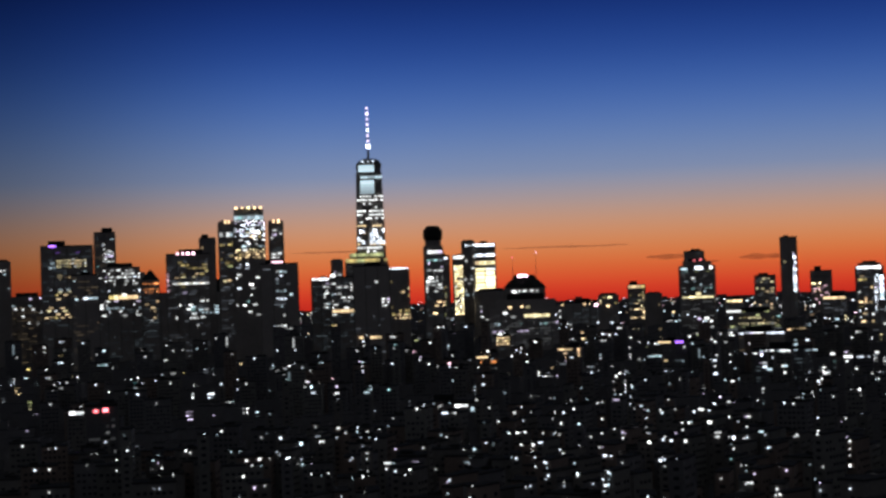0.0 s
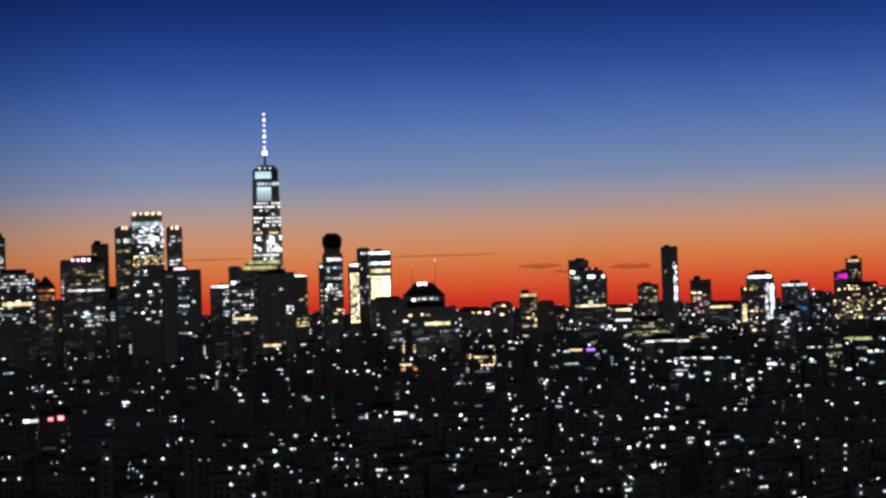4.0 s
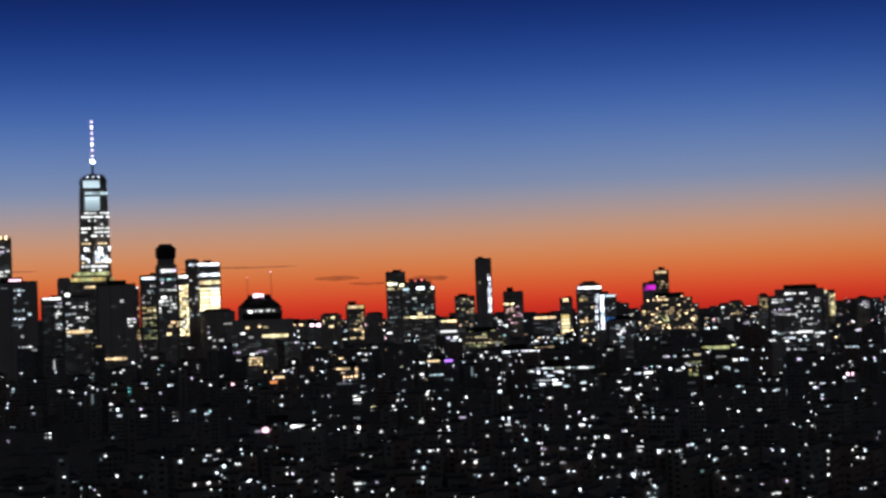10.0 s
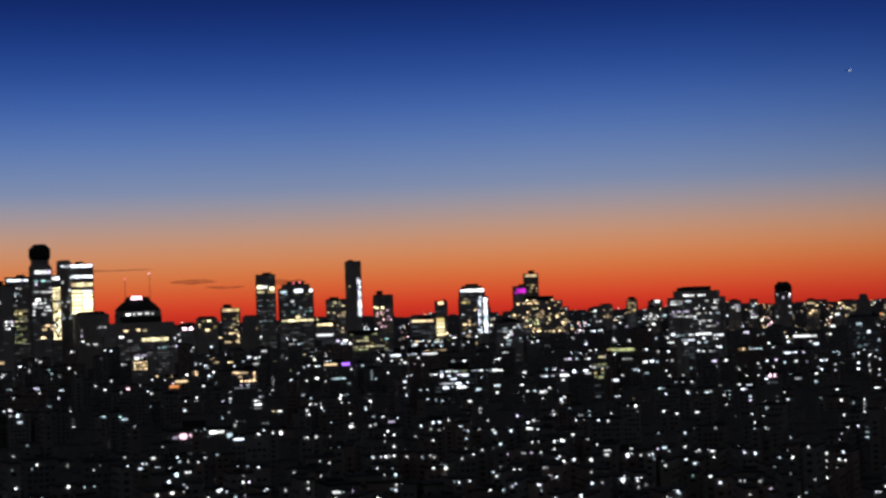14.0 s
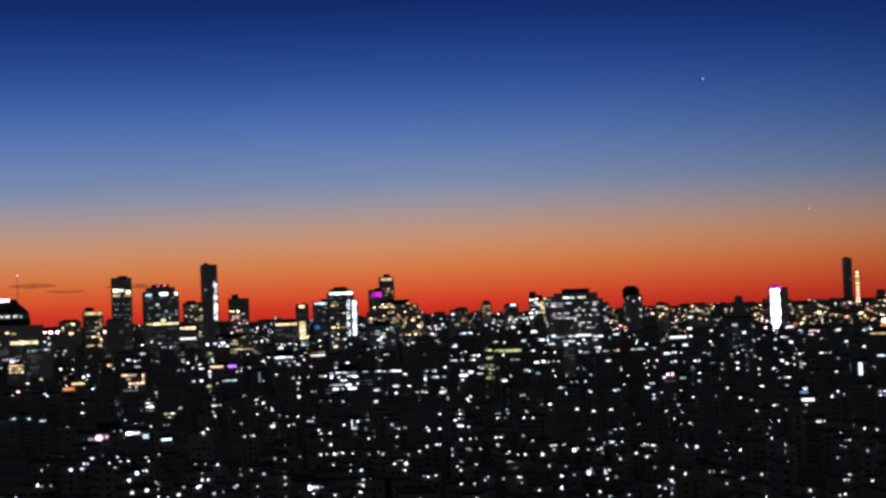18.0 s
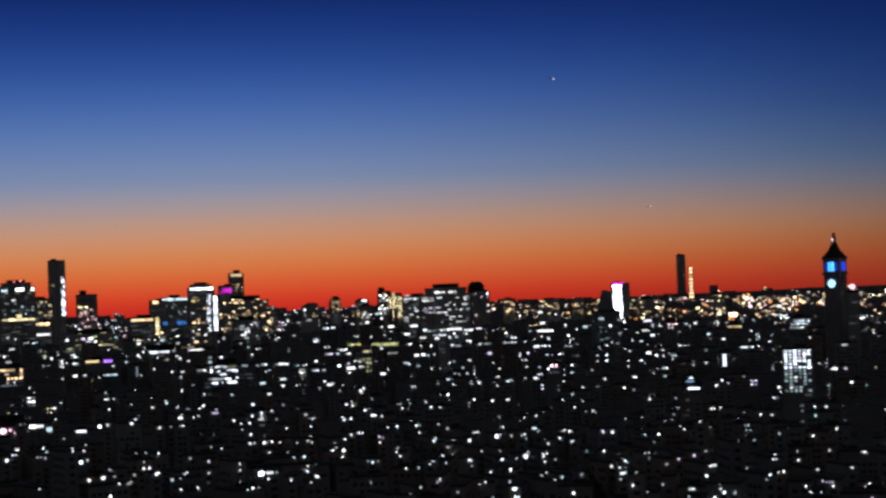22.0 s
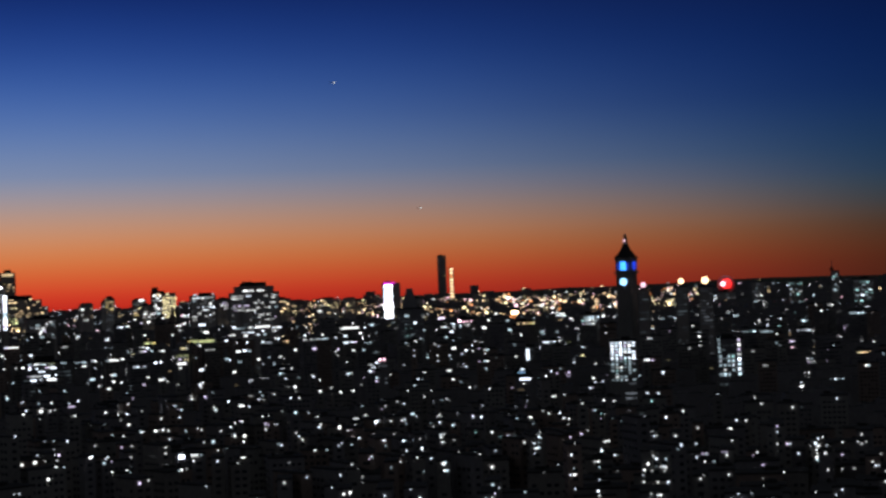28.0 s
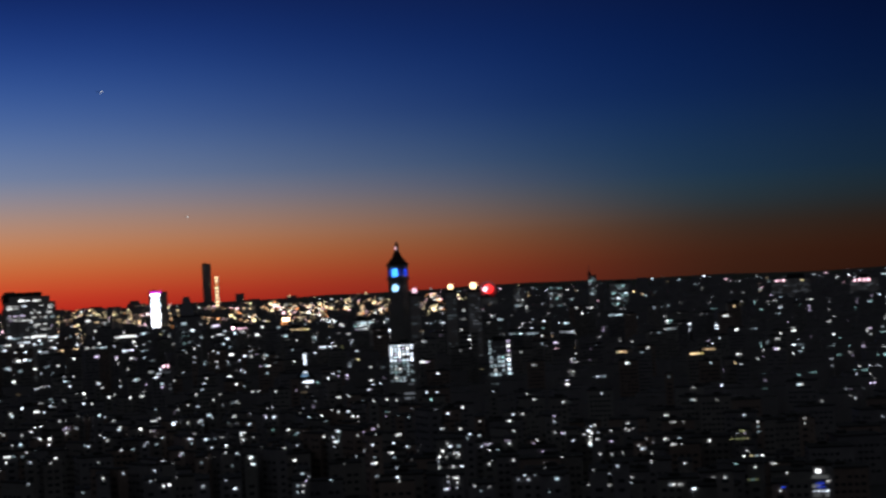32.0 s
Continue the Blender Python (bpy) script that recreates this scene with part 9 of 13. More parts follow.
lamp(h, 2.2, 25.2, 0.82, 0.81, "white", 1.0)
lamp(h, -3.1, 25.2, 0.47, 0.45, "white", 0.5)
h = house(159.5, 657.0, 4.4, 13.7, 29.0, -28.0, "dark")
lamp(h, 0.8, 28.2, 0.76, 0.85, "cool", 1.3)
h = house(-33.0, 729.2, 16.0, 14.4, 32.1, -14.8, "brick")
lamp(h, 0.3, 31.2, 0.73, 0.75, "cool", 1.0)
lamp(h, -3.5, 31.4, 0.62, 0.62, "white", 0.6)
lamp(h, -3.5, 31.4, 0.62, 0.62, "icewhite", 0.9)
h = house(-12.0, 661.6, 5.5, 12.9, 30.0, 0.9, "loft")
lamp(h, 1.7, 29.2, 0.76, 0.85, "cool", 0.8)
h = house(20.2, 661.2, 8.6, 14.4, 27.4, -2.1, "stone")
lamp(h, 3.5, 26.7, 0.65, 0.72, "white", 1.2)
h = house(-126.9, 663.9, 4.4, 11.7, 43.6, 4.4, "stone")
lamp(h, -0.6, 40.6, 0.48, 0.50, "cool", 0.6)
lamp(h, 0.7, 34.6, 0.85, 0.77, "icewhite", 0.6)
lamp(h, 0.3, 34.5, 0.73, 0.73, "white", 0.8)
h = house(161.3, 649.2, 4.4, 14.4, 29.5, -28.4, "stone")
lamp(h, 0.4, 28.7, 0.86, 0.95, "white", 1.6)
h = house(-76.5, 662.7, 13.3, 14.0, 31.4, 0.2, "brick")
lamp(h, -2.9, 29.3, 1.25, 1.14, "white", 1.0)
lamp(h, 2.4, 29.8, 1.07, 1.02, "white", 1.6)
lamp(h, 2.0, 29.7, 0.97, 0.97, "icewhite", 1.1)
lamp(h, 6.2, 29.9, 0.55, 0.55, "white", 0.5)
lamp(h, 1.9, 29.7, 0.97, 0.97, "white", 1.1)
h = house(6.0, 668.0, 15.3, 11.7, 28.3, -11.8, "brick")
lamp(h, 2.5, 24.7, 0.86, 0.93, "icewhite", 0.8)
lamp(h, 0.9, 25.2, 1.24, 0.65, "cool", 0.3)
lamp(h, 1.9, 25.2, 0.91, 0.73, "cool", 0.7)
lamp(h, 2.7, 26.7, 0.64, 0.56, "white", 0.8)
h = house(163.9, 479.7, 16.0, 10.6, 26.1, -51.9, "loft")
lamp(h, 3.8, 25.2, 0.73, 0.65, "white", 0.8)
h = house(-79.0, 639.9, 15.5, 7.0, 30.0, 7.0, "stone")
lamp(h, 0.2, 25.2, 1.01, 0.94, "white", 1.3)
lamp(h, 3.5, 29.3, 0.71, 0.74, "white", 1.0)
lamp(h, 6.8, 28.9, 0.53, 0.53, "cool", 0.9)
h = house(-62.0, 638.4, 4.4, 4.0, 32.5, 4.7, "dark")
lamp(h, 0.9, 31.8, 0.70, 0.69, "icewhite", 1.2)
lamp(h, 0.0, 31.4, 0.83, 0.86, "white", 1.3)
h = house(152.4, 491.3, 12.8, 12.8, 27.4, -50.2, "stone")
lamp(h, -0.2, 25.2, 0.89, 0.80, "icewhite", 1.2)
lamp(h, 0.9, 25.2, 0.88, 0.77, "icewhite", 0.5)
h = house(-93.3, 638.1, 4.4, 11.0, 42.5, 8.3, "stone")
lamp(h, 0.4, 41.9, 0.55, 0.60, "icewhite", 1.0)
h = house(145.5, 429.9, 14.9, 11.0, 27.8, -54.5, "dark")
lamp(h, -3.9, 25.2, 0.97, 0.81, "white", 0.8)
lamp(h, -2.8, 25.2, 0.76, 0.77, "white", 0.4)
lamp(h, 1.8, 25.2, 0.97, 0.85, "cool", 1.3)
h = house(-99.5, 673.0, 12.9, 11.0, 29.2, -2.3, "brick")
lamp(h, 0.4, 27.8, 0.55, 0.54, "white", 0.6)
h = house(-49.9, 635.1, 4.6, 8.0, 25.8, 4.4, "stone")
lamp(h, 1.0, 25.2, 0.58, 0.51, "white", 0.5)
h = house(152.7, 405.4, 13.0, 13.0, 26.4, -57.1, "dark")
lamp(h, -2.9, 25.2, 0.81, 0.71, "lime", 1.2)
h = house(135.5, 431.5, 5.7, 13.0, 27.9, -54.0, "dark")
lamp(h, -1.5, 25.2, 0.74, 0.71, "white", 0.8)
h = house(144.3, 413.3, 15.8, 14.9, 27.2, -56.0, "loft")
lamp(h, 0.1, 25.2, 0.66, 0.77, "white", 1.2)
h = house(-33.2, 626.8, 10.0, 10.2, 25.9, 2.8, "brick")
lamp(h, 2.5, 25.2, 0.50, 0.44, "white", 0.5)
lamp(h, 0.4, 25.2, 0.92, 0.84, "white", 1.3)
h = house(-145.5, 611.5, 13.8, 14.9, 27.4, 13.4, "stone")
lamp(h, -0.3, 25.2, 0.65, 0.62, "white", 1.0)
h = house(142.0, 470.1, 15.3, 13.8, 14.8, -51.1, "stone")
lamp(h, 0.6, 12.4, 1.27, 0.82, "icewhite", 1.0)
lamp(h, 1.6, 12.4, 0.72, 0.76, "icewhite", 0.5)
h = house(157.9, 450.0, 5.9, 11.8, 25.3, -53.1, "brick")
lamp(h, -2.2, 24.7, 0.42, 0.46, "cool", 0.6)
h = house(-39.0, 624.4, 6.4, 14.1, 26.0, 3.4, "loft")
lamp(h, 2.3, 25.2, 0.57, 0.56, "cool", 1.2)
h = house(129.6, 414.4, 11.7, 9.6, 25.9, -54.7, "brick")
lamp(h, -4.4, 25.2, 1.20, 0.60, "white", 1.0)
lamp(h, -3.3, 25.2, 1.14, 0.81, "white", 0.4)
lamp(h, -0.9, 25.2, 0.53, 0.56, "white", 1.0)
h = house(-107.4, 610.2, 15.3, 13.9, 28.1, 10.0, "loft")
lamp(h, -0.3, 25.2, 0.45, 0.53, "white", 0.5)
lamp(h, 1.7, 25.2, 0.63, 0.68, "icewhite", 0.6)
h = house(140.1, 453.6, 12.0, 13.7, 21.0, -51.9, "loft")
lamp(h, -2.4, 19.3, 0.55, 0.64, "white", 1.0)
h = house(11.7, 659.8, 5.9, 11.5, 28.3, -20.2, "dark")
lamp(h, -2.2, 27.7, 0.45, 0.48, "cool", 0.5)
h = house(166.2, 534.7, 14.5, 14.9, 29.2, -42.9, "dark")
lamp(h, 0.5, 28.1, 0.96, 0.61, "white", 0.4)
lamp(h, 1.6, 28.1, 1.11, 0.67, "white", 0.8)
h = house(79.0, 634.3, 4.4, 14.4, 26.9, -22.3, "brick")
lamp(h, 0.1, 26.2, 0.77, 0.67, "white", 1.0)
h = house(99.3, 491.5, 7.2, 12.7, 27.5, -47.1, "dark")
lamp(h, 2.2, 25.2, 0.52, 0.56, "icewhite", 1.2)
h = house(114.2, 466.3, 8.3, 12.3, 37.1, -49.6, "loft")
lamp(h, -0.6, 34.0, 0.65, 0.74, "icewhite", 0.8)
h = house(71.9, 509.8, 10.0, 12.4, 26.8, -43.7, "loft")
lamp(h, -1.4, 25.2, 0.98, 0.75, "white", 0.5)
lamp(h, -0.3, 25.2, 0.65, 0.74, "white", 1.2)
h = house(10.8, 618.7, 13.4, 13.2, 27.1, -26.2, "dark")
lamp(h, 0.8, 24.2, 0.50, 0.51, "white", 0.6)
h = house(56.9, 513.0, 4.4, 7.7, 25.8, -42.5, "stone")
lamp(h, -1.1, 25.2, 0.49, 0.54, "icewhite", 0.5)
h = house(100.9, 406.3, 6.4, 12.6, 27.3, -54.0, "dark")
lamp(h, -1.8, 25.2, 0.68, 0.66, "white", 0.6)
h = house(92.8, 475.9, 5.6, 13.4, 25.9, -47.4, "dark")
lamp(h, -2.0, 25.2, 0.68, 0.69, "white", 1.0)
lamp(h, 1.1, 25.2, 0.68, 0.60, "cool", 0.8)
h = house(38.5, 530.9, 14.2, 12.8, 28.3, -40.2, "loft")
lamp(h, 1.2, 25.2, 1.05, 0.92, "icewhite", 1.3)
h = house(123.4, 436.3, 10.7, 12.3, 24.2, -52.2, "dark")
lamp(h, -1.9, 22.2, 0.60, 0.58, "white", 1.0)
h = house(60.0, 492.8, 8.4, 8.3, 25.9, -43.8, "loft")
lamp(h, -3.1, 25.2, 0.74, 0.67, "cool", 1.0)
h = house(59.6, 575.1, 6.1, 13.6, 27.5, -32.2, "loft")
lamp(h, -1.5, 26.7, 0.89, 0.94, "white", 0.8)
h = house(-5.1, 546.2, 12.2, 13.3, 26.8, -35.8, "dark")
lamp(h, -0.1, 25.2, 0.66, 0.64, "white", 0.6)
h = house(-15.1, 612.4, 4.4, 9.3, 27.3, -24.1, "loft")
lamp(h, 0.4, 26.7, 0.65, 0.60, "white", 0.8)
h = house(7.4, 531.0, 4.4, 7.2, 31.7, -37.7, "loft")
lamp(h, -0.4, 31.1, 0.63, 0.61, "white", 1.0)
lamp(h, -0.3, 31.1, 0.45, 0.43, "white", 0.5)
lamp(h, 1.8, 26.3, 0.61, 0.63, "cool", 0.6)
h = house(104.1, 363.6, 16.5, 5.2, 25.9, -57.1, "stone")
lamp(h, -6.9, 25.2, 0.64, 0.56, "white", 1.2)
h = house(91.7, 453.9, 14.3, 13.5, 27.5, -49.3, "dark")
lamp(h, 1.8, 25.2, 0.80, 0.73, "white", 1.3)
h = house(130.5, 508.2, 14.5, 11.6, 24.7, -42.4, "dark")
lamp(h, -4.9, 22.7, 1.05, 0.68, "white", 1.0)
h = house(59.0, 480.5, 12.8, 13.4, 26.2, -45.4, "brick")
lamp(h, -4.8, 25.2, 0.43, 0.42, "white", 0.3)
h = house(37.5, 500.4, 11.7, 12.9, 26.1, -42.0, "loft")
lamp(h, -0.3, 25.2, 0.38, 0.37, "white", 0.3)
h = house(127.8, 505.8, 8.3, 11.5, 23.9, -41.9, "loft")
lamp(h, -2.5, 23.2, 0.90, 0.56, "icewhite", 1.0)
lamp(h, -1.4, 23.2, 0.87, 0.56, "icewhite", 0.4)
lamp(h, -3.7, 23.1, 0.85, 0.60, "white", 1.0)
h = house(78.2, 393.3, 15.0, 12.4, 26.3, -54.0, "dark")
lamp(h, 0.9, 25.2, 0.56, 0.57, "icewhite", 1.0)
h = house(-15.3, 528.3, 13.4, 6.8, 25.9, -35.8, "loft")
lamp(h, -2.3, 25.2, 0.41, 0.48, "white", 0.5)
h = house(50.1, 463.4, 10.7, 4.3, 25.8, -45.9, "stone")
lamp(h, 3.2, 25.2, 0.63, 0.62, "cool", 1.0)
h = house(80.1, 433.9, 16.4, 11.1, 25.8, -50.0, "loft")
lamp(h, 0.8, 25.2, 0.53, 0.48, "white", 1.0)
h = house(65.5, 447.8, 11.0, 14.9, 27.4, -48.1, "dark")
lamp(h, 3.3, 25.2, 0.69, 0.61, "white", 1.0)
h = house(83.4, 359.7, 15.8, 11.4, 26.0, -56.8, "dark")
lamp(h, -1.7, 25.2, 0.70, 0.61, "lime", 1.0)
h = house(87.9, 348.7, 17.0, 11.6, 26.2, -58.1, "brick")
lamp(h, -1.6, 25.2, 1.04, 0.71, "white", 0.5)
lamp(h, -0.7, 25.2, 0.56, 0.57, "white", 1.0)
h = house(-26.4, 521.5, 4.4, 5.0, 31.6, -35.7, "stone")
lamp(h, 1.4, 31.1, 0.43, 0.41, "white", 0.3)
h = house(88.2, 516.6, 8.9, 14.2, 27.2, -38.0, "brick")
lamp(h, -2.0, 25.7, 0.85, 0.66, "icewhite", 1.0)
lamp(h, -1.1, 25.7, 0.64, 0.68, "icewhite", 0.4)
h = house(34.8, 470.4, 12.9, 13.2, 26.1, -43.8, "stone")
lamp(h, -0.6, 25.2, 0.65, 0.69, "icewhite", 0.6)
h = house(63.7, 429.2, 14.2, 11.9, 27.4, -49.3, "brick")
lamp(h, 1.2, 25.2, 0.36, 0.39, "white", 0.4)
h = house(47.4, 384.7, 12.6, 14.6, 28.1, -52.5, "loft")
lamp(h, -1.3, 25.2, 0.58, 0.55, "white", 0.6)
h = house(42.3, 374.2, 11.8, 14.5, 27.5, -53.3, "dark")
lamp(h, 0.4, 25.2, 0.47, 0.48, "white", 1.0)
h = house(67.6, 331.3, 12.3, 12.5, 26.4, -58.5, "stone")
lamp(h, -1.2, 25.2, 0.52, 0.46, "white", 1.0)
h = house(21.7, 521.3, 4.4, 9.7, 31.9, -2.5, "dark")
lamp(h, 1.0, 31.3, 0.53, 0.53, "white", 0.8)
h = house(50.5, 416.4, 13.6, 9.6, 25.7, -49.3, "loft")
lamp(h, 0.1, 25.2, 0.38, 0.35, "white", 0.5)
h = house(-6.3, 467.8, 16.9, 6.2, 25.9, -40.4, "dark")
lamp(h, 4.4, 25.2, 0.68, 0.60, "cool", 1.0)
h = house(24.8, 439.1, 11.5, 10.1, 25.8, -45.8, "dark")
lamp(h, 3.1, 25.2, 0.55, 0.54, "icewhite", 0.8)
lamp(h, -1.1, 25.2, 0.61, 0.58, "icewhite", 1.2)
h = house(50.7, 345.6, 14.0, 12.0, 27.5, -56.1, "dark")
lamp(h, -2.4, 25.2, 0.61, 0.64, "white", 0.8)
h = house(14.5, 449.2, 15.1, 12.7, 26.6, -43.8, "loft")
lamp(h, -1.1, 25.2, 0.65, 0.63, "icewhite", 1.6)
h = house(24.0, 367.7, 18.3, 6.7, 25.8, -51.8, "stone")
lamp(h, -7.0, 25.2, 0.45, 0.46, "white", 1.0)
lamp(h, 5.9, 25.2, 0.55, 0.52, "white", 0.6)
h = house(23.1, 366.1, 9.7, 11.9, 26.9, -52.5, "stone")
lamp(h, -1.4, 25.2, 0.60, 0.63, "white", 0.6)
h = house(2.7, 439.4, 11.4, 4.0, 25.8, -43.8, "brick")
lamp(h, 0.9, 25.2, 0.52, 0.56, "white", 1.0)
h = house(36.3, 405.2, 16.5, 10.6, 25.9, -48.5, "dark")
lamp(h, -2.7, 25.2, 0.45, 0.45, "icewhite", 1.0)
h = house(31.6, 348.2, 12.3, 11.8, 27.6, -55.0, "stone")
lamp(h, 0.1, 25.2, 1.09, 0.50, "white", 0.4)
lamp(h, 0.9, 25.2, 0.70, 0.66, "white", 0.4)
lamp(h, -2.4, 25.2, 0.98, 0.58, "icewhite", 0.4)
lamp(h, -1.5, 25.2, 0.77, 0.60, "icewhite", 1.0)
h = house(50.4, 520.3, 4.4, 12.6, 36.2, -30.2, "loft")
lamp(h, -0.1, 35.7, 0.33, 0.38, "white", 0.5)
lamp(h, -0.3, 31.2, 1.48, 0.79, "icewhite", 0.5)
lamp(h, 0.8, 35.2, 0.84, 0.84, "icewhite", 1.1)
lamp(h, 1.4, 34.6, 0.61, 0.61, "cool", 1.1)
lamp(h, -0.8, 29.4, 0.56, 0.56, "icewhite", 0.5)
lamp(h, -1.1, 33.0, 0.56, 0.56, "icewhite", 0.9)
lamp(h, 0.6, 31.4, 1.14, 1.14, "white", 1.1)
lamp(h, -0.2, 31.2, 1.48, 0.79, "cool", 0.9)
lamp(h, 0.9, 33.0, 0.48, 0.48, "cool", 0.6)
lamp(h, 0.8, 35.2, 0.84, 0.84, "cool", 1.1)
h = house(28.2, 333.6, 14.3, 12.4, 26.5, -55.4, "stone")
lamp(h, -5.5, 25.2, 0.83, 0.80, "icewhite", 2.0)
h = house(66.4, 485.3, 4.4, 13.9, 42.7, -22.8, "dark")
lamp(h, 0.4, 42.2, 0.37, 0.40, "icewhite", 0.3)
h = house(6.7, 359.1, 5.3, 13.5, 32.6, -52.0, "dark")
lamp(h, -1.3, 32.0, 0.43, 0.46, "cool", 0.6)
h = house(99.5, 452.1, 4.4, 4.0, 38.0, -12.3, "stone")
lamp(h, -1.0, 37.3, 0.53, 0.54, "icewhite", 1.2)
lamp(h, -1.2, 31.3, 0.67, 0.67, "icewhite", 0.5)
lamp(h, -1.0, 35.3, 0.67, 0.67, "icewhite", 0.5)
h = house(53.0, 458.0, 4.4, 13.5, 35.9, -6.6, "dark")
lamp(h, 0.0, 35.3, 0.57, 0.50, "cool", 0.6)
lamp(h, -0.1, 35.0, 0.58, 0.54, "white", 1.2)
lamp(h, -1.4, 33.7, 0.44, 0.44, "cool", 0.6)
h = house(8.4, 455.2, 4.4, 9.6, 40.1, -35.0, "brick")
lamp(h, 0.1, 39.5, 0.40, 0.41, "white", 0.5)
lamp(h, -0.5, 32.0, 0.51, 0.47, "icewhite", 1.0)
lamp(h, -1.5, 30.1, 0.55, 0.58, "icewhite", 1.0)
lamp(h, -0.3, 30.1, 0.84, 0.74, "white", 1.3)
lamp(h, -0.2, 25.8, 0.49, 0.48, "icewhite", 0.8)
lamp(h, -1.0, 36.1, 0.72, 0.72, "icewhite", 0.8)
h = house(-8.0, 339.6, 4.4, 13.0, 37.0, -51.8, "dark")
lamp(h, -0.9, 35.5, 0.40, 0.42, "icewhite", 1.0)
h = house(136.7, 816.3, 4.4, 11.3, 29.1, -24.9, "dark")
lamp(h, -0.0, 28.2, 0.96, 1.05, "white", 1.3)
h = house(113.7, 790.2, 4.4, 12.1, 28.8, -27.1, "stone")
lamp(h, -0.2, 28.1, 0.52, 0.59, "white", 0.5)
h = house(192.4, 659.9, 6.6, 12.5, 29.0, -42.6, "brick")
lamp(h, -0.4, 28.1, 1.08, 1.16, "icewhite", 1.1)
h = house(132.8, 632.6, 11.6, 12.0, 27.0, -40.6, "loft")
lamp(h, -3.5, 23.2, 0.95, 0.55, "cool", 0.2)
lamp(h, -2.2, 23.2, 1.02, 0.66, "cool", 0.2)
lamp(h, -0.9, 23.2, 0.95, 0.61, "cool", 0.6)
lamp(h, 0.3, 23.7, 0.78, 0.87, "icewhite", 0.8)
lamp(h, 5.1, 23.7, 0.53, 0.61, "cool", 0.5)
h = house(-30.0, 722.0, 6.0, 11.9, 31.9, -3.2, "loft")
lamp(h, -1.2, 31.1, 0.94, 0.88, "icewhite", 0.8)
h = house(-108.8, 685.4, 5.3, 11.1, 32.8, 9.6, "loft")
lamp(h, 1.2, 31.9, 1.07, 1.18, "white", 1.6)
h = house(30.5, 685.4, 8.7, 4.0, 30.4, -1.8, "brick")
lamp(h, -1.8, 29.6, 1.03, 0.93, "white", 1.3)
lamp(h, 2.5, 26.7, 0.67, 0.68, "white", 1.2)
lamp(h, 3.0, 29.3, 1.43, 1.56, "white", 1.0)
h = house(-50.9, 639.3, 12.2, 4.0, 29.9, 4.7, "dark")
lamp(h, -2.1, 29.2, 0.55, 0.58, "icewhite", 0.5)
lamp(h, -2.0, 25.2, 0.77, 0.77, "white", 1.0)
lamp(h, 4.4, 25.2, 0.65, 0.76, "white", 1.0)
lamp(h, -5.3, 28.9, 1.20, 1.20, "cool", 1.1)
h = house(150.6, 465.4, 6.6, 12.7, 24.5, -51.9, "dark")
lamp(h, 0.6, 22.7, 0.67, 0.66, "white", 1.0)
h = house(499.6, 1373.3, 11.3, 12.7, 42.3, -28.6, "dark")
lamp(h, 3.3, 31.5, 3.21, 1.79, "white", 0.6)
lamp(h, -2.7, 25.2, 2.85, 2.24, "icewhite", 1.1)
h = house(-12.6, 611.5, 4.4, 9.8, 29.3, -24.1, "loft")
lamp(h, 0.1, 28.7, 0.61, 0.54, "white", 1.2)
lamp(h, -0.5, 28.7, 0.73, 0.74, "white", 1.6)
h = house(378.2, 863.6, 4.4, 13.7, 33.5, -42.3, "loft")
lamp(h, -0.2, 31.8, 1.20, 0.89, "white", 1.0)
h = house(227.4, 942.8, 10.2, 12.2, 32.5, -17.9, "stone")
lamp(h, -2.0, 31.6, 0.69, 0.77, "white", 0.5)
lamp(h, 2.6, 31.4, 1.75, 1.53, "white", 1.3)
lamp(h, 3.2, 28.4, 0.69, 0.73, "white", 0.3)
h = house(253.6, 829.9, 8.8, 14.0, 31.1, -38.3, "loft")
lamp(h, -2.9, 30.3, 0.86, 0.87, "white", 1.0)
lamp(h, -1.7, 24.1, 0.58, 0.62, "icewhite", 0.5)
h = house(251.7, 754.5, 4.4, 11.2, 29.7, -41.1, "dark")
lamp(h, -0.0, 28.7, 1.24, 1.35, "white", 1.1)
h = house(119.2, 897.6, 8.9, 15.0, 28.0, -21.2, "brick")
lamp(h, 2.9, 27.2, 1.46, 0.82, "white", 0.2)
h = house(198.6, 807.5, 4.4, 14.8, 28.9, -22.6, "stone")
lamp(h, -0.1, 28.3, 0.56, 0.62, "icewhite", 0.3)
h = house(106.1, 829.9, 4.4, 14.1, 32.5, -25.1, "stone")
lamp(h, -0.1, 31.7, 1.13, 0.98, "white", 0.8)
lamp(h, 0.8, 30.3, 1.55, 1.55, "cool", 1.1)
lamp(h, 0.8, 30.3, 1.55, 1.55, "white", 1.1)

# more houses in the gaps between the rows
h = house(-67.5, 593.2, 7.7, 12.0, 28.4, 6.5, "loft")
lamp(h, -1.8, 26.1, 1.11, 1.11, "white", 1.1)
lamp(h, 1.8, 26.7, 0.65, 0.65, "white", 0.6)
h = house(-94.5, 741.5, 7.7, 14.0, 27.3, 7.3, "stone")
lamp(h, -1.9, 26.1, 0.81, 0.81, "cool", 0.9)
lamp(h, 1.9, 26.1, 0.81, 0.81, "cool", 0.9)
h = house(-77.7, 774.0, 4.6, 11.0, 31.3, 5.7, "loft")
lamp(h, 0.0, 28.6, 1.45, 1.45, "cool", 1.1)
h = house(-67.2, 845.3, 4.6, 13.0, 30.2, 4.5, "stone")
lamp(h, 0.0, 28.0, 0.92, 0.92, "white", 0.6)
h = house(-101.7, 955.3, 4.6, 15.0, 29.7, 6.1, "loft")
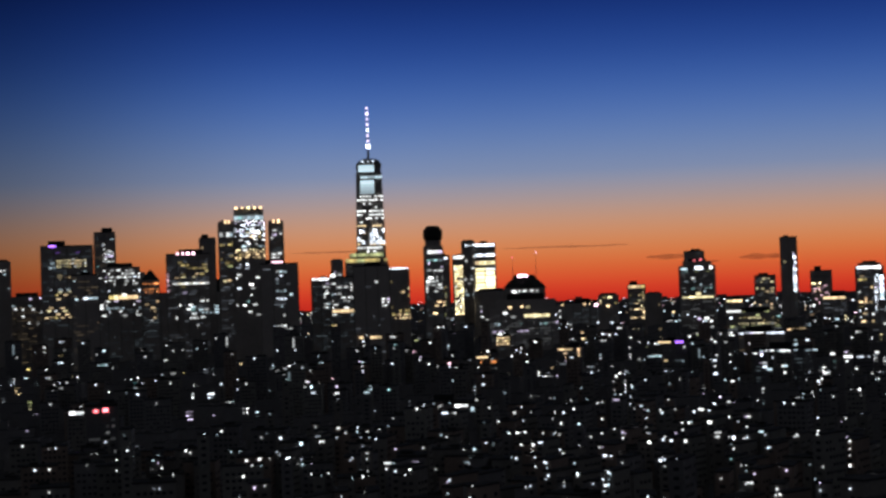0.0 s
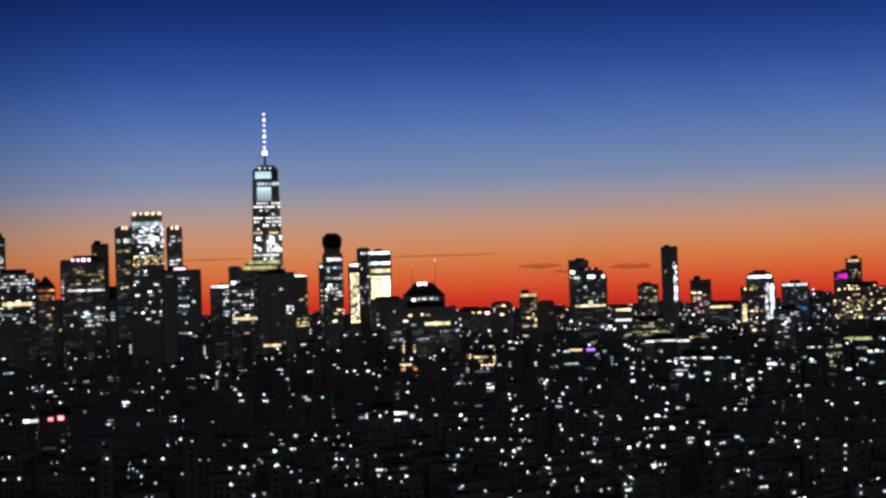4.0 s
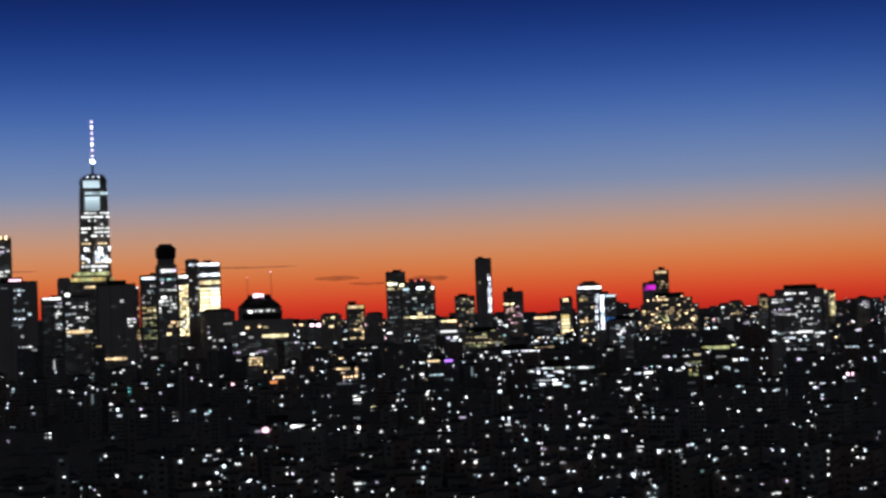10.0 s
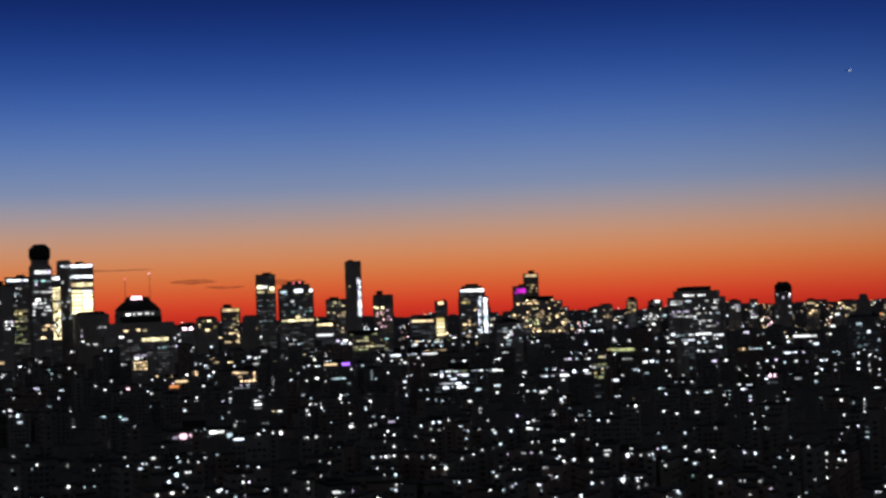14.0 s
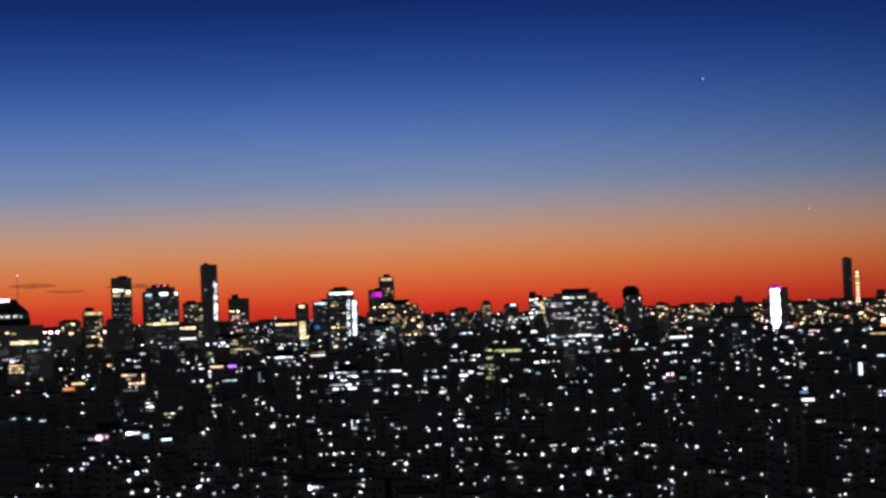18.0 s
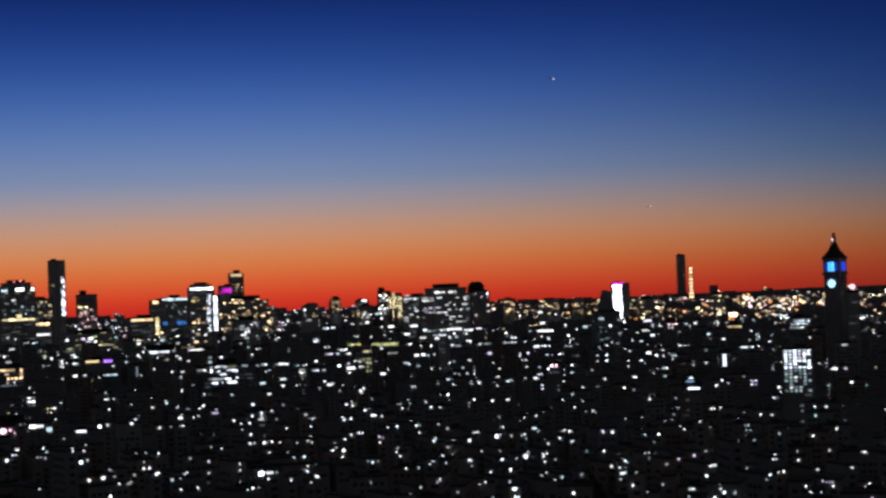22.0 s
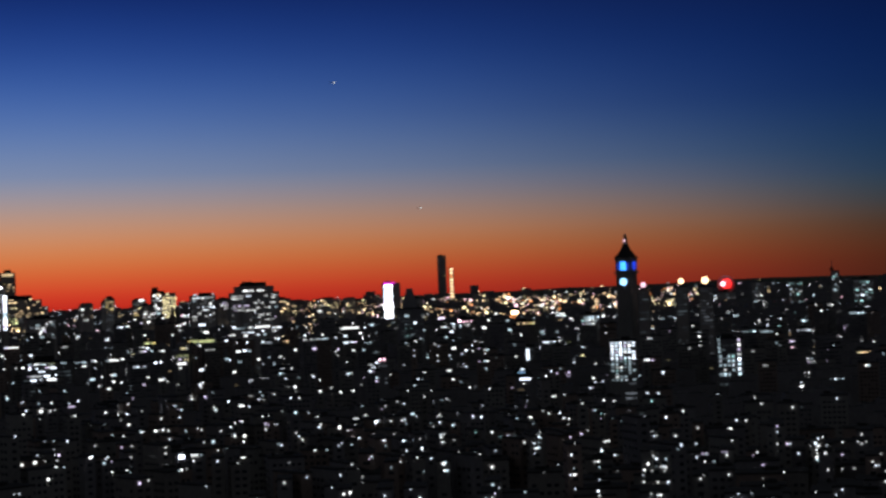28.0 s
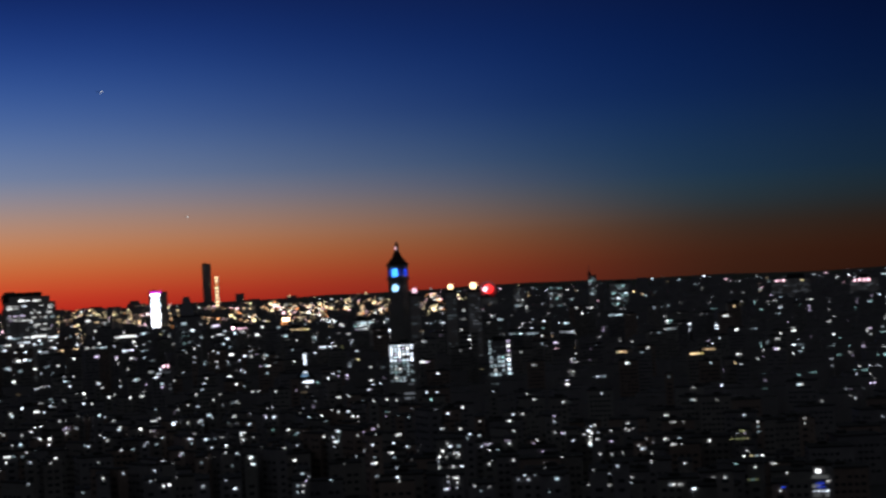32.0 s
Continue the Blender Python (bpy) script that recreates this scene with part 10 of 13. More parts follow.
lamp(h, 0.0, 28.0, 1.04, 1.04, "cool", 0.5)
h = house(-91.6, 1155.5, 12.0, 12.0, 44.5, 4.5, "brick")
lamp(h, 2.7, 35.0, 1.26, 1.26, "white", 0.8)
lamp(h, -2.7, 43.3, 1.26, 1.26, "white", 0.5)
lamp(h, -5.5, 35.9, 1.58, 1.27, "white", 1.0)
lamp(h, -4.2, 35.6, 1.26, 1.26, "icewhite", 0.8)
h = house(-146.7, 1172.1, 4.6, 14.0, 34.0, 7.1, "dark")
lamp(h, 0.0, 31.3, 1.28, 1.28, "icewhite", 0.9)
h = house(-165.0, 1227.3, 4.6, 11.0, 35.1, 7.7, "loft")
lamp(h, 0.0, 32.9, 1.35, 1.35, "icewhite", 0.9)
h = house(-172.6, 1470.4, 4.6, 15.0, 40.6, 6.7, "brick")
lamp(h, 0.0, 39.4, 1.61, 1.61, "white", 0.9)
lamp(h, -0.7, 39.4, 1.60, 1.60, "cool", 0.8)
h = house(-257.2, 1539.4, 4.7, 12.0, 44.3, 9.5, "stone")
lamp(h, 0.0, 41.6, 1.70, 1.70, "white", 0.9)
h = house(36.6, 550.6, 4.6, 12.0, 30.2, -3.8, "dark")
lamp(h, 0.0, 28.0, 0.60, 0.60, "icewhite", 0.5)
lamp(h, -0.2, 29.3, 0.49, 0.49, "white", 0.5)
h = house(127.9, 539.7, 4.6, 11.0, 29.2, -13.3, "dark")
lamp(h, 0.0, 28.0, 0.60, 0.60, "white", 0.5)
lamp(h, -1.2, 28.0, 0.60, 0.60, "icewhite", 0.8)
h = house(83.3, 666.2, 4.6, 15.0, 28.9, -7.1, "brick")
lamp(h, 0.0, 26.7, 0.72, 0.72, "white", 0.5)
h = house(174.4, 719.2, 4.6, 14.0, 28.5, -13.6, "loft")
lamp(h, 0.0, 27.3, 0.80, 0.80, "icewhite", 0.5)
h = house(108.2, 1003.8, 4.6, 15.0, 29.7, -6.1, "dark")
lamp(h, 0.0, 28.0, 1.09, 1.09, "icewhite", 0.8)
h = house(110.7, 1113.4, 4.6, 14.0, 32.4, -5.7, "brick")
lamp(h, -1.6, 31.6, 0.81, 0.95, "white", 0.5)
lamp(h, -1.1, 25.2, 1.23, 1.17, "white", 1.0)
h = house(185.1, 1098.5, 5.7, 11.0, 31.8, -9.6, "brick")
lamp(h, 0.0, 29.6, 2.73, 1.42, "white", 0.9)
h = house(128.2, 1194.9, 5.2, 15.0, 33.1, -6.1, "stone")
lamp(h, -0.2, 32.5, 1.09, 1.09, "cool", 0.5)
h = house(-31.1, 448.6, 5.2, 14.0, 30.2, -41.8, "dark")
lamp(h, -0.8, 26.0, 0.56, 0.56, "white", 0.9)
lamp(h, 0.8, 26.0, 0.56, 0.56, "white", 0.9)
lamp(h, -0.7, 28.0, 0.56, 0.56, "white", 0.9)
lamp(h, 2.0, 29.3, 0.55, 0.62, "white", 1.0)
lamp(h, 1.1, 28.0, 0.56, 0.56, "cool", 0.8)
h = house(-77.8, 498.7, 4.6, 11.0, 30.6, -34.5, "loft")
lamp(h, 0.0, 28.9, 0.58, 0.58, "cool", 0.5)
h = house(-34.1, 479.1, 6.9, 13.0, 29.9, -39.4, "dark")
lamp(h, 1.4, 25.9, 1.01, 1.01, "icewhite", 1.1)
lamp(h, -1.4, 28.7, 0.59, 0.59, "icewhite", 0.6)
h = house(-44.6, 480.3, 4.6, 15.0, 30.7, -38.5, "dark")
lamp(h, 0.0, 28.0, 0.58, 0.58, "icewhite", 0.8)
h = house(-50.6, 492.9, 4.6, 12.0, 30.2, -37.2, "dark")
lamp(h, 0.0, 28.0, 1.01, 1.01, "icewhite", 1.1)
lamp(h, 1.9, 28.3, 0.87, 0.80, "white", 1.3)
h = house(-43.8, 535.6, 4.6, 14.0, 29.7, -35.2, "dark")
lamp(h, 0.0, 28.0, 0.63, 0.63, "white", 0.9)
h = house(2.8, 540.0, 4.6, 13.0, 30.7, -38.5, "brick")
lamp(h, 0.0, 28.0, 0.66, 0.66, "cool", 0.8)
h = house(-16.3, 622.4, 4.6, 15.0, 29.5, -32.8, "loft")
lamp(h, 0.0, 27.3, 0.72, 0.72, "white", 0.8)
h = house(48.1, 549.2, 4.6, 12.0, 29.7, -41.1, "dark")
lamp(h, 0.0, 28.0, 1.21, 1.21, "cool", 1.1)
h = house(47.4, 579.7, 4.6, 14.0, 29.2, -39.3, "loft")
lamp(h, 0.0, 28.0, 0.73, 0.73, "white", 0.5)
lamp(h, -0.0, 28.6, 0.79, 0.87, "icewhite", 1.3)
h = house(47.5, 660.5, 4.6, 13.0, 30.2, -35.4, "loft")
lamp(h, 0.0, 28.0, 0.80, 0.80, "white", 0.8)
lamp(h, -1.3, 29.5, 0.76, 0.79, "icewhite", 1.0)
h = house(134.3, 705.6, 5.4, 15.0, 31.4, -38.5, "stone")
lamp(h, -0.3, 29.7, 0.89, 0.89, "white", 0.8)
h = house(255.6, 912.8, 4.6, 12.0, 29.4, -36.6, "dark")
lamp(h, 0.0, 28.2, 1.16, 1.16, "white", 0.9)
lamp(h, -0.9, 28.0, 2.01, 1.09, "white", 0.5)
lamp(h, -0.8, 28.0, 1.51, 1.20, "white", 0.6)
h = house(330.3, 853.4, 5.6, 14.0, 34.3, -41.8, "brick")
lamp(h, 0.7, 26.2, 1.16, 1.16, "white", 0.6)
h = house(327.8, 941.9, 4.6, 11.0, 32.2, -38.7, "stone")
lamp(h, 0.0, 30.0, 1.23, 1.23, "cool", 0.8)
h = house(312.6, 1041.3, 4.6, 13.0, 33.6, -35.2, "stone")
lamp(h, 0.0, 31.9, 1.31, 1.31, "white", 0.6)
lamp(h, 0.8, 30.9, 2.17, 1.36, "icewhite", 0.8)
h = house(379.3, 1236.5, 12.3, 15.0, 45.1, -32.8, "loft")
lamp(h, -2.9, 35.4, 3.43, 1.70, "cool", 0.5)
lamp(h, 1.4, 44.2, 3.29, 1.90, "icewhite", 1.1)
lamp(h, -3.8, 43.7, 4.31, 1.97, "white", 1.1)
lamp(h, 5.1, 43.6, 2.81, 1.97, "white", 1.1)
h = house(-1.3, 370.0, 6.8, 11.0, 31.4, -50.6, "dark")
lamp(h, -1.2, 26.0, 0.53, 0.53, "cool", 0.6)
lamp(h, 1.2, 29.7, 1.38, 0.79, "cool", 0.9)
h = house(-7.4, 392.9, 7.8, 13.0, 28.7, -48.1, "dark")
lamp(h, -0.3, 26.0, 0.54, 0.54, "white", 0.5)
lamp(h, 2.2, 27.2, 0.54, 0.54, "white", 0.5)
lamp(h, -2.2, 27.5, 0.54, 0.54, "white", 0.6)
h = house(-7.1, 405.7, 7.9, 15.0, 31.0, -47.0, "dark")
lamp(h, -1.7, 26.1, 1.43, 0.80, "icewhite", 0.6)
lamp(h, -1.0, 26.2, 0.55, 0.55, "icewhite", 0.8)
lamp(h, 1.7, 26.4, 0.55, 0.55, "icewhite", 0.8)
lamp(h, -0.9, 28.3, 0.55, 0.55, "icewhite", 0.5)
lamp(h, 0.9, 29.4, 0.75, 0.50, "white", 0.8)
lamp(h, 1.7, 29.4, 0.75, 0.62, "white", 0.8)
lamp(h, 1.8, 27.9, 0.54, 0.54, "white", 0.8)
lamp(h, -0.9, 29.9, 0.54, 0.54, "white", 0.6)
h = house(18.7, 398.7, 6.8, 12.0, 28.3, -49.5, "dark")
lamp(h, -1.6, 26.1, 0.56, 0.56, "icewhite", 0.6)
lamp(h, 1.6, 25.9, 0.56, 0.56, "icewhite", 0.9)
lamp(h, 0.5, 27.4, 0.48, 0.45, "icewhite", 1.0)
h = house(57.7, 363.9, 4.6, 11.0, 29.2, -55.1, "loft")
lamp(h, 0.0, 28.0, 0.58, 0.58, "white", 0.9)
h = house(112.3, 375.8, 4.6, 13.0, 28.6, -57.2, "dark")
lamp(h, 0.0, 25.9, 0.63, 0.63, "icewhite", 0.9)
h = house(132.9, 483.9, 4.6, 15.0, 28.9, -50.3, "brick")
lamp(h, 0.0, 26.7, 0.72, 0.72, "icewhite", 0.6)
h = house(126.8, 459.3, 4.6, 12.0, 29.7, -51.7, "stone")
lamp(h, 0.0, 28.0, 0.70, 0.70, "white", 0.9)
h = house(123.5, 449.7, 4.6, 14.0, 30.5, -52.2, "loft")
lamp(h, 0.0, 29.3, 0.69, 0.69, "icewhite", 0.6)
h = house(169.4, 407.7, 4.6, 11.0, 30.7, -57.6, "brick")
lamp(h, 0.1, 26.0, 0.70, 0.70, "cool", 0.9)
lamp(h, -0.1, 28.0, 0.70, 0.70, "cool", 0.8)
lamp(h, 0.0, 29.9, 0.71, 0.71, "white", 0.8)
h = house(174.9, 472.9, 5.9, 13.0, 29.9, -53.3, "dark")
lamp(h, -1.1, 27.7, 0.75, 0.75, "white", 0.8)
h = house(205.7, 408.9, 4.6, 15.0, 29.7, -59.1, "brick")
lamp(h, -0.1, 26.0, 0.74, 0.74, "white", 0.5)
lamp(h, 0.1, 28.0, 0.74, 0.74, "white", 0.5)
h = house(315.2, 672.2, 4.6, 12.0, 29.2, -48.6, "stone")
lamp(h, 0.0, 28.0, 1.01, 1.01, "icewhite", 0.5)
h = house(426.7, 632.4, 4.6, 14.0, 30.7, -54.6, "brick")
lamp(h, 0.0, 28.0, 1.07, 1.07, "icewhite", 0.5)
h = house(-64.5, 670.4, 7.0, 11.0, 32.5, -14.4, "stone")
lamp(h, -1.7, 30.3, 0.56, 0.56, "icewhite", 0.6)
lamp(h, -2.7, 31.4, 0.73, 0.73, "icewhite", 0.5)
h = house(-32.7, 662.1, 4.6, 12.0, 30.7, -17.5, "dark")
lamp(h, 0.0, 28.0, 0.56, 0.56, "white", 0.8)
lamp(h, -0.3, 24.2, 0.41, 0.39, "cool", 0.5)
h = house(-9.0, 705.1, 4.6, 14.0, 30.2, -18.4, "loft")
lamp(h, 0.0, 28.0, 0.61, 0.61, "white", 0.8)
h = house(-54.1, 801.3, 8.2, 13.0, 27.7, -12.6, "brick")
lamp(h, 2.2, 25.9, 0.68, 0.68, "icewhite", 0.5)
h = house(17.2, 719.6, 4.6, 12.0, 30.2, -20.1, "brick")
lamp(h, 0.0, 28.0, 0.63, 0.63, "icewhite", 0.9)
h = house(-53.4, 839.2, 4.9, 14.0, 29.1, -12.1, "brick")
lamp(h, 0.0, 27.4, 1.95, 1.07, "white", 0.6)
h = house(-0.2, 912.3, 9.1, 11.0, 29.2, -14.5, "dark")
lamp(h, 0.0, 28.0, 6.12, 1.15, "icewhite", 0.9)
h = house(99.9, 859.0, 7.0, 13.0, 34.7, -22.1, "brick")
lamp(h, 1.7, 21.1, 0.76, 0.75, "white", 0.5)
lamp(h, 1.3, 30.1, 1.17, 0.80, "white", 0.2)
lamp(h, 2.0, 25.9, 0.78, 0.78, "icewhite", 0.9)
lamp(h, -0.8, 32.0, 0.78, 0.78, "icewhite", 0.9)
lamp(h, 3.0, 29.7, 1.22, 1.22, "cool", 0.9)
lamp(h, 0.1, 31.9, 1.22, 1.22, "cool", 0.5)
h = house(36.6, 899.5, 4.9, 15.0, 30.2, -17.2, "brick")
lamp(h, 0.0, 28.0, 1.85, 1.85, "white", 0.5)
h = house(-7.6, 994.6, 4.6, 12.0, 29.7, -12.8, "brick")
lamp(h, 0.0, 28.0, 0.87, 0.87, "white", 0.5)
h = house(122.7, 1119.4, 4.6, 13.0, 30.4, -18.1, "dark")
lamp(h, 0.0, 28.2, 1.02, 1.02, "white", 0.8)
lamp(h, 0.4, 26.8, 1.67, 1.52, "cool", 1.3)
h = house(35.4, 591.1, 5.9, 15.0, 33.5, -26.3, "brick")
lamp(h, 1.2, 30.0, 0.52, 0.52, "white", 0.9)
lamp(h, 1.1, 31.8, 0.52, 0.52, "white", 0.8)
lamp(h, 0.3, 32.0, 0.72, 0.76, "icewhite", 1.1)
h = house(78.5, 601.0, 4.6, 13.0, 29.7, -29.6, "loft")
lamp(h, 0.0, 28.0, 0.55, 0.55, "white", 0.6)
h = house(118.7, 595.2, 4.6, 15.0, 28.4, -33.2, "brick")
lamp(h, 0.0, 27.2, 0.57, 0.57, "white", 0.9)
lamp(h, 0.8, 27.5, 1.51, 0.52, "cool", 0.2)
h = house(104.6, 618.2, 4.6, 11.0, 29.7, -30.9, "loft")
lamp(h, 0.0, 28.0, 0.58, 0.58, "cool", 0.8)
h = house(131.3, 692.9, 4.6, 12.0, 32.0, -29.7, "stone")
lamp(h, 0.1, 29.8, 0.65, 0.65, "icewhite", 0.5)
lamp(h, -1.6, 31.1, 2.27, 0.99, "cool", 0.9)
h = house(143.7, 693.1, 4.6, 14.0, 30.4, -30.5, "loft")
lamp(h, 0.0, 28.7, 0.66, 0.66, "white", 0.9)
lamp(h, 1.4, 29.0, 0.58, 0.64, "white", 0.5)
lamp(h, 1.0, 29.6, 0.77, 0.77, "white", 0.8)
h = house(183.7, 904.5, 4.6, 11.0, 29.2, -25.9, "stone")
lamp(h, 0.0, 28.0, 0.85, 0.85, "white", 0.8)
h = house(88.7, 549.4, 4.6, 11.0, 31.6, -17.0, "brick")
lamp(h, -0.4, 28.9, 0.53, 0.53, "white", 0.9)
h = house(92.9, 703.6, 4.6, 15.0, 29.7, -13.7, "brick")
lamp(h, 0.0, 28.0, 1.18, 1.18, "icewhite", 1.1)
h = house(69.1, 958.0, 5.8, 14.0, 30.7, -8.7, "stone")
lamp(h, 0.0, 28.0, 2.78, 1.26, "white", 0.8)
lamp(h, 0.7, 29.7, 0.90, 0.90, "white", 0.9)
h = house(102.0, 1030.4, 4.6, 13.0, 29.7, -9.9, "loft")
lamp(h, 0.0, 28.0, 0.97, 0.97, "cool", 0.8)

h = house(-57.6, 680.9, 6.2, 12.0, 29.5, 4.8, "loft")
lamp(h, -1.0, 25.3, 1.27, 1.27, "white", 1.1)
lamp(h, 1.0, 27.8, 0.74, 0.74, "white", 0.6)
h = house(-123.6, 713.5, 4.6, 14.0, 29.2, 9.8, "stone")
lamp(h, 0.0, 28.0, 0.78, 0.78, "cool", 0.9)
h = house(-300.4, 1294.1, 8.1, 14.0, 36.9, 13.1, "dark")
lamp(h, -1.9, 33.4, 1.44, 1.44, "white", 0.8)
lamp(h, 1.9, 34.2, 1.44, 1.44, "white", 0.9)
h = house(78.9, 622.6, 8.3, 11.0, 29.9, -7.2, "dark")
lamp(h, -1.6, 28.0, 2.02, 0.93, "icewhite", 0.9)
lamp(h, -1.5, 26.8, 0.49, 0.43, "white", 0.3)
lamp(h, -1.5, 27.3, 0.96, 0.96, "white", 1.6)
lamp(h, -0.9, 29.1, 0.57, 0.57, "white", 0.8)
h = house(48.4, 749.3, 4.6, 12.0, 30.2, -3.7, "brick")
lamp(h, 0.0, 28.0, 0.81, 0.81, "white", 0.6)
lamp(h, -1.8, 28.9, 0.66, 0.66, "white", 0.9)
h = house(84.6, 776.1, 4.6, 14.0, 29.7, -6.2, "dark")
lamp(h, 0.0, 28.0, 0.84, 0.84, "icewhite", 0.5)
lamp(h, -0.6, 28.0, 0.64, 0.57, "white", 0.3)
lamp(h, 1.8, 28.0, 0.77, 0.69, "white", 1.2)
lamp(h, 0.4, 28.2, 0.82, 0.85, "white", 1.2)
h = house(151.7, 1004.6, 4.6, 13.0, 30.7, -8.6, "dark")
lamp(h, 0.0, 28.0, 1.10, 1.10, "white", 0.5)
h = house(89.2, 1079.2, 8.0, 15.0, 38.4, -4.7, "loft")
lamp(h, -1.1, 22.5, 1.18, 1.11, "cool", 1.1)
h = house(115.6, 1160.7, 5.2, 14.0, 33.7, -5.7, "brick")
lamp(h, 0.0, 32.5, 2.18, 2.18, "white", 1.1)
lamp(h, 0.9, 29.6, 1.28, 1.20, "white", 0.6)
h = house(-18.9, 460.7, 4.6, 15.0, 31.5, -41.9, "loft")
lamp(h, -0.1, 29.8, 1.00, 1.00, "cool", 1.1)
lamp(h, 1.8, 28.8, 0.44, 0.39, "icewhite", 0.5)
h = house(-43.3, 509.6, 4.6, 12.0, 29.2, -36.7, "dark")
lamp(h, 0.0, 28.0, 0.61, 0.61, "icewhite", 0.6)
lamp(h, 1.7, 28.4, 0.42, 0.48, "white", 0.3)
h = house(2.3, 553.5, 5.5, 14.0, 32.9, -37.7, "brick")
lamp(h, -0.9, 26.1, 0.67, 0.67, "white", 0.5)
lamp(h, 0.9, 30.2, 0.67, 0.67, "white", 0.5)
lamp(h, 1.8, 31.1, 0.51, 0.51, "icewhite", 0.5)
lamp(h, 1.8, 30.7, 0.67, 0.67, "cool", 0.9)
lamp(h, 1.8, 31.1, 0.51, 0.51, "white", 0.8)
h = house(55.3, 559.8, 4.6, 11.0, 30.2, -41.0, "brick")
lamp(h, 0.0, 28.0, 0.72, 0.72, "icewhite", 0.5)
h = house(40.4, 704.8, 4.6, 13.0, 30.3, -33.0, "stone")
lamp(h, 0.0, 28.6, 0.83, 0.83, "icewhite", 0.8)
lamp(h, 1.2, 28.8, 0.83, 0.83, "icewhite", 0.9)
h = house(177.2, 897.4, 4.6, 13.0, 30.0, -33.6, "brick")
lamp(h, 0.0, 28.8, 1.09, 1.09, "icewhite", 0.8)
h = house(285.6, 962.4, 8.4, 15.0, 38.9, -36.4, "loft")
lamp(h, 2.1, 36.2, 1.22, 1.22, "cool", 0.8)
lamp(h, 0.9, 35.6, 2.00, 0.97, "icewhite", 0.8)
lamp(h, 3.4, 36.1, 1.29, 1.24, "white", 0.6)
h = house(374.7, 1254.2, 7.0, 12.0, 39.8, -32.3, "loft")
lamp(h, 0.0, 37.6, 4.02, 1.72, "white", 0.8)
lamp(h, 2.5, 36.7, 1.64, 1.33, "icewhite", 0.8)
h = house(11.5, 300.2, 4.6, 11.0, 30.7, -58.3, "brick")
lamp(h, 0.0, 28.0, 0.50, 0.50, "white", 0.8)
lamp(h, 0.8, 28.9, 0.59, 0.66, "blue", 1.1)
h = house(4.3, 415.4, 7.1, 13.0, 32.3, -47.1, "loft")
lamp(h, 1.6, 30.0, 0.97, 0.97, "white", 1.1)
lamp(h, -1.2, 30.1, 0.56, 0.56, "white", 0.8)
lamp(h, 0.1, 31.1, 0.61, 0.59, "white", 1.0)
lamp(h, 2.9, 31.1, 0.68, 0.69, "white", 1.3)
h = house(36.4, 428.6, 4.6, 15.0, 29.7, -48.4, "stone")
lamp(h, 0.0, 28.0, 0.60, 0.60, "white", 0.8)
lamp(h, 1.0, 29.0, 0.43, 0.51, "white", 0.6)
h = house(77.2, 349.6, 4.6, 12.0, 30.1, -57.5, "dark")
lamp(h, 0.0, 28.9, 0.58, 0.58, "white", 0.9)
lamp(h, -1.5, 28.9, 0.56, 0.64, "lime", 1.0)
lamp(h, 1.8, 28.9, 0.70, 0.62, "white", 1.2)
h = house(106.0, 417.5, 4.6, 14.0, 29.9, -53.6, "brick")
lamp(h, 0.0, 27.2, 0.65, 0.65, "white", 0.6)
lamp(h, 0.9, 26.0, 1.09, 0.70, "icewhite", 0.8)
lamp(h, 1.9, 26.0, 0.86, 0.67, "icewhite", 0.4)
h = house(143.4, 399.8, 4.6, 11.0, 30.2, -56.9, "dark")
lamp(h, 0.0, 28.0, 0.68, 0.68, "icewhite", 0.6)
lamp(h, -0.4, 26.2, 1.41, 0.53, "lime", 0.7)
h = house(134.1, 443.2, 4.6, 13.0, 31.0, -53.2, "dark")
lamp(h, 0.0, 29.3, 0.69, 0.69, "white", 0.8)
lamp(h, -1.2, 30.0, 0.61, 0.65, "white", 0.6)
lamp(h, 1.6, 29.9, 0.69, 0.69, "white", 0.5)
h = house(188.1, 526.2, 4.8, 14.0, 30.2, -50.6, "dark")
lamp(h, 0.0, 28.0, 1.79, 1.03, "cool", 0.6)
h = house(-19.9, 632.9, 5.3, 13.0, 30.5, -19.6, "dark")
lamp(h, -0.9, 29.2, 0.54, 0.54, "cool", 0.9)
lamp(h, 0.9, 29.3, 0.54, 0.54, "cool", 0.8)
lamp(h, -2.0, 27.1, 0.73, 0.73, "white", 0.9)
lamp(h, -1.5, 29.3, 3.21, 0.96, "white", 0.6)
lamp(h, -2.0, 27.1, 0.73, 0.73, "white", 0.5)
lamp(h, -1.6, 29.3, 3.21, 0.96, "white", 0.5)
h = house(45.5, 907.1, 4.6, 14.0, 29.1, -17.6, "dark")
lamp(h, 0.0, 27.4, 0.80, 0.80, "white", 0.5)
h = house(98.1, 975.7, 7.4, 11.0, 29.2, -19.4, "dark")
lamp(h, 0.0, 28.0, 4.41, 1.24, "icewhite", 0.6)
h = house(47.7, 539.3, 4.6, 12.0, 31.3, -30.0, "dark")
lamp(h, 0.0, 29.6, 0.49, 0.49, "icewhite", 0.9)
h = house(181.9, 646.8, 4.6, 14.0, 27.9, -35.2, "brick")
lamp(h, 0.0, 26.7, 0.64, 0.64, "icewhite", 0.6)
lamp(h, 1.7, 26.6, 0.77, 0.70, "white", 1.2)
lamp(h, -0.6, 26.9, 0.92, 0.93, "white", 1.3)
h = house(122.3, 692.1, 4.6, 11.0, 31.4, -29.1, "stone")
lamp(h, 0.0, 28.7, 0.65, 0.65, "white", 0.9)
lamp(h, 1.9, 27.2, 0.87, 0.87, "white", 0.6)
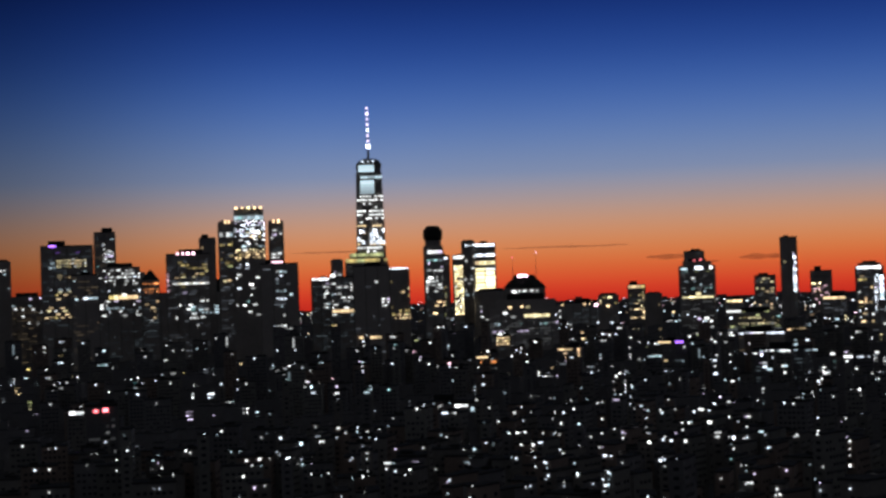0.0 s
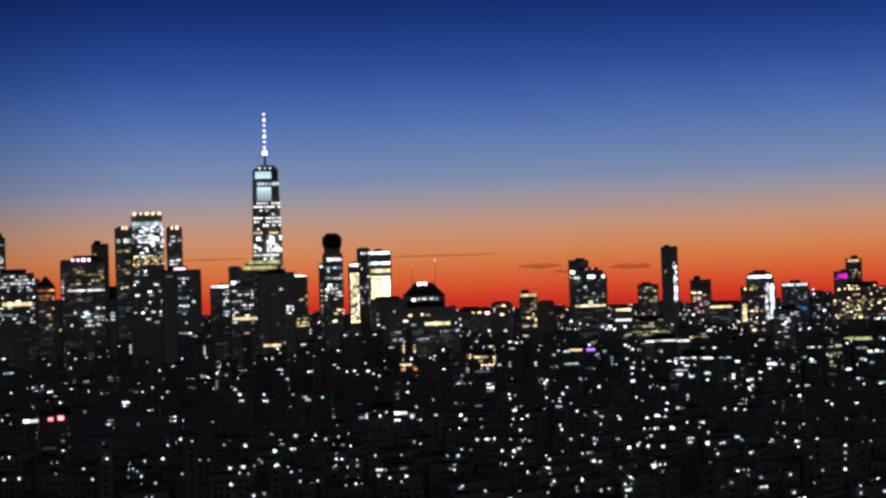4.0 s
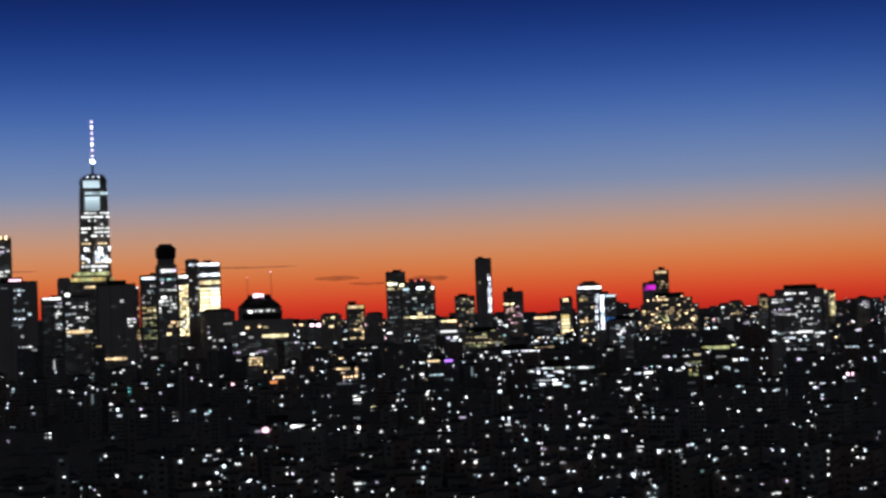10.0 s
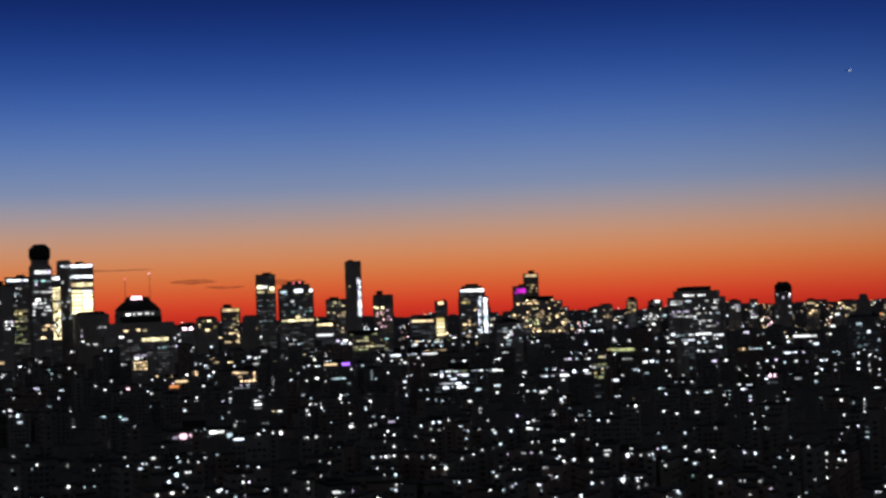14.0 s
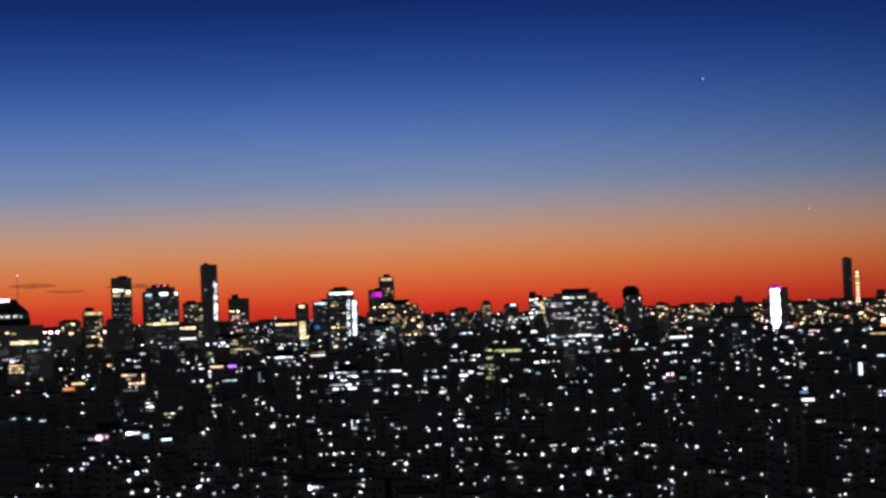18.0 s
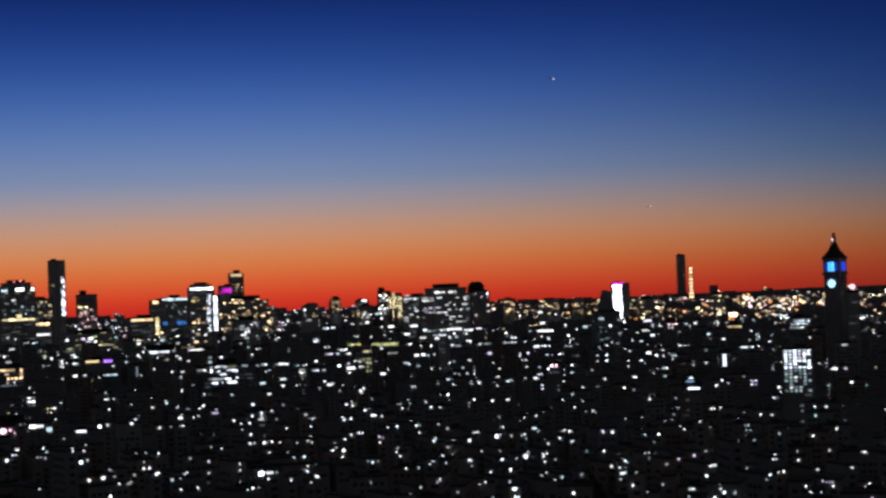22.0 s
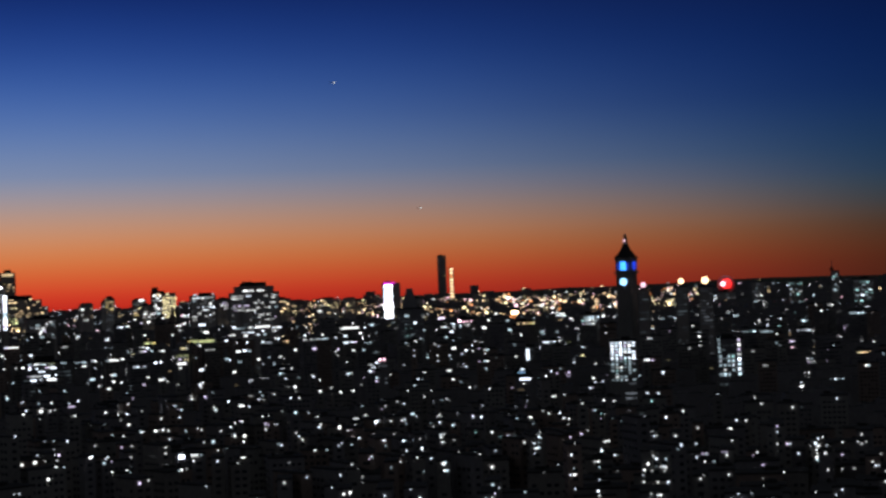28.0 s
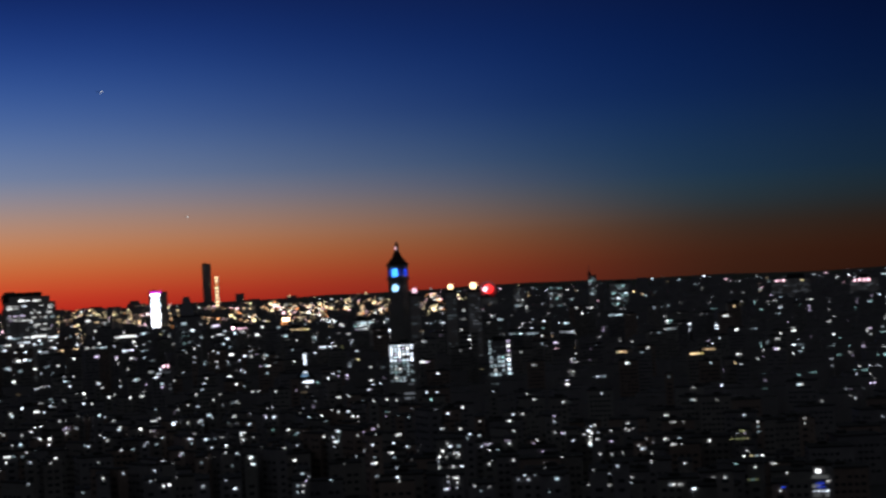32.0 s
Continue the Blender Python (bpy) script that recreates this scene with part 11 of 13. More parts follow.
lamp(h, 1.3, 29.1, 0.87, 0.87, "white", 0.8)
h = house(233.1, 730.8, 4.8, 13.0, 30.8, -34.8, "loft")
lamp(h, -0.5, 26.0, 0.73, 0.73, "icewhite", 0.6)
lamp(h, 0.5, 28.6, 0.73, 0.73, "icewhite", 0.5)
h = house(230.1, 793.0, 4.6, 15.0, 29.7, -32.2, "loft")
lamp(h, 0.0, 28.0, 0.78, 0.78, "cool", 0.8)
lamp(h, 1.4, 27.2, 0.65, 0.60, "white", 0.5)
lamp(h, 0.5, 28.1, 0.66, 0.66, "white", 0.6)
h = house(112.8, 565.2, 4.6, 11.0, 31.1, -18.8, "brick")
lamp(h, 0.0, 28.9, 0.97, 0.97, "white", 1.1)

h = house(-69.2, 549.2, 4.6, 11.0, 29.2, 7.2, "stone")
lamp(h, 0.0, 28.0, 0.60, 0.60, "icewhite", 0.6)
h = house(-25.3, 537.9, 4.6, 13.0, 30.7, 2.7, "dark")
lamp(h, 0.0, 28.0, 0.58, 0.58, "icewhite", 0.9)
h = house(-35.6, 543.5, 4.6, 15.0, 30.2, 3.8, "brick")
lamp(h, 0.0, 28.0, 0.59, 0.59, "icewhite", 0.5)
h = house(-31.8, 640.8, 4.6, 12.0, 34.2, 2.8, "loft")
lamp(h, -0.0, 26.0, 0.69, 0.69, "white", 0.6)
lamp(h, -0.0, 30.3, 0.69, 0.69, "white", 0.6)
lamp(h, 0.0, 32.5, 0.69, 0.69, "white", 0.9)
h = house(-98.5, 661.0, 4.6, 14.0, 29.2, 8.5, "loft")
lamp(h, 0.0, 28.0, 0.72, 0.72, "icewhite", 0.6)
h = house(-56.1, 651.9, 4.6, 11.0, 30.7, 4.9, "stone")
lamp(h, -1.7, 30.0, 0.59, 0.66, "icewhite", 0.8)
h = house(-116.3, 670.8, 4.6, 13.0, 30.9, 9.8, "stone")
lamp(h, 0.0, 28.7, 0.74, 0.74, "icewhite", 0.9)
lamp(h, 1.4, 26.6, 0.75, 0.86, "white", 1.2)
lamp(h, -1.8, 29.9, 0.86, 0.78, "white", 0.8)
h = house(-40.2, 674.6, 4.6, 15.0, 28.9, 3.4, "brick")
lamp(h, 0.0, 27.2, 0.73, 0.73, "cool", 0.5)
lamp(h, 0.9, 27.8, 0.74, 0.74, "icewhite", 1.0)
h = house(-160.4, 785.2, 4.6, 11.0, 30.8, 11.5, "loft")
lamp(h, 0.0, 28.6, 0.87, 0.87, "icewhite", 0.9)
h = house(-61.7, 821.5, 5.5, 13.0, 28.4, 4.3, "loft")
lamp(h, -0.8, 26.7, 0.89, 0.89, "icewhite", 0.9)
lamp(h, 0.8, 26.6, 0.89, 0.89, "icewhite", 0.6)
lamp(h, -2.0, 24.6, 1.71, 0.95, "icewhite", 0.7)
lamp(h, -1.5, 24.6, 1.42, 0.86, "icewhite", 0.7)
h = house(-34.5, 825.5, 4.6, 15.0, 28.6, 2.4, "dark")
lamp(h, 0.0, 27.4, 0.89, 0.89, "white", 0.5)
h = house(-291.9, 1265.7, 4.6, 14.0, 37.7, 13.0, "dark")
lamp(h, 0.0, 35.5, 1.41, 1.41, "cool", 0.9)
h = house(-98.1, 1239.2, 9.9, 11.0, 33.3, 4.5, "dark")
lamp(h, 2.8, 31.0, 1.35, 1.35, "icewhite", 0.9)
h = house(-118.1, 1267.0, 11.9, 13.0, 42.1, 5.3, "loft")
lamp(h, -3.8, 40.9, 1.38, 1.38, "icewhite", 0.5)
lamp(h, -4.9, 41.1, 1.67, 1.35, "white", 0.4)
lamp(h, -2.4, 40.0, 1.60, 1.27, "white", 1.2)
h = house(119.1, 493.6, 4.6, 12.0, 30.7, -13.6, "stone")
lamp(h, 0.0, 29.0, 0.55, 0.55, "white", 0.8)
h = house(129.9, 522.3, 4.6, 14.0, 26.8, -14.0, "loft")
lamp(h, 0.0, 25.6, 1.31, 0.83, "icewhite", 0.5)
h = house(51.2, 529.0, 6.6, 11.0, 34.7, -5.5, "brick")
lamp(h, -1.6, 32.6, 0.84, 0.84, "white", 1.1)
h = house(25.6, 553.4, 4.6, 13.0, 30.2, -2.7, "dark")
lamp(h, 0.0, 28.0, 0.60, 0.60, "icewhite", 0.8)
h = house(93.0, 534.6, 4.6, 15.0, 30.6, -9.9, "stone")
lamp(h, 0.0, 28.9, 0.58, 0.58, "white", 0.8)
lamp(h, -1.5, 25.8, 0.70, 0.82, "icewhite", 1.3)
lamp(h, 1.7, 29.1, 1.53, 0.83, "white", 0.5)
lamp(h, 0.7, 29.2, 0.58, 0.58, "white", 0.9)
h = house(52.9, 597.6, 6.3, 13.0, 26.2, -5.1, "stone")
lamp(h, 1.1, 24.4, 1.11, 1.11, "cool", 1.1)
lamp(h, -1.1, 24.5, 0.65, 0.65, "cool", 0.5)
h = house(115.9, 580.0, 4.6, 15.0, 30.0, -11.3, "dark")
lamp(h, 0.0, 28.8, 1.10, 1.10, "white", 1.1)
h = house(78.9, 611.0, 4.6, 12.0, 32.1, -7.4, "dark")
lamp(h, 0.0, 29.4, 0.67, 0.67, "white", 0.9)
lamp(h, -1.6, 29.4, 0.67, 0.67, "icewhite", 0.8)
lamp(h, -0.9, 26.4, 0.77, 0.77, "white", 0.9)
lamp(h, -1.5, 28.4, 0.77, 0.77, "white", 0.8)
h = house(25.0, 649.1, 4.6, 14.0, 30.2, -2.2, "loft")
lamp(h, 0.0, 28.0, 0.70, 0.70, "icewhite", 0.9)
lamp(h, -1.7, 28.5, 0.61, 0.61, "cool", 0.5)
h = house(32.7, 658.3, 4.6, 11.0, 28.9, -2.8, "brick")
lamp(h, 0.0, 27.2, 0.71, 0.71, "icewhite", 0.8)
h = house(136.5, 621.7, 4.6, 13.0, 30.0, -12.4, "loft")
lamp(h, 0.0, 28.8, 0.69, 0.69, "cool", 0.6)
h = house(90.3, 716.9, 4.6, 15.0, 30.0, -7.2, "dark")
lamp(h, 0.0, 27.3, 1.34, 1.34, "icewhite", 1.1)
lamp(h, 0.8, 28.4, 0.72, 0.76, "white", 1.0)
h = house(165.3, 692.6, 8.7, 12.0, 29.2, -13.4, "dark")
lamp(h, 2.1, 26.7, 1.32, 1.32, "icewhite", 1.1)
lamp(h, -2.1, 27.0, 0.77, 0.77, "icewhite", 0.8)
lamp(h, -2.6, 27.7, 0.77, 0.89, "icewhite", 1.0)
h = house(65.6, 757.2, 8.8, 14.0, 29.2, -4.9, "dark")
lamp(h, -2.5, 26.1, 0.82, 0.82, "white", 0.9)
lamp(h, 2.5, 27.5, 0.82, 0.82, "white", 0.8)
h = house(121.0, 710.7, 4.6, 11.0, 29.2, -9.7, "brick")
lamp(h, 0.0, 28.0, 0.78, 0.78, "icewhite", 0.6)
lamp(h, -1.7, 27.4, 0.79, 0.80, "icewhite", 1.0)
lamp(h, -1.7, 27.4, 1.55, 1.78, "icewhite", 1.3)
h = house(46.6, 760.6, 4.6, 13.0, 30.0, -3.5, "brick")
lamp(h, 0.0, 27.3, 0.83, 0.83, "cool", 0.8)
h = house(135.0, 790.1, 4.6, 14.0, 29.2, -9.7, "brick")
lamp(h, 0.0, 28.0, 0.87, 0.87, "icewhite", 0.5)
h = house(75.2, 833.1, 4.6, 11.0, 30.7, -5.2, "brick")
lamp(h, 0.0, 28.0, 0.91, 0.91, "white", 0.8)
h = house(87.9, 984.3, 6.9, 15.0, 28.2, -5.1, "dark")
lamp(h, -1.4, 26.0, 1.07, 1.07, "white", 0.8)
lamp(h, 1.4, 26.5, 1.07, 1.07, "white", 0.6)
h = house(103.6, 1016.7, 4.6, 12.0, 29.7, -5.8, "dark")
lamp(h, 0.0, 28.5, 1.11, 1.11, "white", 0.8)
h = house(135.2, 1070.1, 4.6, 14.0, 31.3, -7.2, "dark")
h = house(235.4, 1059.5, 11.1, 11.0, 32.1, -12.5, "brick")
lamp(h, -3.0, 29.9, 2.03, 2.03, "icewhite", 1.1)
lamp(h, -2.3, 28.3, 1.09, 1.16, "white", 1.0)
lamp(h, -0.9, 31.4, 1.84, 1.61, "white", 0.8)
h = house(40.4, 1173.6, 4.6, 13.0, 32.9, -2.0, "dark")
lamp(h, -1.3, 23.0, 1.28, 1.20, "cool", 0.8)
h = house(62.6, 1315.3, 5.5, 15.0, 36.2, -2.7, "dark")
h = house(124.7, 1331.3, 4.6, 12.0, 38.3, -5.4, "dark")
h = house(199.5, 1301.7, 4.6, 14.0, 37.2, -8.7, "brick")
h = house(153.2, 1348.3, 4.6, 13.0, 37.3, -6.5, "loft")
lamp(h, 0.0, 36.1, 1.47, 1.47, "white", 0.5)
h = house(10.8, 566.0, 4.6, 15.0, 31.7, -37.6, "dark")
lamp(h, 0.0, 24.6, 0.69, 0.69, "cool", 0.6)
h = house(16.0, 527.9, 4.6, 14.0, 30.5, -40.2, "stone")
lamp(h, 0.0, 28.8, 1.14, 1.14, "white", 1.1)
lamp(h, 0.7, 29.1, 0.76, 0.82, "icewhite", 1.3)
lamp(h, 0.1, 28.3, 0.57, 0.57, "white", 0.5)
lamp(h, 0.4, 28.4, 0.57, 0.57, "white", 0.9)
lamp(h, 0.4, 26.4, 0.65, 0.75, "cool", 1.5)
lamp(h, 1.3, 26.4, 1.10, 0.76, "cool", 1.5)
h = house(61.6, 565.9, 6.1, 11.0, 30.2, -41.0, "stone")
lamp(h, -0.8, 27.2, 0.73, 0.73, "white", 0.8)
lamp(h, -0.0, 29.0, 1.64, 0.97, "white", 0.5)
h = house(40.0, 623.8, 4.6, 13.0, 30.7, -36.6, "dark")
lamp(h, 0.0, 28.0, 0.76, 0.76, "icewhite", 0.6)
lamp(h, 1.2, 29.0, 0.55, 0.55, "cool", 0.9)
h = house(50.1, 629.1, 4.6, 15.0, 29.5, -37.0, "loft")
lamp(h, 0.0, 27.3, 0.77, 0.77, "white", 0.8)
h = house(79.0, 735.1, 4.6, 11.0, 31.3, -34.1, "brick")
lamp(h, 0.0, 28.6, 0.89, 0.89, "icewhite", 0.6)
lamp(h, -1.6, 28.5, 0.55, 0.53, "cool", 0.6)
lamp(h, -1.4, 29.1, 0.99, 1.15, "icewhite", 0.8)
lamp(h, -1.2, 26.6, 0.81, 0.89, "white", 1.0)
h = house(100.3, 696.5, 4.6, 13.0, 30.2, -37.0, "stone")
lamp(h, 0.0, 28.0, 1.48, 1.48, "white", 1.1)
h = house(130.9, 673.7, 4.6, 15.0, 29.7, -39.7, "loft")
lamp(h, 0.0, 28.0, 0.86, 0.86, "icewhite", 0.9)
h = house(165.2, 744.8, 4.6, 12.0, 33.1, -38.5, "stone")
lamp(h, -0.1, 26.0, 0.95, 0.95, "white", 0.9)
lamp(h, 0.1, 31.9, 0.95, 0.95, "white", 0.8)
h = house(263.4, 766.8, 4.6, 11.0, 30.2, -42.3, "dark")
lamp(h, 0.0, 28.0, 1.04, 1.04, "white", 0.6)
lamp(h, 1.4, 28.3, 0.80, 0.82, "icewhite", 1.2)
h = house(370.0, 1296.0, 4.6, 13.0, 40.2, -31.2, "brick")
lamp(h, 0.0, 38.5, 1.57, 1.57, "white", 0.6)
h = house(437.1, 1172.1, 4.6, 15.0, 37.9, -36.3, "loft")
lamp(h, -1.7, 32.8, 1.44, 1.35, "white", 0.8)
h = house(483.2, 1146.3, 4.7, 12.0, 41.9, -38.4, "brick")
lamp(h, -0.1, 35.0, 1.51, 1.51, "icewhite", 0.5)
lamp(h, 0.1, 39.2, 1.51, 1.51, "icewhite", 0.6)
h = house(443.7, 1296.8, 4.6, 14.0, 41.8, -33.6, "dark")
lamp(h, -0.6, 34.7, 1.56, 1.46, "white", 0.8)
h = house(468.9, 1234.4, 4.6, 13.0, 39.8, -35.8, "dark")
lamp(h, 0.0, 38.6, 1.58, 1.58, "white", 0.8)
lamp(h, 1.6, 35.3, 1.46, 1.37, "white", 0.6)
h = house(20.6, 324.1, 4.6, 15.0, 32.4, -56.5, "loft")
lamp(h, 0.0, 29.7, 0.52, 0.52, "white", 0.8)
lamp(h, 0.4, 29.9, 0.42, 0.36, "white", 0.6)
h = house(19.8, 430.8, 8.9, 12.0, 38.4, -47.0, "stone")
lamp(h, 2.4, 27.5, 1.01, 1.01, "white", 1.1)
lamp(h, -0.5, 27.6, 0.59, 0.59, "white", 0.5)
lamp(h, -0.6, 29.9, 0.59, 0.59, "white", 0.5)
lamp(h, -1.3, 31.8, 0.59, 0.59, "white", 0.6)
lamp(h, 2.4, 31.7, 0.59, 0.59, "white", 0.6)
lamp(h, -2.4, 33.9, 1.01, 1.01, "white", 1.1)
lamp(h, -0.8, 36.2, 0.59, 0.59, "white", 0.8)
lamp(h, 2.9, 35.2, 0.66, 0.72, "cool", 1.1)
lamp(h, -0.9, 37.4, 0.28, 0.32, "white", 0.4)
lamp(h, 0.1, 35.3, 0.84, 0.80, "icewhite", 1.3)
lamp(h, 1.3, 33.0, 0.60, 0.61, "white", 1.0)
lamp(h, 2.1, 33.0, 0.54, 0.54, "white", 1.0)
lamp(h, 2.8, 32.7, 0.72, 0.72, "icewhite", 0.8)
lamp(h, -0.1, 33.0, 0.46, 0.45, "cool", 0.3)
lamp(h, -3.5, 32.1, 0.64, 0.71, "white", 1.3)
lamp(h, -4.0, 30.6, 0.53, 0.46, "icewhite", 0.6)
lamp(h, -3.8, 28.6, 0.68, 0.62, "white", 1.1)
h = house(41.0, 326.9, 4.6, 14.0, 32.0, -57.5, "stone")
lamp(h, 0.0, 30.3, 0.54, 0.54, "white", 0.9)
lamp(h, -1.9, 26.6, 0.89, 0.55, "lime", 0.4)
lamp(h, -0.9, 26.6, 1.23, 0.55, "lime", 0.4)
lamp(h, 0.1, 26.6, 0.92, 0.48, "lime", 0.3)
lamp(h, -0.0, 30.3, 0.54, 0.54, "icewhite", 0.8)
h = house(109.1, 442.1, 4.6, 11.0, 34.2, -51.9, "loft")
lamp(h, -0.2, 26.0, 1.15, 1.15, "white", 1.1)
lamp(h, 0.0, 28.1, 1.15, 1.15, "white", 1.1)
lamp(h, 0.2, 30.6, 1.15, 1.15, "white", 1.1)
lamp(h, 0.2, 33.0, 0.67, 0.67, "white", 0.8)
lamp(h, -0.7, 31.5, 0.85, 1.00, "icewhite", 1.3)
lamp(h, -0.4, 29.3, 0.73, 0.75, "white", 1.3)
lamp(h, -0.5, 26.8, 0.93, 0.97, "white", 1.3)
lamp(h, 0.2, 33.2, 0.67, 0.67, "cool", 0.9)
lamp(h, 1.8, 33.5, 0.65, 0.70, "white", 1.0)
h = house(90.3, 466.0, 4.6, 13.0, 30.7, -49.1, "stone")
lamp(h, 0.0, 28.0, 0.67, 0.67, "white", 0.9)
lamp(h, -0.6, 28.5, 0.40, 0.45, "cool", 0.5)
lamp(h, 0.1, 28.7, 0.43, 0.47, "icewhite", 0.3)
lamp(h, -1.4, 29.2, 1.13, 0.58, "icewhite", 0.4)
lamp(h, -0.3, 29.2, 1.33, 0.58, "icewhite", 0.4)
h = house(101.1, 463.6, 4.6, 15.0, 29.4, -49.9, "brick")
lamp(h, 0.0, 27.2, 0.68, 0.68, "icewhite", 0.8)
lamp(h, 1.3, 28.1, 0.62, 0.65, "white", 1.2)
h = house(119.2, 424.1, 4.6, 12.0, 29.7, -53.8, "brick")
lamp(h, 0.0, 28.0, 0.67, 0.67, "white", 0.6)
h = house(100.4, 501.9, 4.6, 14.0, 29.9, -47.3, "brick")
lamp(h, 0.0, 28.7, 0.71, 0.71, "white", 0.5)
lamp(h, 1.6, 29.0, 0.79, 0.72, "white", 1.3)
h = house(135.2, 391.7, 4.6, 13.0, 31.6, -57.1, "loft")
lamp(h, 0.0, 29.4, 0.66, 0.66, "white", 0.6)
lamp(h, -0.2, 30.1, 0.74, 0.61, "lime", 1.0)
lamp(h, -0.3, 27.4, 1.15, 0.59, "lime", 0.7)
lamp(h, 1.0, 27.4, 0.90, 0.58, "lime", 0.3)
lamp(h, -1.2, 30.2, 0.70, 0.64, "lime", 1.0)
lamp(h, -1.5, 27.4, 0.95, 0.56, "lime", 0.7)
h = house(141.7, 551.1, 4.6, 15.0, 29.7, -46.6, "dark")
lamp(h, 0.0, 28.0, 0.77, 0.77, "white", 0.8)
h = house(1.3, 686.2, 4.6, 11.0, 28.8, -19.8, "dark")
lamp(h, 0.0, 26.6, 0.60, 0.60, "white", 0.8)
h = house(-54.9, 739.6, 4.6, 13.0, 31.0, -13.7, "loft")
lamp(h, 0.0, 29.3, 1.10, 1.10, "white", 1.1)
lamp(h, 1.4, 29.3, 1.11, 1.11, "white", 1.1)
h = house(-59.9, 785.8, 4.6, 15.0, 29.2, -12.5, "stone")
lamp(h, 0.0, 28.0, 0.67, 0.67, "icewhite", 0.5)
lamp(h, 1.2, 28.0, 0.66, 0.66, "icewhite", 0.6)
h = house(34.6, 774.7, 4.6, 11.0, 29.0, -19.9, "brick")
lamp(h, 0.0, 27.3, 0.68, 0.68, "icewhite", 0.9)
h = house(105.0, 873.7, 8.6, 15.0, 36.7, -22.0, "dark")
lamp(h, -2.5, 34.0, 0.79, 0.79, "icewhite", 0.5)
h = house(23.9, 942.8, 4.6, 12.0, 30.2, -15.6, "stone")
lamp(h, 0.0, 28.0, 1.46, 1.46, "white", 1.1)
h = house(126.9, 862.7, 4.6, 14.0, 29.7, -23.7, "dark")
lamp(h, 0.0, 28.0, 1.40, 1.40, "cool", 1.1)
h = house(113.6, 1075.3, 4.7, 11.0, 27.9, -18.3, "brick")
lamp(h, -0.4, 26.0, 0.98, 0.98, "icewhite", 0.6)
lamp(h, 0.4, 26.7, 0.98, 0.98, "icewhite", 0.9)
h = house(79.2, 1112.4, 4.6, 13.0, 31.0, -16.0, "stone")
h = house(98.3, 1151.4, 4.6, 15.0, 32.3, -16.4, "dark")
lamp(h, 0.0, 30.1, 1.04, 1.04, "icewhite", 0.8)
h = house(166.4, 1140.1, 4.6, 12.0, 31.5, -19.9, "brick")
h = house(166.4, 1182.8, 4.6, 11.0, 33.6, -19.2, "dark")
h = house(40.8, 602.1, 5.8, 13.0, 26.8, -26.3, "brick")
lamp(h, 1.2, 24.4, 0.54, 0.54, "icewhite", 0.6)
h = house(102.4, 558.3, 4.6, 11.0, 31.1, -33.8, "brick")
lamp(h, 0.0, 28.9, 0.93, 0.93, "white", 1.1)
h = house(66.0, 618.2, 4.6, 15.0, 29.2, -27.8, "dark")
lamp(h, 0.0, 28.0, 0.99, 0.99, "icewhite", 1.1)
lamp(h, 0.5, 28.0, 0.73, 0.81, "cool", 1.3)
h = house(63.7, 603.9, 4.6, 12.0, 32.1, -28.2, "dark")
lamp(h, 0.0, 29.4, 0.55, 0.55, "white", 0.5)
h = house(61.5, 644.5, 7.2, 11.0, 33.0, -26.3, "brick")
lamp(h, 1.5, 27.9, 0.58, 0.58, "icewhite", 0.8)
lamp(h, -0.9, 28.2, 1.02, 1.02, "icewhite", 1.1)
lamp(h, -1.5, 31.3, 0.58, 0.58, "icewhite", 0.6)
lamp(h, -0.4, 28.1, 0.81, 0.80, "icewhite", 1.2)
lamp(h, -3.1, 31.3, 0.59, 0.55, "white", 0.3)
lamp(h, -2.6, 31.3, 0.58, 0.58, "white", 0.6)
lamp(h, 1.9, 28.1, 0.63, 0.69, "icewhite", 0.8)
h = house(141.8, 590.5, 4.8, 13.0, 36.8, -35.2, "brick")
lamp(h, 0.2, 30.8, 0.58, 0.58, "white", 0.6)
lamp(h, 0.3, 33.0, 0.58, 0.58, "white", 0.9)
lamp(h, 0.4, 35.6, 1.01, 1.01, "white", 1.1)
lamp(h, 0.1, 27.2, 1.04, 0.92, "white", 1.3)
h = house(66.0, 692.2, 5.8, 15.0, 29.5, -24.8, "loft")
lamp(h, 1.1, 26.7, 0.62, 0.62, "white", 0.8)
lamp(h, -1.1, 26.8, 0.62, 0.62, "white", 0.9)
h = house(127.6, 660.5, 4.6, 14.0, 29.7, -30.8, "brick")
lamp(h, 0.0, 28.0, 0.62, 0.62, "icewhite", 0.6)
lamp(h, -0.9, 27.6, 1.05, 1.00, "white", 1.3)
h = house(123.1, 701.7, 4.6, 13.0, 30.7, -28.7, "loft")
lamp(h, 0.0, 28.0, 0.65, 0.65, "cool", 0.9)
h = house(123.9, 785.9, 4.6, 15.0, 30.8, -25.8, "stone")
lamp(h, -0.1, 28.3, 1.03, 0.96, "white", 1.3)
lamp(h, -1.2, 28.6, 1.17, 1.36, "white", 1.3)
h = house(186.6, 792.2, 6.0, 12.0, 29.2, -29.6, "stone")
lamp(h, -1.1, 26.0, 0.76, 0.76, "white", 0.5)
lamp(h, 1.1, 27.5, 0.76, 0.76, "white", 0.9)
h = house(219.7, 784.2, 4.6, 14.0, 29.8, -31.9, "loft")
lamp(h, 0.0, 28.6, 0.77, 0.77, "cool", 0.9)
h = house(256.8, 762.4, 4.6, 11.0, 30.7, -34.9, "stone")
lamp(h, 0.0, 28.0, 0.77, 0.77, "white", 0.8)
h = house(244.5, 934.6, 4.6, 13.0, 30.2, -28.4, "stone")
lamp(h, 0.0, 28.0, 1.59, 1.59, "white", 1.1)
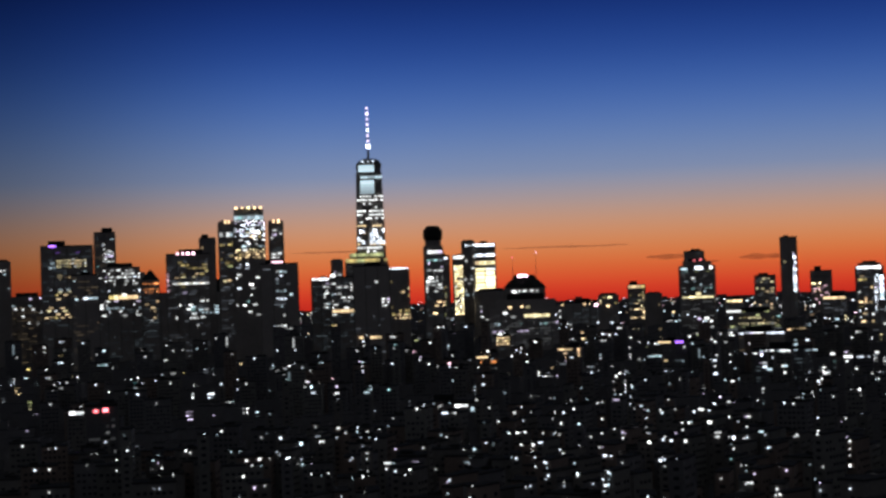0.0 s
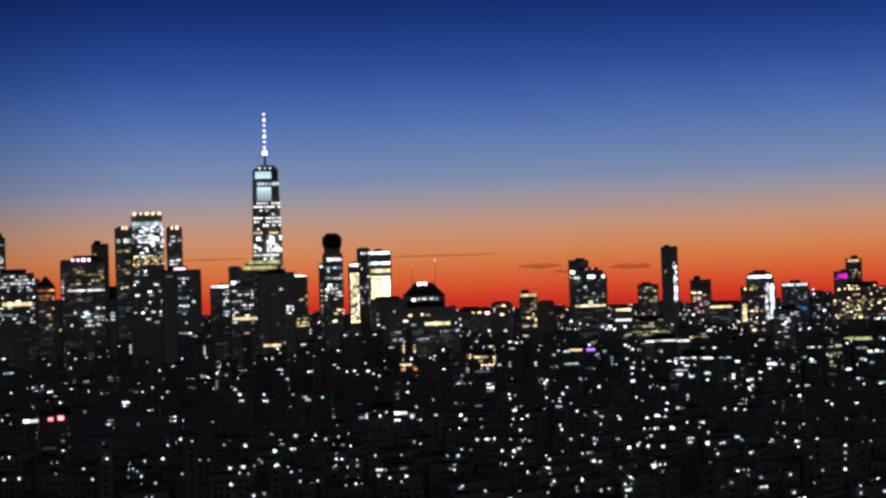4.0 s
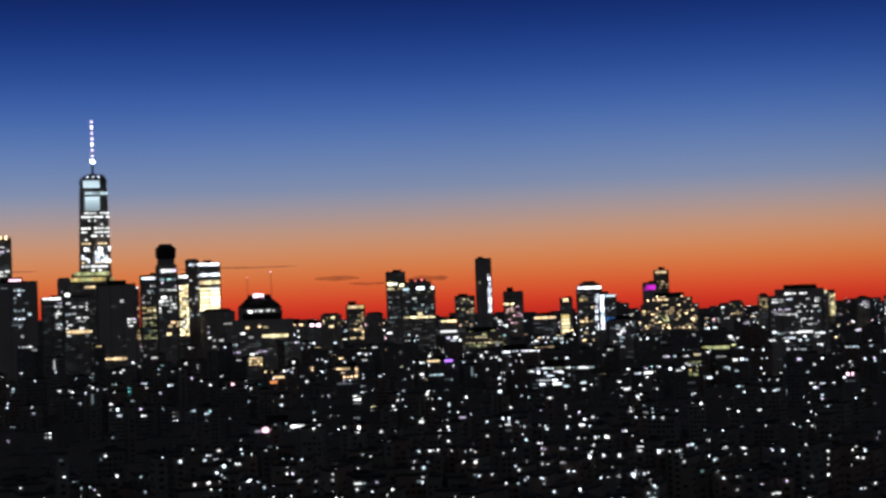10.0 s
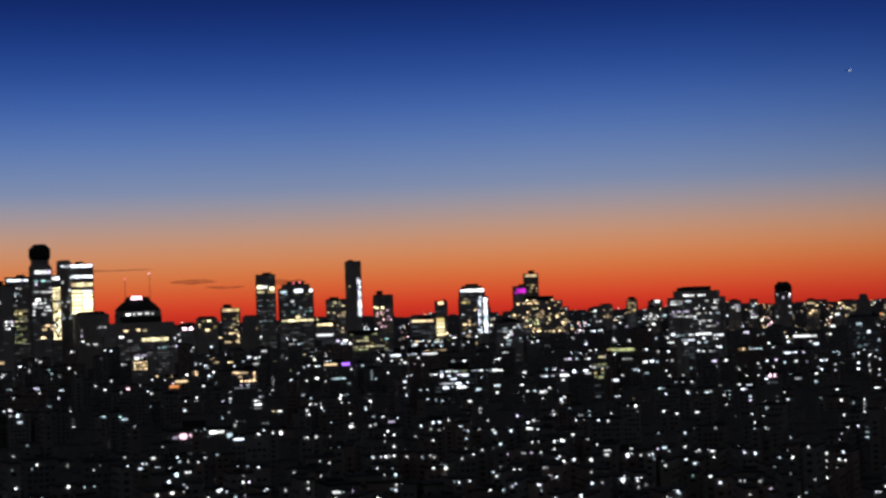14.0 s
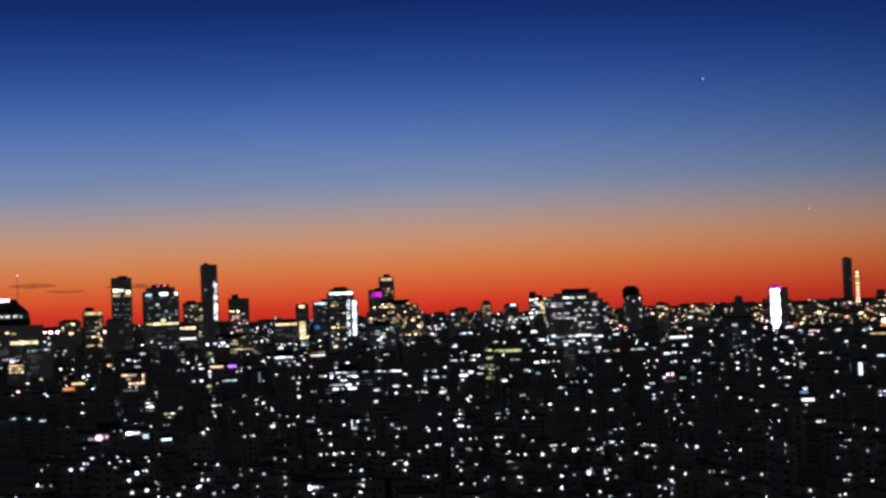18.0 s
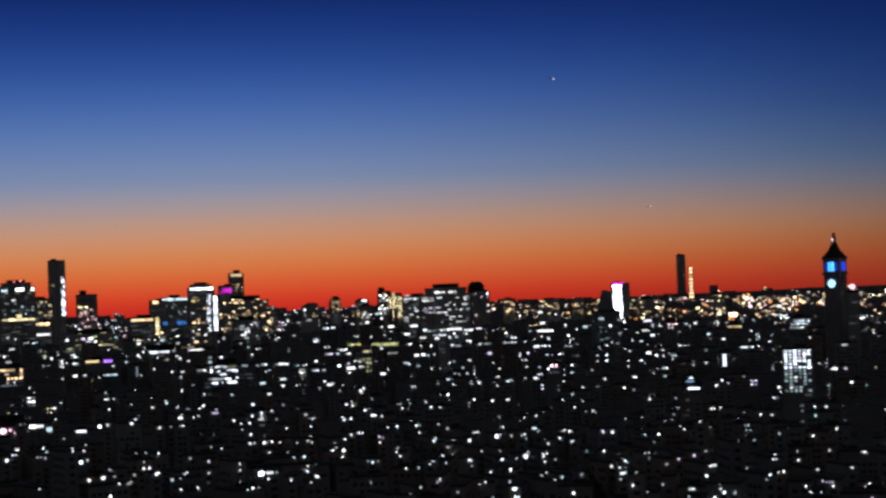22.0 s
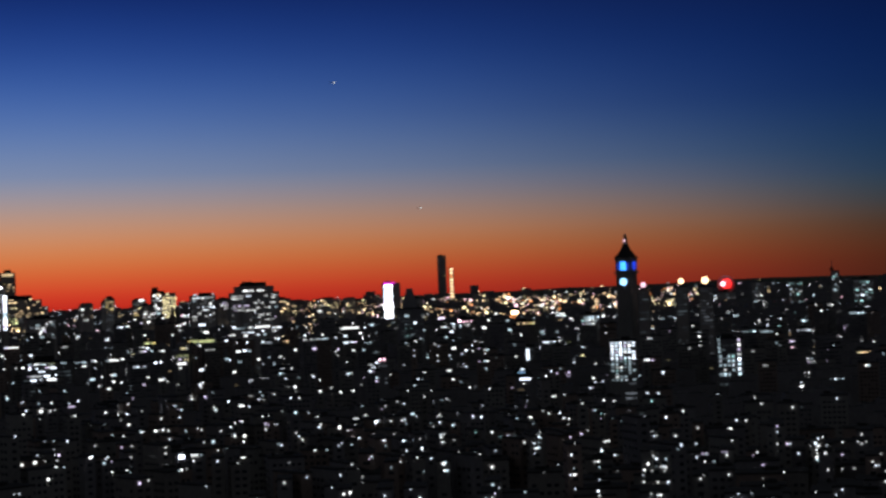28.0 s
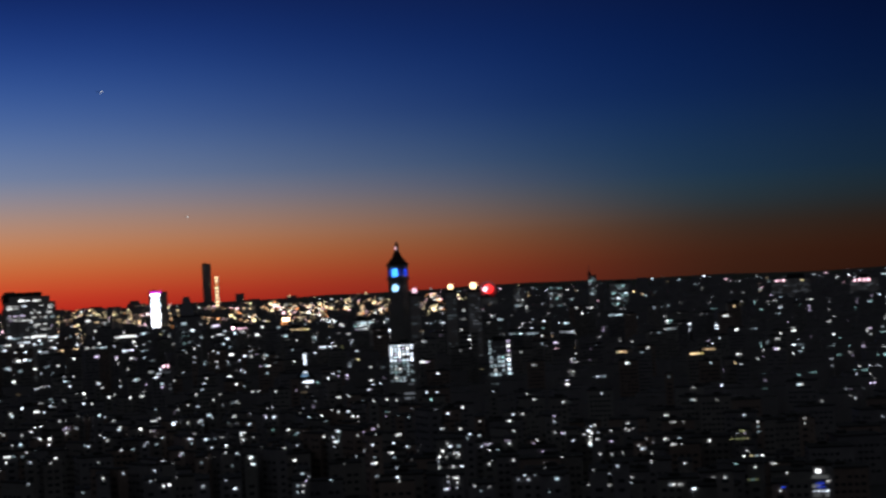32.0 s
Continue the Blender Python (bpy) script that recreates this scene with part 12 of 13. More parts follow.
h = house(270.4, 1053.4, 4.6, 15.0, 32.4, -26.6, "dark")
lamp(h, 0.1, 30.7, 1.01, 1.01, "white", 0.9)
lamp(h, -1.7, 30.4, 1.23, 1.16, "icewhite", 0.9)
h = house(-1.9, 562.0, 4.6, 12.0, 29.2, -7.7, "dark")
lamp(h, 0.0, 28.0, 0.52, 0.52, "white", 0.8)
h = house(23.2, 567.5, 4.6, 14.0, 29.1, -10.1, "brick")
lamp(h, 0.0, 26.4, 0.53, 0.53, "white", 0.9)
h = house(101.4, 523.0, 4.6, 11.0, 30.2, -19.0, "loft")
lamp(h, 0.0, 28.0, 0.99, 0.99, "white", 0.6)
h = house(101.6, 577.4, 4.6, 12.0, 30.7, -17.4, "loft")
lamp(h, 0.0, 28.0, 0.56, 0.56, "cool", 0.6)
lamp(h, -1.6, 29.9, 0.54, 0.54, "cool", 0.5)
lamp(h, -1.4, 30.0, 0.41, 0.38, "white", 0.5)
lamp(h, -0.0, 29.9, 0.54, 0.54, "white", 0.5)
h = house(81.8, 647.9, 4.6, 14.0, 30.1, -13.9, "loft")
lamp(h, 0.0, 25.2, 1.08, 1.08, "icewhite", 1.1)
lamp(h, -0.0, 27.9, 0.62, 0.62, "icewhite", 0.5)
h = house(18.7, 708.4, 4.6, 13.0, 29.9, -7.8, "loft")
lamp(h, 0.0, 28.7, 0.66, 0.66, "cool", 0.5)
h = house(115.0, 721.6, 5.1, 15.0, 30.0, -15.0, "loft")
lamp(h, 0.0, 27.3, 2.14, 1.04, "white", 0.6)
lamp(h, -0.5, 29.1, 1.31, 0.75, "white", 0.6)
lamp(h, 1.0, 29.1, 1.58, 0.70, "white", 0.6)
lamp(h, -0.7, 28.9, 0.98, 0.75, "white", 0.2)
h = house(43.0, 769.0, 4.6, 12.0, 29.5, -8.9, "brick")
lamp(h, 0.0, 27.3, 0.72, 0.72, "white", 0.8)
h = house(74.9, 762.6, 4.6, 14.0, 30.4, -11.4, "stone")
lamp(h, 0.0, 28.7, 0.72, 0.72, "white", 0.8)
h = house(92.2, 786.7, 4.6, 11.0, 28.1, -12.2, "stone")
lamp(h, 0.0, 26.9, 0.75, 0.75, "white", 0.5)
h = house(99.0, 896.4, 4.6, 13.0, 30.7, -11.2, "dark")
lamp(h, 0.0, 28.0, 0.85, 0.85, "white", 0.5)
h = house(125.6, 961.9, 4.6, 14.0, 29.2, -12.0, "brick")
lamp(h, 0.0, 28.0, 0.91, 0.91, "white", 0.8)
h = house(215.1, 942.6, 4.6, 11.0, 30.7, -17.3, "dark")
lamp(h, 0.0, 28.0, 0.92, 0.92, "white", 0.8)
h = house(36.8, 575.8, 4.6, 13.0, 30.9, -38.2, "loft")
lamp(h, 0.0, 28.7, 0.86, 0.86, "icewhite", 0.8)
lamp(h, -1.0, 27.5, 0.52, 0.52, "icewhite", 0.6)
h = house(-18.7, 693.2, 4.6, 15.0, 30.9, -28.7, "brick")
lamp(h, 0.0, 29.2, 0.95, 0.95, "white", 0.8)
h = house(113.7, 656.6, 4.6, 14.0, 30.7, -39.0, "loft")
lamp(h, 0.0, 28.0, 1.01, 1.01, "white", 0.6)
lamp(h, -1.1, 29.8, 0.61, 0.61, "cool", 0.6)
h = house(39.0, 838.4, 4.6, 11.0, 30.2, -27.4, "loft")
lamp(h, 0.0, 28.0, 1.17, 1.17, "icewhite", 0.6)
h = house(106.6, 751.7, 4.6, 13.0, 29.7, -34.4, "dark")
lamp(h, 0.0, 28.0, 1.11, 1.11, "white", 0.8)
h = house(102.4, 931.2, 4.6, 12.0, 30.7, -28.2, "loft")
lamp(h, 0.0, 28.0, 1.32, 1.32, "icewhite", 0.8)
h = house(71.2, 522.0, 4.6, 14.0, 29.4, -43.7, "brick")
lamp(h, -1.8, 25.9, 0.54, 0.52, "icewhite", 0.6)
h = house(112.5, 453.4, 4.6, 11.0, 28.9, -51.0, "dark")
lamp(h, 0.0, 27.2, 0.82, 0.82, "icewhite", 0.8)
h = house(102.3, 433.7, 4.6, 13.0, 30.6, -51.9, "dark")
lamp(h, 0.0, 29.4, 0.79, 0.79, "white", 0.8)
lamp(h, 0.7, 23.9, 0.62, 0.70, "white", 0.8)
h = house(106.8, 598.6, 4.6, 15.0, 30.0, -41.5, "brick")
lamp(h, 0.0, 27.3, 0.95, 0.95, "cool", 0.9)
h = house(138.6, 535.5, 4.6, 12.0, 29.5, -47.0, "dark")
lamp(h, 0.0, 27.3, 0.92, 0.92, "white", 0.8)
h = house(144.1, 564.0, 4.6, 14.0, 27.9, -45.6, "stone")
lamp(h, 0.0, 26.2, 0.95, 0.95, "cool", 0.6)
h = house(109.1, 611.5, 4.6, 11.0, 29.2, -40.9, "stone")
lamp(h, 0.0, 28.0, 0.96, 0.96, "white", 0.9)
h = house(163.6, 546.8, 4.6, 13.0, 30.7, -47.8, "brick")
lamp(h, 0.0, 28.0, 0.95, 0.95, "white", 0.6)
h = house(195.7, 533.7, 4.6, 15.0, 29.5, -50.2, "dark")
lamp(h, 0.0, 27.3, 0.97, 0.97, "cool", 0.9)
h = house(173.8, 600.3, 4.6, 12.0, 29.7, -45.3, "dark")
lamp(h, 0.0, 28.0, 1.01, 1.01, "cool", 0.6)
h = house(198.9, 552.0, 4.6, 14.0, 29.2, -49.3, "loft")
lamp(h, 0.0, 28.0, 0.99, 0.99, "icewhite", 0.8)
h = house(194.0, 608.7, 4.6, 11.0, 31.3, -45.9, "stone")
lamp(h, 0.0, 28.6, 1.04, 1.04, "cool", 0.5)
h = house(188.5, 696.7, 4.6, 13.0, 29.2, -41.2, "brick")
lamp(h, 0.0, 27.0, 1.12, 1.12, "cool", 0.6)
h = house(474.3, 1745.5, 5.0, 9.0, 56.6, -22.5, "stone")
lamp(h, 0.0, 55.1, 1.97, 1.85, "cool", 0.6)
h = house(925.5, 2351.4, 8.7, 9.0, 67.9, -26.7, "dark")
lamp(h, 0.0, 66.4, 6.47, 3.74, "white", 1.1)
h = house(923.7, 2354.7, 6.4, 9.0, 61.0, -26.6, "loft")
lamp(h, 0.0, 59.5, 4.20, 3.75, "white", 1.1)
h = house(725.2, 1955.7, 8.9, 9.0, 44.4, -26.7, "stone")
lamp(h, 0.0, 42.9, 6.74, 3.09, "icewhite", 1.1)
h = house(578.0, 1820.1, 5.0, 9.0, 37.6, -24.6, "stone")
lamp(h, 0.0, 36.1, 2.09, 1.96, "white", 0.9)
h = house(394.9, 1548.0, 6.2, 9.0, 28.2, -22.6, "brick")
lamp(h, 0.0, 26.7, 4.04, 2.34, "white", 1.1)
h = house(1022.1, 2042.8, 10.7, 9.0, 48.5, -32.3, "brick")
lamp(h, 0.0, 47.0, 8.49, 3.42, "white", 1.1)
h = house(950.7, 1925.6, 11.2, 9.0, 41.3, -32.3, "stone")
lamp(h, 0.0, 39.8, 8.96, 3.21, "white", 1.1)
h = house(844.3, 1800.2, 5.0, 9.0, 45.0, -31.7, "stone")
lamp(h, 0.0, 43.5, 2.21, 2.07, "icewhite", 0.6)
h = house(796.1, 1863.7, 6.5, 9.0, 45.7, -29.6, "stone")
lamp(h, 0.0, 44.2, 4.30, 3.02, "white", 1.1)
h = house(802.4, 2077.7, 11.4, 9.0, 52.7, -27.0, "loft")
lamp(h, 0.0, 51.2, 9.20, 3.30, "white", 1.1)
h = house(942.2, 2341.0, 7.5, 9.0, 62.2, -27.2, "brick")
h = house(952.4, 2341.0, 5.0, 9.0, 61.8, -27.4, "loft")
h = house(944.0, 2340.6, 5.0, 9.0, 72.8, -27.2, "loft")
h = house(952.2, 2341.0, 5.0, 9.0, 73.1, -27.4, "loft")
h = house(439.3, 1171.5, 5.0, 9.0, 36.2, -31.1, "loft")
h = house(510.4, 1344.4, 5.0, 9.0, 30.8, -29.9, "loft")
lamp(h, 0.0, 29.3, 1.59, 1.49, "white", 1.1)
h = house(468.6, 1365.6, 5.0, 9.0, 27.4, -28.1, "stone")
lamp(h, 0.0, 25.9, 1.59, 1.49, "white", 0.6)
h = house(515.0, 1341.1, 5.0, 9.0, 25.5, -30.2, "loft")
lamp(h, 0.0, 24.0, 1.59, 1.49, "white", 0.9)
h = house(497.9, 2067.5, 5.0, 9.0, 45.8, -19.8, "brick")
lamp(h, 0.0, 44.3, 2.31, 2.17, "white", 0.9)
h = house(468.6, 2142.4, 5.0, 9.0, 43.4, -18.4, "loft")
lamp(h, 0.0, 41.9, 2.37, 2.23, "icewhite", 0.9)
h = house(229.2, 1420.5, 5.0, 9.0, 48.5, -18.4, "stone")
lamp(h, 0.0, 47.0, 1.54, 1.45, "white", 0.8)
h = house(307.9, 1903.3, 5.0, 9.0, 37.4, -16.0, "brick")
lamp(h, 0.0, 35.9, 2.07, 1.95, "cool", 0.9)
h = house(346.2, 2037.2, 9.6, 9.0, 55.2, -16.0, "dark")
lamp(h, 0.0, 53.7, 7.45, 3.00, "icewhite", 1.1)
h = house(523.3, 1699.3, 5.0, 9.0, 34.2, -27.0, "loft")
lamp(h, 0.0, 32.7, 1.99, 1.87, "cool", 1.1)
h = house(455.1, 1502.4, 5.0, 9.0, 32.4, -28.0, "dark")
lamp(h, 0.0, 30.9, 1.77, 1.66, "white", 0.8)
h = house(930.3, 2346.2, 7.0, 9.0, 60.6, -28.5, "dark")
lamp(h, 0.0, 59.1, 4.85, 3.81, "white", 1.1)
h = house(318.1, 1339.4, 5.0, 9.0, 22.3, -26.2, "stone")
lamp(h, 0.0, 20.8, 1.54, 1.44, "white", 1.1)
h = house(307.1, 1263.4, 5.0, 9.0, 28.2, -27.3, "stone")
lamp(h, 0.0, 26.7, 2.50, 1.96, "white", 1.1)
h = house(302.6, 1262.1, 5.0, 9.0, 22.9, -27.1, "brick")
lamp(h, 0.0, 21.4, 2.50, 1.96, "white", 1.1)
h = house(314.5, 1246.2, 5.0, 9.0, 25.2, -27.9, "dark")
lamp(h, 0.0, 23.7, 1.45, 1.36, "white", 0.8)
h = house(954.8, 1886.2, 5.8, 9.0, 47.8, -34.8, "loft")
lamp(h, 0.0, 46.3, 3.64, 3.25, "white", 1.1)
h = house(943.1, 1843.5, 5.0, 9.0, 42.5, -35.2, "brick")
lamp(h, 0.0, 41.0, 2.37, 2.22, "icewhite", 0.9)
h = house(972.3, 1867.6, 8.8, 9.0, 45.0, -35.5, "dark")
lamp(h, 0.0, 43.5, 6.58, 3.24, "cool", 1.1)
h = house(824.8, 1659.5, 5.0, 9.0, 41.1, -35.5, "brick")
lamp(h, 0.0, 39.6, 2.13, 2.00, "cool", 0.6)
h = house(854.2, 1846.4, 5.0, 9.0, 47.0, -33.2, "loft")
lamp(h, 0.0, 45.5, 2.31, 2.17, "white", 0.9)
h = house(801.5, 1772.8, 6.0, 9.0, 38.9, -33.1, "stone")
lamp(h, 0.0, 37.4, 3.80, 2.98, "icewhite", 1.1)
h = house(412.5, 1210.1, 5.3, 9.0, 22.4, -32.3, "loft")
lamp(h, 0.0, 20.9, 3.11, 1.97, "cool", 1.1)
h = house(576.0, 1428.4, 5.0, 9.0, 15.6, -33.1, "loft")
lamp(h, 0.0, 14.1, 1.76, 1.66, "cool", 1.1)
h = house(574.8, 1429.2, 5.0, 9.0, 27.9, -33.0, "stone")
lamp(h, 0.0, 26.4, 1.76, 1.66, "white", 0.6)
h = house(574.7, 1429.3, 5.0, 9.0, 24.3, -33.0, "stone")
lamp(h, 0.0, 22.8, 1.76, 1.66, "white", 0.6)
h = house(374.3, 1107.9, 5.0, 9.0, 19.0, -33.4, "stone")
lamp(h, 0.0, 17.5, 1.35, 1.27, "white", 0.8)
h = house(399.2, 1158.4, 5.0, 9.0, 22.2, -33.1, "brick")
lamp(h, 0.0, 20.7, 1.41, 1.32, "white", 0.8)
h = house(530.1, 1221.9, 5.0, 9.0, 25.1, -36.1, "brick")
lamp(h, 0.0, 23.6, 1.55, 1.45, "white", 0.9)
h = house(405.2, 1037.1, 5.0, 9.0, 24.7, -36.5, "stone")
lamp(h, 0.0, 23.2, 1.30, 1.22, "cool", 0.6)
h = house(774.0, 1547.7, 5.0, 9.0, 39.3, -36.3, "brick")
lamp(h, 0.0, 37.8, 1.99, 1.87, "white", 0.6)
h = house(904.2, 1724.6, 5.0, 9.0, 43.4, -36.3, "loft")
lamp(h, 0.0, 41.9, 2.23, 2.10, "white", 0.6)
h = house(1058.6, 1936.3, 5.0, 9.0, 44.6, -36.3, "brick")
lamp(h, 0.0, 43.1, 2.52, 2.37, "cool", 0.9)
h = house(760.2, 1585.2, 5.0, 9.0, 39.9, -35.2, "dark")
lamp(h, 0.0, 38.4, 2.02, 1.90, "white", 0.8)
h = house(929.0, 1587.1, 7.6, 9.0, 41.5, -39.3, "stone")
lamp(h, 0.0, 40.0, 5.40, 2.87, "white", 1.1)
h = house(1143.3, 1791.8, 7.4, 9.0, 42.6, -40.2, "stone")
lamp(h, 0.0, 41.1, 5.21, 3.31, "cool", 1.1)
h = house(675.2, 1249.4, 6.1, 9.0, 48.7, -39.9, "loft")
lamp(h, 0.0, 47.2, 3.88, 2.25, "cool", 1.1)
h = house(935.5, 1652.0, 5.0, 9.0, 40.3, -38.2, "brick")
lamp(h, 0.0, 38.8, 2.19, 2.06, "white", 1.1)
h = house(508.5, 1133.6, 6.2, 9.0, 22.8, -37.6, "dark")
lamp(h, 0.0, 21.3, 3.99, 1.96, "white", 1.1)
h = house(417.9, 999.2, 5.0, 9.0, 18.6, -38.1, "stone")
lamp(h, 0.0, 17.1, 2.46, 1.72, "white", 1.1)
h = house(488.2, 945.8, 5.0, 9.0, 21.8, -42.4, "loft")
lamp(h, 0.0, 20.3, 2.20, 1.73, "white", 1.1)
h = house(483.8, 939.3, 5.0, 9.0, 19.3, -42.5, "dark")
lamp(h, 0.0, 17.8, 1.28, 1.20, "icewhite", 1.1)
h = house(488.1, 936.3, 5.0, 9.0, 19.7, -42.7, "dark")
lamp(h, 0.0, 18.2, 1.28, 1.20, "icewhite", 1.1)
h = house(1163.2, 1721.3, 5.0, 9.0, 41.6, -41.8, "brick")
lamp(h, 0.0, 40.1, 2.41, 2.26, "white", 1.1)
h = house(1099.1, 1688.2, 5.0, 9.0, 47.5, -41.1, "stone")
lamp(h, 0.0, 46.0, 2.34, 2.19, "cool", 1.1)
h = house(54.9, 1669.5, 12.0, 9.0, 53.7, -5.9, "brick")
lamp(h, 0.0, 52.2, 9.82, 2.46, "white", 1.1)
h = house(-11.4, 801.1, 5.0, 9.0, 41.0, -7.5, "loft")
lamp(h, 0.0, 39.5, 0.87, 0.82, "icewhite", 0.9)
h = house(173.6, 2019.8, 5.0, 9.0, 35.9, -8.2, "brick")
lamp(h, 0.0, 34.4, 2.22, 2.08, "white", 0.6)
h = house(169.1, 2028.3, 5.0, 9.0, 35.9, -8.0, "loft")
lamp(h, 0.0, 34.4, 2.23, 2.09, "icewhite", 0.9)
h = house(212.7, 2162.8, 6.8, 9.0, 52.4, -8.7, "loft")
lamp(h, 0.0, 50.9, 4.57, 3.21, "icewhite", 1.1)
h = house(141.6, 1556.3, 5.0, 9.0, 33.9, -9.4, "stone")
lamp(h, 0.0, 32.4, 1.71, 1.61, "cool", 0.9)
h = house(141.4, 1555.2, 5.0, 9.0, 31.0, -9.4, "brick")
lamp(h, 0.0, 29.5, 1.71, 1.61, "cool", 0.8)
h = house(184.2, 1538.0, 5.0, 9.0, 30.7, -11.1, "stone")
lamp(h, 0.0, 29.2, 2.22, 2.12, "white", 0.9)
h = house(88.6, 1139.2, 5.0, 9.0, 28.2, -10.3, "loft")
lamp(h, 0.0, 26.7, 2.15, 1.69, "white", 1.1)
h = house(85.6, 1081.4, 5.0, 9.0, 31.0, -10.6, "brick")
lamp(h, 0.0, 29.5, 1.19, 1.12, "cool", 0.8)
h = house(264.6, 1835.8, 5.7, 9.0, 40.3, -11.8, "brick")
lamp(h, 0.0, 38.8, 3.49, 2.75, "white", 1.1)
h = house(167.0, 1271.0, 5.0, 9.0, 21.2, -12.6, "brick")
lamp(h, 0.0, 19.7, 1.41, 1.33, "icewhite", 1.1)
h = house(398.4, 2017.7, 7.0, 9.0, 56.2, -14.4, "stone")
lamp(h, 0.0, 54.7, 4.81, 3.05, "cool", 1.1)
h = house(229.1, 1343.4, 5.0, 9.0, 27.3, -14.5, "stone")
lamp(h, 0.0, 25.8, 1.50, 1.41, "cool", 0.9)
h = house(222.1, 1302.6, 5.0, 9.0, 22.1, -14.7, "dark")
lamp(h, 0.0, 20.6, 1.46, 1.37, "icewhite", 0.9)
h = house(196.5, 1240.8, 5.0, 9.0, 17.2, -14.2, "brick")
lamp(h, 0.0, 15.7, 2.10, 1.87, "white", 1.1)
h = house(485.8, 2186.1, 9.0, 9.0, 44.0, -15.5, "brick")
lamp(h, 0.0, 42.5, 6.75, 3.33, "white", 1.1)
h = house(481.3, 2188.1, 5.0, 9.0, 49.2, -15.3, "stone")
lamp(h, 0.0, 47.7, 2.47, 2.32, "cool", 1.1)
h = house(477.5, 2123.8, 5.0, 9.0, 50.0, -15.7, "brick")
lamp(h, 0.0, 48.5, 2.40, 2.25, "white", 0.9)
h = house(479.2, 2105.7, 5.0, 9.0, 49.4, -15.9, "brick")
lamp(h, 0.0, 47.9, 2.38, 2.24, "white", 0.8)
h = house(488.3, 2104.1, 8.7, 9.0, 48.4, -16.1, "loft")
lamp(h, 0.0, 46.9, 6.52, 3.21, "cool", 1.1)
h = house(483.3, 2105.0, 5.0, 9.0, 44.4, -16.0, "stone")
lamp(h, 0.0, 42.9, 2.38, 2.24, "cool", 1.1)
h = house(283.6, 1321.2, 5.0, 9.0, 24.0, -17.0, "loft")
lamp(h, 0.0, 22.5, 1.50, 1.41, "icewhite", 0.6)


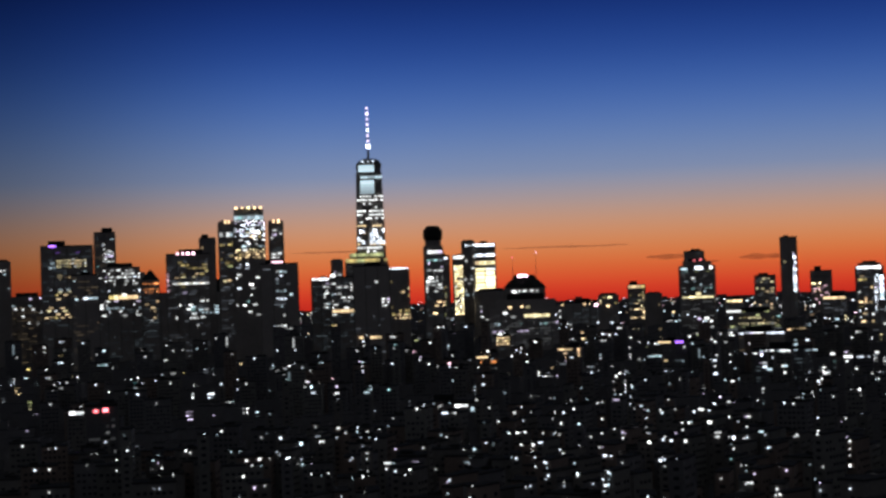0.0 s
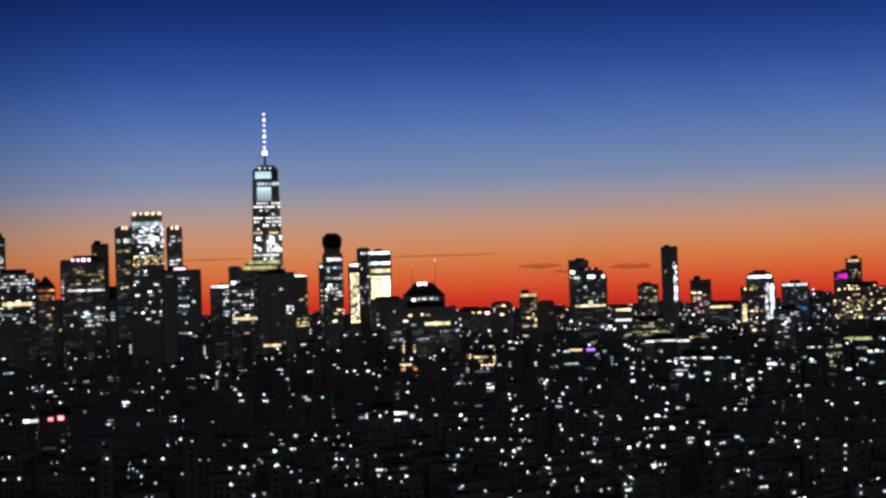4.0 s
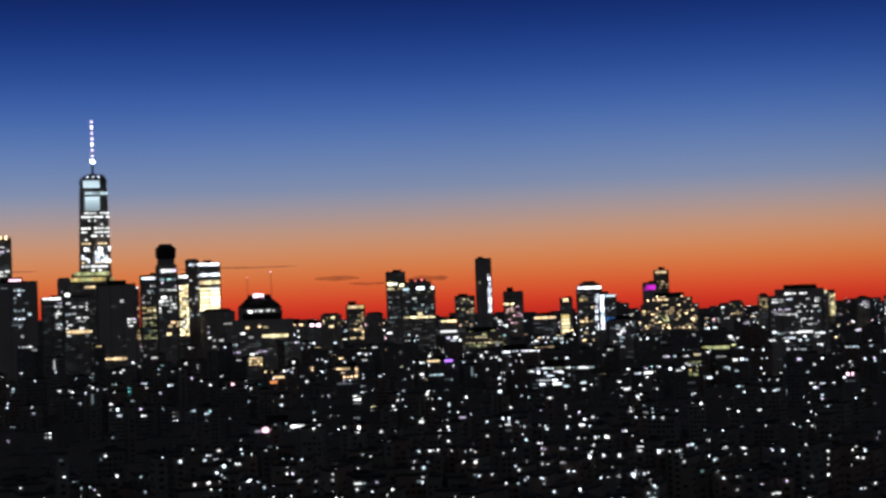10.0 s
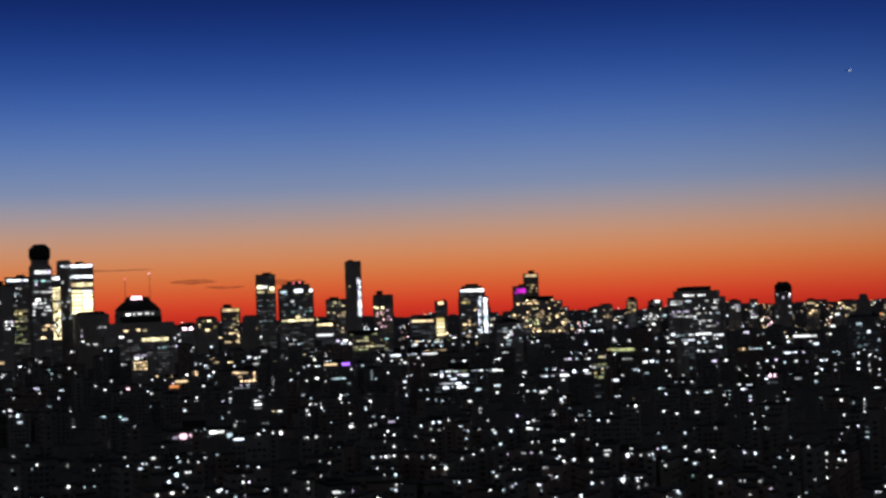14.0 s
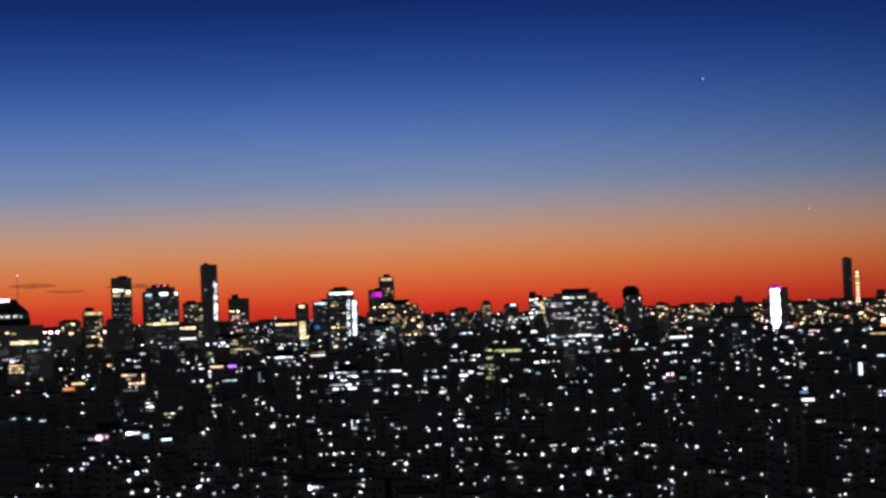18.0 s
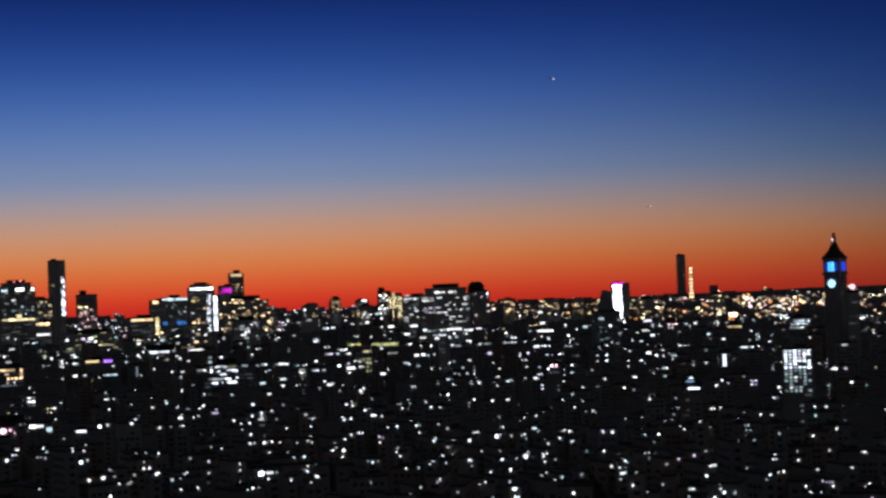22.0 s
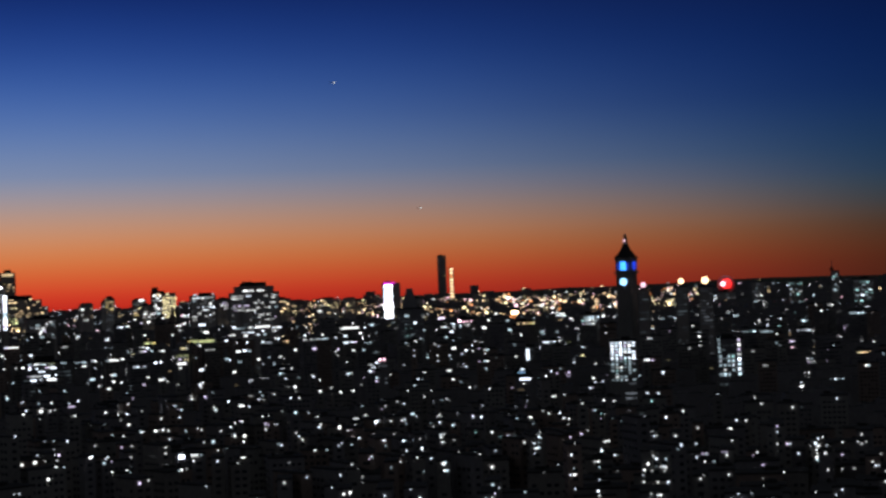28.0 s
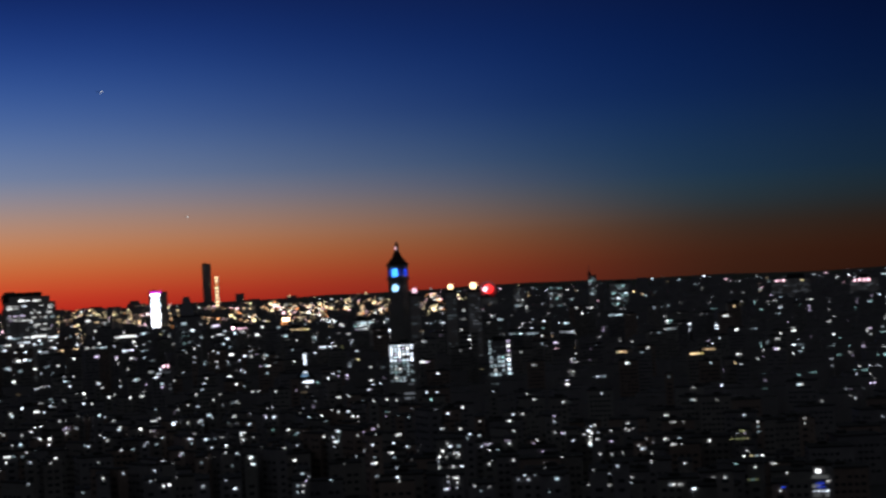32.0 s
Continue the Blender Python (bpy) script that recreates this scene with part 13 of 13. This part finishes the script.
def streets():
    """The rest of the town between the houses above: dark blocks and sparse lit windows."""
    c, s = math.cos(GRID), math.sin(GRID)
    mid, lights = [], {}
    for i in range(-70, 90):
        for j in range(0, 85):
            rnd, step = random.Random(i * 977 + j * 31), 36.0
            u, v = i * step + (i // 4) * 12, 60 + j * step + (j // 3) * 10
            x, y = -150 + c * u - s * v, s * u + c * v
            dx, dy = x + 190, y - 50
            r, a = math.hypot(dx, dy), math.degrees(math.atan2(dx, dy))
            x, y = x + rnd.uniform(-5, 5), y + rnd.uniform(-5, 5)
            w, d = rnd.uniform(16, 28), rnd.uniform(14, 24)
            h = rnd.uniform(11, 21) + max(0.0, r - 1000) * 0.024
            busy, turn = rnd.random(), -radians(a) + rnd.uniform(-0.15, 0.15)
            count = rnd.choice((0, 0, 1, 2)) if busy < 0.8 else rnd.randint(3, 7)
            if r < 1250 and a < 50:
                count = 0
            elif a > 47:
                count = min(count, 2)
            if not (-22 < a < 68 and 400 < r < 2350) or not free(x, y, 9):
                continue
            if r < 800:
                wall = rnd.choice(("brick", "stone", "dark", "loft"))
                b = house(x, y, min(w, 18), min(d, 15), h, math.degrees(turn), wall)
                for _ in range(count):
                    e = rnd.choice((0.5, 0.7, 0.9))
                    lamp(b, rnd.uniform(-0.4, 0.4) * min(w, 18), rnd.uniform(0.5, 0.9) * h, e, e, rnd.choice(TONES), rnd.choice((0.4, 0.7, 1.0)))
                continue
            base = ground_height(x, y) - 0.5
            mid.append((x, y, base, w, d, h, turn))
            mid.append((x + rnd.uniform(-3, 3), y + rnd.uniform(-3, 3), base + h, w * 0.25, d * 0.3, rnd.uniform(1.2, 2.4), turn))
            mid.append((x + rnd.uniform(-6, 6), y + rnd.uniform(-5, 5), base + h, 1.6, 1.6, rnd.uniform(1.0, 2.0), turn))
            cols, rows = max(2, int(w / 2.4)), max(2, int(h / 2.6))
            faint = rnd.choice((1, 2, 3, 6)) if a > 47 and r > 900 else rnd.choice((2, 3, 4, 6, 9)) if r > 1350 else rnd.choice((0, 1, 2)) if r > 1050 else rnd.choice((0, 0, 0, 1, 2))
            ct, st = math.cos(turn), math.sin(turn)
            left = count + faint
            while left > 0:                         # single windows, stair columns, lit floors and small fields
                across, up = rnd.choice(((1, 1), (1, 1), (1, 1), (2, 1), (1, 2), (1, 3), (1, 4), (3, 1), (4, 1), (2, 2), (2, 3)))
                tone = rnd.choice(TONES if r > 1250 and a < 47 else ("white", "white", "white", "icewhite", "icewhite", "cool", "lilac", "teal"))
                bright = left <= count
                e = (rnd.choice((0.7, 0.9, 1.0)) if bright else rnd.choice((0.4, 0.5, 0.65))) * (0.5 + r / 1400)
                wide = rnd.choice((1, 1.2, 1.6, 2.4)) if r > 850 and across < 3 else 1
                c0, r0 = rnd.randrange(cols), rnd.randrange(rows // 2, rows)
                for k in range(across * up):
                    col, row = c0 + k % across, r0 - k // across
                    if col >= cols or row < 1 or rnd.random() < 0.12:
                        continue
                    px, pz = (col + 0.5) / cols * w - w / 2, (row + 0.4) / rows * h
                    lights.setdefault(near_tone(tone, rnd, 0.15), []).append((x + ct * px + st * (d / 2 + 0.2), y + st * px - ct * (d / 2 + 0.2), ground_height(x, y) + pz, e * wide, 0.5, e * (0.8 if r > 850 else 1), turn))
                left -= max(1, across * up * 0.7)
    boxes("mid_city", "dense dark blocks with roof huts between the streets", "buildings", mid, WALLS["dark"], roof=ROOF)
    for tone, rows in lights.items():
        boxes("city_windows", f"scattered lit {tone} windows of town houses", "windows", rows, FAR_LAMPS[tone])


def far_shore():
    blocks, lamps = [], {}
    for i in range(3000):
        rnd = random.Random(i * 53 + 7)
        a, r = radians(rnd.uniform(-22, 70)), rnd.uniform(2350, 4560) ** 1.0
        x, y = -150 + r * math.sin(a), 50 + r * math.cos(a)
        if not free(x, y, 14):
            continue
        z, w, h = ground_height(x, y), rnd.uniform(16, 40), rnd.uniform(8, 20) * (rnd.uniform(1.5, 2.3) if rnd.random() < 0.07 else 1)
        blocks.append((x, y, z - 1, w, w, h, -a))
        warm = a > radians(28)
        for _ in range(rnd.choice((4, 5, 7, 9)) if r < 4100 and radians(31) < a < radians(45) else rnd.choice((2, 3, 4, 5, 6)) if r < 4100 and a < radians(46) else rnd.choice((0, 0, 1, 2))):
            tone = rnd.choice(("warm", "pale", "amber", "pale", "white", "amber", "orange", "pink")) if warm and a < radians(45) else rnd.choice(("white", "warm", "cool", "pink", "cool", "icewhite"))
            e = rnd.choice((1.0, 1.3, 1.8, 2.5)) * (1.9 if radians(34) < a < radians(45) and rnd.random() < 0.4 else 1)
            u = rnd.uniform(-0.45, 0.45) * w
            lamps.setdefault(tone, []).append((x + math.cos(a) * u - math.sin(a) * (w / 2 + 0.4), y - math.sin(a) * u - math.cos(a) * (w / 2 + 0.4), z + rnd.uniform(0.5, 1.05) * h, e * 1.3, 0.6, e, -a))
    boxes("far_city", "low dark houses across the river", "buildings", blocks, WALLS["dark"], roof=ROOF)
    for tone, rows in lamps.items():
        boxes("far_lamps", f"tiny {tone} lamps across the river", "lamps", rows, FAR_LAMPS[tone])


far_shore()
streets()
